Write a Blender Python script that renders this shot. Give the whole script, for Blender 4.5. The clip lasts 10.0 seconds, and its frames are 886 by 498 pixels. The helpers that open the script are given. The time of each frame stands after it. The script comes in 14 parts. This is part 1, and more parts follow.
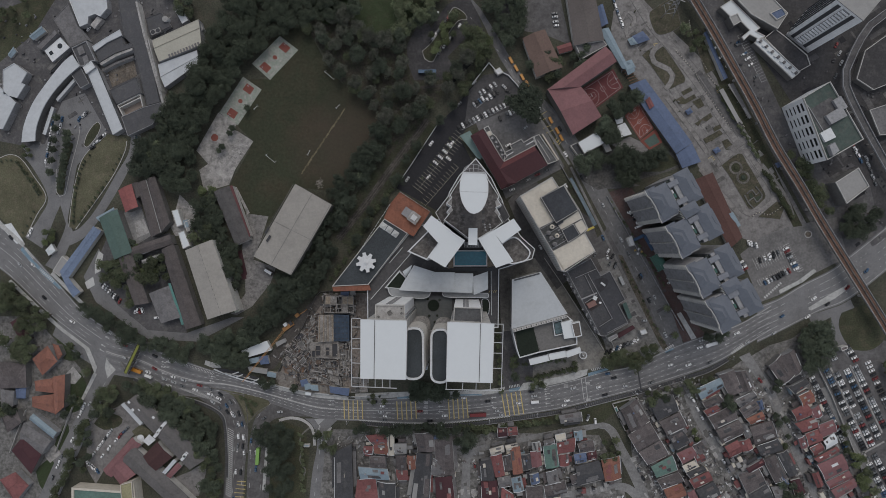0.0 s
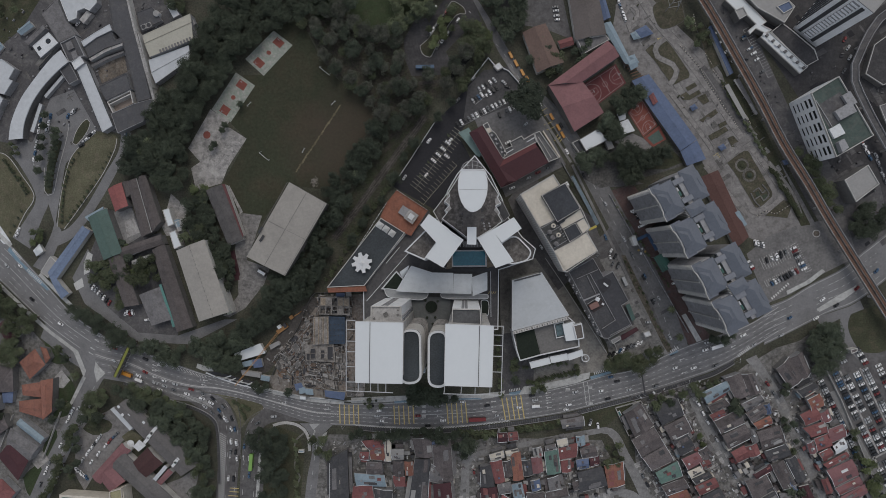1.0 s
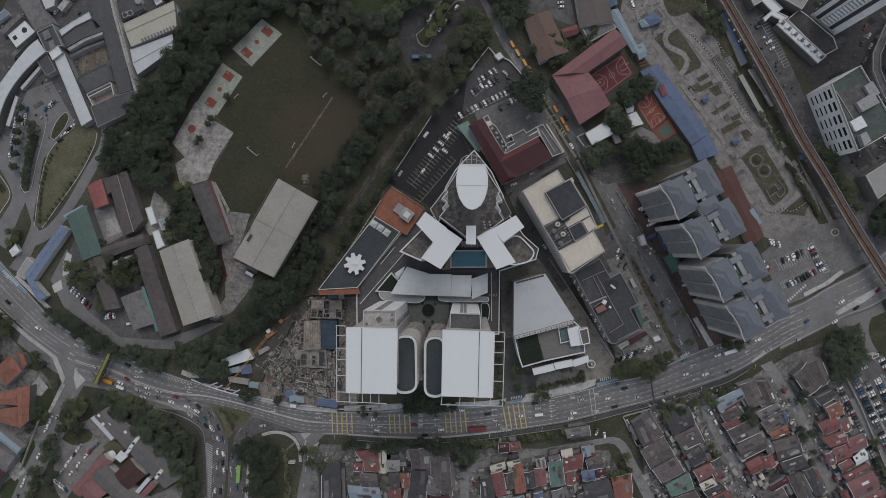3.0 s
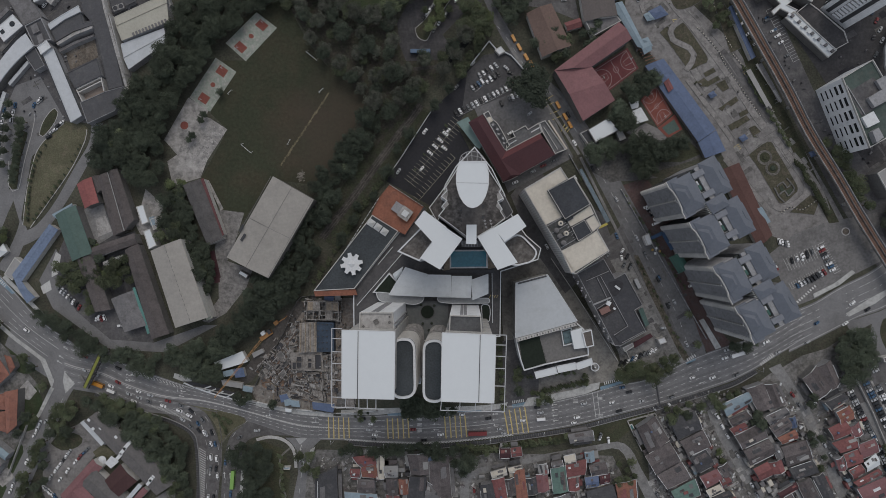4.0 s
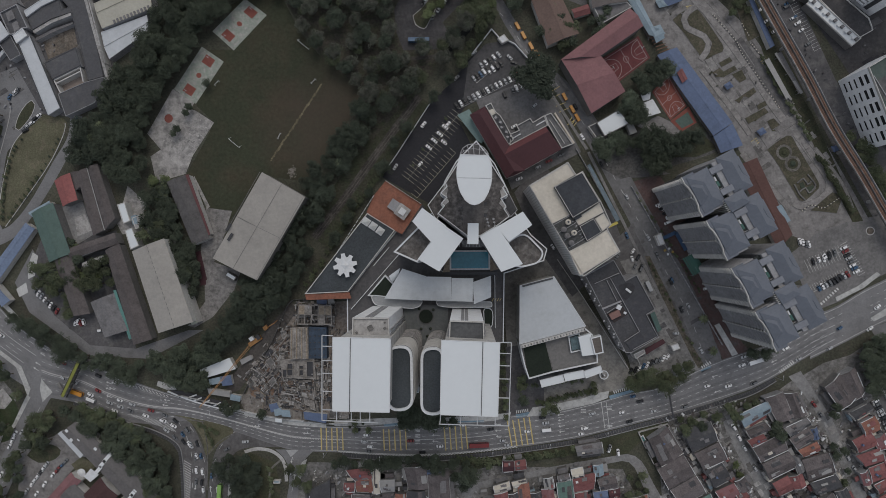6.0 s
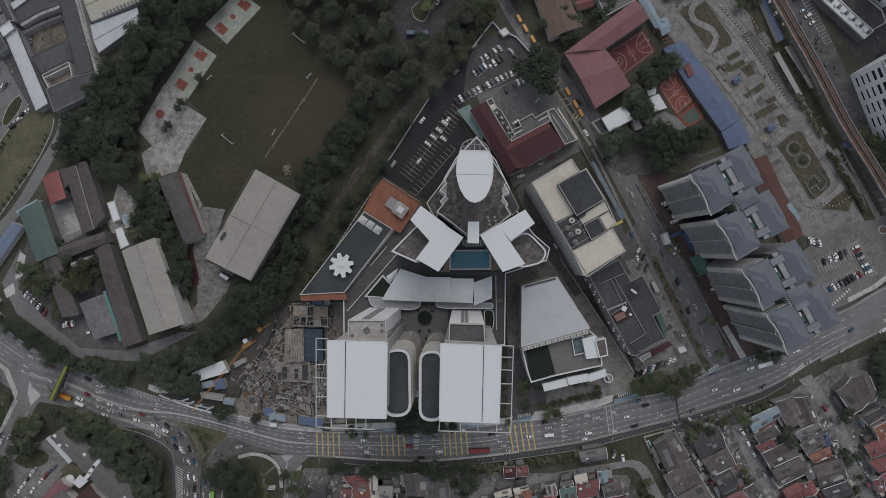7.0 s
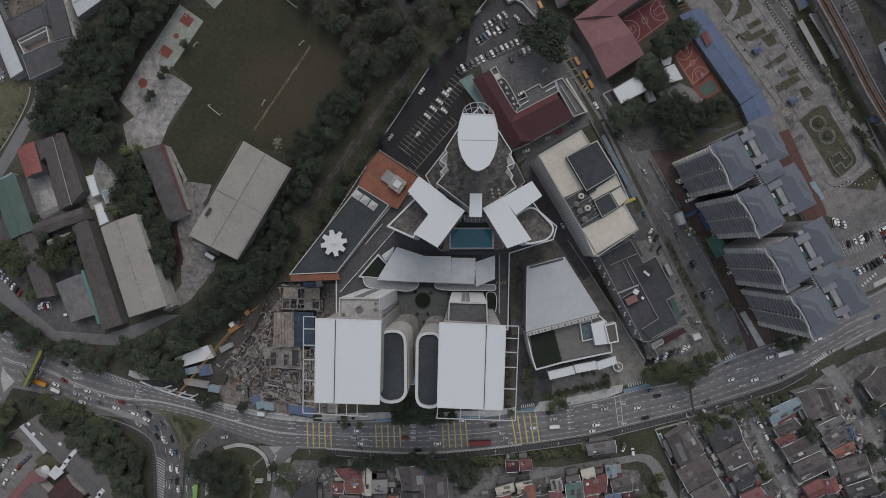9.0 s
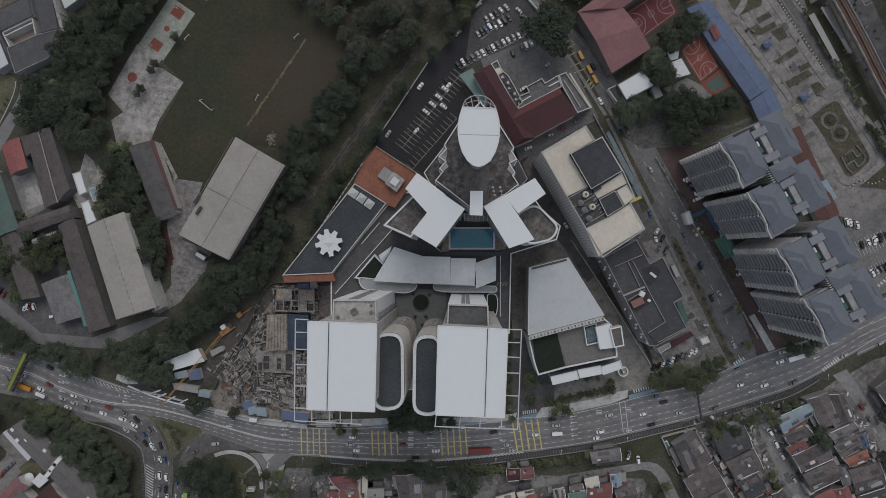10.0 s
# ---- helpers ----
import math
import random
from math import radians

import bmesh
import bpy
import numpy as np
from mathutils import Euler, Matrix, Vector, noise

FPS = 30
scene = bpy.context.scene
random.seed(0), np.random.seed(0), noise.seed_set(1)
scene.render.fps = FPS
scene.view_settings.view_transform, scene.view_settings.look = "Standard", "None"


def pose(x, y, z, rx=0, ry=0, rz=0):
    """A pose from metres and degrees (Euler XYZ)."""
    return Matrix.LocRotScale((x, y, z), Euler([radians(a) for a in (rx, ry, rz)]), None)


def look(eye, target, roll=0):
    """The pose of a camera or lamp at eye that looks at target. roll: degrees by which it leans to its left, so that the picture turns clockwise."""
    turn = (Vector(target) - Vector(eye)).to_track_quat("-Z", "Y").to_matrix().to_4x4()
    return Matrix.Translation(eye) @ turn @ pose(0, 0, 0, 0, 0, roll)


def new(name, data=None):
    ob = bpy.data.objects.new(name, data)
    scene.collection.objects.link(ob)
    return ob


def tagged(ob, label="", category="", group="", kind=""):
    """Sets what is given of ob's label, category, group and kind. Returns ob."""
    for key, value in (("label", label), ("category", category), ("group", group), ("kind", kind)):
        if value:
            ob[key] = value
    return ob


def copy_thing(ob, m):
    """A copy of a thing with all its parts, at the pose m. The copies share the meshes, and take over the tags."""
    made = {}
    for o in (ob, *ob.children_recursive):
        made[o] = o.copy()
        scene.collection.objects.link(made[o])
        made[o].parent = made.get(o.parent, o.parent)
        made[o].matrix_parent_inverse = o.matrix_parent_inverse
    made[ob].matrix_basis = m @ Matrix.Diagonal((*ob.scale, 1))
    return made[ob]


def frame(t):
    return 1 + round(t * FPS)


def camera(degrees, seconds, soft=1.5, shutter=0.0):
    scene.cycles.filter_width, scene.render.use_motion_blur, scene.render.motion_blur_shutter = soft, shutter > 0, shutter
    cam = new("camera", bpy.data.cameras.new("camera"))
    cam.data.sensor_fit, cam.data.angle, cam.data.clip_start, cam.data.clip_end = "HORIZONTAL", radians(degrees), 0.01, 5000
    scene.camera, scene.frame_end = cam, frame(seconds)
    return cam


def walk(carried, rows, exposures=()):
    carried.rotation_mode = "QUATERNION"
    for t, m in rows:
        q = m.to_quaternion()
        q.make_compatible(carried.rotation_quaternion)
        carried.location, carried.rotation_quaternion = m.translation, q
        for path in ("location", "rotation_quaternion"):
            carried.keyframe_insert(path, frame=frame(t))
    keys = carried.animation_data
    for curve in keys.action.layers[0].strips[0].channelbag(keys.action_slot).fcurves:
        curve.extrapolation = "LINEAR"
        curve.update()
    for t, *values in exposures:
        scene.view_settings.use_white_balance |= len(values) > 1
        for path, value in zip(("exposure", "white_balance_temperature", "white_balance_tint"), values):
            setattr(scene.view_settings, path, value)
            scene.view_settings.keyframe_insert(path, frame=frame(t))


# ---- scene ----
# ---------------------------------------------------------------- camera
EXPOSURE = 0.0
cam = camera(73.7, 10.0, soft=0.6)
ROWS = [
    (0, 0.01, 0.01, 428.86, 0.276, 2.175, 0.011),
    (0.5, 0.82, -0.66, 422.97, 0.359, 2.175, -0.013),
    (1, 0.76, -1.23, 417.56, 0.450, 2.165, -0.039),
    (1.5, 1.05, -0.68, 412.25, 0.418, 2.169, -0.073),
    (2, 0.85, -0.70, 406.90, 0.422, 2.118, -0.068),
    (2.5, 1.42, -0.42, 401.31, 0.380, 2.171, -0.077),
    (4, 1.15, -0.29, 385.10, 0.320, 2.138, -0.100),
    (4.5, 0.87, -0.13, 379.63, 0.332, 2.110, -0.105),
    (5, 1.09, -0.17, 374.08, 0.373, 2.154, -0.098),
    (5.5, 0.51, -0.32, 368.43, 0.395, 2.121, -0.087),
    (6.9, 0.56, -0.21, 353.60, 0.344, 2.144, -0.083),
    (7, 0.56, -0.41, 352.48, 0.359, 2.144, -0.090),
    (7.1, 0.51, -0.55, 351.36, 0.379, 2.148, -0.099),
    (7.2, 0.47, -0.91, 350.25, 0.388, 2.151, -0.104),
    (7.3, 0.43, -1.80, 349.17, 0.371, 2.153, -0.100),
    (7.4, 0.39, -3.31, 348.14, 0.326, 2.156, -0.086),
    (7.5, 0.34, -5.34, 347.14, 0.259, 2.159, -0.060),
    (7.6, 0.37, -6.20, 346.10, 0.267, 2.154, -0.040),
    (7.7, 0.37, -6.63, 345.04, 0.306, 2.148, -0.020),
    (7.8, 0.36, -7.06, 343.98, 0.346, 2.143, 0.003),
    (7.9, 0.33, -7.38, 342.92, 0.391, 2.139, 0.026),
    (8, 0.26, -7.76, 341.85, 0.427, 2.140, 0.049),
    (8.1, 0.33, -8.57, 340.78, 0.431, 2.137, 0.074),
    (8.2, 0.37, -9.72, 339.73, 0.406, 2.138, 0.102),
    (8.3, 0.38, -10.76, 338.66, 0.375, 2.140, 0.129),
    (8.4, 0.38, -11.38, 337.59, 0.354, 2.144, 0.153),
    (8.5, 0.35, -11.63, 336.51, 0.341, 2.147, 0.176),
    (8.6, 0.32, -11.53, 335.43, 0.333, 2.148, 0.200),
    (8.7, 0.27, -11.42, 334.36, 0.316, 2.149, 0.227),
    (8.8, 0.19, -11.31, 333.30, 0.293, 2.149, 0.255),
    (9, -0.02, -11.13, 331.19, 0.236, 2.149, 0.315),
    (9.5, -0.37, -11.73, 325.80, 0.329, 2.100, 0.349),
    (10, -0.38, -12.05, 320.10, 0.445, 2.067, 0.432),
]
walk(cam, [(t, pose(x, y, z, rx, ry, rz)) for t, x, y, z, rx, ry, rz in ROWS], exposures=[(0.0, EXPOSURE, 6500, 10), (10.0, EXPOSURE, 6500, 10)])

# ---------------------------------------------------------------- overcast daylight
SUN_UP, SUN_AZ = radians(55), radians(12)
world = bpy.data.worlds.new("overcast_sky")
scene.world = world
world.use_nodes = True
wn = world.node_tree.nodes
sky = wn.new("ShaderNodeTexSky")
sky.sky_type, sky.sun_disc = "NISHITA", False
sky.sun_elevation, sky.sun_rotation = SUN_UP, SUN_AZ
sky.air_density, sky.dust_density = 1.4, 5.0
wn["Background"].inputs["Strength"].default_value = 0.1
grey = wn.new("ShaderNodeMix")
grey.data_type = "RGBA"
grey.inputs[0].default_value = 0.72
grey.inputs[7].default_value = (4.2, 4.45, 4.95, 1)
world.node_tree.links.new(sky.outputs[0], grey.inputs[6])
world.node_tree.links.new(grey.outputs[2], wn["Background"].inputs["Color"])
sun = new("sun", bpy.data.lights.new("sun", "SUN"))
sun.data.energy, sun.data.angle, sun.data.color = 0.72, radians(32), (1.0, 0.97, 0.93)
sun.matrix_world = look((300 * math.sin(SUN_AZ) * math.cos(SUN_UP), 300 * math.cos(SUN_AZ) * math.cos(SUN_UP), 300 * math.sin(SUN_UP)), (0, 0, 0))

# ---------------------------------------------------------------- materials
MATS = {}


def mat(name, col, rough=0.85, vary=0.22, fine=1.2, broad=0.06, bump=0.25, stain=None, amount=0.35, metal=0.0, island=0.0, each=0.0, spec=0.3):
    """A weathered surface: fine grain and broad patches in metres, with an optional second colour in stains."""
    if name in MATS:
        return MATS[name]
    m = bpy.data.materials.new(name)
    m.use_nodes = True
    nt = m.node_tree
    n, l = nt.nodes, nt.links
    bsdf = n["Principled BSDF"]
    bsdf.inputs["Roughness"].default_value = rough
    bsdf.inputs["Metallic"].default_value = metal
    bsdf.inputs["Specular IOR Level"].default_value = spec
    geo = n.new("ShaderNodeNewGeometry")
    here = geo.outputs["Position"]

    def grain(scale, detail):
        t = n.new("ShaderNodeTexNoise")
        t.inputs["Scale"].default_value, t.inputs["Detail"].default_value = scale, detail
        t.inputs["Roughness"].default_value = 0.65
        l.new(here, t.inputs["Vector"])
        return t.outputs["Fac"]

    def spread(src, lo, hi):
        r = n.new("ShaderNodeMapRange")
        r.inputs["From Min"].default_value, r.inputs["From Max"].default_value = 0.3, 0.7
        r.inputs["To Min"].default_value, r.inputs["To Max"].default_value = lo, hi
        l.new(src, r.inputs["Value"])
        return r.outputs["Result"]

    def times(a, b):
        x = n.new("ShaderNodeMath")
        x.operation = "MULTIPLY"
        l.new(a, x.inputs[0])
        l.new(b, x.inputs[1])
        return x.outputs[0]

    g1 = grain(fine, 4)
    g2 = grain(broad, 5)
    value = times(spread(g1, 1 - vary * 1.1, 1 + vary * 1.1), spread(g2, 1 - vary, 1 + vary))
    if island:
        value = times(value, spread_random(nt, geo.outputs["Random Per Island"], island))
    if each:
        info = n.new("ShaderNodeObjectInfo")
        value = times(value, spread_random(nt, info.outputs["Random"], each))
    base = n.new("ShaderNodeRGB")
    base.outputs[0].default_value = (*col, 1)
    colour = base.outputs[0]
    if stain:
        mix = n.new("ShaderNodeMix")
        mix.data_type = "RGBA"
        mix.inputs[7].default_value = (*stain, 1)
        l.new(colour, mix.inputs[6])
        g3 = grain(broad * 3.1, 6)
        r = n.new("ShaderNodeMapRange")
        r.inputs["From Min"].default_value, r.inputs["From Max"].default_value = 0.62 - amount * 0.35, 0.8 - amount * 0.25
        l.new(g3, r.inputs["Value"])
        l.new(r.outputs["Result"], mix.inputs[0])
        colour = mix.outputs[2]
    mul = n.new("ShaderNodeVectorMath")
    mul.operation = "SCALE"
    l.new(colour, mul.inputs[0])
    l.new(value, mul.inputs["Scale"])
    l.new(mul.outputs[0], bsdf.inputs["Base Color"])
    if bump:
        b = n.new("ShaderNodeBump")
        b.inputs["Strength"].default_value, b.inputs["Distance"].default_value = bump, 0.15
        l.new(g1, b.inputs["Height"])
        l.new(b.outputs[0], bsdf.inputs["Normal"])
    MATS[name] = m
    return m


def spread_random(nt, src, amount):
    r = nt.nodes.new("ShaderNodeMapRange")
    r.inputs["To Min"].default_value, r.inputs["To Max"].default_value = 1 - amount, 1 + amount
    nt.links.new(src, r.inputs["Value"])
    return r.outputs["Result"]


ASPHALT = mat("asphalt", (0.188, 0.187, 0.19), 0.9, 0.12, 0.9, 0.05, 0.1, (0.15, 0.148, 0.15), 0.4)
ASPHALT_NEW = mat("fresh_asphalt", (0.03, 0.03, 0.034), 0.9, 0.15, 0.8, 0.06, 0.1)
# worn asphalt tone, which also carries the shade on the slip roads
ASPHALT_OLD_SHADED = mat("worn_shaded_asphalt", (0.125, 0.121, 0.121), 0.92, 0.2, 0.5, 0.05, 0.15, (0.085, 0.08, 0.08), 0.5)
LOT = mat("lot_paving", (0.095, 0.092, 0.095), 0.9, 0.2, 0.6, 0.05, 0.1, (0.16, 0.155, 0.15), 0.35)
CONCRETE = mat("concrete", (0.36, 0.35, 0.34), 0.9, 0.2, 0.7, 0.08, 0.15, (0.2, 0.19, 0.18), 0.4)
CONCRETE_DK = mat("dark_concrete", (0.16, 0.155, 0.15), 0.9, 0.28, 0.5, 0.09, 0.2, (0.09, 0.085, 0.08), 0.5)
BLEACHED = mat("bleached_concrete", (0.33, 0.315, 0.3), 0.9, 0.22, 0.5, 0.09, 0.15, (0.17, 0.165, 0.16), 0.5)
PARKSLAB = mat("park_concrete", (0.215, 0.205, 0.2), 0.9, 0.17, 0.6, 0.07, 0.15, (0.12, 0.113, 0.107), 0.42)
GRASS = mat("grass", (0.055, 0.059, 0.036), 0.95, 0.3, 1.0, 0.05, 0.4, (0.082, 0.073, 0.05), 0.4)
FIELD = mat("field_grass", (0.041, 0.0455, 0.028), 0.95, 0.2, 0.5, 0.012, 0.3, (0.058, 0.05, 0.033), 0.5)


def worn_ground(m, centre, near, far, col):
    """Grass trodden down to bare earth round a place, with a ragged edge."""
    nt = m.node_tree
    n, l = nt.nodes, nt.links
    bsdf = n["Principled BSDF"]
    was = bsdf.inputs["Base Color"].links[0].from_socket
    geo = n.new("ShaderNodeNewGeometry")
    noise = n.new("ShaderNodeTexNoise")
    noise.inputs["Scale"].default_value, noise.inputs["Detail"].default_value = 0.06, 6
    l.new(geo.outputs["Position"], noise.inputs["Vector"])
    dist = n.new("ShaderNodeVectorMath")
    dist.operation = "DISTANCE"
    dist.inputs[1].default_value = (*centre, 0.05)
    l.new(geo.outputs["Position"], dist.inputs[0])
    add = n.new("ShaderNodeMath")
    add.operation = "MULTIPLY_ADD"
    add.inputs[1].default_value = 40.0
    l.new(noise.outputs["Fac"], add.inputs[0])
    l.new(dist.outputs["Value"], add.inputs[2])
    r = n.new("ShaderNodeMapRange")
    r.inputs["From Min"].default_value, r.inputs["From Max"].default_value = near + 20, far + 20
    r.inputs["To Min"].default_value, r.inputs["To Max"].default_value = 0.55, 0.0
    l.new(add.outputs[0], r.inputs["Value"])
    mix = n.new("ShaderNodeMix")
    mix.data_type = "RGBA"
    mix.inputs[7].default_value = (*col, 1)
    l.new(was, mix.inputs[6])
    l.new(r.outputs["Result"], mix.inputs[0])
    l.new(mix.outputs[2], bsdf.inputs["Base Color"])


worn_ground(FIELD, (-80.3, 75.2), 20.0, 52.0, (0.072, 0.053, 0.042))
LAWN = mat("dry_lawn", (0.105, 0.102, 0.066), 0.95, 0.25, 1.0, 0.06, 0.3, (0.145, 0.125, 0.09), 0.35)
EARTH = mat("bare_earth", (0.15, 0.127, 0.105), 0.95, 0.35, 0.7, 0.08, 0.4, (0.23, 0.21, 0.185), 0.4)
SCRUB = mat("scrub_ground", (0.066, 0.067, 0.05), 0.95, 0.35, 0.8, 0.04, 0.4, (0.075, 0.068, 0.053), 0.4)
YARD = mat("yard_ground", (0.185, 0.179, 0.173), 0.93, 0.3, 0.5, 0.09, 0.2, (0.085, 0.083, 0.075), 0.5)
DARK_LOT = mat("dark_lot_asphalt", (0.058, 0.056, 0.058), 0.9, 0.2, 0.6, 0.05, 0.1, (0.095, 0.09, 0.09), 0.3)
WHITE_LINE = mat("white_road_paint", (0.52, 0.52, 0.51), 0.7, 0.15, 2.0, 0.2, 0.0)
YELLOW_LINE = mat("yellow_road_paint", (0.5, 0.4, 0.17), 0.7, 0.15, 2.0, 0.2, 0.0)
BLUE_PAINT = mat("blue_road_paint", (0.17, 0.25, 0.31), 0.8, 0.15, 1.0, 0.1, 0.0)
KERB = mat("kerb_concrete", (0.42, 0.41, 0.4), 0.9, 0.15, 0.8, 0.1, 0.1)
ROOF_WHITE = mat("white_metal_roof", (0.64, 0.668, 0.68), 0.5, 0.012, 0.4, 0.02, 0.0, (0.62, 0.647, 0.66), 0.3)
OFFICE_WHITE = mat("dulled_white_roof", (0.5, 0.52, 0.54), 0.55, 0.05, 0.4, 0.05, 0.02, (0.45, 0.47, 0.485), 0.35)
WHITE = mat("white_paint", (0.62, 0.635, 0.645), 0.6, 0.07, 0.8, 0.1, 0.05, (0.58, 0.58, 0.58), 0.3)
ROOF_PALE = mat("pale_metal_roof", (0.3, 0.295, 0.288), 0.6, 0.06, 0.6, 0.05, 0.05, (0.265, 0.26, 0.253), 0.35)
ROOF_GREY = mat("grey_roof", (0.17, 0.165, 0.168), 0.85, 0.18, 0.7, 0.07, 0.1, (0.12, 0.115, 0.115), 0.4)
ROOF_DARK = mat("dark_grey_roof", (0.066, 0.066, 0.071), 0.85, 0.18, 0.7, 0.08, 0.1, (0.095, 0.095, 0.095), 0.3)
ROOF_BROWN = mat("brown_tile_roof", (0.121, 0.106, 0.106), 0.85, 0.2, 1.1, 0.1, 0.3, (0.075, 0.066, 0.066), 0.4, each=0.22)
ROOF_SLATE = mat("slate_blue_roof", (0.14, 0.154, 0.182), 0.7, 0.07, 0.7, 0.08, 0.1, (0.135, 0.147, 0.17), 0.3)
ROOF_RED = mat("red_metal_roof", (0.2, 0.082, 0.08), 0.75, 0.15, 0.8, 0.08, 0.15, (0.14, 0.062, 0.062), 0.3, each=0.18)
ROOF_ORANGE = mat("orange_tile_roof", (0.25, 0.115, 0.085), 0.8, 0.15, 1.2, 0.09, 0.3, (0.17, 0.085, 0.07), 0.35, each=0.15)
ROOF_PINK = mat("faded_red_roof", (0.215, 0.108, 0.113), 0.75, 0.1, 0.8, 0.07, 0.1, (0.18, 0.095, 0.098), 0.35)
ROOF_MAROON = mat("maroon_roof", (0.068, 0.029, 0.034), 0.7, 0.1, 0.8, 0.06, 0.1, (0.07, 0.028, 0.033), 0.3)
ROOF_GREEN = mat("green_metal_roof", (0.12, 0.19, 0.165), 0.7, 0.12, 0.7, 0.07, 0.1, (0.1, 0.15, 0.13), 0.3)
ROOF_BLUE = mat("blue_metal_roof", (0.108, 0.142, 0.228), 0.65, 0.1, 0.7, 0.07, 0.1, (0.088, 0.115, 0.18), 0.3)
ROOF_SKY = mat("light_blue_roof", (0.235, 0.3, 0.345), 0.65, 0.1, 0.7, 0.07, 0.1, (0.19, 0.24, 0.275), 0.3)
ROOF_CREAM = mat("cream_roof_screed", (0.56, 0.52, 0.45), 0.85, 0.07, 0.6, 0.06, 0.05, (0.48, 0.44, 0.38), 0.35)
DECK_ORANGE = mat("terracotta_deck", (0.245, 0.105, 0.07), 0.85, 0.14, 0.8, 0.1, 0.1, (0.18, 0.085, 0.062), 0.35)
WALL = mat("painted_wall", (0.5, 0.49, 0.47), 0.85, 0.1, 0.7, 0.1, 0.1, (0.38, 0.37, 0.35), 0.35)
WALL_GREY = mat("grey_wall", (0.3, 0.3, 0.31), 0.85, 0.12, 0.7, 0.1, 0.1, (0.22, 0.22, 0.22), 0.35)
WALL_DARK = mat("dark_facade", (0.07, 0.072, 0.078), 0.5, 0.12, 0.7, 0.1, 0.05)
GLASS_DARK = mat("window_glass", (0.02, 0.024, 0.028), 0.12, 0.1, 0.7, 0.1, 0.0, spec=0.6)
COURT_RED = mat("red_court_coating", (0.14, 0.045, 0.047), 0.8, 0.08, 0.8, 0.1, 0.05, (0.11, 0.04, 0.042), 0.3)
COURT_ORANGE = mat("orange_court_coating", (0.21, 0.07, 0.055), 0.8, 0.08, 0.8, 0.1, 0.05, (0.17, 0.062, 0.05), 0.3)
COURT_GREEN = mat("green_court_coating", (0.25, 0.28, 0.24), 0.85, 0.15, 0.6, 0.12, 0.05, (0.35, 0.33, 0.31), 0.5)
POOL = mat("pool_water", (0.045, 0.22, 0.3), 0.08, 0.1, 0.6, 0.1, 0.05, spec=0.5)
STEEL = mat("grey_steel", (0.33, 0.33, 0.34), 0.45, 0.1, 1.0, 0.2, 0.0, metal=0.3)
STEEL_PALE = mat("pale_steel", (0.52, 0.53, 0.54), 0.5, 0.08, 1.0, 0.2, 0.0)
STEEL_DARK = mat("dark_steel", (0.05, 0.05, 0.055), 0.6, 0.1, 1.0, 0.2, 0.0)
RUST = mat("rusty_track_bed", (0.2, 0.113, 0.08), 0.9, 0.2, 0.8, 0.1, 0.2, (0.12, 0.085, 0.065), 0.4)
CRANE_YELLOW = mat("orange_crane_paint", (0.36, 0.19, 0.075), 0.6, 0.1, 1.0, 0.2, 0.0)
BRIDGE_YELLOW = mat("yellow_green_roofing", (0.187, 0.195, 0.047), 0.7, 0.12, 0.8, 0.1, 0.05)
TIMBER = mat("weathered_timber", (0.27, 0.225, 0.175), 0.9, 0.25, 1.0, 0.15, 0.2, (0.16, 0.13, 0.1), 0.4)
BARK = mat("bark", (0.1, 0.08, 0.06), 0.95, 0.2, 2.0, 0.3, 0.4)
LANE = mat("lane_concrete", (0.228, 0.225, 0.223), 0.92, 0.18, 0.6, 0.06, 0.1, (0.165, 0.162, 0.16), 0.4)
WHITE_FACADE = mat("white_facade", (0.85, 0.86, 0.87), 0.6, 0.05, 0.8, 0.1, 0.03, (0.72, 0.73, 0.74), 0.3)
# wall colour darkened to stand in for shade below the roof edges
SHADY_WALL = mat("shaded_brown_grey_wall", (0.16, 0.155, 0.15), 0.85, 0.15, 0.7, 0.1, 0.1)
PARK_GRASS = mat("park_grass", (0.04, 0.055, 0.027), 0.95, 0.25, 1.0, 0.04, 0.3, (0.055, 0.06, 0.035), 0.4)
LEAF = mat("leaf_green", (0.084, 0.1, 0.058), 0.75, 0.32, 0.22, 0.07, 0.0, (0.095, 0.1, 0.062), 0.4, island=0.07, each=0.3, spec=0.2)
LEAF_DARK = mat("dark_leaf_green", (0.06, 0.073, 0.051), 0.75, 0.32, 0.22, 0.07, 0.0, island=0.07, each=0.25, spec=0.2)
LEAF_DEEP = mat("deep_leaf_green", (0.047, 0.058, 0.042), 0.75, 0.32, 0.22, 0.07, 0.0, island=0.07, spec=0.2)
LEAF_MIXED = mat("olive_leaf_green", (0.095, 0.098, 0.08), 0.75, 0.38, 0.22, 0.07, 0.0, (0.075, 0.088, 0.062), 0.5, island=0.09, each=0.25, spec=0.2)
LEAF_LIGHT = mat("light_leaf_green", (0.1, 0.12, 0.058), 0.75, 0.25, 0.22, 0.07, 0.0, island=0.07, each=0.25, spec=0.2)
COURT_LINE = mat("worn_court_paint", (0.4, 0.36, 0.35), 0.7, 0.15, 2.0, 0.2, 0.0)
SHADE_NET = mat("artificial_turf", (0.02, 0.027, 0.02), 0.95, 0.15, 0.8, 0.1, 0.1)

# ---------------------------------------------------------------- builders
ORIGIN = {}


def area2(p):
    return sum(a[0] * b[1] - b[0] * a[1] for a, b in zip(p, p[1:] + p[:1]))


def ccw(p):
    p = [tuple(q[:2]) for q in p]
    return p if area2(p) > 0 else p[::-1]


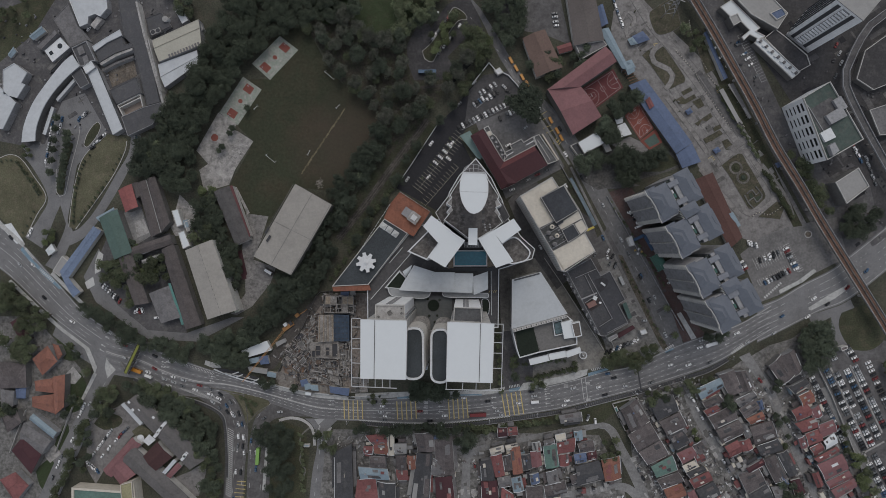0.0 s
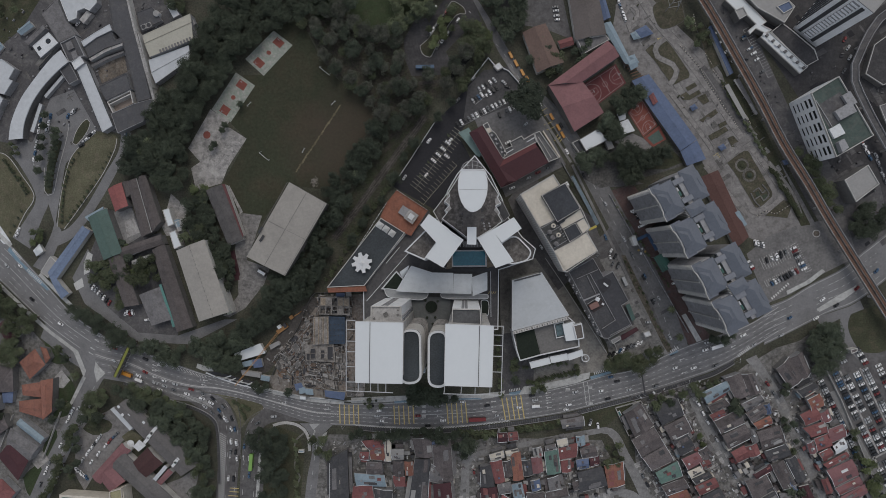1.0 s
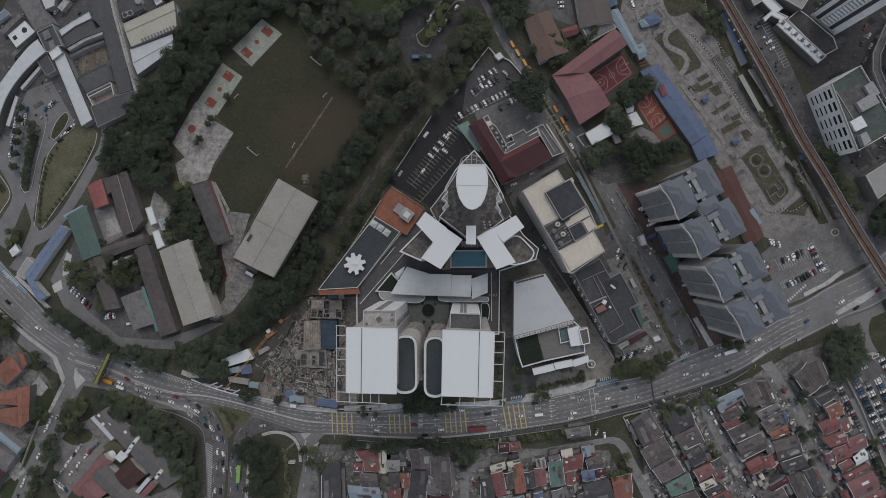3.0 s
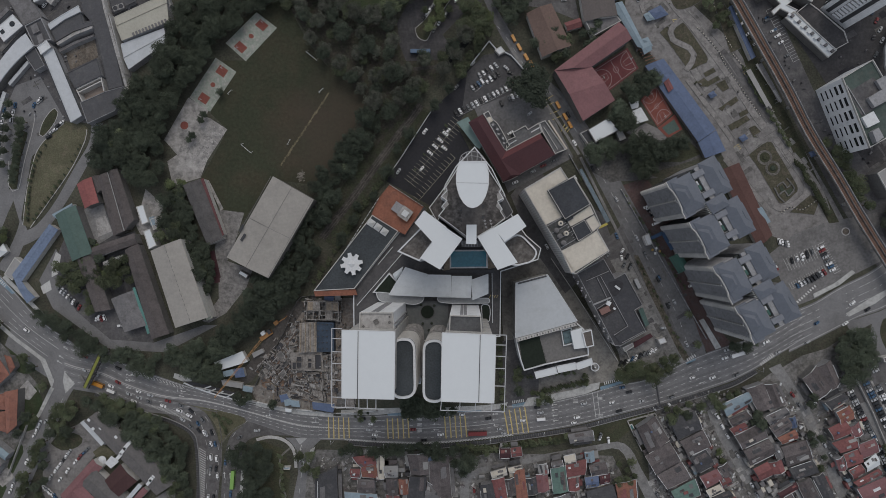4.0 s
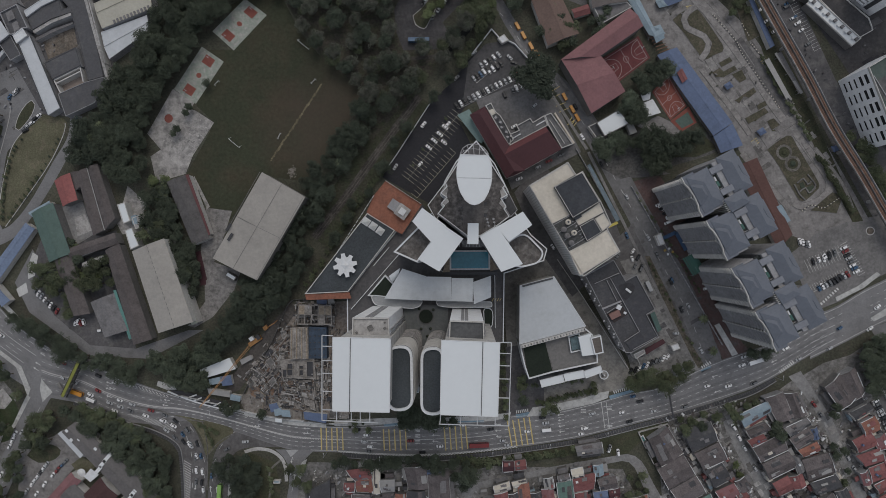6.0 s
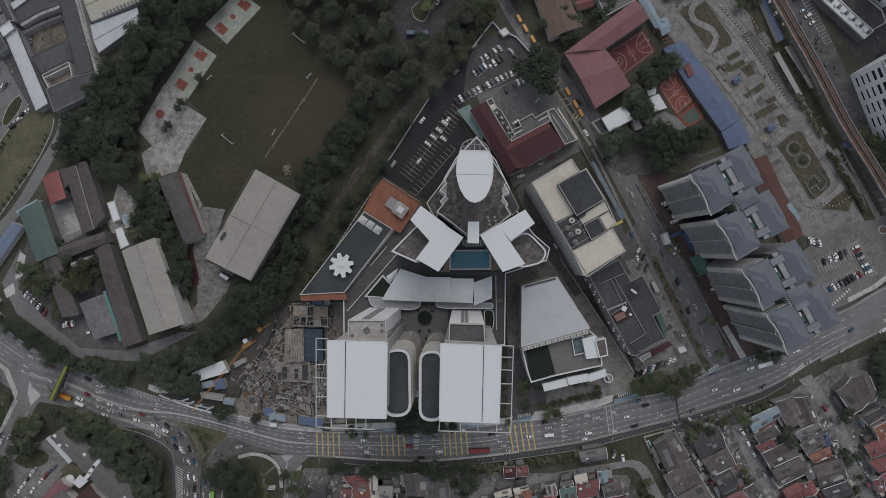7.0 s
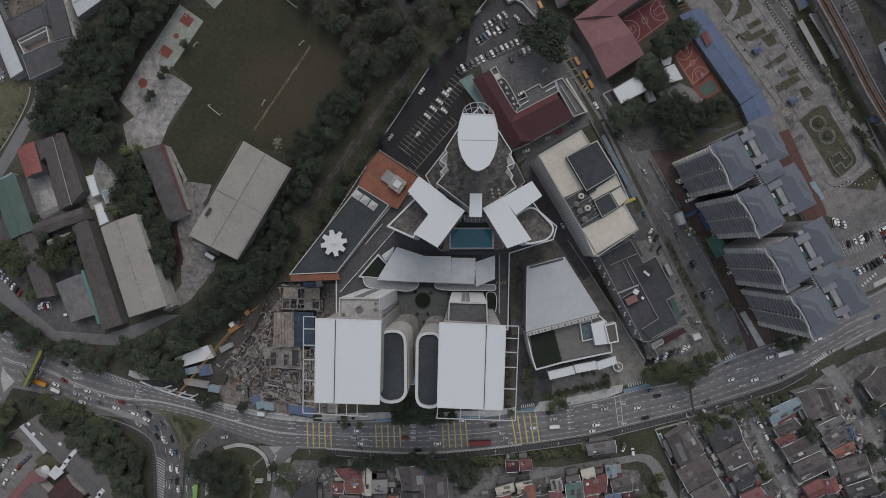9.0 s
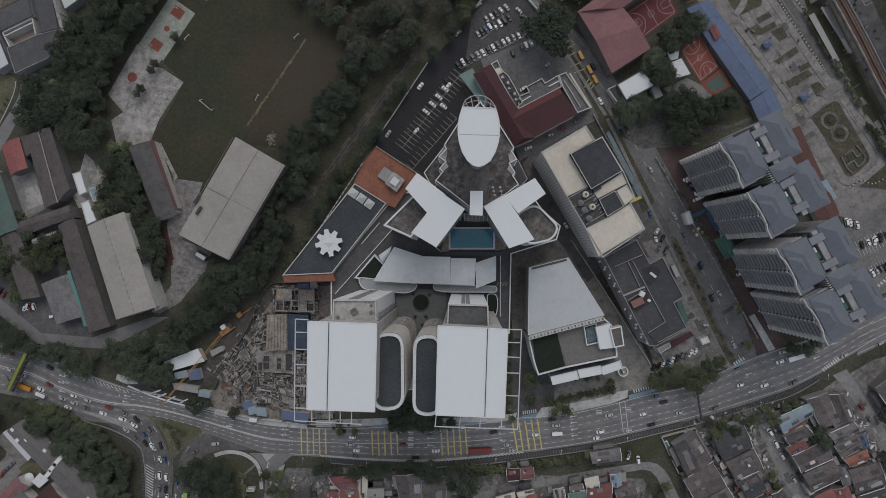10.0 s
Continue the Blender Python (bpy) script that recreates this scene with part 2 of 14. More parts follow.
def inset(p, d):
    """The polygon p (counter-clockwise) drawn in by d metres, with mitred corners."""
    out = []
    for i in range(len(p)):
        a, b, c = Vector(p[i - 1]), Vector(p[i]), Vector(p[(i + 1) % len(p)])
        u, v = (b - a).normalized(), (c - b).normalized()
        nu, nv = Vector((-u.y, u.x)), Vector((-v.y, v.x))
        k = max(0.35, 1 + nu.dot(nv))
        out.append(tuple(b + (nu + nv) * (d / k)))
    return out


def mid(p):
    return (sum(q[0] for q in p) / len(p), sum(q[1] for q in p) / len(p))


def thing(name, label, category, at, group="", kind=""):
    ob = tagged(new(name), label, category, group, kind)
    at = (*at, 0.0) if len(at) == 2 else at
    ob.location = at
    ob.empty_display_size = 0.5
    ORIGIN[ob] = Vector(at)
    return ob


def to_mesh(name, bm, material):
    me = bpy.data.meshes.new(name)
    bmesh.ops.recalc_face_normals(bm, faces=bm.faces)
    bm.to_mesh(me)
    bm.free()
    me.materials.append(material)
    return me


def part(name, bm, material, parent, label=""):
    """One mesh under a thing or a part; bm is in world metres."""
    o = ORIGIN[parent]
    bmesh.ops.translate(bm, verts=bm.verts, vec=-o)
    ob = new(name, to_mesh(name, bm, material))
    ob.parent = parent
    ORIGIN[ob] = o
    return tagged(ob, label) if label else ob


def setting(name, bm, material, label="", category="", kind="structure"):
    ob = new(name, to_mesh(name, bm, material))
    ORIGIN[ob] = Vector((0, 0, 0))
    return tagged(ob, label, category, "", kind)


def prism(bm, poly, z0, z1, bottom=False, top=True):
    poly = ccw(poly)
    lo = [bm.verts.new((x, y, z0)) for x, y in poly]
    hi = [bm.verts.new((x, y, z1)) for x, y in poly]
    n = len(poly)
    for i in range(n):
        bm.faces.new((lo[i], lo[(i + 1) % n], hi[(i + 1) % n], hi[i]))
    if top:
        bm.faces.new(hi)
    if bottom:
        bm.faces.new(lo[::-1])
    return bm


def solid(poly, z0, z1):
    return prism(bmesh.new(), poly, z0, z1, True)


def ring(poly, z0, z1, wide):
    """A wall that runs round inside the polygon."""
    bm = bmesh.new()
    out = ccw(poly)
    inn = inset(out, wide)
    n = len(out)
    v = [[bm.verts.new((*q, z)) for q in p] for p, z in ((out, z0), (out, z1), (inn, z1), (inn, z0))]
    for i in range(n):
        j = (i + 1) % n
        for a in range(4):
            b = (a + 1) % 4
            bm.faces.new((v[a][i], v[a][j], v[b][j], v[b][i]))
    return bm


def box(bm, c, size, turn=0.0, z0=0.0):
    """A box on z0 with its middle over c; size is length, width, height; turn in degrees."""
    l, w, h = size
    ca, sa = math.cos(radians(turn)), math.sin(radians(turn))
    pts = [(c[0] + ca * x - sa * y, c[1] + sa * x + ca * y) for x, y in ((-l / 2, -w / 2), (l / 2, -w / 2), (l / 2, w / 2), (-l / 2, w / 2))]
    return prism(bm, pts, z0, z0 + h, True)


def bar(bm, a, b, wide, high=None):
    """A square bar from a to b in space."""
    a, b = Vector(a), Vector(b)
    d = (b - a).normalized()
    side = d.cross((0, 0, 1))
    side = side.normalized() if side.length > 1e-4 else Vector((1, 0, 0))
    up = side.cross(d)
    s, u = side * wide / 2, up * (high or wide) / 2
    lo = [bm.verts.new(a + q) for q in (-s - u, s - u, s + u, -s + u)]
    hi = [bm.verts.new(b + q) for q in (-s - u, s - u, s + u, -s + u)]
    for i in range(4):
        bm.faces.new((lo[i], lo[(i + 1) % 4], hi[(i + 1) % 4], hi[i]))
    bm.faces.new(lo[::-1])
    bm.faces.new(hi)
    return bm


def cyl(bm, c, r, z0, z1, n=14, r2=None):
    r2 = r if r2 is None else r2
    lo = [bm.verts.new((c[0] + r * math.cos(2 * math.pi * i / n), c[1] + r * math.sin(2 * math.pi * i / n), z0)) for i in range(n)]
    hi = [bm.verts.new((c[0] + r2 * math.cos(2 * math.pi * i / n), c[1] + r2 * math.sin(2 * math.pi * i / n), z1)) for i in range(n)]
    for i in range(n):
        bm.faces.new((lo[i], lo[(i + 1) % n], hi[(i + 1) % n], hi[i]))
    bm.faces.new(lo[::-1])
    bm.faces.new(hi)
    return bm


def smooth_line(pts, step=4.0):
    """A rounded line through the points."""
    pts = [Vector(p) for p in pts]
    out = []
    for i in range(len(pts) - 1):
        p0, p1, p2, p3 = pts[max(i - 1, 0)], pts[i], pts[i + 1], pts[min(i + 2, len(pts) - 1)]
        n = max(1, int((p2 - p1).length / step))
        for k in range(n):
            t = k / n
            out.append(0.5 * ((2 * p1) + (p2 - p0) * t + (2 * p0 - 5 * p1 + 4 * p2 - p3) * t * t + (3 * p1 - p0 - 3 * p2 + p3) * t ** 3))
    out.append(pts[-1])
    return out


def strip(bm, line, wide, z0, z1, shift=0.0):
    """A flat band along a line, wide metres across, shifted to the left by shift; a solid from z0 to z1."""
    line = [Vector(p[:2]) for p in line]
    rows = []
    for i, p in enumerate(line):
        d = (line[min(i + 1, len(line) - 1)] - line[max(i - 1, 0)]).normalized()
        nrm = Vector((-d.y, d.x))
        a, b = p + nrm * (shift + wide / 2), p + nrm * (shift - wide / 2)
        rows.append([bm.verts.new((q.x, q.y, z)) for q, z in ((a, z0), (a, z1), (b, z1), (b, z0))])
    for r, s in zip(rows, rows[1:]):
        for k in range(3):
            bm.faces.new((r[k], r[k + 1], s[k + 1], s[k]))
    bm.faces.new(rows[0])
    bm.faces.new(rows[-1][::-1])
    return bm


def between(left, right, z0, z1, bm=None):
    """A sheet with a thickness between two lines, each rounded."""
    bm = bm or bmesh.new()
    n = 40
    A, B = [], []
    for line, out in ((left, A), (right, B)):
        s = smooth_line(line, 3.0)
        run = [0.0]
        for p, q in zip(s, s[1:]):
            run.append(run[-1] + (q - p).length)
        for k in range(n + 1):
            d = run[-1] * k / n
            i = max(j for j in range(len(run)) if run[j] <= d + 1e-6)
            i = min(i, len(s) - 2)
            f = (d - run[i]) / max(run[i + 1] - run[i], 1e-6)
            out.append(s[i].lerp(s[i + 1], f))
    va = [(bm.verts.new((*p, z0)), bm.verts.new((*p, z1))) for p in A]
    vb = [(bm.verts.new((*p, z0)), bm.verts.new((*p, z1))) for p in B]
    for i in range(n):
        bm.faces.new((va[i][1], va[i + 1][1], vb[i + 1][1], vb[i][1]))
        bm.faces.new((va[i][0], va[i + 1][0], va[i + 1][1], va[i][1]))
        bm.faces.new((vb[i][0], vb[i + 1][0], vb[i + 1][1], vb[i][1]))
    return bm


def flat(name, poly, z, material, label="", category="", kind="structure", rounded=False):
    """A piece of ground of its own, as a low slab from the ground up to z."""
    if rounded:
        poly = [tuple(p) for p in smooth_line(poly + poly[:1], 3.0)[:-1]]
    return setting(name, solid(poly, 0.0, z), material, label, category, kind)


def along(poly, i):
    a, b = Vector(poly[i]), Vector(poly[(i + 1) % len(poly)])
    return a, b, (b - a).normalized(), (b - a).length


WINDOW_MESH = {}


def window_mesh(w, h, material):
    key = (round(w, 2), round(h, 2), material.name)
    if key not in WINDOW_MESH:
        bm = bmesh.new()
        box(bm, (0, 0.0), (w, 0.16, h))
        WINDOW_MESH[key] = to_mesh("window", bm, material)
    return WINDOW_MESH[key]


def put_windows(parent, poly, edges, z0, z1, floors, pitch, w=1.6, h=1.5, material=None, name="window"):
    """Windows of their own on the named edges of a footprint, storey by storey."""
    poly = ccw(poly)
    me = window_mesh(w, h, material or GLASS_DARK)
    for e in edges:
        a, b, d, length = along(poly, e)
        n = max(1, int(length / pitch))
        for f in range(floors):
            z = z0 + (z1 - z0) * (f + 0.35) / floors
            for k in range(n):
                p = a + d * length * (k + 0.5) / n
                ob = new(name, me)
                ob.parent = parent
                ob.matrix_basis = Matrix.Translation(Vector((p.x, p.y, z)) - ORIGIN[parent]) @ Matrix.Rotation(math.atan2(d.y, d.x), 4, "Z")


def block(label, foot, h, wall=None, roof=None, parapet=0.9, name="building", category="building", base=0.0, group="", rim=None, wide=0.45, floors=0, edges=(), pitch=3.4):
    """A flat-roofed house: walls, roof slab and parapet."""
    foot = ccw(foot)
    b = thing(name, label, category, (*mid(foot), base), group)
    part("wall", solid(foot, base, h - 0.3), wall or WALL, b)
    part("roof", solid(inset(foot, 0.05), h - 0.3, h), roof or ROOF_GREY, b)
    if parapet:
        part("parapet", ring(foot, h - 0.3, h + parapet, wide), rim or wall or WALL, b)
    if floors:
        put_windows(b, foot, edges or range(len(foot)), base, h, floors, pitch)
    return b


def order4(q):
    """A quad from its corners so that its first edge is a long one."""
    q = ccw(q)
    if (Vector(q[1]) - Vector(q[0])).length < (Vector(q[2]) - Vector(q[1])).length:
        q = q[1:] + q[:1]
    return [Vector(p) for p in q]


def gable(label, quad, eave, rise, roof, wall=None, name="house", category="house", over=0.4, hip=0.0, group="", base=0.0, ridge=True, cross=False):
    """A house under a pitched roof: walls, two slopes and a ridge cap; hip draws the ridge in from the ends."""
    q = order4(quad)
    if cross:
        q = q[1:] + q[:1]
    b = thing(name, label, category, (*mid([tuple(p) for p in q]), base), group)
    walls = inset([tuple(p) for p in q], over)
    gbm = solid(walls, base, eave)
    mid_v = Vector(mid([tuple(p) for p in q]))
    r0, r1 = (q[0] + q[3]) / 2, (q[1] + q[2]) / 2
    r0, r1 = r0.lerp(r1, hip), r1.lerp(r0, hip)
    z, t, zr = eave - 0.05, 0.16, eave + rise
    for s, (a, c) in enumerate(((q[0], q[1]), (q[2], q[3]))):
        e0, e1 = (r0, r1) if s == 0 else (r1, r0)
        bm = bmesh.new()
        lo = [bm.verts.new((p.x, p.y, zz)) for p, zz in ((a, z), (c, z), (e1, zr), (e0, zr))]
        hi = [bm.verts.new((v.co.x, v.co.y, v.co.z + t)) for v in lo]
        for i in range(4):
            j = (i + 1) % 4
            bm.faces.new((lo[i], lo[j], hi[j], hi[i]))
        bm.faces.new(hi)
        bm.faces.new(lo[::-1])
        part("roof", bm, roof, b)
    for e, (a, c) in ((r0, (q[3], q[0])), (r1, (q[1], q[2]))):
        bm = bmesh.new()
        lo = [bm.verts.new(v) for v in ((a.x, a.y, z + t * 0.5), (c.x, c.y, z + t * 0.5), (e.x, e.y, zr + t * 0.5))]
        if hip > 0:
            hi = [bm.verts.new(v.co + Vector((0, 0, t))) for v in lo]
            for i in range(3):
                j = (i + 1) % 3
                bm.faces.new((lo[i], lo[j], hi[j], hi[i]))
            bm.faces.new(hi)
            bm.faces.new(lo[::-1])
            part("roof_end", bm, roof, b)
        else:
            bm.free()
            wa, wc = a.lerp(c, 0.04), c.lerp(a, 0.04)
            inw = (mid_v - e).normalized() * over
            tri = [(wa.x + inw.x, wa.y + inw.y, eave - 0.2), (wc.x + inw.x, wc.y + inw.y, eave - 0.2), (e.x + inw.x, e.y + inw.y, zr - 0.1)]
            f = [gbm.verts.new(v) for v in tri]
            g = [gbm.verts.new((x + inw.x, y + inw.y, z1)) for x, y, z1 in tri]
            gbm.faces.new(f)
            gbm.faces.new(g[::-1])
            for i in range(3):
                gbm.faces.new((f[i], f[(i + 1) % 3], g[(i + 1) % 3], g[i]))
    part("wall", gbm, wall or WALL, b)
    if ridge:
        part("ridge_cap", bar(bmesh.new(), (r0.x, r0.y, zr + t), (r1.x, r1.y, zr + t), 0.35, 0.14), roof, b)
    return b


def shed(label, quad, h, roof, wall=None, tilt=0.6, name="shed", category="shed", group="", base=0.0, posts=False):
    """A house under one leaning sheet roof."""
    q = ccw(quad)
    b = thing(name, label, category, (*mid(q), base), group)
    if posts:
        for p in inset(q, 0.3):
            part("post", box(bmesh.new(), p, (0.15, 0.15, h - base), 0, base), STEEL, b)
    else:
        part("wall", solid(inset(q, 0.3), base, h - 0.1), wall or WALL, b)
    bm = bmesh.new()
    zs = [h, h, h + tilt, h + tilt] if len(q) == 4 else [h] * len(q)
    lo = [bm.verts.new((*p, z)) for p, z in zip(q, zs)]
    hi = [bm.verts.new((*p, z + 0.14)) for p, z in zip(q, zs)]
    n = len(q)
    for i in range(n):
        bm.faces.new((lo[i], lo[(i + 1) % n], hi[(i + 1) % n], hi[i]))
    bm.faces.new(hi)
    bm.faces.new(lo[::-1])
    part("roof", bm, roof, b)
    return b


def unit(label, c, size, turn, z0, material, name="roof_unit", category="roof unit", legs=False):
    """A small box on a roof or in a yard, with a lid set proud of it."""
    b = thing(name, label, category, (*c, z0))
    l, w, h = size
    part("body", box(bmesh.new(), c, (l * 0.94, w * 0.94, h), turn, z0), material, b)
    part("lid", box(bmesh.new(), c, (l, w, 0.12), turn, z0 + h), material, b)
    return b

# ---------------------------------------------------------------- ground, roads and paved areas
bm = bmesh.new()
prism(bm, [(-1800, -1800), (1800, -1800), (1800, 1800), (-1800, 1800)], -2.0, 0.0, True)
setting("ground", bm, SCRUB, "scrubby green and brown ground of a city district", "ground")

Z_LOT, Z_ROAD, Z_MARK, Z_PAVE = 0.06, 0.10, 0.125, 0.24
MAIN_N = [(-297.5, -36.7), (-277.8, -50.7), (-258.2, -61.4), (-238.7, -66.8), (-225.8, -73.5), (-209.7, -79.5), (-193.7, -84.9), (-177.7, -89.9), (-161.8, -93.7), (-146, -97.8), (-130.2, -101.5), (-114.5, -104.4), (-98.9, -106.2), (-80.2, -107.4), (-61.6, -107.1), (-37, -105.4), (-12.5, -103.8), (8.9, -103.1), (28.6, -99.7), (42.2, -98.9), (54.3, -97.7), (78.3, -91.9), (99.2, -85.8), (114, -83.2), (125.9, -79.1), (140.7, -71.3), (156.9, -64.5), (173, -58.9), (184.7, -55.2), (199.3, -49), (222, -34.5)]
MAIN_S = [(-306.9, -62), (-287.1, -77.5), (-267.5, -89.8), (-241.6, -94.1), (-225.5, -100.7), (-209.4, -106), (-193.4, -107.3), (-174.4, -104.5), (-142.7, -111), (-111.2, -121.2), (-98.7, -122.8), (-75.4, -123.3), (-52.2, -124.7), (-21.5, -125), (9, -122.2), (39.3, -118), (69.4, -112.9), (99.3, -105.1), (128.9, -97), (158.4, -87.6), (173.1, -82.2), (184.8, -76.1), (202.3, -65.1), (222, -52.9)]
FAR_W_N = [(-409.1, 57.7), (-373.9, 40.6), (-347.7, 20.2), (-328.1, 3.8), (-306.3, -19.4), (-282.6, -44.9), (-261.1, -59.5)]
FAR_W_S = [(-417.8, 32.2), (-382.5, 11), (-356.3, -6.8), (-338.8, -19.4), (-314.9, -41.7), (-299.8, -54.2), (-278.2, -69.7)]
FAR_E_N = [(207.4, -38.9), (223.1, -32.5), (238.9, -22.8), (258.5, -12.7), (270.2, -3.5), (296.7, 18.4), (324.7, 46.3)]
FAR_E_S = [(207.3, -64.6), (231, -52.5), (250.6, -42.4), (270.1, -34.3), (296.6, -13.5), (328.5, 14.4)]
flat("road", MAIN_N + MAIN_S[::-1], Z_ROAD, ASPHALT, "wide grey asphalt trunk road with several lanes", "road")
setting("road", between(FAR_W_N, FAR_W_S, 0, Z_ROAD - 0.012), ASPHALT, "grey asphalt trunk road bending away", "road")
setting("road", between(FAR_E_N, FAR_E_S, 0, Z_ROAD - 0.012), ASPHALT, "grey asphalt trunk road running on under the railway", "road")


def lane_road(label, left, right, z=Z_ROAD - 0.02, material=ASPHALT):
    return setting("road", between(left, right, 0, z), material, label, "road")


lane_road("grey side road curving off a junction", [(-278.2, -69.7), (-274.7, -81.4), (-274.7, -91.8), (-282.4, -108.7), (-290, -125.5), (-301.6, -148.7), (-318.7, -186.7), (-329.4, -212)], [(-250.3, -83.3), (-258.8, -89.6), (-266.1, -102.2), (-273.7, -121.1), (-285.7, -146.4), (-303.6, -186.4), (-314.3, -211.8)])
# both slip roads take the darker asphalt, with their shade put into the colour
lane_road("two-lane slip road with hatched edge", [(-218.3, -96), (-199.2, -105.8), (-182.3, -118.9), (-175.1, -134.6), (-176.7, -159.5), (-179.1, -213.4)], [(-178.1, -96.4), (-167.5, -110.5), (-159.9, -130.3), (-160.7, -146.9), (-162.4, -167.6), (-164, -213.1)], Z_ROAD - 0.03, ASPHALT_OLD_SHADED)
lane_road("slip road climbing to the trunk road", [(-125.6, -103.8), (-142.3, -109.4), (-153.6, -121.1), (-157.8, -136.5), (-159.9, -159.3), (-161, -213.1)], [(-108.9, -120.6), (-133.9, -120.9), (-144.4, -126.8), (-146.4, -142.5), (-143.1, -159), (-146.3, -212.8)], Z_ROAD - 0.04, ASPHALT_OLD_SHADED)
lane_road("short grey side street", [(-117.2, -121.9), (-110.5, -128.9), (-108.4, -142), (-111.7, -160.6), (-114.2, -183.4), (-117.1, -212.2)], [(-92.2, -121.7), (-99.7, -129.6), (-102.6, -142), (-103.8, -158.5), (-107.1, -183.2), (-110.8, -212.1)], Z_ROAD - 0.03)
lane_road("grey street between blocks", [(0.9, 187.9), (13.6, 164.3), (23, 143.8), (37.3, 121.1), (55.6, 98.4), (75.8, 65.6), (95.1, 28.9), (115.2, -9.7), (132, -40), (139.9, -62.2), (143.1, -73.5)], [(10.8, 176.8), (21, 160.2), (33.2, 139.5), (47.5, 118.9), (68.5, 98.3), (89.1, 67.6), (109.6, 30.9), (130, -5.6), (144.7, -35.9), (152.7, -58.1), (156.6, -68.6)], Z_ROAD - 0.02, mat("street_asphalt", (0.158, 0.156, 0.158), 0.92, 0.15, 0.6, 0.05, 0.12, (0.118, 0.115, 0.115), 0.45))
lane_road("narrow residential lane", [(-3.6, -178.3), (-2.3, -157), (-0.7, -144.8), (8.7, -140.6), (31.1, -135.8), (55.4, -130.2), (87.7, -124.2), (99.8, -122.4), (107.8, -127.2), (113.8, -139.2), (121.8, -153.3), (131.7, -176.1)], [(3.4, -178.2), (3.4, -157), (4.6, -148), (12.8, -144.2), (31.1, -139.5), (55.4, -134.3), (87.7, -128.2), (97.8, -126.5), (103, -130.5), (107.8, -141.3), (115, -155.4), (124.6, -176.2)], Z_ROAD - 0.03, LANE)
lane_road("narrow residential lane", [(154.2, -98.4), (161.7, -116.5), (176.3, -142.5), (191.3, -167.2), (203.1, -194.2)], [(160.5, -98.4), (167.7, -114.4), (182.7, -140.8), (198.4, -166.2), (211, -194.1)], Z_ROAD - 0.03, LANE)
lane_road("narrow residential lane", [(194.7, -74.8), (205.3, -87.9), (213.9, -101.9), (222.5, -121.8), (231.1, -141.8), (240.1, -161.6), (254.1, -193.3)], [(201.8, -71.5), (211.6, -86.7), (220.2, -100.6), (228.8, -120.2), (237.8, -140.1), (246.7, -159.9), (261.1, -191.6)], Z_ROAD - 0.03, LANE)
lane_road("narrow residential lane", [(65.5, -173.1), (87.7, -169.9), (113.8, -165.5), (127.8, -175.4)], [(65.5, -177.2), (87.7, -174.4), (111.8, -170.8), (123.8, -181.5)], Z_ROAD - 0.045, LANE)
lane_road("grey driveway climbing past lawns", [(-304.4, 48.8), (-296.6, 36.1), (-297.4, 19.3), (-304.3, 2.5), (-312.9, -10.1)], [(-293.6, 48.8), (-294.9, 36.1), (-295.7, 21.4), (-291.4, 14.3), (-299.1, -5.9), (-304.2, -14.3)], Z_ROAD - 0.02, ASPHALT)
lane_road("grey driveway between two lawns", [(-267.9, 86.4), (-280.8, 74.8), (-288.1, 65.6), (-291.5, 48.7), (-296.6, 19.3)], [(-274.4, 92.8), (-285.1, 78.2), (-293.7, 67.7), (-299.3, 53), (-304.4, 44.6)], Z_ROAD - 0.03, ASPHALT)
lane_road("grey driveway along a dark wall", [(-247.8, 88.4), (-249.5, 73.7), (-259.3, 57), (-274.2, 31.9), (-287.1, 17.2), (-296.5, 14.3)], [(-240.1, 86.2), (-244.3, 71.6), (-253.7, 52.8), (-267.8, 29.8), (-282.7, 10.9), (-299.9, 2.5)], Z_ROAD - 0.04, ASPHALT)
lane_road("grey driveway beside a round lawn", [(-330.5, 72.1), (-321.8, 61.5), (-310.9, 40.4), (-317.3, 25.7), (-328.1, 10.9)], [(-321.8, 80.5), (-310.9, 61.5), (-300.1, 42.5), (-306.5, 23.5), (-315.1, 2.5)], Z_ROAD - 0.05, ASPHALT)
TRACK = [(-27.5, 96.4), (-34.5, 86.6), (-41.2, 78.1), (-48.4, 68.4), (-55.4, 58.9), (-62.3, 49.4), (-69.1, 39.9), (-77.6, 28.7), (-85.2, 19.2), (-92.8, 9)]
setting("road", strip(bmesh.new(), smooth_line(TRACK, 3.0), 5.0, 0.0, 0.05), mat("muddy_track", (0.052, 0.047, 0.042), 0.95, 0.35, 0.7, 0.1, 0.2, (0.1, 0.092, 0.082), 0.5), "old muddy railway track beside woods", "road")
setting("lawn", strip(bmesh.new(), smooth_line(TRACK, 3.0), 20.0, 0.0, 0.04), mat("shaded_track_grass", (0.044, 0.05, 0.03), 0.95, 0.35, 0.8, 0.06, 0.3, (0.06, 0.054, 0.042), 0.5), "dark grass along an old track", "lawn")
for side in (-0.8, 0.8):
    setting("rail", strip(bmesh.new(), smooth_line(TRACK, 3.0), 0.28, 0.0, 0.16, side), mat("old_rail", (0.1, 0.09, 0.082), 0.8, 0.3, 0.8, 0.1, 0.1), "old rail half buried in mud", "rail")

# paved lots
def lot(poly, material=LOT, label="worn grey paved yard", z=Z_LOT):
    return flat("pavement", poly, z, material, label, "pavement")


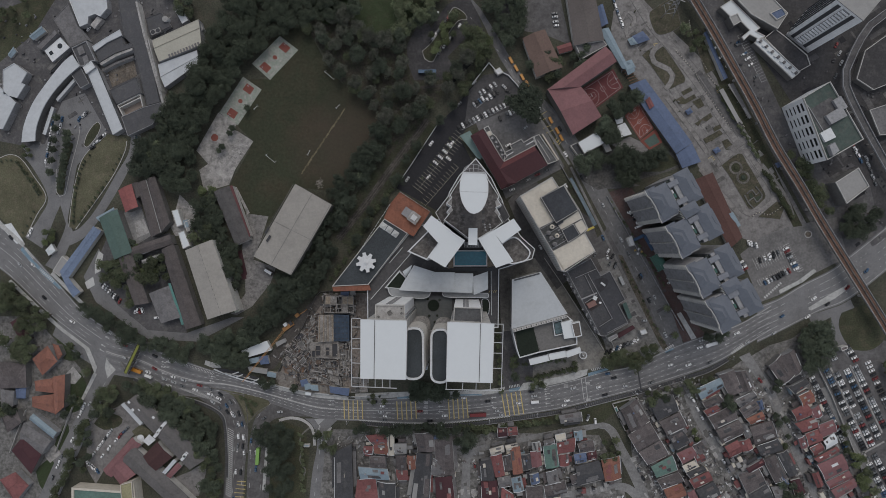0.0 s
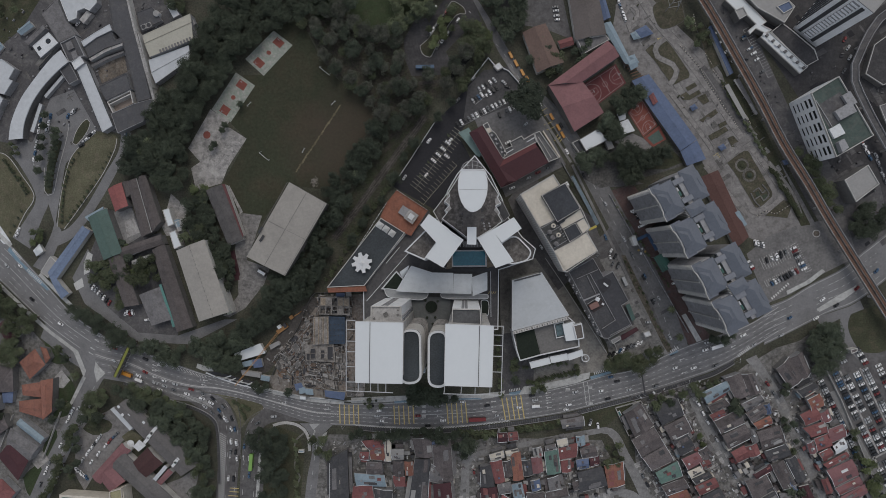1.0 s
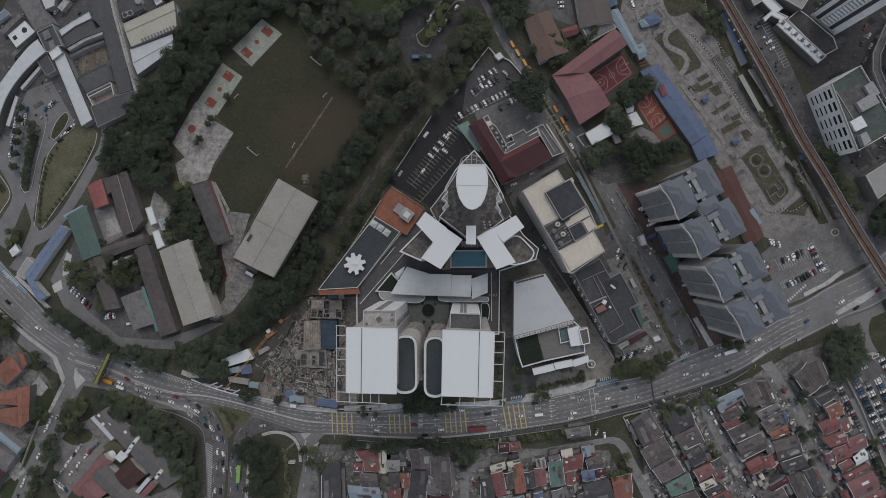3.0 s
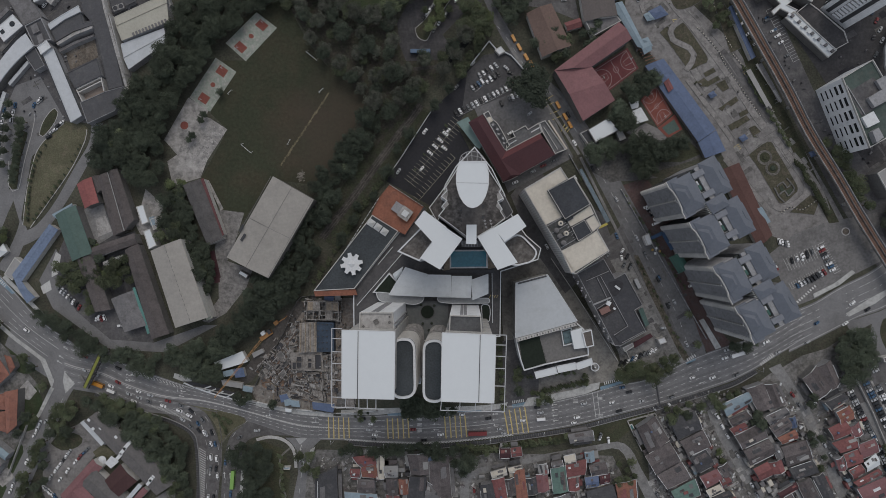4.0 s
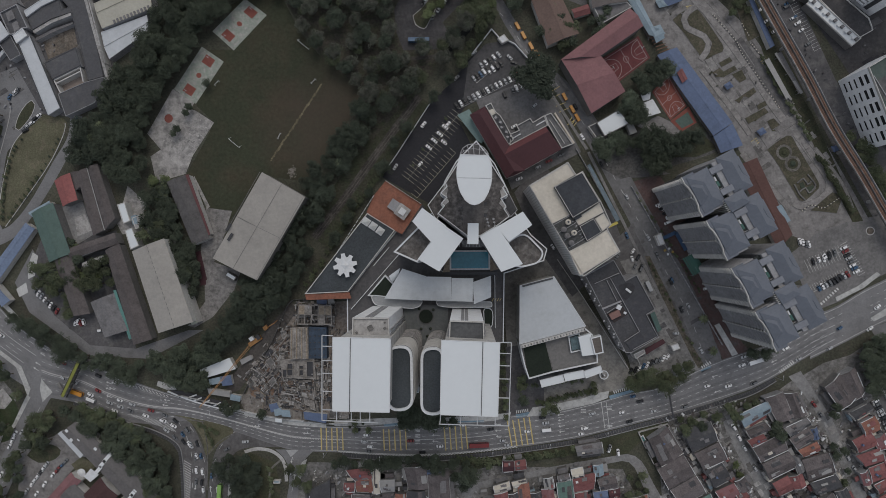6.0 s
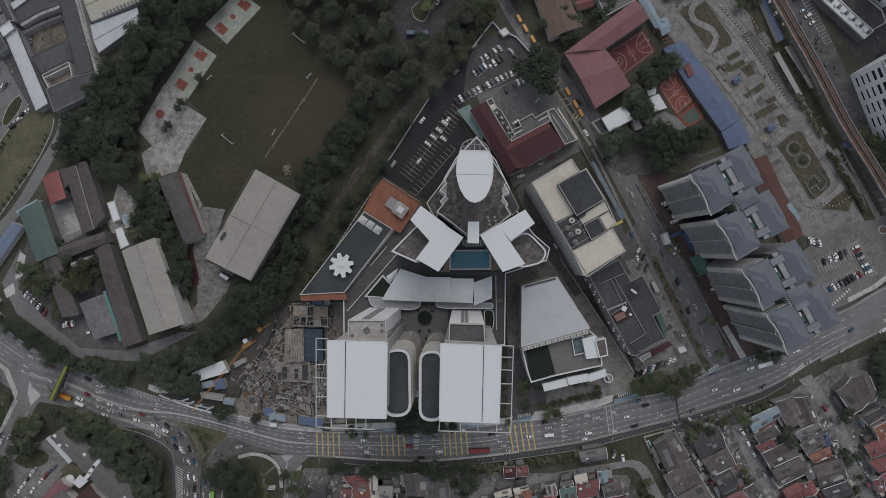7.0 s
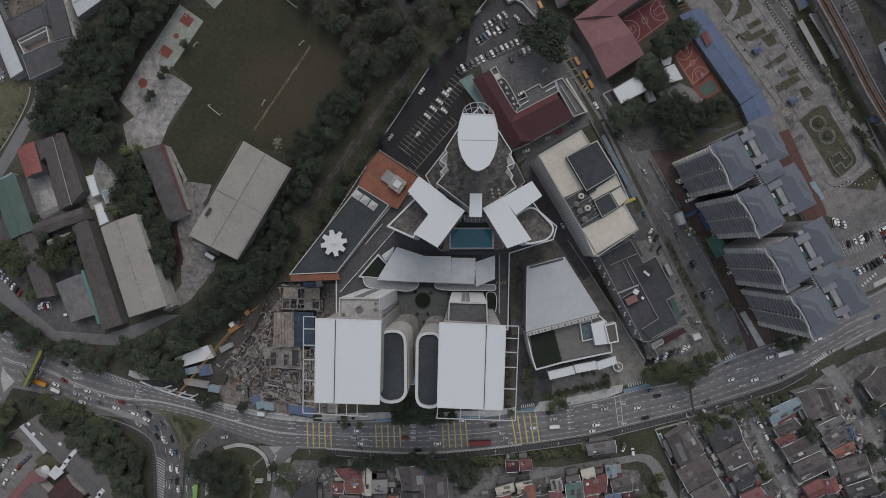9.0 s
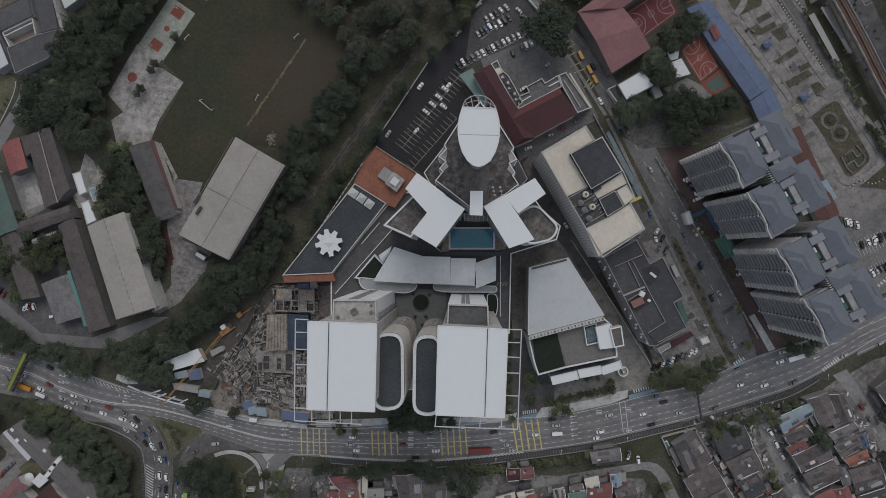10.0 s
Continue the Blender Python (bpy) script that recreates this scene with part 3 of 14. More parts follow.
lot([(-51.2, 47), (-21, 92), (-7.9, 104.2), (2.7, 118), (10.9, 125.6), (19.5, 127.1), (34.8, 108.6), (40.9, 105.5), (14.2, 96.4), (0.8, 89.4), (-4.1, 82.7), (3.1, 68.9), (10.8, 52), (-16.5, 27.4)], ASPHALT_NEW, "fresh black asphalt car park")
lot([(2.7, 117.1), (13.4, 128.1), (34.7, 131.6), (39.3, 117.8), (40.9, 105.5), (14.2, 95.8), (-1, 88.8)], mat("grey_car_park_asphalt", (0.08, 0.078, 0.08), 0.9, 0.2, 0.6, 0.05, 0.1, (0.055, 0.054, 0.056), 0.4), "grey asphalt car park behind the offices", Z_LOT + 0.012)
lot([(94.6, -5.5), (105.3, -2.5), (117.4, -26.5), (132.3, -56.4), (142.4, -70.7), (128.8, -75.7), (102.1, -74.9), (99.1, -62.9), (118.4, -50.6)], mat("yard_paving", (0.225, 0.22, 0.213), 0.9, 0.2, 0.6, 0.08, 0.1, (0.1, 0.097, 0.094), 0.45), "grey paved yard beside the dark offices", Z_LOT + 0.004)
VERGE = [(109.5, -2.4), (112.5, -2.4), (122.7, -23.4), (136.2, -53.4), (144.8, -68.3), (141.3, -70.1), (132.3, -55.2), (119.1, -25.9)]
flat("lawn", VERGE, 0.11, mat("dry_verge", (0.12, 0.105, 0.085), 0.95, 0.35, 0.8, 0.1, 0.3, (0.07, 0.068, 0.045), 0.5), "narrow planted verge along a street", "lawn")
lot([(7.5, 93.4), (37.9, 105.5), (50, 108.5), (56.2, 91.7), (71.4, 61.1), (41.3, 45.3), (29.2, 38.3)], mat("office_yard_asphalt", (0.15, 0.147, 0.148), 0.92, 0.2, 0.6, 0.06, 0.1, (0.115, 0.112, 0.112), 0.4), "grey paved yard of the low offices", Z_LOT + 0.02)
lot([(25, -12.1), (53.7, -2.8), (71.9, -26.9), (93, -56.9), (99.1, -68.9), (103.6, -80.9), (78.2, -87.4), (36.1, -97.1), (28.5, -85.1), (25.2, -45.6)], mat("forecourt_paving", (0.235, 0.224, 0.205), 0.9, 0.15, 0.7, 0.06, 0.1, (0.11, 0.105, 0.1), 0.4), "grey paved forecourt", 0.05)
lot([(67.3, -8.8), (80.8, -2.6), (110.6, 24.8), (118, 33.9), (140.5, -20.3), (156.9, -62.1), (125.9, -74.6), (102.1, -68.9)], ASPHALT_OLD_SHADED, "grey paved yard by the dark offices", 0.045)
lot([(103, 42.9), (117.9, 47.5), (140.3, 15.8), (140.4, -2.2), (158.3, -44.1), (178.9, -67.8), (158.4, -71.1), (152.4, -56.2), (128.6, -8.3), (107.6, 24.8)], mat("red_brown_paving", (0.1, 0.066, 0.062), 0.9, 0.2, 0.8, 0.08, 0.1, (0.1, 0.09, 0.085), 0.4), "red-brown paved forecourt of the flats")
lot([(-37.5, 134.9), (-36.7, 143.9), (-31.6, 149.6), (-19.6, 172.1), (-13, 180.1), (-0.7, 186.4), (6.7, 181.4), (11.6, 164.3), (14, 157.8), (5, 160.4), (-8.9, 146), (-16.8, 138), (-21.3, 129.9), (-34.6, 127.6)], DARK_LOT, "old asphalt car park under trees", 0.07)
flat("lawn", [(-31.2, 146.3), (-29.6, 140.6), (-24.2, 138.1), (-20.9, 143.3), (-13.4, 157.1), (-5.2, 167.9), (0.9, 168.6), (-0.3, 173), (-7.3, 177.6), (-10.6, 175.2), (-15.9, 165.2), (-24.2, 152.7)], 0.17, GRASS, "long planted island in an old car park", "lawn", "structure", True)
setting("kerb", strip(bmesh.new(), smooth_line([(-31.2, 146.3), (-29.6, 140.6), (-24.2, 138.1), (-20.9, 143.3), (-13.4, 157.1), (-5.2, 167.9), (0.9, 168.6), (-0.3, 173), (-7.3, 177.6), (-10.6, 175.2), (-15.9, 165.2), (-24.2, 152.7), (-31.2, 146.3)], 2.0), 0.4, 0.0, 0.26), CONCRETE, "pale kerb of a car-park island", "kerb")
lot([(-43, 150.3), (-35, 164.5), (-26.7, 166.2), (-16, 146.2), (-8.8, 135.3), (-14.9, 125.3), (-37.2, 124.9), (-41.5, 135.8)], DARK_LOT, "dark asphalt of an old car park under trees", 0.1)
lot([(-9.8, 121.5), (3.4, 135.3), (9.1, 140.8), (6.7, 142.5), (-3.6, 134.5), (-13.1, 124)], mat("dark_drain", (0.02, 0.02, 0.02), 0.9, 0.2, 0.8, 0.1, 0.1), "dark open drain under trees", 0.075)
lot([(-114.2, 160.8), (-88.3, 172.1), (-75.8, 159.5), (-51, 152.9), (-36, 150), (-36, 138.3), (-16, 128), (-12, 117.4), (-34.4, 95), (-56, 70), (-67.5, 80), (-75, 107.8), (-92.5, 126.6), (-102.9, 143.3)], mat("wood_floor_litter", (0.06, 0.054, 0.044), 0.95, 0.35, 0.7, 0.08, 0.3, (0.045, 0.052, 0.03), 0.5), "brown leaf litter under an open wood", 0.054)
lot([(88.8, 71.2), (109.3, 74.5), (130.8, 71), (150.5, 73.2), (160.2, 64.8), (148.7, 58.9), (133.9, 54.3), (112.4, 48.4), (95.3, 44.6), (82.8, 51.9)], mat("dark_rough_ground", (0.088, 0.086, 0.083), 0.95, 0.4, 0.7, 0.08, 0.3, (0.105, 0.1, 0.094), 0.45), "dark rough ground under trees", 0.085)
lot([(-55.5, 115.4), (-45, 121.9), (-30.5, 120.9), (-11.9, 122.4), (-11.5, 120.7), (-29.7, 118.5), (-44.6, 119.4), (-54.2, 113.3)], mat("leaf_litter_path", (0.07, 0.064, 0.058), 0.95, 0.3, 0.7, 0.1, 0.2), "narrow path through the wood", 0.075)
lot([(23, 186.8), (67.8, 186.1), (75.9, 149.2), (55.6, 157.7), (41.4, 159.9), (27.1, 145.8)], ASPHALT_OLD_SHADED, "worn yard between brown roofs")
lot([(195.6, -1.6), (211.4, 11.3), (231.1, 18.5), (262.5, 24.5), (270.2, -3.5), (246.7, -15.6), (225.1, -29.6), (209.4, -35.7)], mat("dusty_lot_asphalt", (0.17, 0.165, 0.163), 0.92, 0.2, 0.6, 0.06, 0.1, (0.12, 0.117, 0.115), 0.4), "car park below the railway")
lot([(158.3, 180.6), (180.1, 155.9), (191.9, 123.5), (211.6, 82.9), (239, 30.6), (262.4, -9.5), (293.6, 10.5), (286, 46.4), (262.6, 46.5), (239.1, 78.7), (223.5, 103), (203.9, 147.5), (184.1, 180.2)], LOT, "grey service yard along the railway", 0.04)
lot([(180.2, 188.3), (302, 186.3), (301.3, -13.5), (270.2, 2.5), (239.1, 74.7), (231.4, 106.9)], DARK_LOT, "grey paved commercial district", 0.03)
lot([(-348.4, 197.2), (-219, 195), (-206.2, 161.3), (-223.1, 111.2), (-248.6, 86.3), (-274.4, 88.6), (-300.2, 65.6), (-321.8, 77.6), (-347.9, 82.8)], LOT, "grey paved grounds of the curved offices", 0.035)
lot([(-348.3, 180.2), (-326.6, 188.3), (-300.6, 196.4), (-322.1, 162.9), (-348.1, 142.1)], GRASS, "grassy bank", 0.05)
lot([(-330.5, 77.6), (-313.2, 80.5), (-300.3, 112), (-283.1, 118.1), (-265.8, 88.5), (-291.5, 61.4), (-304.4, 48.8)], ASPHALT, "grey parking court", 0.045)
lot([(-283.5, -18.5), (-272, 2.5), (-265.5, -10.1), (-248.3, -47.7), (-222.7, -56), (-205.7, -60), (-171.9, -48.2), (-162.6, -48.2), (-197.2, -66.2), (-235.4, -64.4), (-274, -37.4)], ASPHALT, "worn grey school yard", 0.045)
lot([(-161, 28.2), (-144.5, 26.1), (-150.3, 8.3), (-155.9, -5.7), (-139.1, -11.8), (-143, -23), (-156.7, -40.2), (-168.1, -46.6), (-172.5, -45.4), (-161.6, -30.7), (-161.7, -19.8), (-164.2, 2.3)], mat("stained_apron_concrete", (0.225, 0.215, 0.207), 0.9, 0.28, 0.5, 0.1, 0.15, (0.13, 0.125, 0.12), 0.5), "stained pale concrete apron", 0.07)
lot([(-218.6, 20), (-199.5, 21.3), (-199.5, 12.9), (-214.3, 11.7)], BLEACHED, "pale gravel yard", 0.06)
lot([(-211, 42.2), (-199.5, 31.7), (-196.5, 10.8), (-205.8, 8.7), (-216.5, 21.3)], BLEACHED, "pale gravel yard", 0.055)
lot([(108.2, 181.4), (124.3, 185.2), (150.2, 156.4), (172.1, 135), (195.8, 99.2), (216.3, 66.8), (232, 38.6), (244.9, 14.5), (215.4, 2.5), (195.6, 10.5), (170, 55), (144.1, 97.6), (120.2, 128.3), (104.1, 157)], PARKSLAB, "worn concrete driving-practice ground", 0.05)
lot([(106.2, 173.3), (114.2, 175.2), (126.2, 156.7), (112.1, 128.4), (108.1, 148.8)], PARKSLAB, "worn concrete path", 0.055)
lot([(-280.4, -135.8), (-274.1, -120.3), (-257.4, -114.9), (-251.9, -110.7), (-237.4, -127.2), (-246.6, -136.8), (-267.5, -161.8), (-273.8, -172.2), (-281.1, -159.9)], PARKSLAB, "grey car park of a low hall")
lot([(241.4, -61.3), (249.1, -51.3), (268.3, -57.1), (306.8, -64.8), (306.3, -187.1), (291, -179.5), (269.9, -140.2), (245, -93)], ASPHALT_OLD_SHADED, "large grey car park packed with cars", 0.042)
lot([(219.1, -69.8), (250.5, -77.6), (266, -117.4), (285.3, -164.9), (292.9, -192.6), (199.1, -194.3), (175.5, -142.5), (163.7, -102.4), (195.5, -78)], YARD, "yards between terraced houses", 0.02)
lot([(115.9, -98.8), (155.8, -86.3), (167.7, -114.4), (191.3, -166.4), (203.1, -194.2), (131.7, -195.5), (119.8, -155.3)], YARD, "yards between terraced houses", 0.025)
lot([(-96.4, -129.5), (2.6, -130.4), (95.8, -131.4), (111.8, -163.5), (119.7, -195.7), (-108.8, -199.7), (-104.7, -146.1)], YARD, "yards between terraced houses", 0.022)
lot([(-347.4, -48.2), (-321.4, -48), (-282.4, -89.8), (-286.6, -123.4), (-320.9, -190.9), (-346.8, -191.3)], YARD, "yards and gardens of villas", 0.02)
lot([(25.3, -57.8), (49.5, -54.5), (48.2, -98.4), (25.6, -101.9)], LOT, "service lane beside the tower", 0.055)
lot([(45.8, 55.1), (56.4, 45.9), (89.6, 24.7), (101.8, -8.5), (80.8, -13.2), (65.9, -27), (44.6, 3.2), (30.7, 36.7)], ASPHALT_OLD_SHADED, "dark service lane between blocks", 0.052)

# lawns and playing field
for line in ([(-360.9, 61.7), (-347.9, 70.1), (-339.2, 72.6), (-331.3, 69.2), (-321.8, 56.5), (-312.2, 40.8), (-319.1, 27.8), (-327.7, 10.9)], [(-294.8, 18.5), (-292.3, 40.3), (-288.1, 59.2), (-284.6, 68.9), (-277.8, 77.3), (-266.6, 86.4)], [(-251.2, 82.1), (-252, 75.4), (-261.4, 56.2), (-278.5, 31.9), (-289.6, 16.8)], [(-304.5, 61.4), (-304.4, 44.6), (-301.8, 41.2), (-297.9, 42.5), (-293.7, 61.4), (-288.1, 82.4), (-286.4, 92.9)]):
    setting("kerb", strip(bmesh.new(), smooth_line(line, 2.5), 0.45, 0.0, 0.22), KERB, "pale kerb round a lawn", "kerb")
flat("lawn", [(169, 158.1), (174.5, 156.8), (188, 122.7), (191.9, 113.4), (209.6, 83), (225.3, 46.7), (239, 18.5), (232.7, 17.7), (217.4, 48.7), (200.6, 85), (180.8, 119.5)], 0.07, GRASS, "overgrown grass strip beside the service yard", "lawn")
flat("lawn", [(-283.6, 79.2), (-281.4, 86.7), (-276.5, 94), (-272.7, 96.5), (-270.7, 93.9), (-272.9, 87.2), (-277.9, 80.6), (-281.3, 77.7)], 0.2, GRASS, "oval planted island in a drive", "lawn", "structure", True)
setting("kerb", strip(bmesh.new(), smooth_line([(-283.6, 79.2), (-281.4, 86.7), (-276.5, 94), (-272.7, 96.5), (-270.7, 93.9), (-272.9, 87.2), (-277.9, 80.6), (-281.3, 77.7), (-283.6, 79.2)], 2.0), 0.4, 0.0, 0.26), KERB, "pale kerb round an oval island", "kerb")
lane_road("pale lane through the big car park", [(251.1, -96.9), (260.3, -114.6), (270, -136.3), (279.5, -155.9), (289.1, -177.5)], [(255, -95.3), (264.2, -113.4), (274.9, -134.7), (285.4, -153.9), (294.9, -175.5)], Z_ROAD - 0.02, LANE)
flat("grass_field", [(-158.6, 127), (-120, 126.7), (-125.7, 70.6), (-160.2, 45.7), (-173.6, 48.8), (-155.5, 81), (-167.1, 92)], 0.03, FIELD, "dark grass beside the courts", "field")
flat("grass_field", [(-146.9, 154.2), (-117.6, 168.4)] + [(-102.5, 138.7), (-90.7, 124), (-72.8, 108.6), (-63.3, 101.7), (-64.5, 90.3), (-78.2, 73.4), (-89.9, 54.5)] + [(-96.5, 43.8), (-125.8, 48.1), (-146.7, 19.1), (-163.6, 31.6), (-169.9, 48.3), (-159.4, 73.2), (-142.7, 127.1)], 0.064, FIELD, "dark mown school playing field", "field")
flat("grass_field", [(-109.3, 209.8), (-26.2, 208.3), (-30.3, 171.2), (-51, 155), (-75.8, 159.5), (-109.2, 172.4)], 0.05, PARK_GRASS, "dark green grass field by the woods", "field", "structure", True)
flat("lawn", [(-360.9, 61.7), (-347.9, 70.1), (-339.2, 72.6), (-331.3, 69.2), (-321.8, 56.5), (-312.2, 40.8), (-319.1, 27.8), (-327.7, 10.9), (-334.6, 14.3), (-347.7, 25.7), (-360.8, 42.7)], 0.12, LAWN, "dry round-edged lawn", "lawn", "structure", True)
flat("lawn", [(-277.8, 77.3), (-266.6, 86.4), (-252.1, 84.7), (-251.2, 77.1), (-261.4, 56.2), (-278.5, 31.9), (-289.6, 16.8), (-294.8, 18.5), (-292.3, 40.3), (-288.1, 59.2), (-284.6, 68.9)], 0.12, LAWN, "long dry lawn between drives", "lawn", "structure", True)
flat("lawn", [(-302.3, 63.5), (-295.9, 82.4), (-291.6, 80.3), (-296.7, 61.4), (-299.2, 42.5), (-304.4, 42.5)], 0.12, GRASS, "narrow planted island", "lawn", "structure", True)
flat("lawn", [(-185.5, -100.3), (-161.7, -104.3), (-143.4, -110.1), (-152.1, -119), (-160.8, -125.9), (-162.9, -116.1), (-171.2, -105.4)], 0.16, LAWN, "triangular verge of patchy grass and bare earth", "lawn", "structure", True)
flat("lawn", [(-275.2, -127.4), (-269.9, -121.6), (-259.4, -120.3), (-253.5, -124), (-256.8, -129.4), (-267.6, -131.9)], 0.14, GRASS, "oval lawn in a car park", "lawn", "structure", True)
flat("lawn", [(25.8, -127.7), (3, -134.2), (-6.2, -122.2), (24.2, -122.2), (54.4, -118), (99.3, -108.1), (108.2, -104.9), (126, -100.1), (126, -104.6), (84.4, -120.4), (42.4, -127.3)], 0.05, GRASS, "grass strip along the trunk road", "lawn")
flat("lawn", [(84.4, -117.4), (99.3, -108.1), (124.5, -100.1), (108.2, -113.9), (93.4, -126.3)], 0.06, GRASS, "grass plot", "lawn")
flat("lawn", [(262.3, -45.5), (285.7, -37.4), (296.5, -57.3), (285.6, -69.3), (266.1, -65.5)], 0.05, GRASS, "grass plot in a road loop", "lawn", "structure", True)
flat("lawn", [(-133.9, -123.8), (-117.2, -129.8), (-113.8, -146.2), (-117.1, -180.1), (-146.4, -188), (-144.3, -146.6)], 0.05, GRASS, "green plot beside a side street", "lawn")
lane_road("grey loop road round a grass plot", [(242.7, -45.6), (256.4, -40.7), (265.4, -37.5), (272.1, -33.5)], [(246.6, -52.8), (258.4, -46.3), (267.8, -42.3), (274.8, -39.5)], Z_ROAD - 0.03)
lane_road("grey loop road round a grass plot", [(260.3, -40.7), (258.4, -51.5), (262.2, -63.5), (270, -74.2)], [(266.2, -42.3), (263.8, -51.5), (267.7, -62.3), (274.7, -71.4)], Z_ROAD - 0.04)
lot([(203.4, -73.9), (215.2, -66.6), (230.9, -61.7), (242.7, -53.6), (248.6, -61.6), (242.6, -81.6), (230.9, -77.7), (219.1, -81.8), (209.2, -89.1)], YARD, "grassy yard by the road corner", 0.03)
for a, b in (((28.3, 136.7), (75, 62.8)), ((75.8, 61.1), (137.9, -66.3)), ((49.5, 117.7), (91.1, 63.5))):
    setting("pavement", bar(bmesh.new(), (*a, 0.1), (*b, 0.1), 1.7, 0.24), mat("pale_footway", (0.2, 0.195, 0.19), 0.9, 0.2, 0.7, 0.1, 0.1, (0.14, 0.135, 0.13), 0.4), "pale footway along the street", "pavement")
# ---------------------------------------------------------------- tower complex on its podium
def bands(parent, poly, z0, z1, count, wide=0.35, high=0.5, material=None):
    """Floor edges that stand out from a facade, one ring a storey."""
    out = inset(ccw(poly), -wide)
    for k in range(1, count):
        z = z0 + (z1 - z0) * k / count
        part("floor_band", ring(out, z - high / 2, z + high / 2, wide + 0.2), material or WHITE, parent)


def rounded(poly, r, n=5):
    """The polygon with its corners rounded off."""
    p = [Vector(q) for q in ccw(poly)]
    out = []
    for i in range(len(p)):
        a, b, c = p[i - 1], p[i], p[(i + 1) % len(p)]
        u, v = (a - b), (c - b)
        d = min(r, u.length * 0.48, v.length * 0.48)
        s, e = b + u.normalized() * d, b + v.normalized() * d
        for k in range(n + 1):
            t = k / n
            out.append(tuple(s * (1 - t) ** 2 + b * 2 * t * (1 - t) + e * t * t))
    return out


podium = thing("podium", "grey podium with dark paved driveways round the towers", "podium", (*(-17.9, -3.9), 0))
POD = [(-67.2, -52.7), (-67.5, -23.1), (-52.2, -3.6), (-39.1, 12.4), (-30.9, 18.2), (-22.4, 20.2), (-14.8, 25), (-11.2, 40.9), (-4.5, 52.3), (7.1, 64.2), (17.9, 50.6), (25.3, 35.3), (28.5, 24), (38.4, 10), (47.4, 2.1), (45.5, -4.9), (23.1, -12.1), (22.5, -51.6), (-37.4, -55.2)]
part("wall", solid(POD, 0, 23.7), WALL_GREY, podium)
part("deck", solid(inset(ccw(POD), 0.05), 23.7, 24), mat("dark_driveway", (0.085, 0.083, 0.085), 0.9, 0.15, 0.8, 0.06, 0.1, (0.12, 0.115, 0.115), 0.4), podium)
part("parapet", ring(POD, 23.7, 25.0, 0.6), WHITE, podium)
for a, b in (((-65.1, -32.7), (-30, 7.4)), ((-52.1, -7.6), (-43.1, 3)), ((17.5, -11.6), (17.7, -43.2)), ((-25.1, -0.6), (-12.2, -11))):
    part("low_wall", bar(bmesh.new(), (*a, 24.5), (*b, 24.5), 0.35, 1.0), WHITE, podium)
for k in range(4):
    p, q = (16.4, -27.1), (20.7, -27.1)
    f = k / 3
    c = (p[0] * (1 - f) + q[0] * f, p[1])
    part("yellow_stripe", bar(bmesh.new(), (c[0] - 0.5, c[1] - 0.8, 24.03), (c[0] + 0.5, c[1] + 0.8, 24.03), 0.3, 0.06), YELLOW_LINE, podium)


def tower(label, roof, deck, wing, seam, frame_bars, z_roof, z_deck, z_wing, wing_roof):
    t = thing("tower_block", label, "tower", (*mid(roof), 0), "twin towers")
    core = inset(ccw(roof), 1.2)
    part("wall", solid(core, 0, z_roof - 0.8), WALL, t)
    bands(t, core, 24, z_roof - 2, 7, 0.12, 0.3, WALL_GREY)
    top = part("roof", solid(roof, z_roof - 0.8, z_roof), ROOF_WHITE, t, "white ribbed metal roof")
    (a, b), (c, d) = seam
    part("roof_seam", bar(bmesh.new(), (a, b, z_roof + 0.1), (c, d, z_roof + 0.1), 0.28, 0.3), WALL_DARK, top)
    edge = ccw(roof)
    for k in range(4):
        p, q = edge[k], edge[(k + 1) % 4]
        part("roof_edge", bar(bmesh.new(), (*p, z_roof - 0.1), (*q, z_roof - 0.1), 0.35, 0.5), WHITE, top)
    body = rounded(deck, 9.0)
    # body in dark roof grey, to paint in the shade between the sunshades
    low = part("side_wing", solid(body, 0, z_deck - 0.3), ROOF_GREY, t, "rounded side wing, grey-toned for the shade between its floor bands")
    part("deck_roof", solid(inset(ccw(body), 0.4), z_deck - 0.3, z_deck), mat("blue_grey_felt", (0.058, 0.066, 0.072)), low, "dark grey flat roof")
    part("deck_rim", ring(body, z_deck - 0.3, z_deck + 1.3, 1.2), WHITE, low)
    out = inset(ccw(body), -0.3)
    for k in range(14):
        z = z_deck - 1.5 - 1.9 * k
        part("sunshade", ring(out, z - 0.16, z + 0.16, 0.55), WALL, low)
    for k in range(9):
        z = z_deck - 31 - 3.8 * k
        part("floor_band", ring(out, z - 0.2, z + 0.2, 0.45), CONCRETE, low)
    w = part("north_wing", solid(wing, 0, z_wing - 0.3), WHITE_FACADE, t, "plain white north wing")
    part("wing_roof", solid(inset(ccw(wing), 0.05), z_wing - 0.3, z_wing), wing_roof, w)
    part("wing_parapet", ring(wing, z_wing - 0.3, z_wing + 1.0, 0.5), WALL, w)
    wp = ccw(wing)
    for e in range(4):
        p, q, dd, ln = along(wp, e)
        if ln > 8:
            for f in (0.5, 0.62):
                m = p + dd * ln * f
                part("facade_strip", bar(bmesh.new(), (m.x, m.y, 24), (m.x, m.y, z_wing - 1), 1.6, 0.5), WALL_GREY, w)
    for p, q in frame_bars:
        part("frame_bar", bar(bmesh.new(), (*p, z_roof - 4), (*q, z_roof - 4), 0.36, 0.36), STEEL_PALE, t)
    return t


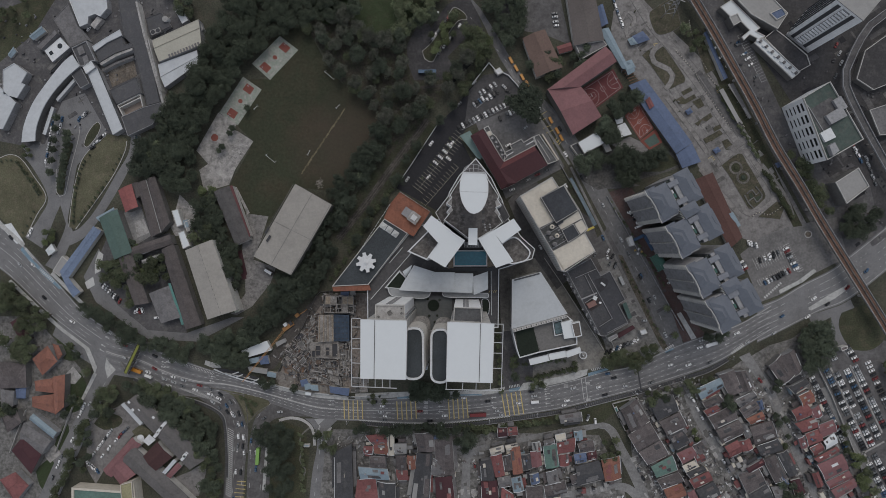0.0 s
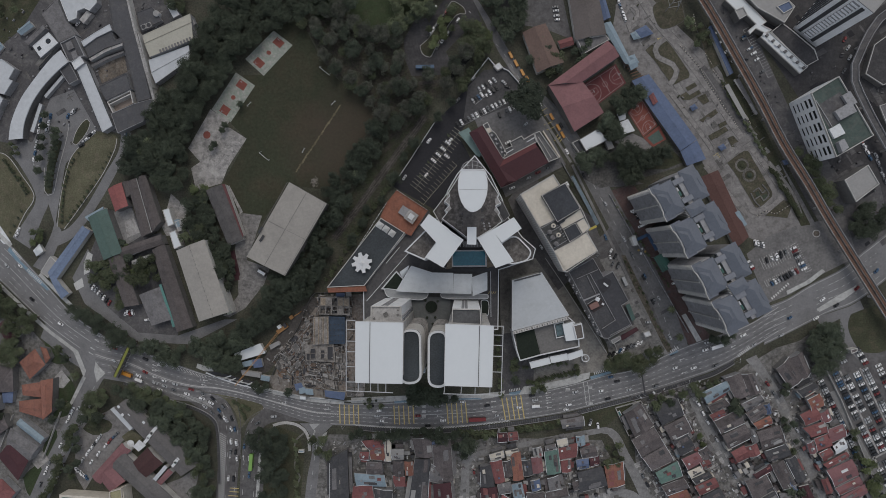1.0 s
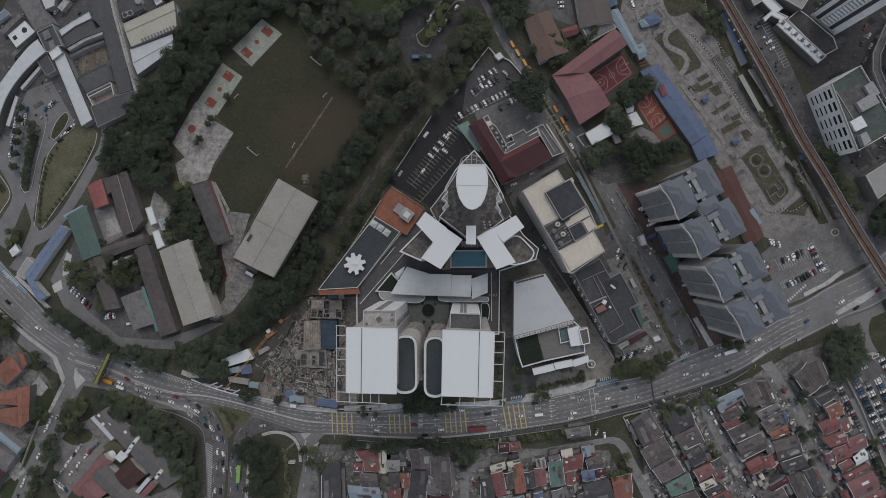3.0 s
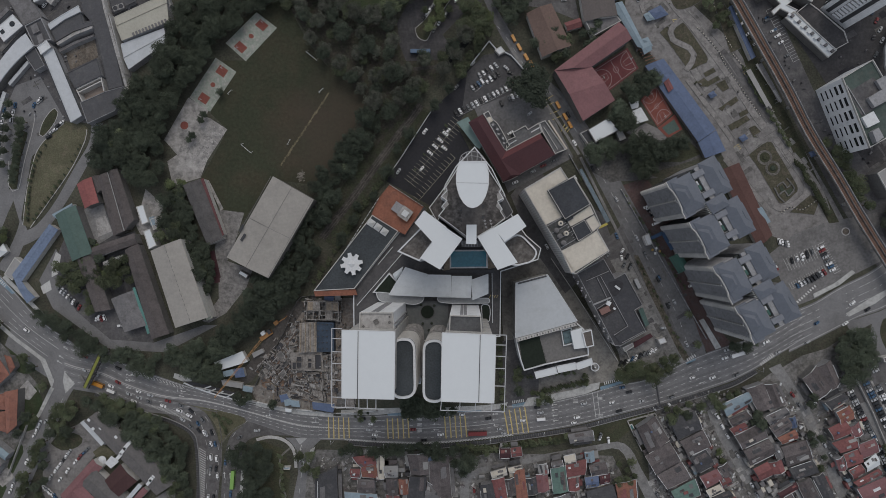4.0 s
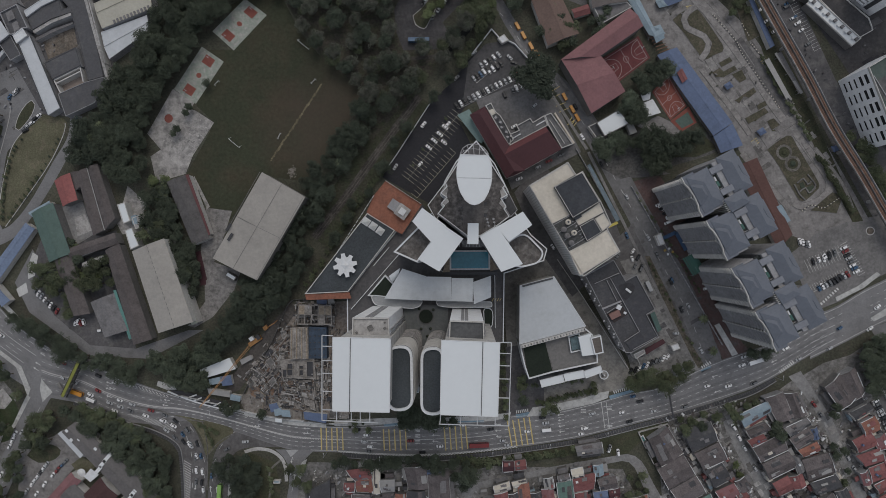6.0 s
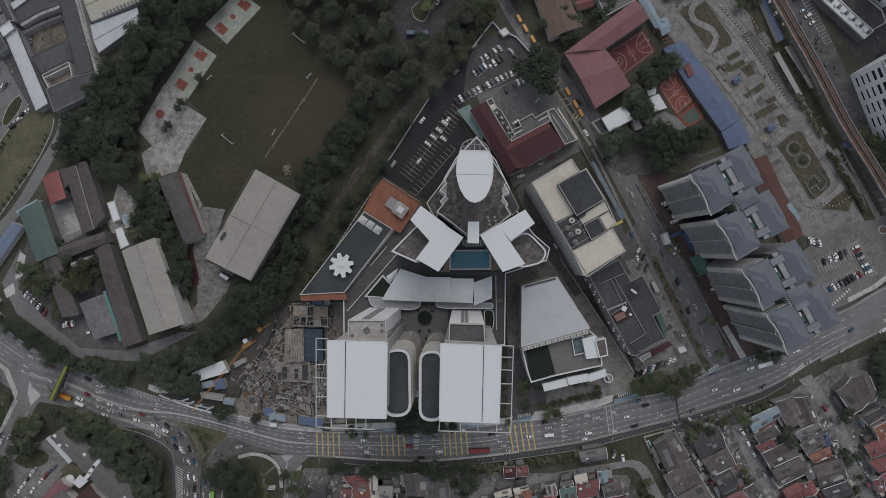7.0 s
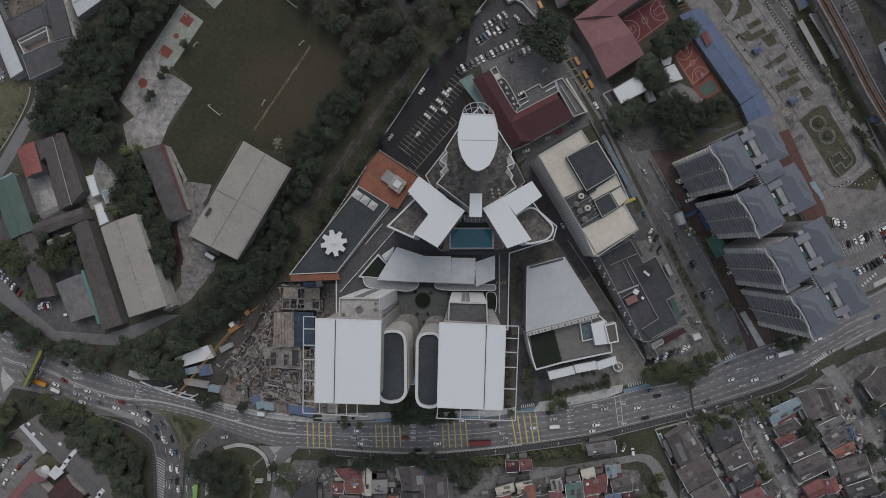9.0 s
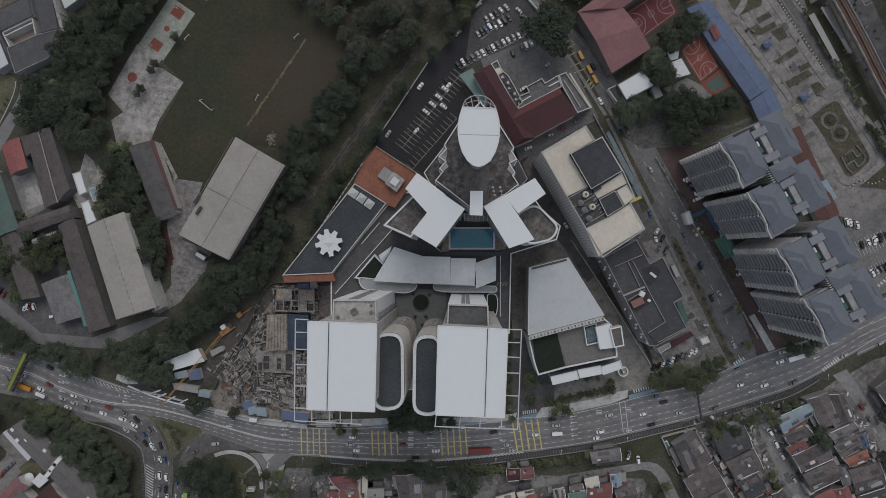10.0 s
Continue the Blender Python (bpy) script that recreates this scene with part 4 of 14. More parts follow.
tower("white-roofed grey tower with rounded side wing, beside a building site",
      [(-57.8, -37.4), (-32.3, -38), (-32.8, -70.3), (-57.9, -69.9)],
      [(-36.6, -44.1), (-24.2, -43.5), (-23.7, -74.1), (-36.4, -74.9)],
      [(-52.4, -30.7), (-35.2, -30.7), (-34.6, -46.2), (-52.7, -46.4)],
      ((-50, -37.8), (-50.4, -70.2)),
      [((-63.6, -37.1), (-63.6, -75.2)), ((-63.6, -75.2), (-38.3, -76.1)), ((-63.6, -37.1), (-58.6, -37.3)), ((-63.5, -42), (-58.6, -42.1)), ((-63.5, -48.4), (-58.5, -48.5)),
       ((-63.6, -54.1), (-58.5, -54.2)), ((-63.6, -62.1), (-58.4, -62.3)), ((-63.5, -70.4), (-58.3, -70.5)), ((-57.1, -69.8), (-57, -75.3)), ((-50.4, -70.2), (-50.4, -75.4)), ((-46.4, -70.1), (-46.3, -75.6)), ((-42.1, -70.4), (-42.1, -75.7))],
      104, 85, 86, mat("wing_screed", (0.4, 0.39, 0.38), 0.9, 0.14, 0.8, 0.12, 0.1, (0.28, 0.27, 0.26), 0.45))
tower("white-roofed grey tower with rounded side wing, by the service lane",
      [(-9.8, -38.5), (15.7, -39.5), (14.7, -71.7), (-10.4, -71.1)],
      [(-20.3, -44.8), (-9.5, -44.2), (-9.3, -76.5), (-20.5, -76.2)],
      [(-6.7, -32), (9.2, -32.3), (9.7, -45.6), (-7.2, -45.8)],
      ((8.3, -39.3), (7.5, -71.4)),
      [((21, -39.9), (19.8, -76.9)), ((15.8, -40), (21, -40.1)), ((15.8, -44.8), (20.8, -44.9)), ((15.6, -50.2), (20.7, -50.4)), ((15.5, -56.1), (20.5, -56.2)), ((15.3, -64.5), (20.1, -64.6)),
       ((-11.2, -76.4), (19.8, -76.9)), ((-10.4, -72.2), (-10.8, -76.6)), ((-1.4, -72.7), (-1.7, -76.7)), ((6, -73), (5.8, -76.7)), ((13.9, -72.8), (13.7, -76.8))],
      104, 85, 86, mat("dark_wing_screed", (0.105, 0.108, 0.113), 0.9, 0.15, 0.7, 0.1, 0.1, (0.08, 0.082, 0.086), 0.4))
for c, r in (((-44, -35.5), 1.6), ((-37.2, -35.7), 0.8), ((-37.2, -33), 0.5), ((-50.5, -37.8), 0.7)):
    unit("small square roof hatch on a pale concrete wing", c, (r * 1.6, r * 1.6, 0.5), 30, 86.0, CONCRETE_DK, "roof_hatch", "hatch")
link = thing("link_bridge", "pale glazed link between the rounded wings", "bridge", (*(-27.1, -72.8), 0.0))
part("slab", solid([(-30.5, -67.5), (-26.5, -67.4), (-26.4, -81.9), (-30.4, -82.5)], 17.5, 18), WHITE, link)
part("glass_roof", solid([(-29.9, -76.7), (-26.7, -76.7), (-26.7, -81.3), (-29.9, -81.9)], 18, 18.5), ROOF_SKY, link)
for c in ((-30, -68.1), (-26.8, -68), (-29.9, -81.3), (-26.7, -81.3)):
    part("column", box(bmesh.new(), c, (0.5, 0.5, 17.45), 0, 0.05), WHITE, link)
for k in range(6):
    p = (-28.5, -68.3)
    part("rib", bar(bmesh.new(), (p[0] - 2, p[1] - 1.4 * k, 18.15), (p[0] + 2, p[1] - 1.4 * k, 18.15), 0.25, 0.3), STEEL, link)

OVAL = [tuple(p) for p in smooth_line([(-1.6, 45.5), (-2.8, 41.7), (-3.4, 36.6), (-2.9, 32), (-1.5, 27.5), (0.5, 24.2), (2.7, 22.4), (4.9, 21.8), (7.1, 22.4), (9.6, 24.2), (11.5, 27.6), (12.7, 31.3), (13.2, 36), (12.9, 40.4), (11.6, 45)], 2.0)]
DECK = [(-1.3, 49.5), (-3.2, 45.5), (-9.6, 35.4), (-8.8, 33.6), (-12, 30.2), (-9, 28), (-11.7, 25), (-10.2, 23.7), (-13.4, 19.8), (-5.9, 14.1), (1.8, 8.2), (8.2, 8.3), (17, 13.5), (23.1, 18.2), (20.6, 22.1), (21.6, 23.3), (19.1, 27.3), (22.3, 29), (20, 32.7), (21, 34.2), (14.5, 44.5), (12.5, 49.5)]
ot = thing("oval_tower", "grey terrace tower under a white oval roof", "tower", (*mid(OVAL), 0))
part("wall", solid(DECK, 0, 61.7), WALL_GREY, ot)
bands(ot, DECK, 24, 61, 10, 0.3, 0.5)
STAINED = mat("stained_terrace_concrete", (0.075, 0.07, 0.068), 0.92, 0.35, 0.5, 0.12, 0.1, (0.16, 0.15, 0.145), 0.5)
terr = part("terrace", solid(inset(ccw(DECK), 0.05), 61.7, 62), STAINED, ot, "stained dark concrete terrace")
part("parapet", ring(DECK, 61.7, 62.9, 0.45), WHITE, ot)
for q in ([(-9.3, 35.1), (-12, 30.3), (-8.8, 28.4), (-8.1, 32.3)], [(-8.8, 28.1), (-11.7, 24.9), (-10, 23.6), (-7.5, 25.9)], [(20.1, 32.9), (22.3, 29.2), (19.1, 27.7), (18.4, 31.4)], [(19.2, 27.2), (21.4, 23.5), (20.4, 22.2), (17.9, 24.9)]):
    part("corner_screen", solid(q, 61.75, 62.35), CONCRETE, ot, "pale wedge-shaped corner screen")
low_deck = part("low_terrace", solid([(-19.5, 25.4), (-10.6, 37), (-8.5, 27), (-12.6, 21.2), (-14.7, 17)], 24, 46), WALL_GREY, ot)
part("low_floor", solid(inset(ccw([(-19.5, 25.4), (-10.6, 37), (-8.5, 27), (-12.6, 21.2), (-14.7, 17)]), 0.4), 46, 46.1), STAINED, low_deck)
part("low_rim", ring([(-19.5, 25.4), (-10.6, 37), (-8.5, 27), (-12.6, 21.2), (-14.7, 17)], 45.8, 46.9, 0.4), WHITE, low_deck)
low_deck = part("low_terrace", solid([(21.3, 34.9), (24.4, 31.3), (28.7, 22.7), (25, 18.7), (19.8, 27.1)], 24, 46), WALL_GREY, ot)
part("low_floor", solid(inset(ccw([(21.3, 34.9), (24.4, 31.3), (28.7, 22.7), (25, 18.7), (19.8, 27.1)]), 0.4), 46, 46.1), ROOF_DARK, low_deck)
for k in range(10):
    a, b = Vector((0.4, 24.8)), Vector((10.2, 24.8))
    p = (a if k % 2 else b) + Vector((0.3 * (k % 3), -2.0 * (k // 2)))
    part("damp_patch", solid(rounded([(p.x - 1.6 - 0.3 * (k % 4), p.y - 0.5), (p.x + 1.2, p.y - 0.9), (p.x + 1.9, p.y + 0.6), (p.x - 1.0, p.y + 0.8)], 0.5), 62, 62.02 + 0.002 * k), CONCRETE_DK if k % 3 else ROOF_DARK, terr)
part("terrace_strip", solid([(-0.6, 27), (10.2, 26.5), (10.3, 10.5), (7.7, 8.5), (2, 8.5), (-0.5, 11.9)], 62, 62.06), mat("terrace_screed", (0.13, 0.12, 0.115), 0.9, 0.2, 0.6, 0.1, 0.1, (0.09, 0.085, 0.08), 0.4), terr)
drum = part("drum", solid(inset(ccw(OVAL), 2.5), 62, 88.2), WALL_GREY, ot)
oroof = part("roof", solid(OVAL, 88.2, 89), ROOF_WHITE, ot, "white oval metal roof")
part("roof_edge", ring(OVAL, 88.4, 89.25, 0.4), WHITE, oroof)
part("roof_seam", bar(bmesh.new(), (*(-2.9, 34.6), 89.03), (*(13.4, 34.2), 89.03), 0.2, 0.12), STEEL, oroof)
RIBS = [(-1.6, 46.5), (-0.5, 49), (1.7, 50.5), (4.6, 51.1), (7.5, 50.5), (9.8, 48.9), (11.8, 46.2)]
INNER = [(-1.6, 45.4), (0.6, 45.4), (2.6, 45.4), (4.8, 45.3), (7.2, 45.2), (9.4, 45.2), (11.6, 45.1)]
rim = part("prow_rim", bar(bmesh.new(), (*RIBS[0], 85), (*RIBS[1], 85), 0.3, 0.4), STEEL, ot, "curved steel rim of the open prow")
for a, b in zip(RIBS[1:], RIBS[2:]):
    part("rim_length", bar(bmesh.new(), (*a, 85), (*b, 85), 0.3, 0.4), STEEL, rim)
for a, b in zip(RIBS[1:-1], INNER[1:-1]):
    part("prow_rib", bar(bmesh.new(), (*a, 85), (*b, 88.4), 0.28, 0.3), STEEL, rim)
for f in (0.45,):
    q = [Vector(a).lerp(Vector(b), f) for a, b in zip(RIBS, INNER)]
    for a, b in zip(q, q[1:]):
        part("prow_ring", bar(bmesh.new(), (*a, 86.6), (*b, 86.6), 0.2, 0.2), STEEL, rim)
for k in range(6):
    p = (11.8, 16.9)
    unit("small grey roof condenser on the stained terrace", (p[0] + (k % 2) * 3.0 + k * 0.2, p[1] - (k // 2) * 1.7), (0.9, 1.1, 0.8), 62, 62.0, STEEL, "roof_condenser", "condenser")


def white_wing(label, big, small, terrace):
    w = thing("wing_block", label, "building wing", (*mid(big), 0))
    part("wall", solid(inset(ccw(big), 0.8), 0, 68.4), WALL_GREY, w)
    part("side_wall", solid(inset(ccw(small), 0.8), 0, 67.9), WALL_GREY, w)
    part("roof", solid(big, 68.4, 69.2), ROOF_WHITE, w, "white metal roof")
    part("side_roof", solid(small, 67.9, 68.8), ROOF_WHITE, w)
    t = part("terrace_block", solid(terrace, 0, 57.7), WALL_GREY, w)
    part("terrace_roof", solid(inset(ccw(terrace), 0.3), 57.7, 58), mat("brown_stained_screed", (0.115, 0.105, 0.098), 0.92, 0.35, 0.5, 0.12, 0.1, (0.17, 0.162, 0.155), 0.5), t, "stained grey roof terrace")
    part("terrace_rim", ring(terrace, 57.7, 59.2, 0.8), WHITE, t)
    out = inset(ccw(terrace), -0.3)
    for k in range(1, 11):
        part("floor_band", ring(out, 24 + 3.1 * k - 0.25, 24 + 3.1 * k + 0.25, 0.5), WHITE, t)
    return w


white_wing("wing under white roofs beside a stained terrace, towards the orange deck", [(-9.9, 13.6), (-0.2, 6.9), (-12.3, -9.5), (-23, -3.3)], [(-20.8, 22.3), (-8.7, 13.2), (-15.3, 4), (-25.8, 15.5)], [(-36.4, 0.3), (-22.6, 14.2), (-14.5, 8.2), (-24, -5.2)])
white_wing("wing under white roofs beside a stained terrace, towards the service lane", [(16.5, 13), (7.7, 7.9), (18.5, -9.7), (29.2, -5.8)], [(29.3, 20.2), (33.9, 13.6), (22.3, 5.1), (16.5, 12.8)], rounded([(20.3, 4.1), (30.9, 10.9), (41.4, 0), (38.5, -5.7), (26.6, -8.6)], 5.0))
hub = thing("link_roof", "small white link roof between two wings", "roof", (*(4.5, 9.3), 62.0))
part("wall", solid(inset(ccw([(1.9, 14.4), (7.3, 14.4), (7.2, 4), (1.7, 4.2)]), 0.5), 62.0, 70.4), WALL_GREY, hub)
part("roof", solid([(1.9, 14.4), (7.3, 14.4), (7.2, 4), (1.7, 4.2)], 70.4, 71), ROOF_WHITE, hub)
grid = thing("glass_canopy", "gridded grey glass canopy above the pool", "canopy", (*(5.2, 5.1), 24.0))
part("pane", solid([(-2.3, 6.3), (11.9, 6.4), (9.4, 2.7), (0.6, 2.7)], 49.8, 50), mat("dusty_grey_glass", (0.2, 0.205, 0.21), 0.4, 0.12, 0.8, 0.1, 0.0), grid)
for k in range(4):
    part("cross_rib", bar(bmesh.new(), (-2.0 + 0.6 * k, 6.2 - 1.1 * k, 50.15), (11.6 - 0.6 * k, 6.2 - 1.1 * k, 50.15), 0.16), CONCRETE, grid)
for k in range(9):
    a, b = (-2.3, 6.3), (11.9, 6.4)
    x = a[0] + (b[0] - a[0]) * k / 8
    part("rib", bar(bmesh.new(), (x, a[1], 50.1), (x, a[1] - 3.4, 50.1), 0.25), WHITE, grid)
part("post", solid([(3.7, 5.8), (6.8, 5.8), (6.8, 3.8), (3.7, 3.8)], 24.0, 49.8), WALL_GREY, grid)

pool = thing("swimming_pool", "blue rectangular swimming pool with terracotta deck", "pool", (*(3.3, -4.4), 24.0))
part("basin", ring([(-8.3, 1.2), (14.8, 1.3), (14.9, -9.9), (-8.2, -10.1)], 24.0, 25.0, 0.9), WHITE, pool)
part("water", solid([(-7.5, 0.6), (13.9, 0.8), (14, -9.1), (-7.4, -9.2)], 24.0, 24.8), POOL, pool, "still blue water")
part("deck_side", solid([(-10, -2.5), (-8, 1.2), (-7.9, -10.9), (-12.2, -11.5)], 24.0, 24.9), TIMBER, pool)
part("deck_side", solid([(14.8, 1.3), (16.5, -0.9), (20.2, -9.3), (14.9, -10.8)], 24.0, 24.9), TIMBER, pool)
part("planter", solid([(-10.8, -11.2), (18.8, -11), (18.8, -13), (-10.7, -13.2)], 24.0, 25.2), WALL_DARK, pool)

canopy_group = "white canopy sheets"
for i, q in enumerate(([(-34.6, -9), (-21.1, -13.3), (-26.5, -26.7), (-44.7, -25.8)], [(-21.1, -13.5), (-7.1, -13.7), (-7, -27.1), (-26.8, -26.7)], [(-6.9, -14.3), (5.2, -14.4), (4.7, -27.5), (-7, -27.1)], [(4.9, -16.6), (15, -13), (13.9, -19), (15, -25), (5.5, -28.9)], [(-42.2, -13.2), (-35.9, -8.7), (-36.7, -12.6), (-40.2, -17)])):
    c = thing("canopy", "white tensioned canopy sheet on slim posts", "canopy", (*mid(q), 24.0), canopy_group)
    bm = bmesh.new()
    n = 6
    p = [Vector((*v, 0)) for v in (q if len(q) == 4 else [q[0], q[1], q[3], q[4]])]
    g = [[None] * (n + 1) for _ in range(n + 1)]
    for a in range(n + 1):
        for b in range(n + 1):
            s, t = a / n, b / n
            v = p[0] * (1 - s) * (1 - t) + p[1] * s * (1 - t) + p[2] * s * t + p[3] * (1 - s) * t
            v.z = 32.6 + 1.0 * math.sin(math.pi * t) + 0.4 * math.sin(math.pi * s)
            g[a][b] = bm.verts.new(v)
    for a in range(n):
        for b in range(n):
            bm.faces.new((g[a][b], g[a + 1][b], g[a + 1][b + 1], g[a][b + 1]))
    ext = bmesh.ops.extrude_face_region(bm, geom=bm.faces[:])
    bmesh.ops.translate(bm, verts=[v for v in ext["geom"] if isinstance(v, bmesh.types.BMVert)], vec=(0, 0, 0.12))
    part("sheet", bm, mat("canopy_sheet", (0.6, 0.63, 0.65), 0.55, 0.05, 0.4, 0.06, 0.03, (0.54, 0.57, 0.59), 0.3), c)
    for v in inset(ccw(q), 0.8):
        part("post", cyl(bmesh.new(), v, 0.18, 24.0, 32.9, 8), STEEL, c)
turf = thing("turf_terrace", "dark green artificial turf terrace with a pale rim", "terrace", (*(-47.2, -19.7), 24.0))
part("turf", solid([(-53.4, -24), (-45, -14), (-41, -18.2), (-44.9, -25.3)], 24.0, 27), SHADE_NET, turf)
part("rim", ring(inset(ccw([(-53.4, -24), (-45, -14), (-41, -18.2), (-44.9, -25.3)]), -0.9), 24.0, 27.8, 0.7), WHITE, turf)
apron = thing("lobby_roof", "grey curved lobby roof along the courtyard", "roof", (*(-34.6, -28.3), 24.0))
for q in ([(-53.5, -23.9), (-23.1, -27), (-24.5, -30.4), (-28.7, -32.1), (-51.2, -30.1)], [(-16.1, -27.2), (15.9, -27.8), (16, -31.1), (-9.1, -31.3), (-15.3, -30.3)]):
    part("slab", solid(rounded(q, 3.0), 24.0, 28), mat("lobby_roofing", (0.3, 0.31, 0.315), 0.7, 0.08, 0.8, 0.1, 0.05), apron)
    part("rim", ring(rounded(q, 3.0), 27.7, 28.5, 0.4), WHITE, apron)
turret = thing("drive_planter", "raised dark green planted bed behind a curved wall", "planter", (*(14, -39), 24.0))
part("bed", solid(rounded([(11, -31.8), (15.5, -32.1), (16.4, -36), (15.6, -42.4), (11.7, -43)], 3.0), 24.0, 25.6), SHADE_NET, turret)
part("rim", ring(rounded([(10.8, -31.6), (15.8, -31.8), (16.7, -36), (15.9, -43), (11.4, -43.6)], 3.0), 24.0, 26.2, 0.4), WHITE, turret)

cy = [(-34.8, -30.2), (-9.2, -29.9), (-9, -54.8), (-17.5, -66.2), (-34.5, -66.4)]
flat_court = thing("courtyard_floor", "grey paved courtyard between the towers", "courtyard", (*mid(cy), 24.0), kind="structure")
part("paving", solid(cy, 23.9, 24.06), mat("courtyard_paving", (0.15, 0.16, 0.16), 0.8, 0.12, 0.7, 0.1, 0.05, (0.15, 0.15, 0.155), 0.4), flat_court)
# courtyard planter and paving joints
pl = thing("round_planter", "large round planter ring in the dark courtyard", "planter", (*(-21.9, -36.6), 24.0))
c0 = (-21.9, -36.6)
bm = bmesh.new()
cyl(bm, c0, 4.4, 24.0, 24.8, 28)
part("ring", bm, mat("planter_stone", (0.12, 0.12, 0.12), 0.8, 0.1, 0.8, 0.1, 0.05), pl)
bm = bmesh.new()
cyl(bm, c0, 3.9, 24.8, 24.95, 28)
part("soil", bm, SHADE_NET, pl)
for c in ((-24.7, -43.7), (-19.3, -43.6), (-21, -47.9), (-25.7, -32.3), (-17.7, -32.8)):
    s = thing("planter_bowl", "small dark round planting bowl", "planter", (*c, 24.0), "courtyard bowls")
    part("bowl", cyl(bmesh.new(), c, 0.6, 24.0, 24.7, 12, 0.9), WALL_DARK, s)
    part("plant", cyl(bmesh.new(), c, 0.75, 24.7, 25.3, 9, 0.3), LEAF_DARK, s)

# podium roofs towards the woods
side = block("dark grey roof terrace with a pale parapet", [(-55.3, 22.6), (-39.3, 12.7), (-66.2, -22.4), (-91.3, -23.7)], 27, WALL, mat("blue_grey_felt", (0.058, 0.066, 0.072), 0.85, 0.15, 0.7, 0.08, 0.1, (0.045, 0.05, 0.056), 0.4), 0.8, "podium_wing", "building", rim=WALL)
part("terracotta_edge", solid([(-91.3, -24), (-65.7, -22.7), (-64.5, -26.3), (-90.4, -27.1)], 26.0, 26.9), DECK_ORANGE, side)
od = block("terracotta roof deck with white fence", [(-44.6, 41.1), (-23.9, 27.5), (-35.2, 10.5), (-40.8, 13), (-55.7, 23), (-51.4, 32.7)], 27, WALL, DECK_ORANGE, 0.35, "roof_deck", "building", rim=DECK_ORANGE, wide=0.25)
for a, b, n in (((-51.3, 32.6), (-72.6, -0.1), 14), ((-44.6, 41), (-23.9, 27.4), 12)):
    for k in range(n):
        p, q = Vector(a).lerp(Vector(b), k / n), Vector(a).lerp(Vector(b), (k + 0.72) / n)
        part("fence_panel", bar(bmesh.new(), (*p, 27.9), (*q, 27.9), 0.18, 1.1), WHITE, od)
star = thing("star_canopy", "white eight-pointed star canopy on a dark roof", "canopy", (*(-67.4, -7.2), 27.0))
ca = (-67.4, -7.2)
for arms in (4,):
    pts = []
    for k in range(arms):
        for f, r in ((-9, 6.9), (9, 6.9), (12, 5.6), (17, 4.8), (22.5, 4.5), (28, 4.8), (33, 5.6), (36, 6.7), (54, 6.7), (57, 5.6), (62, 4.8), (67.5, 4.5), (73, 4.8), (78, 5.6)):
            a = radians(90 * k + f + 12)
            pts.append((ca[0] + r * math.cos(a), ca[1] + r * math.sin(a)))
    part("sheet", solid(pts, 30.0, 30.2), WHITE, star)
    bm = bmesh.new()
    cyl(bm, ca, 2.6, 30.2, 31.0, 4, 0.3)
    part("cap", bm, WHITE, star)
    for k in range(8):
        a = 2 * math.pi * k / 8 + radians(12)
        part("post", cyl(bmesh.new(), (ca[0] + 4.8 * math.cos(a), ca[1] + 4.8 * math.sin(a)), 0.12, 27.0, 30.0, 8), STEEL, star)
for c in ((-55.8, 17.6), (-51.8, 15.1), (-47.8, 12.3)):
    k = thing("skylight", "white square pyramid skylight on the dark roof", "skylight", (*c, 27.0), "roof skylights")
    part("curb", box(bmesh.new(), c, (4.1, 4.1, 0.9), -35, 27.0), WHITE, k)
    bm = bmesh.new()
    a = box(bm, c, (3.7, 3.7, 0.05), -35, 27.9)
    tip = bm.verts.new((c[0], c[1], 29.3))
    top = [v for v in bm.verts if abs(v.co.z - 27.95) < 0.01]
    top.sort(key=lambda v: math.atan2(v.co.y - c[1], v.co.x - c[0]))
    for i in range(4):
        bm.faces.new((top[i], top[(i + 1) % 4], tip))
    part("pyramid", bm, mat("pale_skylight", (0.5, 0.51, 0.5), 0.4, 0.08, 0.8, 0.1, 0.0), k)
kio = thing("pavilion", "square grey pavilion with a pale roof lantern", "pavilion", (*(-34.8, 23.1), 27.0))
part("wall", box(bmesh.new(), (-34.8, 23.1), (6.2, 6.2, 3.0), -35, 27.0), WALL, kio)
part("roof", box(bmesh.new(), (-34.8, 23.1), (7.2, 7.2, 0.3), -35, 30.0), CONCRETE, kio)
part("lantern", box(bmesh.new(), (-34.8, 23.1), (3.6, 3.6, 0.8), -35, 30.3), WHITE, kio)
part("annex", box(bmesh.new(), (-39.6, 26.7), (6.0, 6.0, 1.6), -35, 27.0), WALL_GREY, kio)

# ---------------------------------------------------------------- apartment blocks
AX = [(124.7, 15.6), (134.8, -3.5)]
AU = (Vector(AX[1]) - Vector(AX[0])).normalized()
AV = Vector((-AU.y, AU.x))


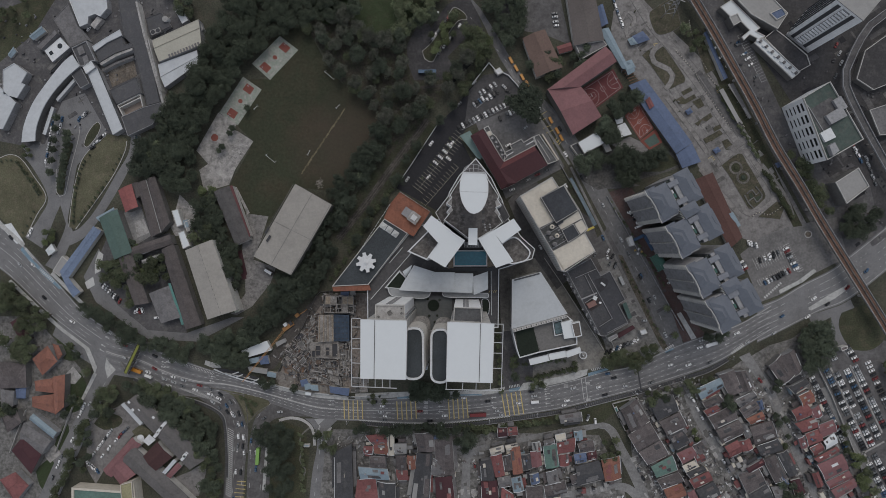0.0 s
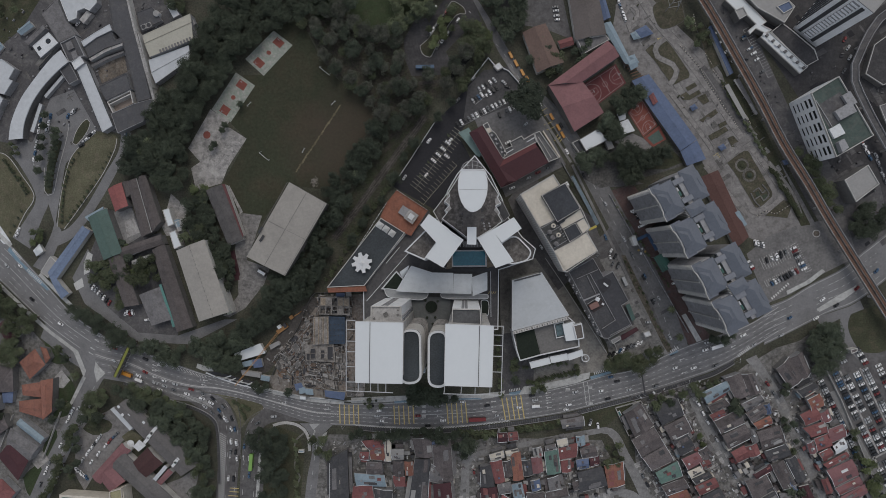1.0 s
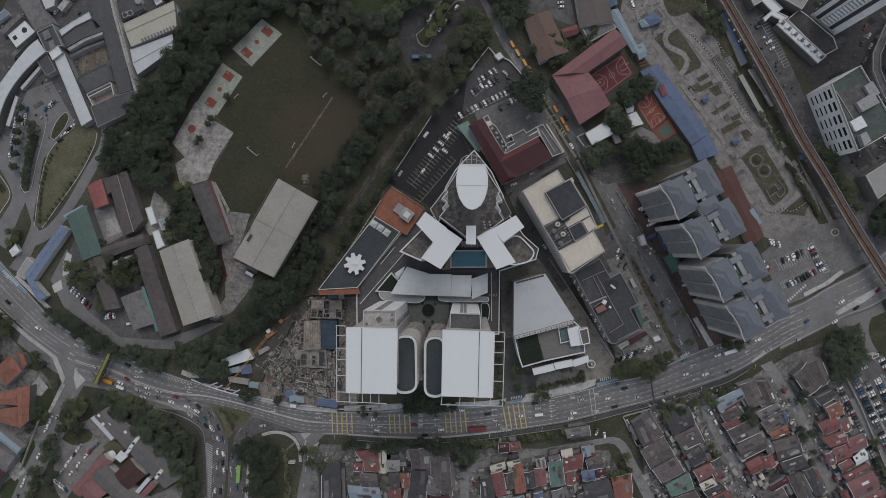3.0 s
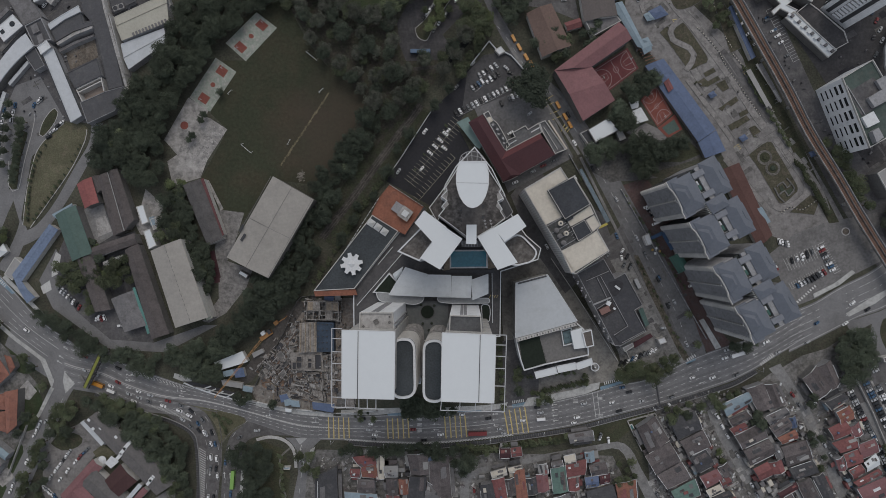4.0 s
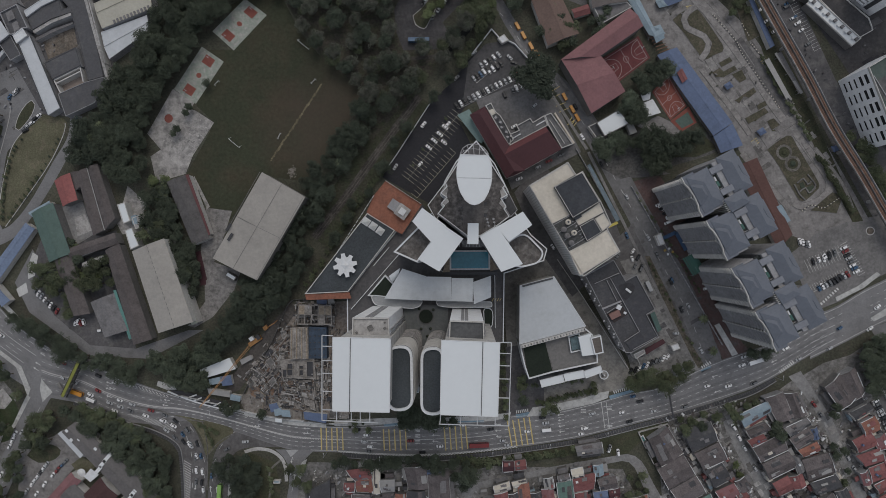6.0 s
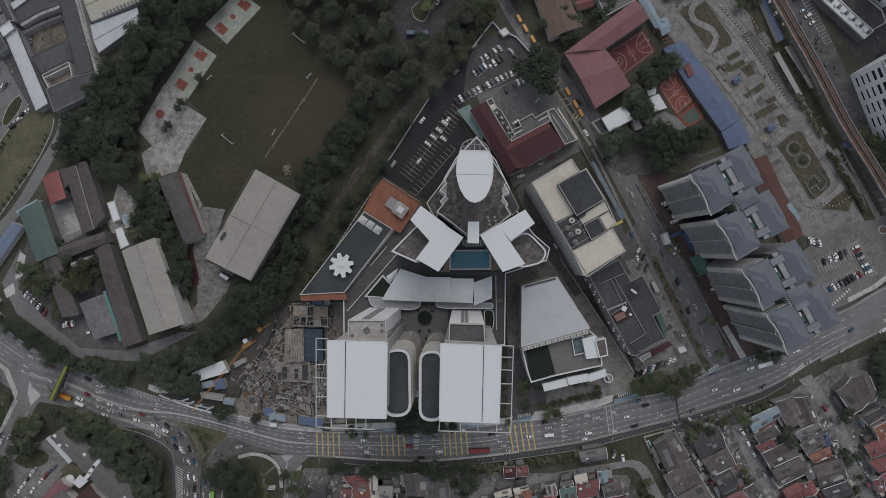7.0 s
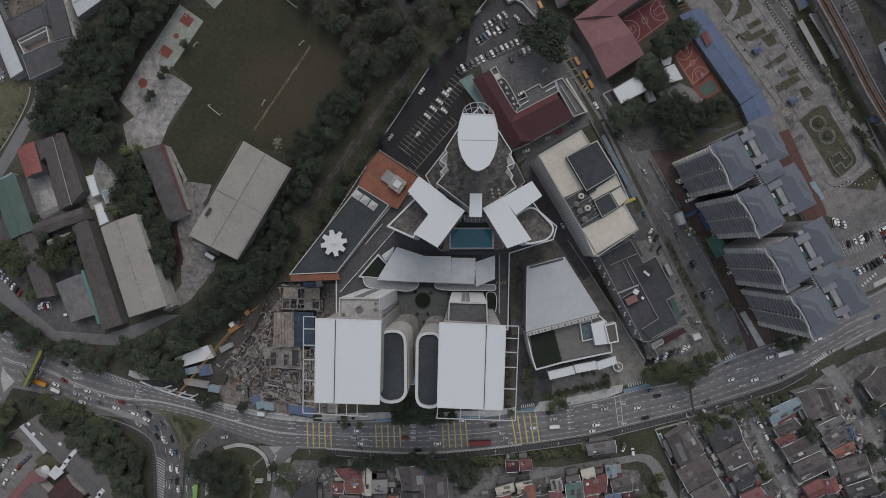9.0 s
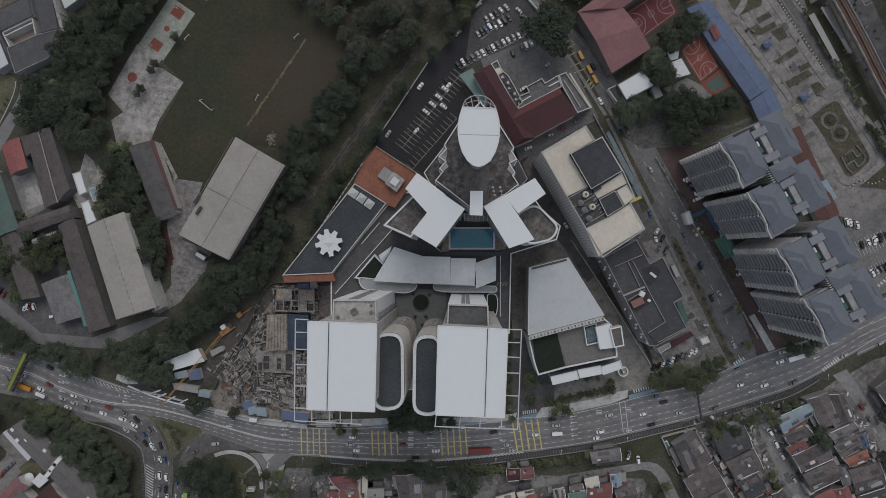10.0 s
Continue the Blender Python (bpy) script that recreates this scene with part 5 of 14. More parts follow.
def flats(label, at):
    a = Vector(at)

    def P(u, v):
        q = a + AU * u + AV * v
        return (q.x, q.y)

    def rect(u0, u1, v0, v1):
        return [P(u0, v0), P(u1, v0), P(u1, v1), P(u0, v1)]

    b = thing("apartment_block", label, "apartment block", (*P(11, 14), 0.1), "apartment blocks")
    H, N = 52.0, 16
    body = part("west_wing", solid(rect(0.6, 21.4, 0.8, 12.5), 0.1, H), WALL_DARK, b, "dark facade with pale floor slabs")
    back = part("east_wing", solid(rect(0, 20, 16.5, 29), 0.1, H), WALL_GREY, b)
    part("core", solid(rect(4, 17, 12.5, 16.5), 0.1, H - 3), WALL_GREY, b)
    step = (H - 0.1) / N
    for k in range(N):
        z = 0.1 + step * (k + 0.9)
        part("balcony_slab", solid([P(2.6, -0.2), P(9.0, -0.2), P(9.6, -0.6), P(12.4, -0.6), P(13.0, -0.2), P(19.4, -0.2), P(19.4, 0.9), P(2.6, 0.9)], z - 0.3, z), WALL_GREY, body)
        for u0, u1 in ((0, 2.6), (19.4, 22)):
            part("bay_slab", solid(rect(u0, u1, -0.5, 1.2), z - 1.1, z), WALL, body)
        part("fin", solid(rect(10.6, 11.4, -0.9, 0.9), z - 1.4, z), WALL, body)
        part("side_slab", solid(rect(21.3, 22.3, 1.2, 12.0) if a.y > 0 else rect(-0.3, 0.7, 1.2, 12.0), z - 0.5, z), WALL_GREY, body)
    win = window_mesh(1.5, 1.5, GLASS_DARK)
    for k in range(N):
        for u in (4.2, 7.2, 14.6, 17.6):
            q = P(u, 0.8)
            ob = new("window", win)
            ob.parent = body
            ob.matrix_basis = Matrix.Translation(Vector((*q, 0.1 + step * (k + 0.3))) - ORIGIN[body]) @ Matrix.Rotation(math.atan2(AU.y, AU.x), 4, "Z")

    def hip_roof(u0, u1, v0, v1, z, rise, name, draw=5.0):
        bm = bmesh.new()
        lo = [bm.verts.new((*p, z)) for p in rect(u0, u1, v0, v1)]
        hi = [bm.verts.new((*p, z + 0.3)) for p in rect(u0, u1, v0, v1)]
        vm = (v0 + v1) / 2
        r = [bm.verts.new((*P(u0 + draw, vm), z + rise)), bm.verts.new((*P(u1 - draw, vm), z + rise))]
        for i in range(4):
            bm.faces.new((lo[i], lo[(i + 1) % 4], hi[(i + 1) % 4], hi[i]))
        bm.faces.new(lo[::-1])
        bm.faces.new((hi[0], hi[1], r[1], r[0]))
        bm.faces.new((hi[2], hi[3], r[0], r[1]))
        bm.faces.new((hi[1], hi[2], r[1]))
        bm.faces.new((hi[3], hi[0], r[0]))
        part(name, bm, ROOF_SLATE, b, "slate-blue hipped roof")

    part("flat_edge", solid([P(-0.6, -0.6), P(3.2, -0.6), P(4.2, 0.6), P(17.8, 0.6), P(18.8, -0.6), P(22.6, -0.6), P(22.6, 6), P(-0.6, 6)], H, H + 0.5), ROOF_SLATE, b)
    part("white_rim", solid([P(-0.7, -0.9), P(3.4, -0.9), P(6, -0.1), P(11, 0.3), P(16, -0.1), P(18.6, -0.9), P(22.7, -0.9), P(22.7, -0.5), P(18.8, -0.5), P(16, 0.5), P(11, 0.9), P(6, 0.5), P(3.2, -0.5), P(-0.7, -0.5)], H - 0.6, H + 0.9), WALL, b)
    hip_roof(0.6, 21.2, 1.2, 13.3, H + 0.5, 3.2, "west_roof", 6.0)
    hip_roof(5.2, 16.6, 0.9, 8.4, H + 1.2, 2.9, "raised_roof", 4.0)
    hip_roof(-1.4, 20.4, 19.3, 29.7, H + 0.2, 3.2, "east_roof", 5.5)
    hip_roof(3.0, 16.0, 24.5, 30.4, H - 0.2, 2.4, "step_roof", 4.5)
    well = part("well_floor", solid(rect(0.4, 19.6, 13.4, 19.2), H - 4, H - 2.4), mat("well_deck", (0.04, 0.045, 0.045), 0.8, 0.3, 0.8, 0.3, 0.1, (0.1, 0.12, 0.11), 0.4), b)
    court_yard = part("well_court", solid(rect(6.0, 13.9, 14.2, 19.0), H - 2.4, H - 1.9), mat("green_brown_court", (0.085, 0.075, 0.07), 0.85, 0.2, 0.7, 0.3, 0.1, (0.05, 0.09, 0.075), 0.5), b, "small roof court in brown and green")
    part("court_wall", ring(rect(5.7, 14.2, 13.9, 19.25), H - 2.4, H - 0.9, 0.35), WALL_GREY, court_yard)
    part("white_unit", solid(rect(7.0, 9.4, 14.5, 15.3), H - 1.9, H - 0.9), WHITE, court_yard)
    for u in (2.0, 14.3):
        part("stair_roof", solid(rect(u, u + 3.3, 13.4, 20.2), H - 0.3, H + 1.2), mat("stair_roof_sheet", (0.2, 0.21, 0.235), 0.7, 0.08, 0.8, 0.1, 0.05), b, "pale slate stair roof")
    part("tank", solid(rect(9.8, 12.6, 14.5, 15.9), H - 1.9, H - 1.2), mat("teal_tank", (0.07, 0.15, 0.13), 0.6, 0.1, 1, 0.1, 0.0), b)
    return b


for lab, at in (("sixteen-storey slate-roofed apartment block next to a blue shed", (113.6, 38.3)), ("sixteen-storey slate-roofed apartment block beside its twin", (126.1, 15.9)),
                ("sixteen-storey slate-roofed apartment block above a green canopy", (138.8, -9)), ("sixteen-storey slate-roofed apartment block by the trunk road", (150.7, -31.2))):
    flats(lab, at)
for base in ((113.6, 38.3), (138.8, -9)):
    spot = lambda u, v: tuple(Vector(base) + AU * u + AV * v)
    q = [spot(19.4, 12.2), spot(27.2, 13.0), spot(26.6, 23.8), spot(19.0, 23.3)]
    k = thing("link_block", "slate-roofed stair block joining two apartment blocks", "building", (*mid(q), 0.1))
    part("wall", solid(inset(ccw(q), 0.4), 0.1, 54), WALL, k)
    bm = bmesh.new()
    lo = [bm.verts.new((*p, 54)) for p in q]
    hi = [bm.verts.new((*p, 54.3)) for p in q]
    top = [bm.verts.new((*spot(23.2, 16), 55.9)), bm.verts.new((*spot(22.9, 20.2), 55.9))]
    for i in range(4):
        bm.faces.new((lo[i], lo[(i + 1) % 4], hi[(i + 1) % 4], hi[i]))
    bm.faces.new(lo[::-1])
    for f in ((hi[0], hi[1], top[0]), (hi[1], hi[2], top[1], top[0]), (hi[2], hi[3], top[1]), (hi[3], hi[0], top[0], top[1])):
        bm.faces.new(f)
    part("roof", bm, ROOF_SLATE, k, "slate-blue hipped roof")
    for n in range(7):
        p = spot(20.0 + n * 1.05, 12.3)
        part("wall_fin", box(bmesh.new(), p, (0.45, 1.3, 50), math.degrees(math.atan2(AU.y, AU.x)), 3.5), WALL, k)
aw = thing("awning", "narrow blue awning round a play yard", "awning", (*(126.6, 8), 0.1))
for a, b in (((119.4, 8.2), (127.2, 11.9)), ((127.2, 11.9), (133.2, 1.1))):
    part("sheet", bar(bmesh.new(), (*a, 3.0), (*b, 3.0), 2.2, 0.12), mat("blue_awning", (0.05, 0.09, 0.16), 0.6, 0.1, 0.8, 0.1, 0.05), aw)
    for p in (a, b):
        part("post", cyl(bmesh.new(), p, 0.08, 0.1, 2.95, 6), STEEL, aw)
block("white flat-roofed gatehouse at the yard entrance", [(114.5, 9.5), (117, 10.7), (119.4, 5.5), (116.7, 4)], 3.8, WALL, ROOF_PALE, 0.4, "gatehouse", "gatehouse", rim=WHITE, wide=0.3)
pg = thing("play_frame", "yellow and white climbing frame in the play yard", "play frame", (*(123.6, 0.6), 0.1))
for k, (dx, dy) in enumerate(((-2.4, 0.5), (0, 1.4), (2.2, -0.4), (-0.6, -1.8))):
    c = Vector((123.6, 0.6)) + Vector((dx, dy))
    part("deck", box(bmesh.new(), c, (1.5, 1.3, 0.15), 30 + 20 * k, 1.4), mat("play_yellow", (0.34, 0.24, 0.08), 0.6, 0.1, 1.0, 0.1, 0.0) if k % 2 == 0 else WHITE, pg)
    part("post", cyl(bmesh.new(), c, 0.12, 0.1, 1.4, 6), STEEL, pg)
# ---------------------------------------------------------------- cream plant building
CREAM = [(36.1, 37), (57.6, 49.9), (62, 42.9), (65.4, 44.7), (75.6, 27.9), (81.2, 15.3), (79, 12.9), (86, 0.3), (64.1, -13.1)]
CREAM[-1] = (65.8, -13.4)
cb = block("cream-roofed plant building with dark roof boxes and cooling towers", CREAM, 34, WHITE_FACADE, CONCRETE_DK, 0.6, "plant_building", "building", rim=WALL, wide=0.35)
BOX_FELT = mat("blue_black_felt", (0.05, 0.054, 0.062), 0.85, 0.15, 0.7, 0.08, 0.1, (0.062, 0.066, 0.072), 0.35)
for name, q, z, m in (("cream_roof", [(36.5, 36.8), (57.2, 49.2), (61.2, 42.7), (50.1, 36.3), (58.9, 20.8), (48.4, 15.6)], 34.6, ROOF_CREAM), ("dark_roof", [(49.6, 35.8), (64.6, 43.8), (74.1, 27.7), (59.5, 18.9)], 37.5, BOX_FELT),
                      ("cream_roof", [(61.1, 18.1), (74.5, 27.1), (76.9, 22.1), (63.3, 14.8)], 34.6, ROOF_CREAM), ("dark_roof", [(63.5, 14.2), (71.1, 18.5), (75.4, 11.1), (67.5, 6.1)], 36.0, BOX_FELT),
                      ("cream_roof", [(72.1, 18.5), (76.9, 21.4), (80.6, 15.4), (76.2, 11.5)], 34.6, ROOF_CREAM), ("cream_roof", [(68.3, 5.9), (78.5, 12.3), (85.5, 0.6), (63.8, -12.9), (57.7, 0.4)], 34.6, ROOF_CREAM)):
    k = part(name, solid(q, 33.9, z), m, cb)
    part("roof_rim", ring(q, z - 0.2, z + 0.4, 0.28), WALL, k)
part("low_box", solid([(60.1, 20.4), (63.7, 21.6), (64.8, 19.6), (61.1, 17.4)], 34.2, 36.2), BOX_FELT, cb)
for k in range(16):
    a, b = Vector((60.3, 18)), Vector((67, 6.6))
    p = a.lerp(b, (k + 0.5) / 16)
    part("pipe_bend", box(bmesh.new(), (p.x - 0.9 * (k % 2), p.y), (1.0, 0.35, 0.5), 30, 34.15), STEEL if k % 3 else STEEL_DARK, cb)
part("well_floor", solid([(49, 14.9), (59.1, 20.1), (67.5, 6.7), (57.9, 1)], 34.0, 34.12), mat("damp_plant_floor", (0.075, 0.078, 0.078), 0.8, 0.3, 0.7, 0.2, 0.1, (0.13, 0.13, 0.13), 0.4), cb)
for k in range(4):
    a, b = (49.8, 15.2), (59.2, 20.6)
    d, e = (58.8, 0.6), (68.1, 6.3)
    f = k / 3.4
    part("pipe_rack", bar(bmesh.new(), (a[0] + (d[0] - a[0]) * f, a[1] + (d[1] - a[1]) * f, 35), (b[0] + (e[0] - b[0]) * f, b[1] + (e[1] - b[1]) * f, 35), 0.3), STEEL, cb)
for i, c in enumerate(((57.2, 16.6), (60.4, 10.7), (54.8, 12.6), (56.7, 9.1), (58.9, 5.1))):
    t = thing("cooling_tower", ("round cream cooling tower with an open fan throat" if i < 2 else "round grey cooling tower with a domed lid"), "cooling tower", (*c, 34.1), "cooling towers")
    m = ROOF_CREAM if i < 2 else ROOF_GREY
    part("body", cyl(bmesh.new(), c, 1.35, 34.1, 36.6, 18, 1.55), m, t)
    part("throat", cyl(bmesh.new(), c, 1.5, 36.6, 37.1, 18, 0.9), m, t)
    part("fan_hub", cyl(bmesh.new(), c, 0.6, 37.1, 37.25, 12), WALL_DARK if i < 2 else ROOF_GREY, t)
pw = ccw(CREAM)
for e in range(len(pw)):
    a, b, d, ln = along(pw, e)
    if ln > 20:
        bm = bmesh.new()
        n = int(ln / 1.5)
        for i in range(n):
            p = a.lerp(b, (i + 0.5) / n)
            box(bm, p, (0.35, 0.5, 25), math.degrees(math.atan2(d.y, d.x)), 8.6)
        part("facade_ribs", bm, WHITE, cb, "pale upright facade ribs")
shed("long blue sheet canopy beside the street", [(73.7, 52), (75.4, 52.9), (93.3, 19.6), (90.9, 18.1)], 6, mat("dull_blue_sheet", (0.135, 0.175, 0.205), 0.7, 0.15, 0.8, 0.1, 0.05, (0.1, 0.125, 0.145), 0.4), posts=True, name="canopy", category="canopy")
sign = thing("yellow_sign", "yellow signboard on the plant building edge", "sign", (*(85.5, 16.2), 0.1))
part("board", bar(bmesh.new(), (*(83.2, 14.7), 20), (*(88, 17), 20), 1.4, 2.4), mat("yellow_sheet", (0.45, 0.37, 0.09), 0.6, 0.08, 1, 0.1, 0.0), sign)
part("mast", box(bmesh.new(), (85.5, 15.9), (0.4, 0.4, 18.8), 0, 0.1), STEEL, sign)

# ---------------------------------------------------------------- hall with the wedge-shaped roof
TRAP = [(31.6, -18.8), (51, -13.6), (68.9, -41.8), (49.6, -47.3), (31.3, -52.3)]
th = thing("wedge_hall", "hall under a wedge-shaped pale blue-grey metal roof", "hall", (*mid(TRAP), 0.05))
part("wall", solid(inset(ccw(TRAP), 0.5), 0.05, 25.2), WALL, th)
part("roof", solid(TRAP, 25.2, 26), mat("pale_blue_roof", (0.46, 0.485, 0.505), 0.5, 0.04, 0.5, 0.05, 0.03, (0.42, 0.44, 0.455), 0.35), th)
part("roof_edge", ring(TRAP, 25.8, 26.15, 0.25), WHITE, th)
part("south_parapet", bar(bmesh.new(), (*(32.1, -53.6), 24.8), (*(68.5, -43.5), 24.8), 2.2, 1.0), WALL, th)
part("gutter", bar(bmesh.new(), (*(33, -19.3), 26.2), (*(50.2, -14.7), 26.2), 1.0, 0.3), WALL_DARK, th)
SOUTH = [(31.9, -53.7), (69.7, -43.6), (73.7, -47.2), (76.3, -57.7), (76.6, -63.3), (50.7, -69.1), (37.1, -73), (34.8, -66.2)]
sb = block("hall terrace with dark turf and stepped white rim", SOUTH, 20, WHITE, CONCRETE_DK, 1.2, "terrace_block", "building", rim=WHITE, wide=0.7)
part("turf", solid([(34.2, -55.1), (46.6, -51.8), (50.7, -68.2), (36.9, -72.4)], 20, 20.12), SHADE_NET, sb, "dark green turf")
part("grey_floor", solid([(47.2, -51.8), (69.2, -44.7), (74.9, -62.8), (51.3, -67.7)], 20, 20.08), mat("terrace_grey", (0.165, 0.16, 0.155), 0.9, 0.12, 0.7, 0.1, 0.05), sb)
part("white_roof", solid([(64.9, -48.2), (71.9, -46.2), (73.9, -58.2), (67.2, -59.1)], 20, 24), ROOF_WHITE, sb)
part("brown_box", solid([(71.9, -48.9), (77.2, -47.4), (78.6, -56.6), (74.2, -57.8)], 20, 24.6), mat("brown_screed", (0.12, 0.105, 0.095), 0.9, 0.15, 0.7, 0.1, 0.1), sb)
part("box_rim", ring([(71.6, -48.6), (77.4, -47.1), (78.9, -56.9), (73.9, -58.1)], 20, 25.2, 0.6), WHITE, sb)
part("glass_well", solid([(60.6, -49.1), (65.4, -47.6), (66.5, -55.2), (61.8, -56.4)], 20, 21.4), mat("teal_glass", (0.09, 0.13, 0.14), 0.2, 0.3, 0.5, 0.3, 0.0), sb)
part("well_rim", ring([(59.5, -48), (65.9, -46.2), (67.1, -56.1), (61, -57.6)], 20, 22.2, 0.5), WHITE, sb)
for k in range(22):
    a, b = Vector((32.9, -53.3)), Vector((68, -43.5))
    p = a.lerp(b, k / 21)
    part("dentil", box(bmesh.new(), (p.x + 0.1, p.y - 0.3), (0.75, 1.1, 0.25), 15, 25.3), CONCRETE_DK if k % 2 else WALL_GREY, th)
for q in ([(43.5, -74), (56.8, -70.6), (58, -74.9), (44.7, -78.2)], [(57.1, -70.3), (68.7, -67.9), (69.9, -72.1), (58.3, -74.6)], [(69, -68.5), (78.6, -65.2), (79.7, -69.2), (70.1, -72.7)]):
    k = thing("porch_roof", "white stepped porch roof on a dark wall", "roof", (*mid(q), 0.05), "stepped porch roofs")
    part("wall", solid(inset(ccw(q), 0.7), 0.05, 18.2), WALL_GREY, k)
    part("roof", solid(q, 18.2, 18.9), ROOF_WHITE, k)
    part("fascia", ring(q, 18.5, 19.3, 0.3), WHITE, k)
sc = (83.5, -73.4)
sp = thing("spiral_stair", "white round spiral stair beside the forecourt", "stair", (*sc, 0.05))
bm = bmesh.new()
bm = ring([(sc[0] + 2.7 * math.cos(a * math.pi / 14), sc[1] + 2.7 * math.sin(a * math.pi / 14)) for a in range(28)], 4.6, 6.0, 0.5)
part("rail_wall", bm, WHITE, sp)
part("newel", cyl(bmesh.new(), sc, 0.45, 0.05, 7, 12), WHITE, sp)
for k in range(22):
    a = 2 * math.pi * k / 16
    part("tread", bar(bmesh.new(), (sc[0] + 0.4 * math.cos(a), sc[1] + 0.4 * math.sin(a), 0.3 + k * 0.26), (sc[0] + 2.4 * math.cos(a), sc[1] + 2.4 * math.sin(a), 0.3 + k * 0.26), 0.75, 0.12), CONCRETE, sp)

# ---------------------------------------------------------------- dark-roofed offices
do = block("dark flat-roofed office with thin pale parapets", [(69.6, -13.5), (85.8, -4.3), (92.6, -16.4), (98.8, -13), (109.2, -32.7), (104.5, -35.8), (111.2, -48.8), (95.6, -57.7), (92.3, -57.5)], 20, WALL_GREY, ROOF_DARK, 0.8, "office_block", "office", rim=WALL_GREY, wide=0.3)
part("raised_roof", solid([(84.2, -15.1), (89.5, -12.2), (92.6, -17.3), (98.5, -14.1), (108.4, -32.7), (103.6, -35.8), (110.1, -48.2), (95.6, -56.3), (92.5, -51.8), (100.6, -45.5)], 20, 20.5), mat("newer_dark_felt", (0.058, 0.059, 0.066), 0.85, 0.12, 0.7, 0.08, 0.1, (0.08, 0.08, 0.082), 0.3), do)
for a, b in (((83.9, -15.1), (100.3, -45.4)), ((100.3, -45.4), (91.7, -51.1)), ((81.7, -15.9), (87.6, -28)), ((75, -18), (88.9, -11.9)), ((81.8, -34.9), (90.1, -29.4)), ((96.7, -55.6), (110, -48.4))):
    part("roof_wall", bar(bmesh.new(), (*a, 20.6), (*b, 20.6), 0.28, 0.9), WALL_GREY, do)
part("low_wall", bar(bmesh.new(), (*(79, -32.6), 20.6), (*(89.9, -28), 20.6), 0.9, 1.4), WALL_GREY, do)
part("roof_patio", solid([(81.8, -35.8), (90.5, -30.3), (93.6, -35.7), (86, -40.6)], 20, 20.2), mat("dark_brown_screed", (0.05, 0.042, 0.042), 0.9, 0.15, 0.8, 0.1, 0.1), do)
part("brick_roof", solid([(82.6, -35.6), (88.2, -32.7), (89.6, -36.1), (84.3, -38.7)], 20.1, 22), mat("brick_red_roof", (0.22, 0.13, 0.115), 0.85, 0.1, 1, 0.1, 0.1), do)
part("white_box", box(bmesh.new(), (88.4, -31.5), (2.6, 2.6, 2.0), -28, 20.1), WHITE, do)
part("white_box", box(bmesh.new(), (92.1, -34.8), (1.5, 1.3, 1.0), -28, 20.1), WHITE, do)
part("white_duct", box(bmesh.new(), (94, -22), (3.6, 1.2, 0.9), -38, 20.4), WHITE, do)
part("damp_felt", solid(rounded([(88, -19), (94.7, -17.2), (98.1, -19.5), (97, -22.9), (92.5, -28), (89.7, -24.6)], 2.0), 20.45, 20.53), mat("damp_felt", (0.036, 0.036, 0.04), 0.7, 0.2, 0.7, 0.2, 0.1), do)
tr = thing("lean_to", "teal sheet lean-to beside the dark offices", "lean-to", (*(114.8, -41.8), 0.05))
part("roof", solid([(111.5, -37.1), (114.2, -35.6), (118.3, -46.5), (116, -48)], 3.6, 3.8), mat("teal_felt", (0.08, 0.13, 0.12), 0.8, 0.15, 1, 0.1, 0.1), tr)
part("wall", solid([(111.8, -37.4), (113.9, -36.2), (117.7, -46.2), (116.3, -47.5)], 0.05, 3.6), WALL_GREY, tr)
rs = thing("entrance_canopy", "maroon tiled entrance canopy of the dark offices", "canopy", (*(113.6, -56.6), 0.05))
part("roof", solid([(108, -57.8), (118.6, -51.8), (120.3, -54.1), (108.6, -61.4)], 4.6, 4.9), ROOF_MAROON, rs)
part("wall", solid([(108.9, -58.1), (118, -52.9), (119.4, -54.1), (109.2, -60.2)], 0.05, 4.6), WALL_GREY, rs)
for k in range(24):
    a, b = (Vector((67.1, -14.9)), Vector((76.7, -31.4))) if k < 12 else (Vector((79.7, -38.6)), Vector((90.5, -57.1)))
    p = a.lerp(b, ((k % 12) + 0.5) / 12)
    unit("grey outdoor air-conditioning unit along the roof edge", (p.x + 0.5 * (k % 3), p.y + 0.2 * (k % 2)), (0.8, 1.0, 0.8 + (k % 3) * 0.3), -62, 20.0, (STEEL, STEEL_DARK, WALL_GREY)[k % 3], "condenser_unit", "condenser")
block("low pale annex by the dark offices", [(100, -60.3), (106.1, -57.2), (107, -59.6), (101.5, -63.2)], 9, WALL, ROOF_PALE, 0.6, "annex", "building")
block("small white kiosk roof in the yard", [(123.2, -55.8), (127.3, -54.3), (128.8, -57.5), (124.7, -59.1)], 5, WALL, WHITE, 0.3, "kiosk", "kiosk")

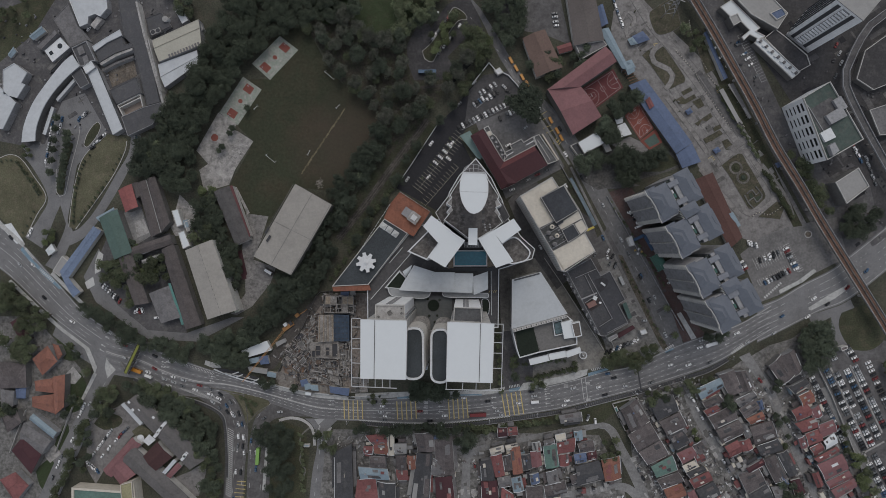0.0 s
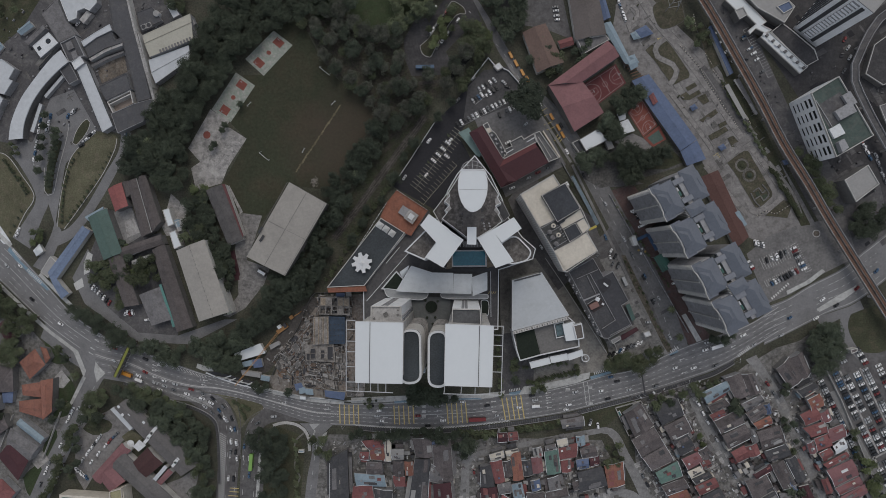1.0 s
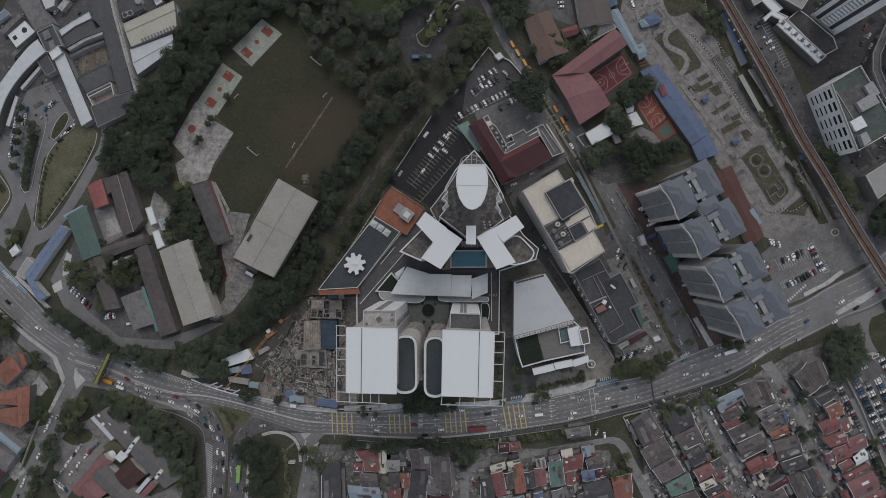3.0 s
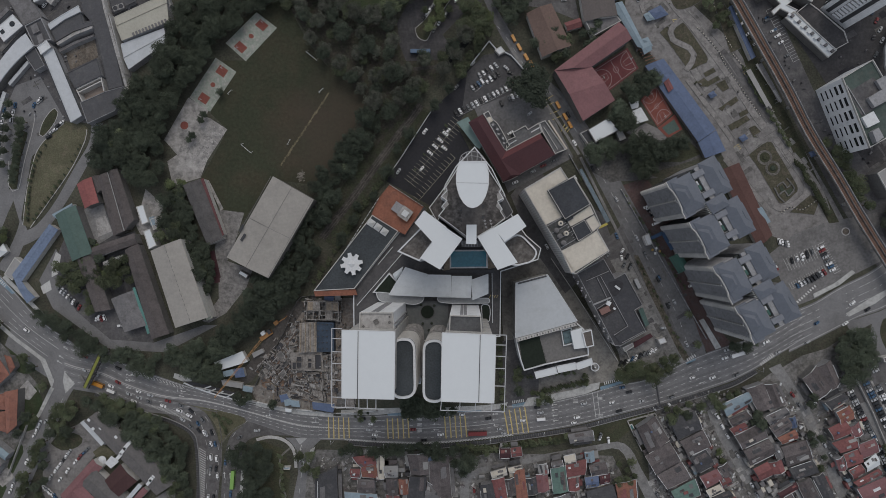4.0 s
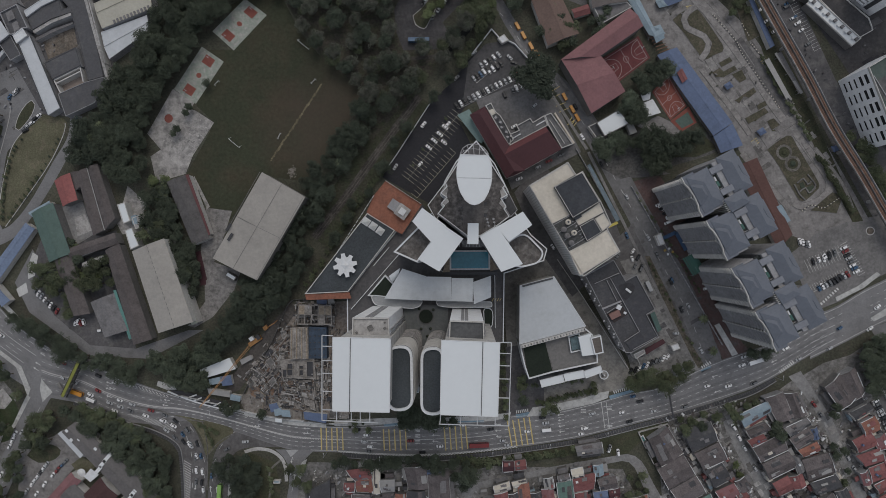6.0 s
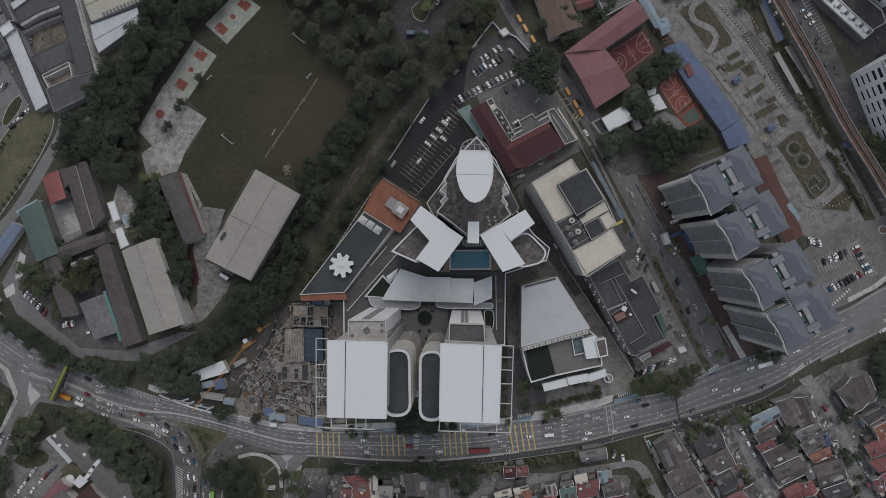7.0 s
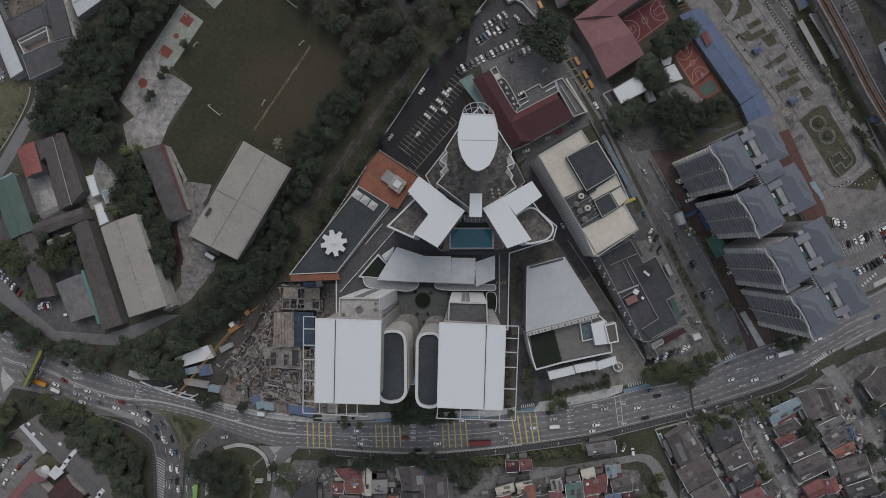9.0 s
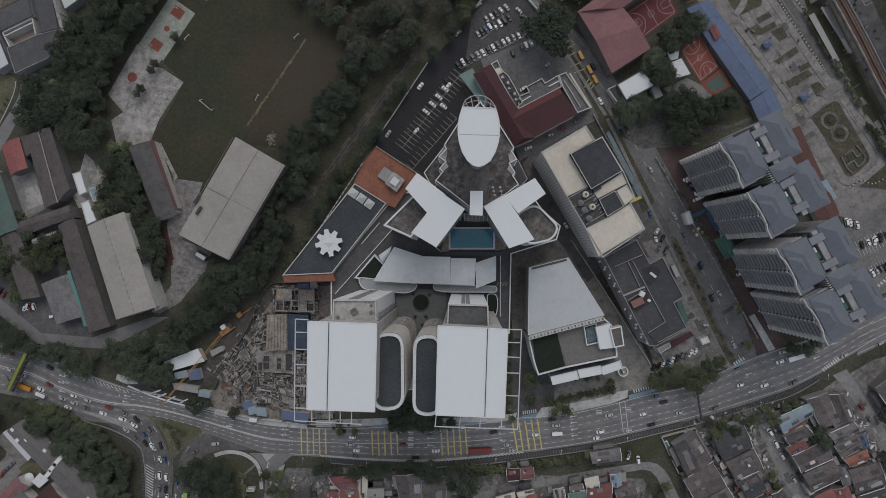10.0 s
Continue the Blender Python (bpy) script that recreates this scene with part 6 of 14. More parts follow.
# ---------------------------------------------------------------- maroon offices and car-park canopy
mo = thing("maroon_offices", "low offices under deep maroon pitched roofs", "office", (*(26.5, 64.3), 0.06))
ROOFS = (("west_wing", [(3.4, 81.9), (12.4, 86.9), (36.1, 48.6), (25.4, 44)], 0.5, ROOF_MAROON), ("south_wing", [(20.7, 60), (48.6, 74.5), (57.9, 61.1), (29.2, 45.4)], 0.22, ROOF_MAROON))
# lit copy of the maroon: the light on the north slope is in its colour
RED_LIT_SLOPE = mat("lit_red_slope", (0.12, 0.043, 0.046), 0.7, 0.1, 0.8, 0.06, 0.1, (0.11, 0.04, 0.042), 0.3)
for nm, q, f, m in ROOFS:
    qq = [Vector(p) for p in q]
    w = part(nm, solid(inset(ccw(q), 0.5), 0.06, 11.2), WALL, mo)
    if nm == "west_wing":
        e0, e1, r0, r1 = (qq[0], qq[3]), (qq[1], qq[2]), qq[0].lerp(qq[1], f), qq[3].lerp(qq[2], f)
    else:
        e0, e1, r0, r1 = (qq[0], qq[1]), (qq[3], qq[2]), qq[0].lerp(qq[3], f), qq[1].lerp(qq[2], f)
    r0, r1 = r0.lerp(r1, 0.06), r1.lerp(r0, 0.04)
    for i, (a, b) in enumerate((e0, e1)):
        bm = bmesh.new()
        lo = [bm.verts.new((p.x, p.y, z)) for p, z in ((a, 11.2), (b, 11.2), (r1, 13.9), (r0, 13.9))]
        hi = [bm.verts.new(v.co + Vector((0, 0, 0.2))) for v in lo]
        for j in range(4):
            bm.faces.new((lo[j], lo[(j + 1) % 4], hi[(j + 1) % 4], hi[j]))
        bm.faces.new(hi)
        bm.faces.new(lo[::-1])
        part("roof_slope", bm, RED_LIT_SLOPE if nm == "south_wing" and i == 0 else m, w)
    for a, b, c in ((e0[0], e1[0], r0), (e0[1], e1[1], r1)):
        bm = bmesh.new()
        lo = [bm.verts.new((p.x, p.y, z)) for p, z in ((a, 11.2), (b, 11.2), (c, 13.9))]
        hi = [bm.verts.new(v.co + Vector((0, 0, 0.2))) for v in lo]
        for j in range(3):
            bm.faces.new((lo[j], lo[(j + 1) % 3], hi[(j + 1) % 3], hi[j]))
        bm.faces.new(hi)
        bm.faces.new(lo[::-1])
        part("hip_end", bm, m, w)
    part("ridge", bar(bmesh.new(), (r0.x, r0.y, 14.1), (r1.x, r1.y, 14.1), 0.3, 0.12), m, w)
for q in ([(12.8, 87.5), (16.2, 89.3), (18.9, 83.9), (21.8, 81.5), (25.1, 76), (29.6, 67.2), (26.3, 63.9)], [(27.5, 70.4), (32.7, 72.7), (31.2, 75.4), (39.4, 79.8), (41.1, 77.4), (47.8, 81.4), (49.8, 75.3), (27.2, 63.6)], [(48.1, 81.4), (51.8, 82.9), (64.7, 64.2), (57.9, 61.6), (50.1, 75.3)]):
    k = part("flat_roof", solid(q, 0.06, 9.8), mat("court_roofing", (0.12, 0.12, 0.123), 0.85, 0.2, 0.7, 0.1, 0.1, (0.16, 0.155, 0.15), 0.4), mo, "grey flat roof inside white walls")
    part("roof_wall", ring(q, 9.6, 11, 0.4), WALL, k)
part("cream_roof", solid([(14.8, 84.7), (18, 85.8), (19.5, 83.2), (16.3, 81.4)], 9.8, 10.6), ROOF_CREAM, mo)
part("inner_wall", bar(bmesh.new(), (*(50.9, 78.6), 10.3), (*(59.7, 64.5), 10.3), 0.3, 1.1), WALL, mo)
part("outer_wall", bar(bmesh.new(), (*(54.9, 84.4), 2.0), (*(66.5, 65.9), 2.0), 1.0, 3.9), ROOF_CREAM, mo)
for k in range(15):
    a, b = Vector((18.9, 80.4)), Vector((27.2, 66.9))
    p = a.lerp(b, k / 14)
    part("roof_unit", cyl(bmesh.new(), (p.x + 1.1 * (k % 2), p.y), 0.75, 9.8, 11.0, 10) if k % 2 else box(bmesh.new(), p, (1.3, 1.2, 1.1), 30, 9.8), STEEL_DARK if k % 3 else STEEL, mo)
for k in range(9):
    a, b = (Vector((29.5, 68.1)), Vector((33, 70.1))) if k < 4 else (Vector((43.7, 75.9)), Vector((48.6, 78.6)))
    p = a.lerp(b, (k % 4) / 3.0 if k < 4 else (k - 4) / 4.0)
    part("white_unit", box(bmesh.new(), p, (1.6, 0.6, 0.8), 30, 9.8), WHITE, mo)
shed("teal sheet canopy along the black car park", [(-4, 83.3), (3.2, 86.9), (14.1, 69.7), (10.6, 66.1), (8.1, 67.6)], 5, mat("teal_sheet", (0.17, 0.24, 0.23), 0.7, 0.1, 0.8, 0.1, 0.05), posts=True, name="canopy", category="canopy")

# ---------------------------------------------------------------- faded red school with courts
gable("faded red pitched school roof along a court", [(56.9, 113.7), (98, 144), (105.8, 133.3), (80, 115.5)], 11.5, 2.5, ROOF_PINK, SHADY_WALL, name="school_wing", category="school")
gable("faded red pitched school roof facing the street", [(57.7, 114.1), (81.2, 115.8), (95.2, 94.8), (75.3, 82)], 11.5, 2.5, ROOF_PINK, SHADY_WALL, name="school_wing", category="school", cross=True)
block("grey lean-to between brown roofs", [(78, 147.1), (97.9, 150), (100.7, 146.8), (82.8, 137)], 6, WALL, ROOF_GREY, 0.3, "annex", "building")
gable("large brown-grey hall roof with a red edge", [(70.4, 190.1), (89.4, 193.8), (98, 149.8), (77.1, 146)], 7.5, 2.0, mat("brown_grey_roof", (0.12, 0.105, 0.1), 0.8, 0.12, 0.8, 0.07, 0.1), name="hall", category="hall")
gable("brown tiled hall roof beside the street", [(40.5, 152.1), (56.4, 158.3), (69.1, 131), (50.5, 124)], 7, 2.4, mat("umber_roof", (0.145, 0.1, 0.085), 0.8, 0.12, 0.8, 0.07, 0.1), name="hall", category="hall")
gable("small red-brown roof behind the hall", [(65, 146.8), (75, 149.9), (76.6, 144.2), (67, 141.5)], 4, 1.2, ROOF_RED, name="hut", category="hut")


def court(poly, material, label, lines=True, z=0.12, second=None):
    """A ball court: coated slab, lines and two backboards."""
    q = order4(poly)
    b = thing("ball_court", label, "court", (*mid([tuple(p) for p in q]), 0.0), "ball courts")
    part("slab", solid([tuple(p) for p in q], 0, z), material, b)
    def at(s, t):
        return q[0] * (1 - s) * (1 - t) + q[1] * s * (1 - t) + q[2] * s * t + q[3] * (1 - s) * t
    def line(pts):
        part("court_line", strip(bmesh.new(), [at(*p) for p in pts], 0.2 if lines else 0.14, z, z + 0.02), COURT_LINE, b)
    if lines:
        line([(0.06, 0.07), (0.94, 0.07)])
        line([(0.06, 0.93), (0.94, 0.93)])
        line([(0.06, 0.07), (0.06, 0.93)])
        line([(0.94, 0.07), (0.94, 0.93)])
        line([(0.5, 0.07), (0.5, 0.93)])
        line([(0.5 + 0.06 * math.cos(k * math.pi / 8), 0.5 + 0.12 * math.sin(k * math.pi / 8)) for k in range(17)])
        for s in (1, -1):
            line([(0.5 - s * 0.44 + s * 0.27 * math.sin(k * math.pi / 12), 0.5 - 0.38 * math.cos(k * math.pi / 12)) for k in range(13)])
            line([(0.5 - s * 0.44, 0.36), (0.5 - s * 0.25, 0.4), (0.5 - s * 0.25, 0.6), (0.5 - s * 0.44, 0.64)])
    if second:
        for s in (0.16, 0.84):
            part("key", solid([tuple(at(s + a, 0.5 + c)) for a, c in ((-0.09, -0.2), (0.09, -0.2), (0.09, 0.2), (-0.09, 0.2))], z, z + 0.01), second, b)
        part("centre_circle", solid([tuple(at(0.5 + 0.05 * math.cos(k * math.pi / 10), 0.5 + 0.1 * math.sin(k * math.pi / 10))) for k in range(20)], z, z + 0.01), second, b)
    for s in (0.05, 0.95):
        p = at(s, 0.5)
        i = at(0.5 + (s - 0.5) * 0.86, 0.5)
        h = part("hoop_post", bar(bmesh.new(), (p.x, p.y, 0), (p.x, p.y, 3.4), 0.3), STEEL, b)
        part("hoop_arm", bar(bmesh.new(), (p.x, p.y, 3.3), (i.x, i.y, 3.3), 0.2), STEEL, h)
        dirn = (q[3] - q[0]).normalized()
        part("backboard", bar(bmesh.new(), (i.x - dirn.x * 0.9, i.y - dirn.y * 0.9, 3.4), (i.x + dirn.x * 0.9, i.y + dirn.y * 0.9, 3.4), 0.12, 1.05), WHITE, h)
    return b


court([(83.1, 117.3), (106.1, 131.7), (113.3, 118.2), (92.8, 102.5)], COURT_RED, "dark red basketball court with pale lines")
court([(114.4, 97.5), (124.2, 108.1), (135, 88.6), (125.2, 80.2)], COURT_ORANGE, "orange-red basketball court with white lines")
flat("pavement", [(125.2, 79.6), (136.2, 88.3), (141, 78.6), (131.8, 72.9)], 0.11, COURT_ORANGE, "red coated court end", "pavement")
flat("pavement", [(127.9, 79.6), (135.6, 85), (139.2, 78.6), (132.1, 75)], 0.125, mat("dull_green_coating", (0.085, 0.12, 0.105), 0.85, 0.1, 0.8, 0.1, 0.05), "dull green coated court end", "pavement")
flat("lawn", [(120.9, 57.5), (131.8, 69.6), (143.1, 72.6), (153.5, 62.9), (140.2, 57.5)], 0.1, GRASS, "patchy grass plot behind the court", "lawn")
lot([(105, 76.9), (117.8, 82.9), (125.2, 79.3), (131.8, 72.6), (125.3, 70.8), (113.3, 72.6)], PARKSLAB, "pale concrete yard beside the court", 0.067)
lot([(87.1, 62.7), (108.9, 64.8), (113.4, 52), (125.4, 47.5), (107.5, 45.4), (95.5, 45.4)], LOT, "bare dark yard behind the trees", 0.069)
court([(-136.4, 158.7), (-122.6, 148.1), (-143.5, 126.3), (-157, 138.5)], COURT_GREEN, "faded green school court with red keys", False, 0.1, COURT_ORANGE)
court([(-163.7, 129), (-149.8, 119.3), (-167.5, 93.2), (-181.4, 102.5)], COURT_GREEN, "faded green school court with red keys", False, 0.1, COURT_ORANGE)
flat("pavement", [(-182.2, 102.7), (-168.4, 94.2), (-170.6, 89.8), (-167.4, 88.8), (-155.9, 81.3), (-169.3, 61), (-173.9, 49.4), (-192.4, 44.1), (-196.4, 60.4), (-189.7, 64.8), (-198.5, 74.8)], 0.09, mat("patchy_concrete", (0.34, 0.325, 0.31), 0.9, 0.18, 0.45, 0.06, 0.15, (0.16, 0.155, 0.15), 0.5), "pale weathered concrete court with dark stains", "pavement")
rc = (-184.8, 84.2)
bm = bmesh.new()
cyl(bm, rc, 2.7, 0.09, 0.1, 24)
setting("floor_marking", bm, COURT_ORANGE, "red painted circle on a court", "marking")
block("white sheet-roofed sports tent", [(79.4, 77.7), (92.4, 85.4), (99.4, 77.3), (84.2, 69.3)], 6, SHADY_WALL, ROOF_WHITE, 0.2, "tent_hall", "shed")
block("low grey store with a pale edge", [(74.9, 75.9), (79.9, 78.2), (85.3, 69.8), (80, 68.6)], 4, WALL, ROOF_DARK, 0.4, "store", "shed")
shed("white leaning store roof", [(97.7, 76.4), (101.3, 77.6), (104.2, 72.2), (100.1, 70.7)], 4, ROOF_PALE)
shed("white sail roof by the orange court", [(107.7, 89.6), (113.3, 91.9), (118.3, 83.8), (108.9, 80.9)], 4, WHITE, posts=True, name="canopy", category="canopy")
shed("white sail roof by the orange court", [(105.9, 95.3), (112.1, 96.1), (111.8, 91.9), (107.7, 90.8)], 4, WHITE, posts=True, name="canopy", category="canopy")
for q, m, lab in (([(116.1, 118.5), (127.8, 123), (139.2, 107.3), (128, 100.3)], ROOF_BLUE, "long blue metal shed roof"), ([(128, 100.3), (139.2, 107.3), (160.5, 77.4), (149.2, 69.6)], ROOF_BLUE, "long blue metal shed roof"), ([(149.2, 69.2), (160.5, 77), (166.6, 63.8), (153.6, 59.2)], ROOF_BLUE, "blue metal roof at the shed's end"),
                  ([(95.1, 158.1), (101.9, 160), (117.7, 128.5), (111.4, 130.6)], ROOF_SKY, "light blue sheet walkway roof on posts"), ([(94, 175), (97.9, 177), (101.9, 162.8), (97.1, 160.5)], ROOF_BLUE, "short blue sheet walkway roof on posts"), ([(112.8, 131.7), (118, 134.1), (120.8, 128.8), (115.6, 125.6)], ROOF_SKY, "small light blue sheet shed roof")):
    gable(lab, q, 4.0, 1.0, m, SHADY_WALL, name="shed", category="shed", over=0.3)
gable("red roof let into the blue shed", [(127.3, 107.3), (130.3, 110), (133.5, 103.5), (130.4, 100.9)], 5.6, 0.5, ROOF_RED, SHADY_WALL, name="shed", category="shed", over=0.2)
gable("long brick-red walkway roof beside the flats", [(162.1, 51.2), (174.7, 56.3), (195.3, 10.4), (186.3, 2.4)], 4.2, 1.0, mat("brick_walk_roof", (0.11, 0.06, 0.053), 0.85, 0.12, 0.8, 0.08, 0.1), name="walkway", category="walkway", over=0.3)
shed("light blue lean-to beside the practice ground", [(185.7, 27), (188.5, 28.2), (194.3, 18.7), (191.5, 16.9)], 4, ROOF_SKY)
bmw = thing("barrel_canopy", "green translucent barrel canopy over the flats' entrance", "canopy", (*(136.8, -8.3), 0.06))
for k in range(7):
    f, g = k / 7, (k + 0.9) / 7
    a, b = (130.2, -3.9), (137.2, -0)
    c, d = (136.4, -14.2), (143, -9.8)
    p = [tuple(Vector(x).lerp(Vector(y), t)) for x, y, t in ((a, b, f), (a, b, g), (c, d, g), (c, d, f))]
    part("canopy_sheet", solid(p, 5.0 + 1.6 * math.sin(math.pi * (k + 0.5) / 7), 5.15 + 1.6 * math.sin(math.pi * (k + 0.5) / 7)), mat("green_sheet", (0.07, 0.16, 0.13), 0.5, 0.1, 1, 0.1, 0.0), bmw)
for p in ((130.5, -4.2), (136.9, -0.3), (136.6, -13.9), (142.7, -10)):
    part("post", box(bmesh.new(), p, (0.2, 0.2, 5), 0, 0.06), STEEL, bmw)
block("white gatehouse beside the flats", [(115.1, 10), (118.1, 11.5), (120.4, 5), (117.2, 3.8)], 4, WALL, WHITE, 0.4, "gatehouse", "gatehouse")

# ---------------------------------------------------------------- school by the woods
HALL_BEIGE = mat("beige_metal_roof", (0.312, 0.295, 0.27), 0.6, 0.07, 0.6, 0.05, 0.05, (0.27, 0.256, 0.236), 0.4)
sh = gable("large pale beige sports hall roof", [(-120.1, 48), (-94, 33.1), (-123, -16.4), (-149.7, -3.2)], 16, 1.4, HALL_BEIGE, SHADY_WALL, name="sports_hall", category="hall", ridge=False)
for a, b, za, zb in (((-107.7, 40.7), (-137.2, -9.8), 17.6, 17.6), ((-135.9, 22), (-123, 15.6), 16.3, 17.6), ((-123, 15.6), (-109.6, 8.9), 17.6, 16.3), ((-150.6, -3.1), (-121.3, 48), 16.25, 16.25), ((-123.6, -16.2), (-95, 33.3), 16.25, 16.25)):
    part("roof_joint", bar(bmesh.new(), (*a, za), (*b, zb), 0.2, 0.16), ROOF_GREY, sh)
for c in ((-139.6, 15.2), (-138.6, 9.4)):
    unit("dark-striped roof vent on the sports hall", c, (1.5, 5.0, 0.5), -32, 17.2, STEEL_DARK, "roof_vent", "vent")
block("white flat porch roof of the sports hall", [(-145.7, -11.6), (-140.1, -14.9), (-141.6, -17.4), (-147.3, -14)], 4, SHADY_WALL, ROOF_WHITE, 0.2, "porch", "porch")
gable("long pale school roof with a dark ridge line", [(-200.1, 1), (-180.3, 8.8), (-162.5, -41.5), (-183.8, -48.3)], 14, 1.6, HALL_BEIGE, name="school_block", category="school", ridge=False)
for a, b in (((-190.2, 4.6), (-173, -44.9)),):
    k = thing("ridge_gutter", "dark broken ridge gutter along the school roof", "gutter", (*a, 15.6))
    for i in range(16):
        p, q = Vector(a).lerp(Vector(b), i / 16), Vector(a).lerp(Vector(b), (i + 0.6) / 16)
        part("ridge_piece", bar(bmesh.new(), (p.x, p.y, 15.8), (q.x, q.y, 15.8), 0.2, 0.2), ROOF_GREY, k)
shed("pale green walkway roof beside the school", [(-185, 8.5), (-180, 7.3), (-171.7, -13), (-176.3, -15.2)], 8, mat("pale_green_sheet", (0.36, 0.37, 0.31), 0.7, 0.1, 0.8, 0.1, 0.05), name="walkway", category="walkway", tilt=0.3)
shed("pale green walkway roof beside the school", [(-176.3, -15.5), (-172.9, -13.6), (-162.4, -42.4), (-166.1, -44.5)], 8, mat("pale_green_sheet", (0.36, 0.37, 0.31)), name="walkway", category="walkway", tilt=0.3)
gable("grey weathered shed roof with a red strip", [(-182.6, 43.6), (-171.1, 47.9), (-155.8, 9), (-166.3, 4.4)], 6.5, 1.6, mat("weathered_shed_sheet", (0.1, 0.095, 0.094), 0.85, 0.15, 0.7, 0.08, 0.1, (0.075, 0.07, 0.07), 0.4), name="shed", category="shed")
lot([(-169.8, 47.1), (-168.3, 47.8), (-158.4, 28.7), (-160.3, 27.6)], BLEACHED, "pale worn path beside the dark shed", 0.09)
shed("narrow red sheet roof along the dark shed", [(-171.9, 47.7), (-169.1, 48.3), (-155.6, 11.6), (-157.8, 9.4)], 6, mat("dusty_red_sheet", (0.13, 0.058, 0.06), 0.8, 0.1, 0.8, 0.1, 0.05), tilt=0.2)
lot([(-174.7, -19.9), (-161.1, -15.1), (-160.8, -19.8), (-174.7, -22.4)], ROOF_MAROON, "red painted path", 0.08)
lot([(-167.7, 0.4), (-164.5, 1.4), (-160.2, -16.6), (-162.7, -18.2)], ROOF_MAROON, "red painted path", 0.082)
for q in ([(-214, 29.8), (-209.3, 31.3), (-205.7, 19.9), (-210.1, 18.1)], [(-209.1, 13.8), (-204.7, 15.6), (-200.2, 4.6), (-205.5, 2.1)]):
    block("small white flat-roofed classroom", q, 6, WALL, ROOF_WHITE, 0.3, "classroom", "classroom", group="white classrooms")
block("small pool house with a blue panel", [(-205.8, 21.7), (-201.1, 23.6), (-198.5, 16.5), (-203.5, 14.6)], 4, WALL, ROOF_PALE, 0.3, "hut", "hut")
flat("pavement", [(-206.8, 22.8), (-203.6, 23.7), (-202, 18.4), (-205.1, 17.4)], 4.2, ROOF_SKY, "blue roof panel", "roof")
def school(label, quad, h, rise, roof):
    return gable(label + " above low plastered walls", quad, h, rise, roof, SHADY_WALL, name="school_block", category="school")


UMBER = mat("umber_school_tiles", (0.105, 0.092, 0.09), 0.85, 0.16, 0.9, 0.08, 0.2, (0.075, 0.066, 0.064), 0.4)
WALK_BLUE = mat("sun_bleached_blue_sheet", (0.165, 0.21, 0.3), 0.65, 0.12, 0.7, 0.07, 0.1, (0.13, 0.165, 0.24), 0.3)
school("bright red pitched classroom roof", [(-253.2, 44.7), (-243.3, 49.6), (-238.3, 32.8), (-247.7, 28.7)], 7, 1.5, mat("salmon_red_sheet", (0.26, 0.095, 0.09), 0.75, 0.12, 0.8, 0.08, 0.1, (0.2, 0.08, 0.078), 0.3))
school("dark green pitched school roof", [(-266.9, 24.6), (-253.3, 31.1), (-241.8, -0.4), (-255.3, -5.8)], 8, 1.6, mat("deep_green_sheet", (0.085, 0.13, 0.115), 0.7, 0.1, 0.7, 0.07, 0.1, (0.075, 0.11, 0.098), 0.3))
school("dark umber school roof beside a gutter", [(-239.1, 49.6), (-233, 52.6), (-221.6, 14), (-228.3, 10.3)], 7, 1.2, UMBER)
school("long dark umber school roof", [(-232.1, 53), (-225.9, 55), (-214.6, 21.4), (-220.8, 14)], 7, 1.2, UMBER)
school("dark umber cross-wing roof", [(-245.2, 2.5), (-214.6, 12.7), (-212.2, 5.7), (-242.8, -3.7)], 7, 1.2, UMBER)
school("dark umber classroom roof by the car park", [(-253.1, -4.6), (-242.8, -0.8), (-230.2, -37.3), (-240.9, -39)], 7, 1.4, UMBER)
school("very long dark umber school roof", [(-220.8, 1.6), (-211.8, 5.7), (-191.1, -52.9), (-202.8, -56.5)], 7.2, 1.6, UMBER)
school("grey canteen roof", [(-230.8, -30.4), (-215.9, -24.7), (-206.7, -47.6), (-221.6, -52.2)], 6, 1.0, ROOF_GREY)
school("pale narrow corridor roof", [(-239.4, 0.4), (-225.9, 5.8), (-224.4, 2.5), (-237.8, -2.9)], 5.5, 0.6, ROOF_PALE)
school("pale narrow corridor roof by a garden", [(-236.6, -6.2), (-223.1, -1.3), (-221.9, -4.1), (-235.3, -9.5)], 5.5, 0.6, ROOF_PALE)
school("small umber roof beside the red classroom", [(-243.8, 49.8), (-238.9, 51), (-235.9, 41.6), (-240.1, 38.7)], 6, 0.8, UMBER)
gt = thing("valley_gutter", "pale valley gutter between two umber roofs", "gutter", (*(-232.5, 52.6), 7.0))
part("trough", bar(bmesh.new(), (*(-232.5, 52.6), 7.2), (*(-221.2, 14), 7.2), 0.5, 0.3), ROOF_PALE, gt)
lot([(-258.2, 27.5), (-240.5, 35), (-230.8, 10.9), (-218.2, 14.2), (-214, 2.5), (-205.4, -59.9), (-234.7, -57.9), (-257.9, -39.2), (-274.8, -10)], LOT, "grey paved yards of the school", 0.058)
lot([(-245.1, 22.1), (-238.4, 25), (-233.7, 14.2), (-243, 10.4)], CONCRETE, "pale patch of a school court", 0.14)
lot([(-254.7, 27.5), (-253.1, 28.4), (-244.3, 5), (-246.3, 3.7)], mat("ochre_court_edge", (0.2, 0.15, 0.09), 0.9, 0.15, 0.8, 0.1, 0.1), "ochre strip along a school court", 0.15)
lot([(-254.7, 27.5), (-241, 35), (-232.6, 11.7), (-245, 4.2)], LANE, "grey courtyard slab in the school", 0.12)
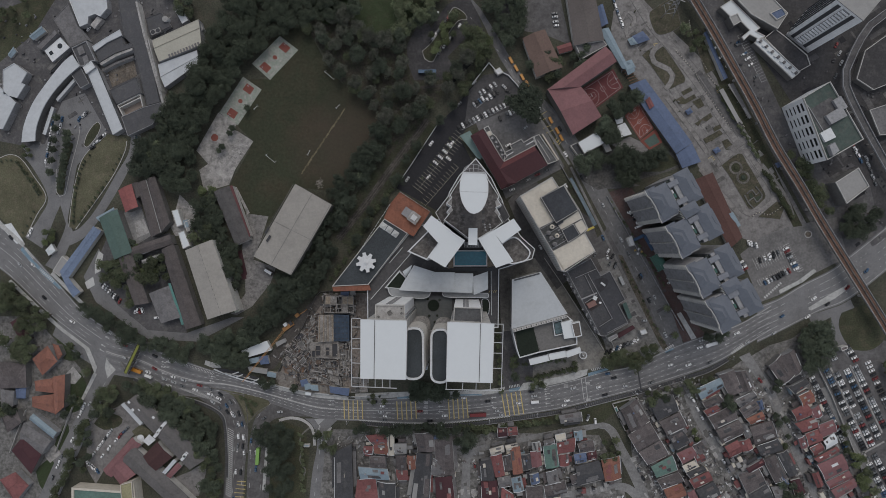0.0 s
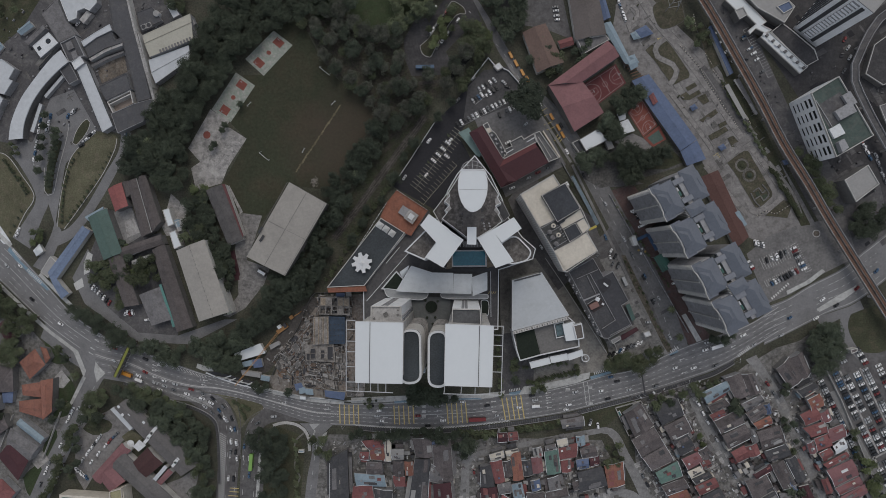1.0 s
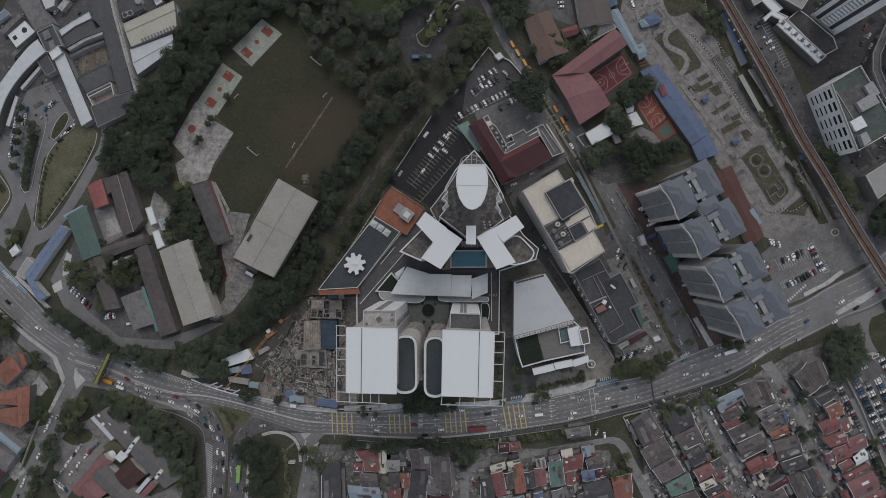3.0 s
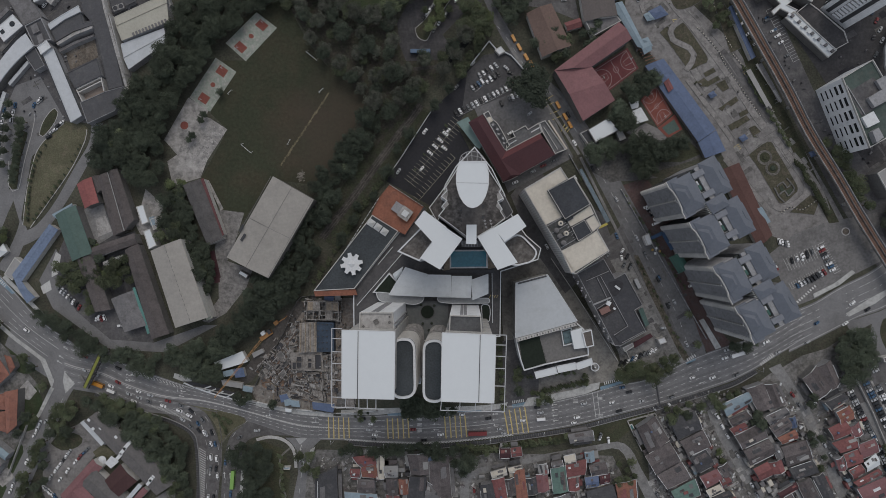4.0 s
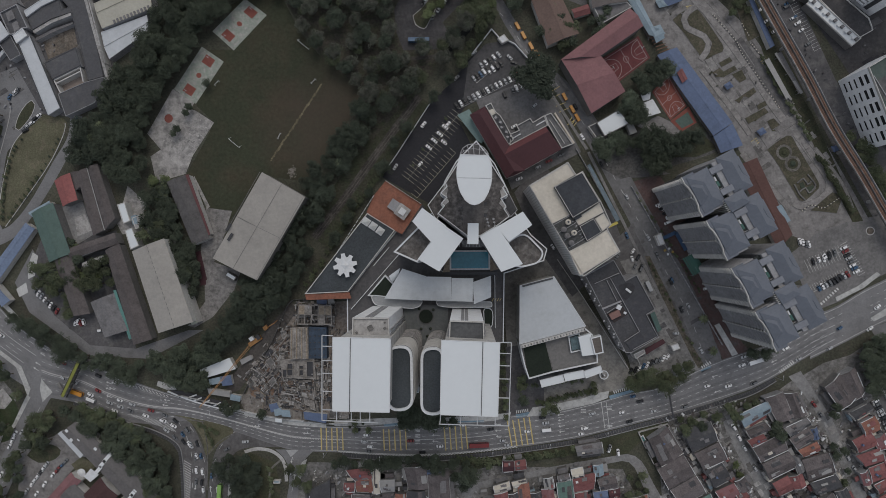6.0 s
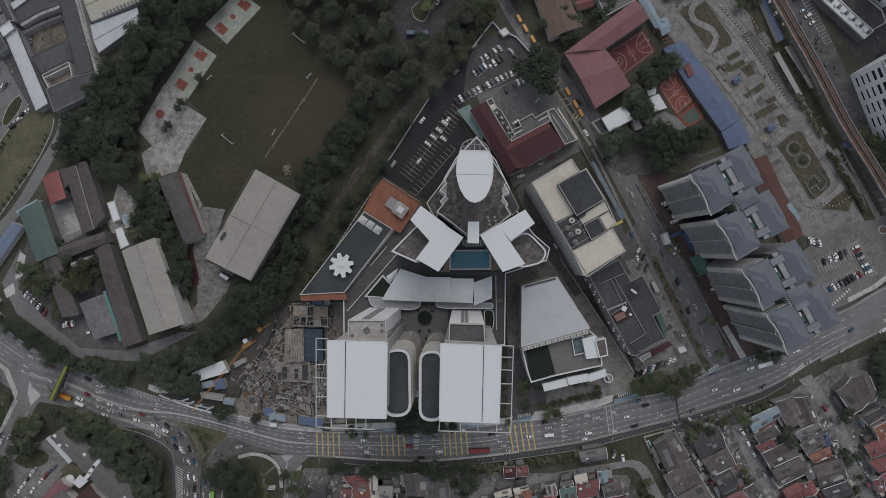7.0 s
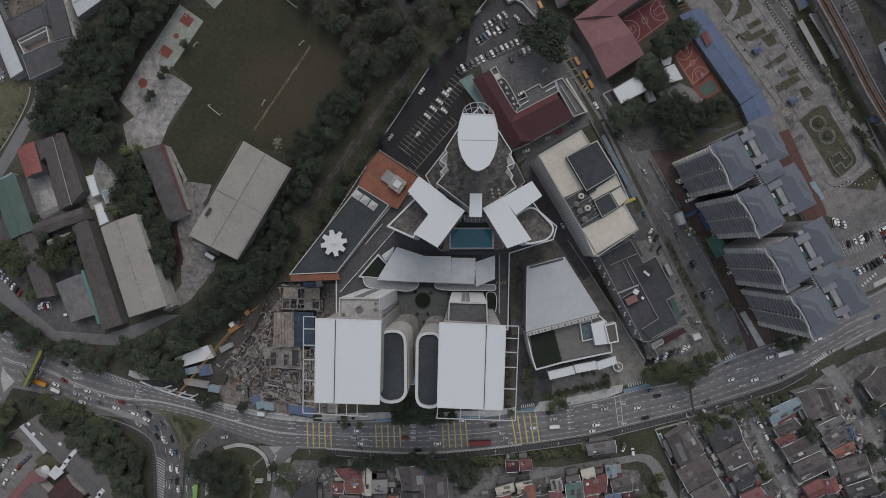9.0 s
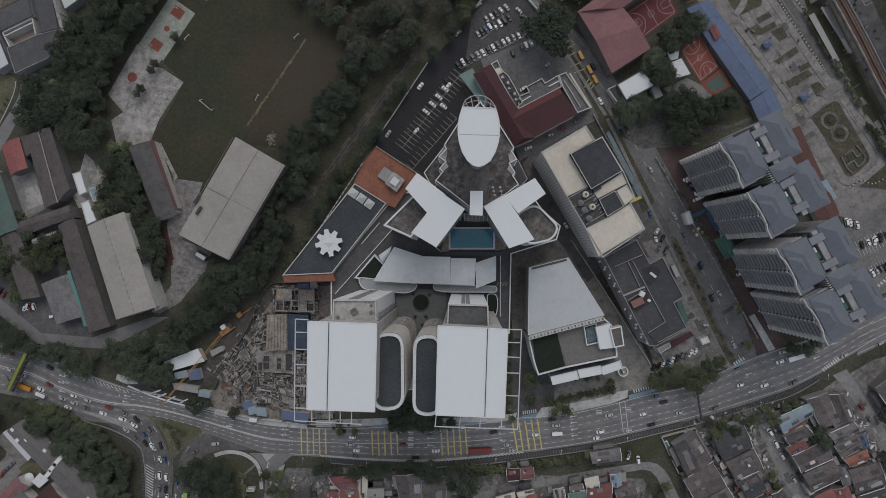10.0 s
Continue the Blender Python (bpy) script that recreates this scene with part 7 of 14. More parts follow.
shed("teal sheet walkway roof", [(-216.3, -23.1), (-214.6, -22.7), (-204.2, -52.5), (-206.3, -53.4)], 6, mat("teal_walk_sheet", (0.1, 0.22, 0.2), 0.7, 0.1, 0.8, 0.1, 0.05), posts=True, name="walkway", category="walkway", tilt=0.1)
gable("long blue roof running down to the road", [(-272.9, 19), (-266.9, 15.3), (-291.8, -19.5), (-298.2, -14.5)], 5, 1.0, WALK_BLUE, name="walkway", category="walkway")
gable("blue roof at the road end", [(-298.2, -14.5), (-291.4, -19.1), (-282.5, -29.4), (-288, -33.6)], 5, 1.0, WALK_BLUE, name="walkway", category="walkway", cross=True)
gable("small blue roof beside the lawn", [(-271.2, 25.2), (-257.7, 32.6), (-256.4, 30.2), (-268.2, 22.3)], 5, 0.7, ROOF_SKY, name="walkway", category="walkway")
block("small grey-roofed store by the blue roof", [(-303.6, -14.2), (-296.4, -2.9), (-291.3, -7.1), (-298.1, -18.3)], 5, WALL, ROOF_PALE, 0.2, "store", "shed")
gable("white pyramid-roofed guard house", [(-310.4, 1.2), (-305.7, 6.2), (-302.7, 0.8), (-307.8, -3)], 3.2, 1.4, ROOF_WHITE, name="guard_house", category="gatehouse", hip=0.45)
lot([(-339, 21.5), (-329.4, 7.6), (-334.6, 5.9), (-347.7, 19.4)], WHITE, "white paved footpath edge", 0.2)
for q in ([(-274.9, -8), (-272, 0.4), (-268.5, -1.7), (-270.6, -14.3), (-274.9, -16.4)], [(-282.6, -22.7), (-276.2, -18.5), (-274.9, -24.8), (-280.5, -27.7)]):
    lot(q, mat("white_slab", (0.5, 0.5, 0.49), 0.9, 0.1, 0.8, 0.1, 0.05), "pale concrete patch in the yard", 0.09)

# ---------------------------------------------------------------- curved offices
co = thing("curved_block", "long curved office under a white metal roof", "office", (*(-308.2, 110.3), 0.035))
part("roof", between([(-326, 80.5), (-324.3, 93), (-317.5, 109.5), (-306.1, 125.6), (-294.7, 139.2), (-287.9, 144.5)], [(-315.7, 81.3), (-314.9, 91.6), (-309.4, 106.1), (-301, 118.5), (-290.4, 129.6), (-282.3, 136.1)], 6.3, 7), OFFICE_WHITE, co)
part("wall", between([(-325.1, 81.3), (-323.5, 93), (-316.7, 109.1), (-305.2, 124.8), (-293.8, 138.3), (-287.5, 143.7)], [(-316.6, 81.7), (-315.8, 91.6), (-310.3, 106.1), (-301.8, 118.9), (-291.2, 130), (-283.2, 137)], 0.035, 6.3), SHADY_WALL, co)
CREAM_DULL = mat("dull_cream_roof", (0.4, 0.385, 0.33), 0.8, 0.08, 0.6, 0.06, 0.05)
OFFICE_DARK = mat("dark_office_felt", (0.088, 0.088, 0.094), 0.85, 0.12, 0.7, 0.08, 0.1, (0.11, 0.108, 0.108), 0.35)


def office(label, poly, h, roof, parapet=0.35, rim=None, wide=0.4):
    return block(label, poly, h, WALL_GREY, roof, parapet, "office_wing", "office", rim=rim or roof, wide=wide)


ow = office("straight office wing under a white metal roof", [(-276.8, 130.9), (-269.6, 134.6), (-250.3, 90.1), (-257.8, 85.6)], 6, OFFICE_WHITE)
part("gutter", bar(bmesh.new(), (*(-269.2, 134.6), 6.3), (*(-250, 90.1), 6.3), 0.5, 0.5), WALL_DARK, ow)
part("gutter", bar(bmesh.new(), (*(-277.3, 130.9), 6.3), (*(-258.2, 85.6), 6.3), 0.4, 0.4), WALL_DARK, ow)
office("white lift machine house between office wings", [(-279.2, 134.8), (-273, 139.3), (-270, 134.8), (-276.7, 129.9)], 8, WHITE, 0.3)
office("dark square office roof with a thin pale rim", [(-290.2, 131), (-283, 136.2), (-276.2, 123.7), (-282.9, 120.2)], 5, OFFICE_DARK, 0.4, WALL_GREY, 0.3)
office("narrow white walkway roof along the curved office", [(-303, 113), (-301.7, 111.3), (-288.5, 126.1), (-289.8, 127.8)], 3, OFFICE_WHITE, 0.1)
office("narrow white walkway roof at a parking court", [(-313.1, 87.3), (-310.6, 86.4), (-304.2, 106.4), (-306.4, 107.7)], 3, OFFICE_WHITE, 0.1)
office("grey flat office roof with worn felt", [(-302.7, 170.9), (-291.8, 182.3), (-284.5, 165.6), (-277.3, 155.7), (-290, 150), (-295, 158.4)], 6, ROOF_GREY, 0.3)
lt = office("dark lift tower roof between parapet walls", [(-288, 149.2), (-277, 154.5), (-269.9, 139.6), (-273.7, 139.2), (-279.5, 135.5), (-281.6, 135.6)], 7, OFFICE_DARK, 0.9, WALL_GREY, 0.5)
part("plant_room", solid([(-283.9, 148.8), (-279.7, 150.8), (-277.6, 145.5), (-281.8, 143.5)], 7, 8.2), ROOF_GREY, lt)
part("plant_room", solid([(-279.7, 142.2), (-276.3, 143.9), (-274.7, 139.3), (-278, 136.9)], 7, 8.2), ROOF_GREY, lt)
ws = office("white stepped office roof with a terrace", [(-291.4, 186.4), (-282.8, 165.2), (-277, 167.6), (-276.5, 172.6), (-271.5, 174.6), (-267.6, 172.5), (-262.2, 178.5), (-263.1, 186)], 6, OFFICE_WHITE, 0.5, WHITE)
part("terrace_block", solid([(-276.5, 167.2), (-271, 173.7), (-267.2, 171.6), (-273.1, 164.6)], 0.1, 4.0), CONCRETE, ws)
office("white crescent roof edge over the dark hall", [(-272.9, 150.3), (-264, 155.9), (-252.4, 162.4), (-250.7, 158.2), (-262, 153), (-271.1, 146.6)], 7, OFFICE_WHITE, 0.2)
office("dark hall roof behind a white crescent", [(-271.4, 146.5), (-262.2, 153), (-251.7, 157.8), (-249.7, 151.2), (-244.3, 152.9), (-243.4, 149.6), (-256.3, 145.6), (-268, 139)], 6, OFFICE_DARK, 0.2)
office("white curved edge roof of a court", [(-268, 138.2), (-256.3, 144.8), (-243.5, 149.2), (-243.5, 147.5), (-255.6, 143.1), (-266.8, 136.6)], 6, CONCRETE, 0.1)
office("grey link roof across a planted court", [(-267.6, 134.4), (-257.2, 139.6), (-243.8, 144.2), (-243.8, 142.9), (-256.3, 138), (-266.8, 132.7)], 4, ROOF_GREY, 0.1)
office("long dark flat roof beside the workshops", [(-254.6, 185.8), (-241.2, 185.6), (-237.1, 164.7), (-233.1, 155.3), (-222.9, 109.3), (-232.5, 106.9), (-237, 125.8), (-243.8, 151.3), (-250.4, 158.6)], 6, OFFICE_DARK, 0.25)
for p, q, w in (((-235, 161.4), (-219.6, 106.7), 1.5), ((-231.7, 156.5), (-221.6, 117.3), 0.5), ((-240.2, 182.7), (-235, 161.4), 1.2)):
    k = thing("boundary_wall", "tall pale concrete wall along a dark roof", "wall", (*p, 0.05))
    part("wall", bar(bmesh.new(), (*p, 3.6), (*q, 3.6), w, 7.0), WALL, k)
    part("coping", bar(bmesh.new(), (*p, 7.15), (*q, 7.15), w + 0.2, 0.12), CONCRETE, k)
office("dark roof above a beige court", [(-260.7, 118.1), (-240.7, 127.5), (-237.4, 116.4), (-255.2, 108.2)], 6, OFFICE_DARK, 0.25)
office("wide dark end roof beside the drive", [(-251.6, 98.7), (-234.9, 105.7), (-222.5, 108.9), (-220.1, 105.3), (-228.4, 92.9), (-246.7, 84.7)], 6, OFFICE_DARK, 0.3, WALL_GREY, 0.3)
cw = thing("court_wall", "pale double wall round a beige court", "wall", (*(-254.2, 108.5), 0.1))
for p, q in (((-255, 107.6), (-238.4, 115.4)), ((-253.8, 105.6), (-238.4, 112.9)), ((-255, 107.6), (-250.5, 99)), ((-238.4, 115.4), (-236.3, 106.4))):
    part("wall", bar(bmesh.new(), (*p, 2.6), (*q, 2.6), 0.7, 5.0), WALL, cw)
lot([(-267.1, 137.3), (-246.5, 145.9), (-243.2, 130.5), (-262.1, 122.3)], EARTH, "brown planted court between roofs", 0.12)
lot([(-274.8, 117.3), (-264.3, 120.2), (-260.2, 108.9), (-258.1, 100.6), (-264.3, 106.8)], DARK_LOT, "dark yard behind the white wing", 0.11)
office("cream workshop roof, upper slope", [(-227.9, 153.7), (-193.6, 168.6), (-192.5, 162.5), (-226.3, 148)], 8, CREAM_DULL, 0.15)
wc = office("cream workshop roof with a row of vents", [(-226.3, 147.6), (-192.5, 162.1), (-191.3, 150.2), (-222.6, 138.2)], 8, CREAM_DULL, 0.15)
for k in range(11):
    p = Vector((-214.7, 142.2)).lerp(Vector((-193.3, 150.7)), k / 10)
    part("vent", box(bmesh.new(), p, (1.2, 2.4, 0.5), 24, 8.1), ROOF_GREY, wc)
office("white sheet roof of a workshop, upper slope", [(-224.5, 136.8), (-195.5, 146.9), (-194.7, 142.4), (-222.5, 127.8)], 6, OFFICE_WHITE, 0.15)
office("white sheet roof of a workshop by the trees", [(-222.5, 127.4), (-194.7, 142), (-194.7, 137.1), (-219.2, 120)], 6, OFFICE_WHITE, 0.15)
office("pale lean-to at the workshop end", [(-198.8, 166.1), (-193.7, 167.7), (-191.3, 162.8), (-193.8, 158.7), (-197.1, 160.4)], 5, ROOF_PALE, 0.1)
office("white office roof with a notch", [(-340.8, 134.2), (-332.4, 139), (-322.5, 131.9), (-326.8, 124.4), (-323.7, 123.1), (-330.1, 113.3), (-340.8, 116.3)], 6, OFFICE_WHITE, 0.4)
office("white office roof beside a lawn", [(-344.2, 122.5), (-331, 110), (-340.7, 90.6), (-344.1, 90.7)], 6, OFFICE_WHITE, 0.3)
dm = office("white diamond-shaped roof with two dark lights", [(-310.1, 148.2), (-298.3, 158), (-291.1, 150.4), (-304.2, 139.8)], 5, WHITE, 0.25)
part("dark_light", cyl(bmesh.new(), (-298.7, 151.7), 2.0, 5.0, 5.5, 10, 1.4), GLASS_DARK, dm)
part("dark_light", box(bmesh.new(), (-305.1, 146.5), (2.6, 2.6, 0.4), 35, 5.0), GLASS_DARK, dm)
office("low grey roof along a service lane", [(-316.9, 151.9), (-303.3, 163.9), (-301.2, 161.3), (-313.4, 149.4)], 4, ROOF_GREY, 0.2)
office("low brown-grey roof by a service lane", [(-310, 136.1), (-307.1, 133.6), (-298.1, 143.4), (-292.2, 150), (-293.9, 150.9)], 3, CONCRETE_DK, 0.2)
office("white barrel roof beside the tank", [(-212, 176), (-208.6, 178.5), (-202.5, 169.4), (-207, 166.9)], 5, WHITE, 0.2)
office("dark plant yard roof behind the workshops", [(-235, 172), (-223.8, 176.1), (-216.3, 165.8), (-232.2, 158.8)], 3, OFFICE_DARK, 0.3)
for c in ((-229.2, 161.3), (-225.5, 162.5)):
    k = thing("cooling_unit", "round grey cooling unit in a plant yard", "cooling unit", (*c, 3.0))
    part("casing", box(bmesh.new(), c, (3.6, 3.6, 1.2), 24, 3.0), ROOF_PALE, k)
    part("fan", cyl(bmesh.new(), c, 1.5, 4.2, 4.4, 16), STEEL_DARK, k)
gable("pale blue rounded barrel hut roof", [(-323.4, 160.2), (-314, 167.6), (-310.6, 163.3), (-320, 156.8)], 3, 1.6, ROOF_SKY, name="hut", category="hut")
gable("small pale blue sheet hut roof", [(-340.5, 147.3), (-336.2, 152.7), (-333.6, 149.3), (-337.9, 143.9)], 2, 1.0, ROOF_SKY, name="hut", category="hut")
lot([(-255.4, 108.6), (-241.1, 115.7), (-238.6, 107.7), (-252.5, 101.1)], mat("beige_court", (0.3, 0.25, 0.215), 0.9, 0.1, 0.8, 0.1, 0.05), "beige court between dark roofs", 0.1)
for c in ((-220.1, 170.8),):
    k = thing("water_tank", "round white water tank beside the workshops", "tank", (*c, 0.035))
    part("body", cyl(bmesh.new(), c, 2.1, 0.035, 4.5, 20), WHITE, k)
    part("lid", cyl(bmesh.new(), c, 2.2, 4.5, 4.8, 20, 0.4), ROOF_PALE, k)

# ---------------------------------------------------------------- commercial district beyond the railway
FA, FB = Vector((227.6, 154.5)), Vector((243.2, 141.4))
FD = Vector((-(FB - FA).y, (FB - FA).x)).normalized() * 24.0
wt = thing("striped_tower", "white office tower with dark vertical glass stripes", "tower", (*FA.lerp(FB, 0.5), 0.03))
part("wall", solid([tuple(FA), tuple(FB), tuple(FB + FD), tuple(FA + FD)], 0.03, 58), WHITE_FACADE, wt)
part("roof", solid([tuple(FA), tuple(FB), tuple(FB + FD), tuple(FA + FD)], 58, 58.6), ROOF_PALE, wt)
fo = (FD * -1).normalized()
for s0, s1, m in ((0.13, 0.25, WALL_DARK), (0.66, 0.78, WALL_DARK), (0.34, 0.6, WALL_GREY)):
    p, q = FA.lerp(FB, s0), FA.lerp(FB, s1)
    part("facade_stripe", solid([tuple(p), tuple(q), tuple(q + fo * 0.25), tuple(p + fo * 0.25)], 3, 56), m, wt)
for k in range(17):
    p, q = FA.lerp(FB, 0.35), FA.lerp(FB, 0.59)
    part("sunshade", solid([tuple(p), tuple(q), tuple(q + fo * 0.9), tuple(p + fo * 0.9)], 4 + 3.1 * k, 5.1 + 3.1 * k), WHITE_FACADE, wt)
for f0, f1 in ((FA, FA + FD), (FB, FB + FD)):
    for k in range(6):
        p, q = f0.lerp(f1, (k + 0.2) / 6), f0.lerp(f1, (k + 0.7) / 6)
        part("facade_stripe", bar(bmesh.new(), (*p.lerp(q, 0.5), 3), (*p.lerp(q, 0.5), 56), 1.8, 0.6), WALL_DARK, wt)
ww = block("white office with rows of dark windows and a green roof", [(224.7, 102.6), (242.4, 113.4), (264, 74.8), (240.4, 61)], 26, WHITE_FACADE, mat("dull_green_roof", (0.075, 0.1, 0.09), 0.85, 0.15, 0.6, 0.08, 0.1, (0.1, 0.11, 0.1), 0.4), 1.2, "office_block", "office", rim=WALL)
WA, WB = Vector((240.4, 61)), Vector((224.7, 102.6))
wdir = (WB - WA).normalized()
for bay in range(5):
    for storey in range(5):
        w, h = 5.4, (1.1, 1.1, 1.1, 2.0, 2.2)[storey]
        ob = new("window", window_mesh(w, h, GLASS_DARK))
        ob.parent = ww
        c = WA + wdir * (5.0 + 8.3 * bay + 0.6)
        ob.matrix_basis = Matrix.Translation(Vector((c.x, c.y, 3.4 + 4.5 * storey)) - ORIGIN[ww]) @ Matrix.Rotation(math.atan2(wdir.y, wdir.x), 4, "Z")
part("roof_floor", solid([(228.4, 94.3), (243.1, 103.2), (254.9, 91.4), (236.5, 79.9)], 26, 26.1), LOT, ww)
part("plant_room", solid([(238.4, 90.1), (248.6, 96.4), (252.2, 90), (242, 84.5)], 26, 29), WALL_GREY, ww)
part("white_room", solid([(235.3, 78.8), (241.9, 82.5), (245.5, 76.1), (238.6, 72.7)], 26, 28), WHITE, ww)
part("stair_room", solid([(243.4, 100.4), (248.5, 103.4), (252.9, 95.9), (247.8, 92.9)], 26, 28.3), WALL_GREY, ww)
part("lift_room", solid([(239.9, 70.1), (243.5, 72.3), (246.4, 66.7), (242.4, 63.4)], 26, 30), WALL_GREY, ww)
part("roof_pipe", bar(bmesh.new(), (227.7, 98.1) + (26.4,), (239.4, 78.4) + (26.4,), 0.4, 0.5), STEEL, ww)
for q, h, m, lab in (([(179.2, 172.5), (187, 177.5), (206.9, 157.3), (204.1, 155), (210.4, 151.7), (207.2, 148.6), (199.5, 152.7), (195.6, 148.7), (194, 151.1), (199.5, 155.8), (192.5, 163.1), (189.3, 161.6), (185.4, 166.4)], 6, ROOF_WHITE, "white zigzag commercial roof"), ([(202.6, 147), (208, 151), (234.4, 126), (228.9, 121.3)], 6, ROOF_WHITE, "white zigzag commercial roof"), ([(188, 178.2), (203.6, 187.9), (224.4, 166.2), (217.4, 155.3), (199.6, 165.8)], 9, ROOF_PALE, "wide pale metal roof"),
                     ([(211.8, 166.2), (220.2, 170), (223.3, 165.2), (216.4, 161.4)], 9.5, ROOF_BLUE, "blue panel on a pale roof"), ([(210.1, 150.5), (233.4, 126.3), (241.9, 131), (239.6, 138.2), (224.1, 151.9), (217.9, 156.8)], 5, DARK_LOT, "dark grey deck roof"), ([(254.5, 47.9), (270, 58), (277.2, 45.1), (262, 33.1)], 12, ROOF_PALE, "square pale grey roof with a plain rim"),
                     ([(279.1, 140.8), (306, 160.3), (313.6, 124.6), (284.8, 113.1), (273.2, 121.1)], 5, DARK_LOT, "dark roofed block by the flyover"), ([(281.4, 99), (305.1, 106.7), (305.1, 83.1), (288.2, 81.2)], 6, ROOF_GREY, "pale roof by the flyover"), ([(184.6, 164.8), (190.4, 167.1), (193.1, 161.5), (187.7, 158.4)], 8, ROOF_PALE, "small pale roof")):
    block(lab + " above brown-grey walls", q, h, SHADY_WALL, m, 0.7, "commercial_block", "building", rim=WALL)
for k in range(14):
    a, b = (204.9, 148.6), (231.3, 124.4)
    f = k / 13
    unit("small roof box on a white commercial roof", (a[0] + (b[0] - a[0]) * f, a[1] + (b[1] - a[1]) * f + (k % 2)), (1.8, 1.8, 1.2), 40, 6.0, ROOF_GREY if k % 2 else WHITE)

# elevated railway
RAIL = smooth_line([(150.3, 195.7), (160.9, 175.9), (172.5, 156), (187.2, 129.1), (202.6, 100.6), (215.9, 73.8), (232.9, 45.4), (246, 21.9), (262.8, -6.2), (277.7, -30.6), (292.7, -55.7)], 8.0)
ra = thing("viaduct", "elevated concrete railway with a rusty brown track bed", "viaduct", (*RAIL[4], 0.0))
part("deck", strip(bmesh.new(), RAIL, 6.2, 8.0, 9.0), CONCRETE_DK, ra)
for side in (-1.22, 1.22):
    part("track_bed", strip(bmesh.new(), RAIL, 2.15, 9.0, 9.25, side), RUST, ra, "rusty brown track bed")
for s, m in ((2.95, WALL_GREY), (-2.95, CONCRETE), (0.0, CONCRETE_DK)):
    part("edge_wall", strip(bmesh.new(), RAIL, 0.3, 9.0, 10.1, s), m, ra)
for s in (1.4, 0.6, -0.6, -1.4):
    part("rail", strip(bmesh.new(), RAIL, 0.15, 9.25, 9.45, s), STEEL_DARK, ra)
part("cable_trough", strip(bmesh.new(), RAIL, 0.5, 9.0, 9.4, -2.55), CONCRETE_DK, ra)
for p in RAIL[::4]:
    part("pier", cyl(bmesh.new(), p, 1.0, 0.0, 8.0, 12), CONCRETE, ra)
FLY = smooth_line([(300.1, 171), (281, 157.5), (270.2, 139.9), (264.4, 126.2), (264.4, 115.6), (271.6, 98.6), (282.6, 76.9), (299.7, 45.5)], 8.0)
fl = thing("flyover", "grey elevated road ramp with pale edge walls", "flyover", (*FLY[3], 0.0))
part("deck", strip(bmesh.new(), FLY, 4.6, 7.0, 8.0), LOT, fl)
for s in (2.3, -2.3):
    part("edge_wall", strip(bmesh.new(), FLY, 0.35, 7.5, 9.0, s), WALL_GREY, fl)
for p in FLY[::4]:
    part("pier", cyl(bmesh.new(), p, 0.9, 0.0, 7.0, 12), CONCRETE, fl)
for a, b, lab in (((186, 118.7), (201.2, 94.5), "long pale station platform roof"), ((183, 110.9), (196.6, 91.5), "row of white platform slabs")):
    k = thing("platform_roof", lab, "roof", (*a, 0.03))
    h = 4.0 if "roof" in lab else 0.9
    part("roof", bar(bmesh.new(), (*a, h), (*b, h), 1.5, 0.4), ROOF_PALE, k)
    for f in (0.1, 0.5, 0.9):
        p = Vector(a).lerp(Vector(b), f)
        part("post", box(bmesh.new(), p, (0.3, 0.3, h - 0.2), 0, 0.03), STEEL, k)
gable("long blue roof beside the railway", [(168.4, 154.9), (170.8, 156.3), (185.3, 123.2), (182.6, 121.5)], 4.4, 0.6, ROOF_BLUE, name="walkway", category="walkway", over=0.2)
py = thing("lattice_pylon", "grey steel lattice pylon on a grass plot", "pylon", (*(144.3, 172.7), 0.0))
pc = (144.3, 171.9)
for sx, sy in ((1, 1), (1, -1), (-1, 1), (-1, -1)):
    part("leg", bar(bmesh.new(), (pc[0] + 4 * sx, pc[1] + 4 * sy, 0.1), (pc[0] + 0.5 * sx, pc[1] + 0.5 * sy, 30), 0.35), STEEL, py)
for z in (5, 11, 17, 22):
    r = 4 - 3.5 * z / 30
    for a in range(4):
        c = [(r, r), (-r, r), (-r, -r), (r, -r)]
        p, q = c[a], c[(a + 1) % 4]
        part("brace", bar(bmesh.new(), (pc[0] + p[0], pc[1] + p[1], z), (pc[0] + q[0], pc[1] + q[1], z + 3), 0.22), STEEL, py)
for z in (22, 26, 30):
    part("cross_arm", bar(bmesh.new(), (pc[0] - 5, pc[1] + 2, z), (pc[0] + 5, pc[1] - 2, z), 0.4), STEEL, py)
# ---------------------------------------------------------------- terraced and single houses
rng = random.Random(7)
TONE = {"red": (ROOF_RED, "faded red"), "orange": (ROOF_ORANGE, "orange tiled"), "brown": (ROOF_BROWN, "dark brown tiled"), "grey": (ROOF_GREY, "grey sheet"), "dark": (ROOF_DARK, "dark grey"), "green": (ROOF_GREEN, "green sheet"),
        "blue": (ROOF_BLUE, "blue sheet"), "sky": (ROOF_SKY, "light blue sheet"), "pale": (ROOF_PALE, "pale grey sheet"), "white": (ROOF_WHITE, "white sheet"), "maroon": (ROOF_MAROON, "maroon"), "cream": (ROOF_CREAM, "cream"), "pink": (ROOF_PINK, "pinkish red")}
PORCH = [ROOF_PALE, ROOF_GREY, ROOF_GREY, ROOF_CREAM, ROOF_BROWN, ROOF_RED, ROOF_GREY, ROOF_DARK]


HOUSES = []


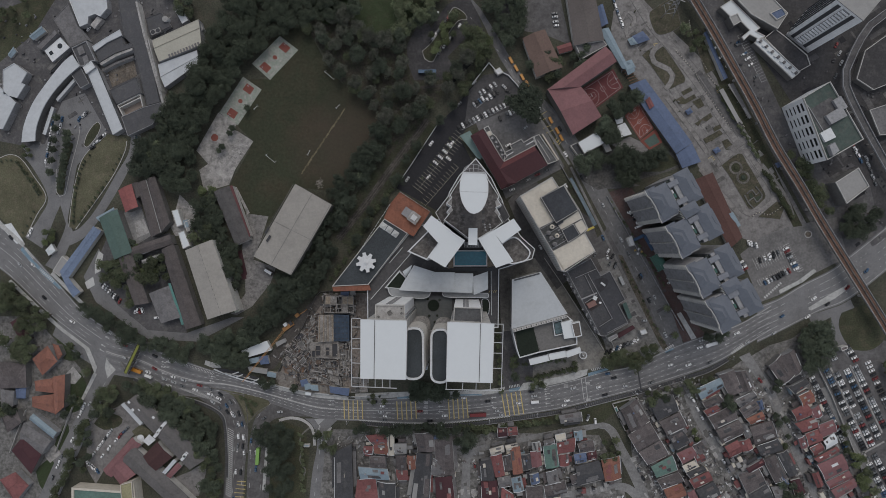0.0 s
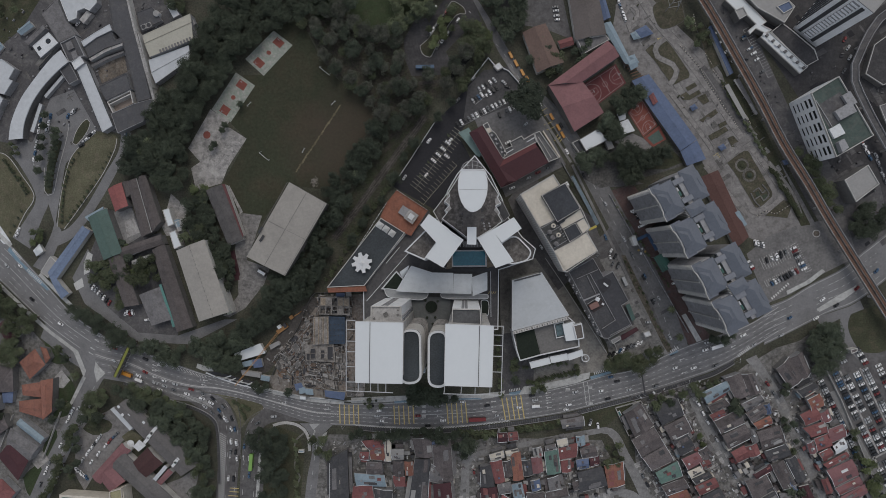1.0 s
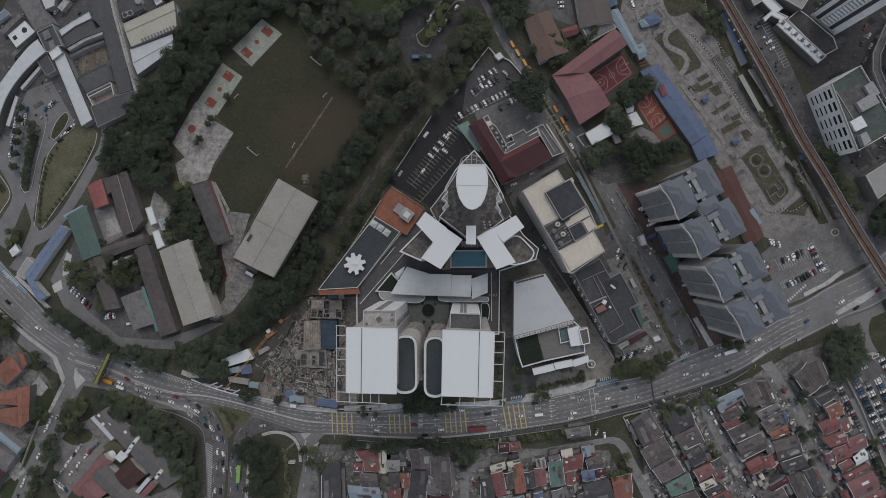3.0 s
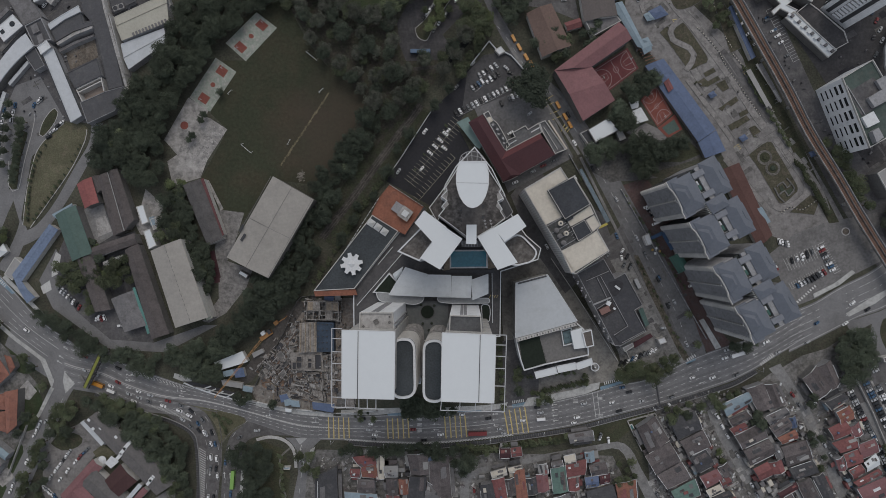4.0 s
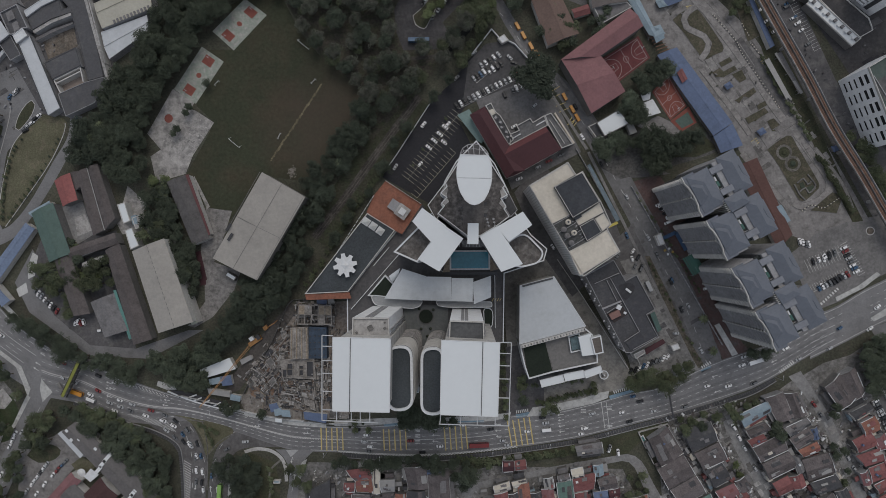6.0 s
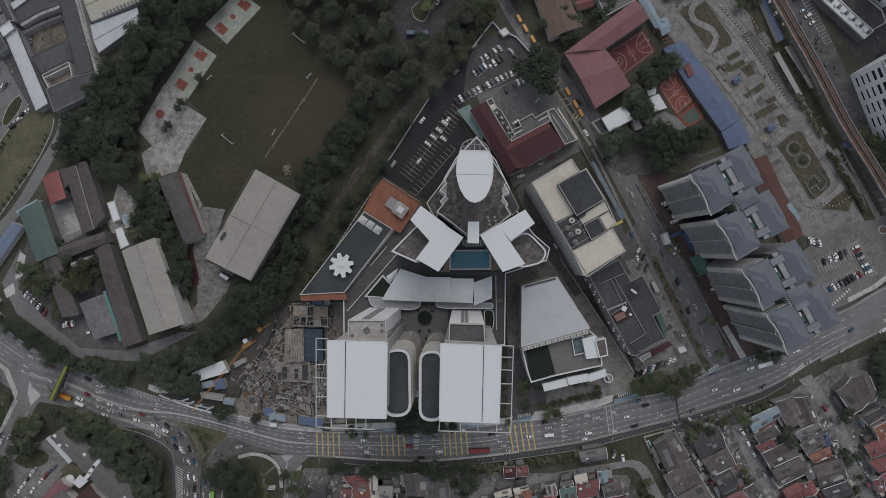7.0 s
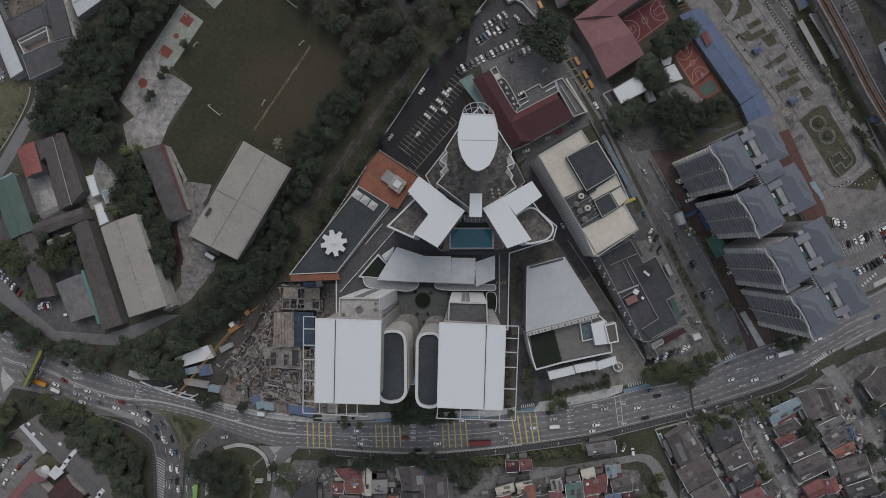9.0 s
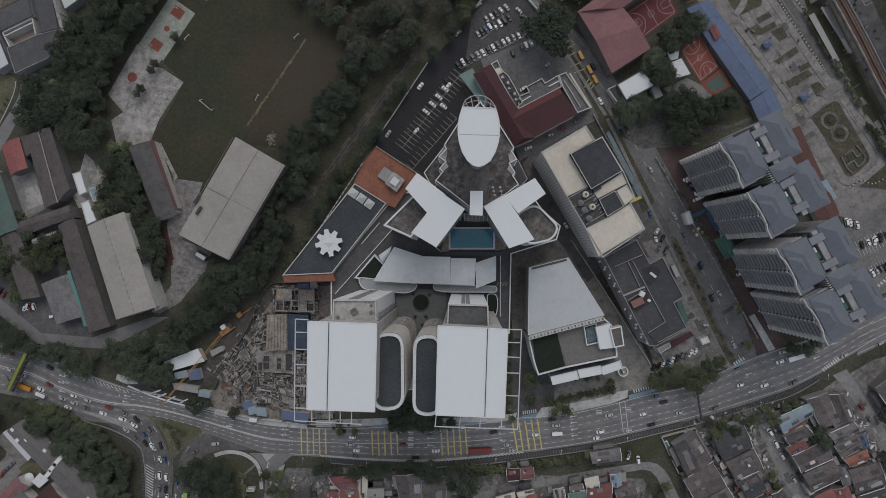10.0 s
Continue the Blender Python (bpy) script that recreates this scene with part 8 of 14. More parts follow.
def house(quad, tone, h=6.0, hip=0.0, extra=True, word="terraced house", cross=False, group="terraced houses"):
    m, word_c = TONE[tone]
    rise = rng.uniform(1.0, 1.8)
    if not hip and not cross:
        HOUSES.append((quad, h, rise, tone))
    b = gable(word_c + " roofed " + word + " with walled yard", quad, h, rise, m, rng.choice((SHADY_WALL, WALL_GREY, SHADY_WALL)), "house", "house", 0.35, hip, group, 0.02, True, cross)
    if extra:
        q = order4(quad)
        side = rng.choice((0, 2))
        a, c = q[side], q[(side + 1) % 4]
        out = (a - q[(side + 3) % 4]).normalized()
        s, e = rng.uniform(0.05, 0.3), rng.uniform(0.6, 0.95)
        d = rng.uniform(1.8, 3.4)
        p = [a.lerp(c, s), a.lerp(c, e), a.lerp(c, e) + out * d, a.lerp(c, s) + out * d]
        part("porch_roof", solid([tuple(x) for x in p], h - 2.4, h - 2.2), rng.choice(PORCH), b)
        part("porch_wall", solid([tuple(x) for x in inset(ccw([tuple(y) for y in p]), 0.2)], 0.02, h - 2.4), SHADY_WALL, b)
        if rng.random() < 0.85:
            a, c = q[2 - side], q[(3 - side) % 4]
            out = (a - q[(5 - side) % 4]).normalized()
            s, e, d = rng.uniform(0.0, 0.3), rng.uniform(0.6, 1.0), rng.uniform(1.5, 3.2)
            p = [a.lerp(c, s), a.lerp(c, e), a.lerp(c, e) + out * d, a.lerp(c, s) + out * d]
            part("lean_to_roof", solid(ccw([tuple(x) for x in p]), h - 3.0, h - 2.8), rng.choice(PORCH), b)
        if rng.random() < 0.2:
            r = (q[0] + q[1] + q[2] + q[3]) / 4 + (q[1] - q[0]) * rng.uniform(-0.3, 0.3)
            part("water_tank", box(bmesh.new(), r, (1.1, 1.1, 1.2), rng.uniform(0, 90), h + 1.3), rng.choice((WHITE, STEEL, ROOF_BLUE)), b)
        if rng.random() < 0.5:
            i = rng.choice((1, 3))
            part("party_wall", bar(bmesh.new(), (*q[i], h + 0.35), (*q[(i + 1) % 4], h + 0.35), 0.3, 0.9), rng.choice((WALL, WALL_GREY)), b)
        if rng.random() < 0.6:
            r = q[0].lerp(q[2], rng.uniform(0.25, 0.75)) + (q[1] - q[0]) * rng.uniform(-0.15, 0.15)
            part("roof_patch", box(bmesh.new(), r, (rng.uniform(1.5, 3), rng.uniform(1, 2), 0.12), math.degrees(math.atan2((q[1] - q[0]).y, (q[1] - q[0]).x)), h + rng.uniform(1.0, 1.8)), rng.choice(PORCH), b)
    return b


house([(17.4, -145.4), (25.8, -143.3), (28.2, -158.9), (21.4, -160.6)], "red")
house([(26.2, -145.3), (32.2, -143.6), (33.8, -154.4), (28.2, -156.5)], "brown")
house([(31.8, -139.2), (38.6, -137.9), (41, -157.1), (33.8, -158.4)], "orange")
house([(39.4, -144.3), (45.8, -143), (47.3, -153.8), (41, -155.1)], "dark")
house([(45.8, -141.8), (53.3, -140.5), (54.5, -151.7), (47.3, -153.4)], "pink")
house([(54.9, -137.7), (64.5, -135.6), (66.4, -152.3), (56.9, -154)], "green")
house([(64.5, -134.8), (78, -131.4), (77.2, -141.4), (65.7, -143.5)], "red")
house([(66.1, -143.9), (73.6, -142.6), (73.6, -151.4), (67.2, -152.3)], "red")
house([(63.4, -129.9), (70.6, -128.2), (71.4, -134.6), (64.6, -135.9)], "cream")
house([(76.6, -127.3), (82.5, -125.7), (83.3, -132.9), (77.4, -134.1)], "sky")
house([(79.2, -135.8), (90.2, -133.3), (91.4, -140.8), (81.1, -142.5)], "brown")
house([(76.6, -143.3), (85.3, -141.6), (85.7, -148.8), (77.7, -150.1)], "blue")
house([(85.7, -141.2), (92.4, -139.9), (92.8, -146.3), (86.5, -148)], "maroon")
house([(95.9, -146.8), (108.9, -143.8), (110.1, -159.7), (98.7, -162.6)], "orange")
house([(10.6, -149), (18.6, -147.3), (21, -162.6), (11.4, -163.1)], "dark")
house([(77.7, -152.1), (94.4, -147.5), (98.4, -160.6), (79.3, -165.7)], "dark")
house([(32.3, -160.8), (39.5, -159.1), (41.9, -169.5), (34.3, -171.2)], "sky")
house([(45.5, -158.2), (51.8, -156.5), (53, -163.7), (46.7, -165.8)], "blue")
house([(57, -156.4), (64.6, -153.9), (66.6, -162.7), (58.6, -165.2)], "grey")
house([(25.8, -167.3), (33.9, -172), (36.6, -182.4), (24.6, -182.6)], "red")
house([(42.7, -166.2), (54.6, -165.3), (55.4, -178.1), (43.4, -178.3)], "brown")
house([(55.4, -166), (70.6, -162.6), (72.2, -170.6), (56.6, -174)], "brown")
house([(11, -163.5), (22.6, -162.5), (24.2, -178.6), (11.8, -178.8)], "maroon")
house([(73.8, -158.6), (88.5, -153.6), (89.6, -159.5), (75.3, -164.9)], "brown")
house([(22.6, -160.9), (31.9, -159.2), (33.1, -166.4), (24.2, -168.1)], "grey")
house([(17.1, -140.4), (26.8, -137.4), (28, -142.2), (18.3, -144.8)], "cream")
house([(28, -137.8), (36.8, -135.7), (37.6, -138.9), (29.2, -141.4)], "cream")
house([(46.9, -135.6), (52.9, -134.3), (54.1, -141.1), (48.1, -142.4)], "pale")
house([(55.5, -134), (62.6, -132.3), (63.4, -136.7), (56.2, -138)], "grey")
house([(22.6, -125.2), (29.9, -125.1), (29.9, -131.5), (23, -132)], "maroon")
house([(29.9, -125.1), (36.7, -124.2), (37.5, -130.2), (30.3, -131.1)], "red")
house([(66, -116.1), (81.9, -113.2), (82.7, -120), (67.6, -122.1)], "grey")
house([(-94.2, -144), (-81.9, -138.1), (-80.2, -180.3), (-94.1, -180.5)], "dark")
house([(-71.9, -132), (-56.5, -130.2), (-55.6, -136.7), (-65.4, -139.2)], "red")
house([(-66.2, -137.6), (-56.1, -136.3), (-54.8, -145.5), (-65.4, -144.9)], "orange")
house([(-73.3, -139.6), (-66.4, -139.5), (-66.4, -145.6), (-72.9, -144.9)], "red")
house([(-68.4, -146.5), (-57.4, -146.7), (-56.6, -155.2), (-68.4, -155)], "brown")
house([(-77, -154.3), (-55.8, -155.6), (-54.1, -163.7), (-75.3, -163.2)], "sky")
house([(-77.6, -163.6), (-64.2, -162.2), (-62.1, -177.5), (-79.2, -177.8)], "red")
house([(-63.1, -164.6), (-50.1, -166), (-50.1, -179.8), (-61.5, -179.1)], "dark")
house([(-51.7, -137.7), (-42, -137.2), (-42, -144.5), (-50.1, -145)], "pale")
house([(-36.6, -130), (-22.9, -128.6), (-21.6, -142.7), (-33.8, -142.8)], "brown")
house([(-42, -145.7), (-35.5, -145.6), (-35.1, -155.3), (-41.1, -155.8)], "orange")
house([(-50.1, -145.8), (-42.4, -145.7), (-41.9, -156.2), (-49.3, -156.3)], "brown")
house([(-34.6, -144), (-23.7, -143.9), (-25.7, -179.4), (-39.9, -179.6)], "dark")
house([(-50.1, -155.5), (-41.1, -156.2), (-41.1, -163.5), (-48.4, -163.6)], "red")
house([(-22.5, -130.9), (-9.6, -130), (-7.5, -158.9), (-20.9, -159.9)], "brown")
house([(-23.3, -147.1), (-14.4, -153), (-15.6, -161.1), (-24.9, -159.2)], "grey")
house([(-21.7, -161.2), (-9.6, -159.8), (-7.1, -179.1), (-20.9, -179.3)], "maroon")
house([(-22.6, -130.8), (-13.6, -129.9), (-13.6, -133.6), (-22.6, -134.5)], "blue")
house([(-55.8, -130.5), (-50.9, -130.5), (-50.9, -145.8), (-55.8, -145.9)], "cream")
house([(109.5, -111.8), (120.9, -103.7), (130, -119.2), (117, -127.7)], "brown")
house([(114.6, -129.3), (130, -120.3), (137, -132.2), (121.3, -141.2)], "brown")
house([(122.1, -141.5), (137.4, -132.6), (143.3, -142.9), (128.4, -150.2)], "brown")
house([(130.7, -151.4), (145.7, -143.2), (149.2, -153.5), (134.6, -159.3)], "green")
house([(134.6, -160.5), (149.6, -154.7), (153.9, -161.4), (138.6, -167.2)], "brown")
house([(139.4, -167.6), (151.9, -162.6), (155.8, -170.9), (143.3, -177.4)], "orange")
house([(130, -106), (145.7, -100.3), (150.4, -111.8), (135.5, -119.1)], "dark")
house([(136.3, -119.9), (150.8, -112.6), (155.9, -122.8), (141.8, -129.4)], "brown")
house([(142.6, -129.8), (152.4, -124.5), (158.2, -134.3), (148, -140)], "dark")
house([(148.4, -142), (159.4, -136.7), (163.3, -143.4), (152.7, -149.5)], "pink")
house([(159.8, -135.9), (165.3, -132.7), (170, -139.3), (164.1, -143)], "brown")
house([(160.6, -143.8), (166.4, -141), (169.2, -146.1), (162.9, -149.7)], "red")
house([(152.3, -150.6), (160.9, -146.5), (164.5, -150.9), (155, -155.4)], "cream")
house([(155.1, -155.8), (166.8, -150.1), (169.5, -153.2), (158.2, -159.3)], "dark")
house([(157, -160.5), (170.7, -154), (173.8, -160.3), (160.9, -166.8)], "red")
house([(161.7, -167.6), (174.2, -161.1), (179.3, -170.5), (166.8, -177)], "dark")
house([(155.8, -169.3), (160.5, -166.8), (165.2, -176.3), (158.9, -178.8)], "pink")
house([(161.4, -96.6), (179, -88.1), (181.4, -94.4), (165.7, -104.1)], "sky")
house([(166.5, -106.1), (178.2, -100.8), (181.4, -105.1), (169.2, -110.4)], "brown")
house([(166.9, -111.6), (176.3, -107.1), (179, -111.5), (170, -115.9)], "red")
house([(170.4, -116.3), (186.4, -107.4), (191.1, -116.9), (175.1, -124.6)], "brown")
house([(175.8, -125.4), (191.5, -117.7), (196.1, -126.7), (180.1, -134.8)], "brown")
house([(192.2, -119.7), (197.3, -121.2), (200.8, -129.1), (196.5, -131.1)], "grey")
house([(181.7, -136.8), (190.6, -131.9), (194.1, -140.2), (185.9, -144.3)], "red")
house([(191, -132.7), (198.8, -129.9), (201.5, -137.7), (194.5, -140.2)], "red")
house([(196.4, -151.7), (208.1, -144.4), (209.7, -148.7), (198.8, -155.2)], "maroon")
house([(191, -156.5), (205, -151.1), (210.4, -162.1), (197.2, -170.2)], "brown")
house([(198, -171), (211.2, -162.9), (215, -171.5), (202.6, -178.8)], "dark")
house([(177.1, -86.5), (188, -82.5), (195.8, -96.7), (185.3, -101.5)], "brown")
house([(188.8, -83.6), (196.2, -82.8), (202, -95.8), (194.2, -98.7)], "brown")
house([(188.4, -104.1), (201.7, -97.6), (204.4, -102), (192.3, -109.2)], "grey")
house([(191.5, -110.2), (202.4, -102.9), (206.6, -110.4), (196.1, -116.8)], "brown")
house([(203.2, -104.4), (207.5, -102.7), (209.5, -109.5), (205.6, -111.1)], "blue")
house([(196.5, -117.2), (207.8, -111.6), (209.7, -117.1), (199.6, -121.2)], "orange")
house([(198.8, -122.7), (214.4, -118.2), (218.2, -129.6), (202.7, -135.4)], "brown")
house([(203.5, -136.1), (218.2, -130.8), (222.5, -138.7), (207, -143.2)], "dark")
house([(208.1, -145.6), (216.6, -141.5), (225.1, -158), (216.6, -162)], "brown")
house([(217.4, -141.1), (224.4, -138.2), (232.1, -153.9), (225.9, -157.5)], "dark")
house([(218.3, -158.4), (222.6, -155.2), (226.4, -161.9), (221.4, -164.7)], "blue")
house([(213.5, -164.4), (224.3, -163.5), (228.2, -172.9), (218.1, -176.2)], "grey")
house([(226.7, -159.5), (232.9, -157.8), (237.5, -168), (230.5, -172.1)], "maroon")
house([(212.1, -79.9), (220.7, -71.5), (230.7, -85.3), (221.4, -93.3)], "brown")
house([(221.5, -72.7), (229.6, -67.9), (235.4, -82.1), (229.2, -87.7)], "brown")
house([(225.8, -95), (237.5, -88.6), (240.2, -92.9), (229.7, -99.4)], "dark")
house([(232.6, -100.7), (241.1, -96.2), (244.2, -104.5), (235.7, -108.9)], "orange")
house([(227.6, -111), (238.4, -105.3), (242.6, -113.6), (231.4, -118.4)], "red")
house([(239.5, -110.5), (246.5, -106.4), (249.2, -113.9), (243, -116.7)], "pink")
house([(229.9, -120), (243.4, -115.1), (246.5, -122.6), (235.3, -126.3)], "red")
house([(245.3, -121), (256.1, -116.6), (258.8, -125.2), (248, -130.1)], "pink")
house([(236.8, -127), (246.8, -123), (249.5, -131.6), (239.1, -135.7)], "red")
house([(249.5, -132), (256.5, -125.6), (259.5, -133.1), (251.4, -137.9)], "white")
house([(232.2, -130.3), (236.4, -127.8), (239.1, -135.7), (234.5, -137.7)], "pink")
house([(239.9, -136.9), (247.6, -132.8), (250.3, -137.9), (242.9, -142.3)], "red")
house([(242.9, -144.3), (258.7, -135.4), (260.6, -139), (246, -147.4)], "red")
house([(245.2, -148.6), (262.2, -140.5), (266.8, -151.1), (250.6, -159.5)], "pink")
house([(250.6, -160.3), (266.8, -152.2), (269.4, -157.3), (253.6, -165.4)], "pink")
house([(254.4, -166.2), (270.2, -157.3), (272.5, -163.1), (258.2, -172.4)], "pink")
house([(241.4, -154.6), (246, -152.9), (249.8, -162.3), (245.2, -164.7)], "red")
def roof_trim(label, houses, seed):
    """Replaced sheets, ledges and thin pale flashings lying on the slopes of old roofs."""
    g = random.Random(seed)
    mats = [ROOF_BROWN, ROOF_DARK, ROOF_GREY, ROOF_PALE, WHITE, ROOF_RED]
    heaps = [bmesh.new() for _ in mats]
    for quad, h, rise, tone in houses:
        q = order4(quad)
        at = lambda u, v: (*(q[0] * (1 - u) * (1 - v) + q[1] * u * (1 - v) + q[2] * u * v + q[3] * (1 - u) * v), h + 0.3 + rise * (1 - abs(2 * v - 1)))
        for _ in range(g.randint(2, 5)):
            u, v = g.uniform(0.03, 0.75), g.choice((g.uniform(0.04, 0.2), g.uniform(0.54, 0.7)))
            du, dv = g.uniform(0.1, 0.4), g.uniform(0.12, 0.26)
            bm = heaps[g.choices(range(6), (0.6, 0.6, 1, 1, 0.3, 5) if tone in ("red", "orange", "pink", "maroon") else (5, 4, 4, 0.8, 0.2, 0.0))[0]]
            top = [Vector(at(min(u + x * du, 0.99), min(v + y * dv, 0.46 if v < 0.5 else 0.98))) for x, y in ((0, 0), (1, 0), (1, 1), (0, 1))]
            lift = Vector((0, 0, g.uniform(0.03, 0.1)))
            hi, lo = [bm.verts.new(p + lift) for p in top], [bm.verts.new(p - Vector((0, 0, 0.25))) for p in top]
            bm.faces.new(hi)
            for k in range(4):
                bm.faces.new((lo[k], lo[(k + 1) % 4], hi[(k + 1) % 4], hi[k]))
        for v in (0.0, 1.0):
            if g.random() < 0.55:
                bar(heaps[g.choice((3, 3, 4))], at(g.uniform(0, 0.2), v), at(g.uniform(0.7, 1), v), 0.28, 0.3)
        for u in (0.0, 1.0):
            if g.random() < 0.5:
                for s, e in ((0.0, 0.5), (0.5, 1.0)):
                    bar(heaps[g.choice((3, 4))], at(u, s), at(u, e), 0.25, 0.4)
    b = thing("roof_trim", label, "roof trim", (*houses[0][0][0], 6.0), "", "stuff")
    for bm, m in zip(heaps, mats):
        part("trim", bm, m, b)


roof_trim("patched sheets and pale flashings on terraced roofs", HOUSES, 91)
# villas and the low hall
def villa(quad, tone, h=6.0, hip=0.25):
    return house(quad, tone, h, hip, False, "villa in a walled garden", group="villas")


villa([(-318, -78.7), (-306.5, -68.8), (-298.9, -80.3), (-310.2, -90.7)], "orange", 6, 0.3)
villa([(-303.6, -67.5), (-298.9, -68.8), (-295.9, -75.8), (-299.3, -79.8)], "orange", 5, 0.2)
villa([(-301.8, -91.5), (-292.5, -89.7), (-293.2, -113.5), (-300, -119.4)], "orange", 7, 0.15)
villa([(-316.2, -94.8), (-300.5, -92.3), (-300.5, -103.8), (-315.3, -102.2)], "orange", 6, 0.15)
villa([(-317.9, -106.4), (-300.5, -104.2), (-299.6, -119), (-317.8, -113.8)], "orange", 6, 0.15)
villa([(-334.6, -52), (-327.4, -47.5), (-318.9, -59.4), (-327.3, -65.2)], "maroon", 6, 0.2)
villa([(-343.4, -81), (-323, -82.1), (-322.1, -99.8), (-343.3, -100.8)], "brown", 6, 0.25)
villa([(-332.2, -101), (-323.7, -99.2), (-324.5, -108.3), (-331.4, -108.4)], "blue", 4, 0.1)
villa([(-317, -118.7), (-299.1, -132.5), (-301.7, -137), (-319.9, -123.2)], "sky", 6, 0.0)
villa([(-324.1, -125.4), (-303.4, -138.7), (-310, -149.1), (-327, -138.1)], "grey", 6, 0.0)
villa([(-333.4, -146.1), (-322.8, -132.8), (-310.9, -149.1), (-318.5, -163.2)], "maroon", 6, 0.3)
villa([(-342.2, -167.6), (-330.4, -161.7), (-320.2, -171.4), (-330.3, -183.9)], "red", 6, 0.2)
villa([(-342.4, -118.2), (-329.7, -116), (-325.8, -125.4), (-336.4, -133)], "brown", 6, 0.2)
villa([(-342.5, -100.8), (-332.3, -102.8), (-333.1, -113.9), (-342.4, -114.9)], "grey", 5, 0.0)
for q, lab in (([(-304.1, -64.4), (-285, -65.1), (-280.8, -74.6), (-291.2, -81), (-300.3, -77.7)], "round green garden of a villa"), ([(-296.7, -101.8), (-287, -89.3), (-280.6, -101.7), (-284.7, -116.3), (-296.7, -118.5)], "green garden beside an orange villa"), ([(-303.8, -139.4), (-296.6, -126.8), (-294, -135.1), (-300, -147.7), (-305.1, -143.6)], "small lawn beside a pale blue villa"), ([(-319.6, -162.5), (-308.1, -154), (-302.4, -168.6), (-314.5, -176.2)], "small lawn beside a maroon villa")):
    flat("lawn", q, 0.075, PARK_GRASS, lab, "lawn", "structure", True)
lot([(-296.3, -90.2), (-291.2, -85.1), (-284.8, -92.6), (-289.8, -98.4), (-295.9, -97.6)], CONCRETE, "pale paved terrace of a villa", 0.12)
lot([(-313.7, -151.2), (-305.1, -143.6), (-300, -150.2), (-308.5, -156.9)], BLEACHED, "pale paved drive of a villa", 0.11)
HALL_ROOF = mat("weathered_hall_sheet", (0.135, 0.127, 0.125), 0.85, 0.12, 0.7, 0.06, 0.1, (0.105, 0.1, 0.098), 0.4)
gable("very long grey hall roof with pale patches", [(-247.6, -110.3), (-239, -103.7), (-186.1, -148.9), (-199.5, -157.8)], 7.5, 1.2, HALL_ROOF, name="long_hall", category="hall")
for c in ((-243.9, -109.1), (-241, -114.7), (-236.1, -114.3), (-225.8, -120)):
    unit("pale square rooflight on the long hall", c, (2.0, 1.6, 0.3), -42, 8.3, WHITE, "rooflight", "rooflight")
for c, s in (((-218.3, -125.2), (7.5, 2.2)), ((-221.2, -128.9), (5.5, 2.2)), ((-223.6, -132.5), (5.0, 2.2)), ((-202.1, -146.5), (4.5, 2.4)), ((-203.7, -149), (4.5, 2.0))):
    k = thing("roof_patch", "white sheet patch across the hall roof", "roof patch", (*c, 8.6))
    part("sheet", box(bmesh.new(), c, (*s, 0.2), 48, 8.7), WHITE, k)
shed("long pale canopy beside the hall", [(-251.9, -111.9), (-249.4, -110.2), (-235.6, -124.9), (-237.6, -127)], 5, OFFICE_WHITE, posts=True, name="walkway", category="walkway", tilt=0.1)
gable("dark maroon pitched roof between grey halls", [(-234.2, -148.8), (-223.7, -137.8), (-212.4, -149), (-224.7, -159.2)], 7, 1.5, mat("dark_maroon_tiles", (0.068, 0.035, 0.035), 0.8, 0.12, 0.8, 0.08, 0.1), name="hall_wing", category="hall")
gable("long grey roof of the rear hall", [(-250.6, -151.7), (-240.9, -141.5), (-192.7, -184.9), (-205.8, -190.6)], 6.5, 1.3, HALL_ROOF, name="long_hall", category="hall")
gable("faded red pitched roof by the car park", [(-264.5, -159.1), (-242.7, -135.2), (-236.1, -140.5), (-258.2, -164.7)], 6, 1.4, ROOF_PINK, name="hall_wing", category="hall")
gable("faded red cross roof by the car park", [(-259.1, -160.3), (-250.5, -151.6), (-240, -162.1), (-251.1, -170.3)], 6.2, 1.4, ROOF_PINK, name="hall_wing", category="hall")
shed("white sheet strip roof beside a maroon roof", [(-223.1, -163.6), (-211.7, -150.5), (-209.6, -152.2), (-221, -165.3)], 6, OFFICE_WHITE, name="lean_to", category="lean-to")
shed("faded red strip roof beside a maroon roof", [(-220.7, -166), (-209.3, -153.3), (-206.3, -156.2), (-218.2, -168.5)], 5, ROOF_PINK, name="lean_to", category="lean-to")
shed("white tent roof in a garden court", [(-235.6, -138.4), (-231.1, -133.4), (-226.4, -137.5), (-231.8, -142)], 4, WHITE, posts=True, name="tent", category="tent")
um = thing("parasol", "large white round parasol in a garden court", "parasol", (*(-238.6, -137.1), 0.06))
part("canopy", cyl(bmesh.new(), (-238.6, -137.1), 2.8, 2.6, 3.4, 14, 0.3), WHITE, um)
part("mast", cyl(bmesh.new(), (-238.6, -137.1), 0.08, 0.06, 2.7, 8), STEEL, um)
flat("lawn", [(-246.6, -132.7), (-239.6, -127.3), (-230.7, -133.8), (-238.2, -143.7)], 0.12, LAWN, "small dry lawn in a garden court", "lawn")
lot([(-202.4, -161.7), (-189.6, -153), (-191.2, -164.1), (-196, -179.6), (-204.3, -179.8), (-217, -167.5)], PARKSLAB, "grey yard behind the long hall", 0.09)
block("cream building with a green sheet roof", [(-285.5, -170.9), (-249.8, -172.8), (-239.4, -167.3), (-237.2, -185.6), (-285.4, -186.4)], 9, ROOF_CREAM, ROOF_GREEN, 1.0, "cream_block", "building", rim=ROOF_CREAM, wide=1.6)
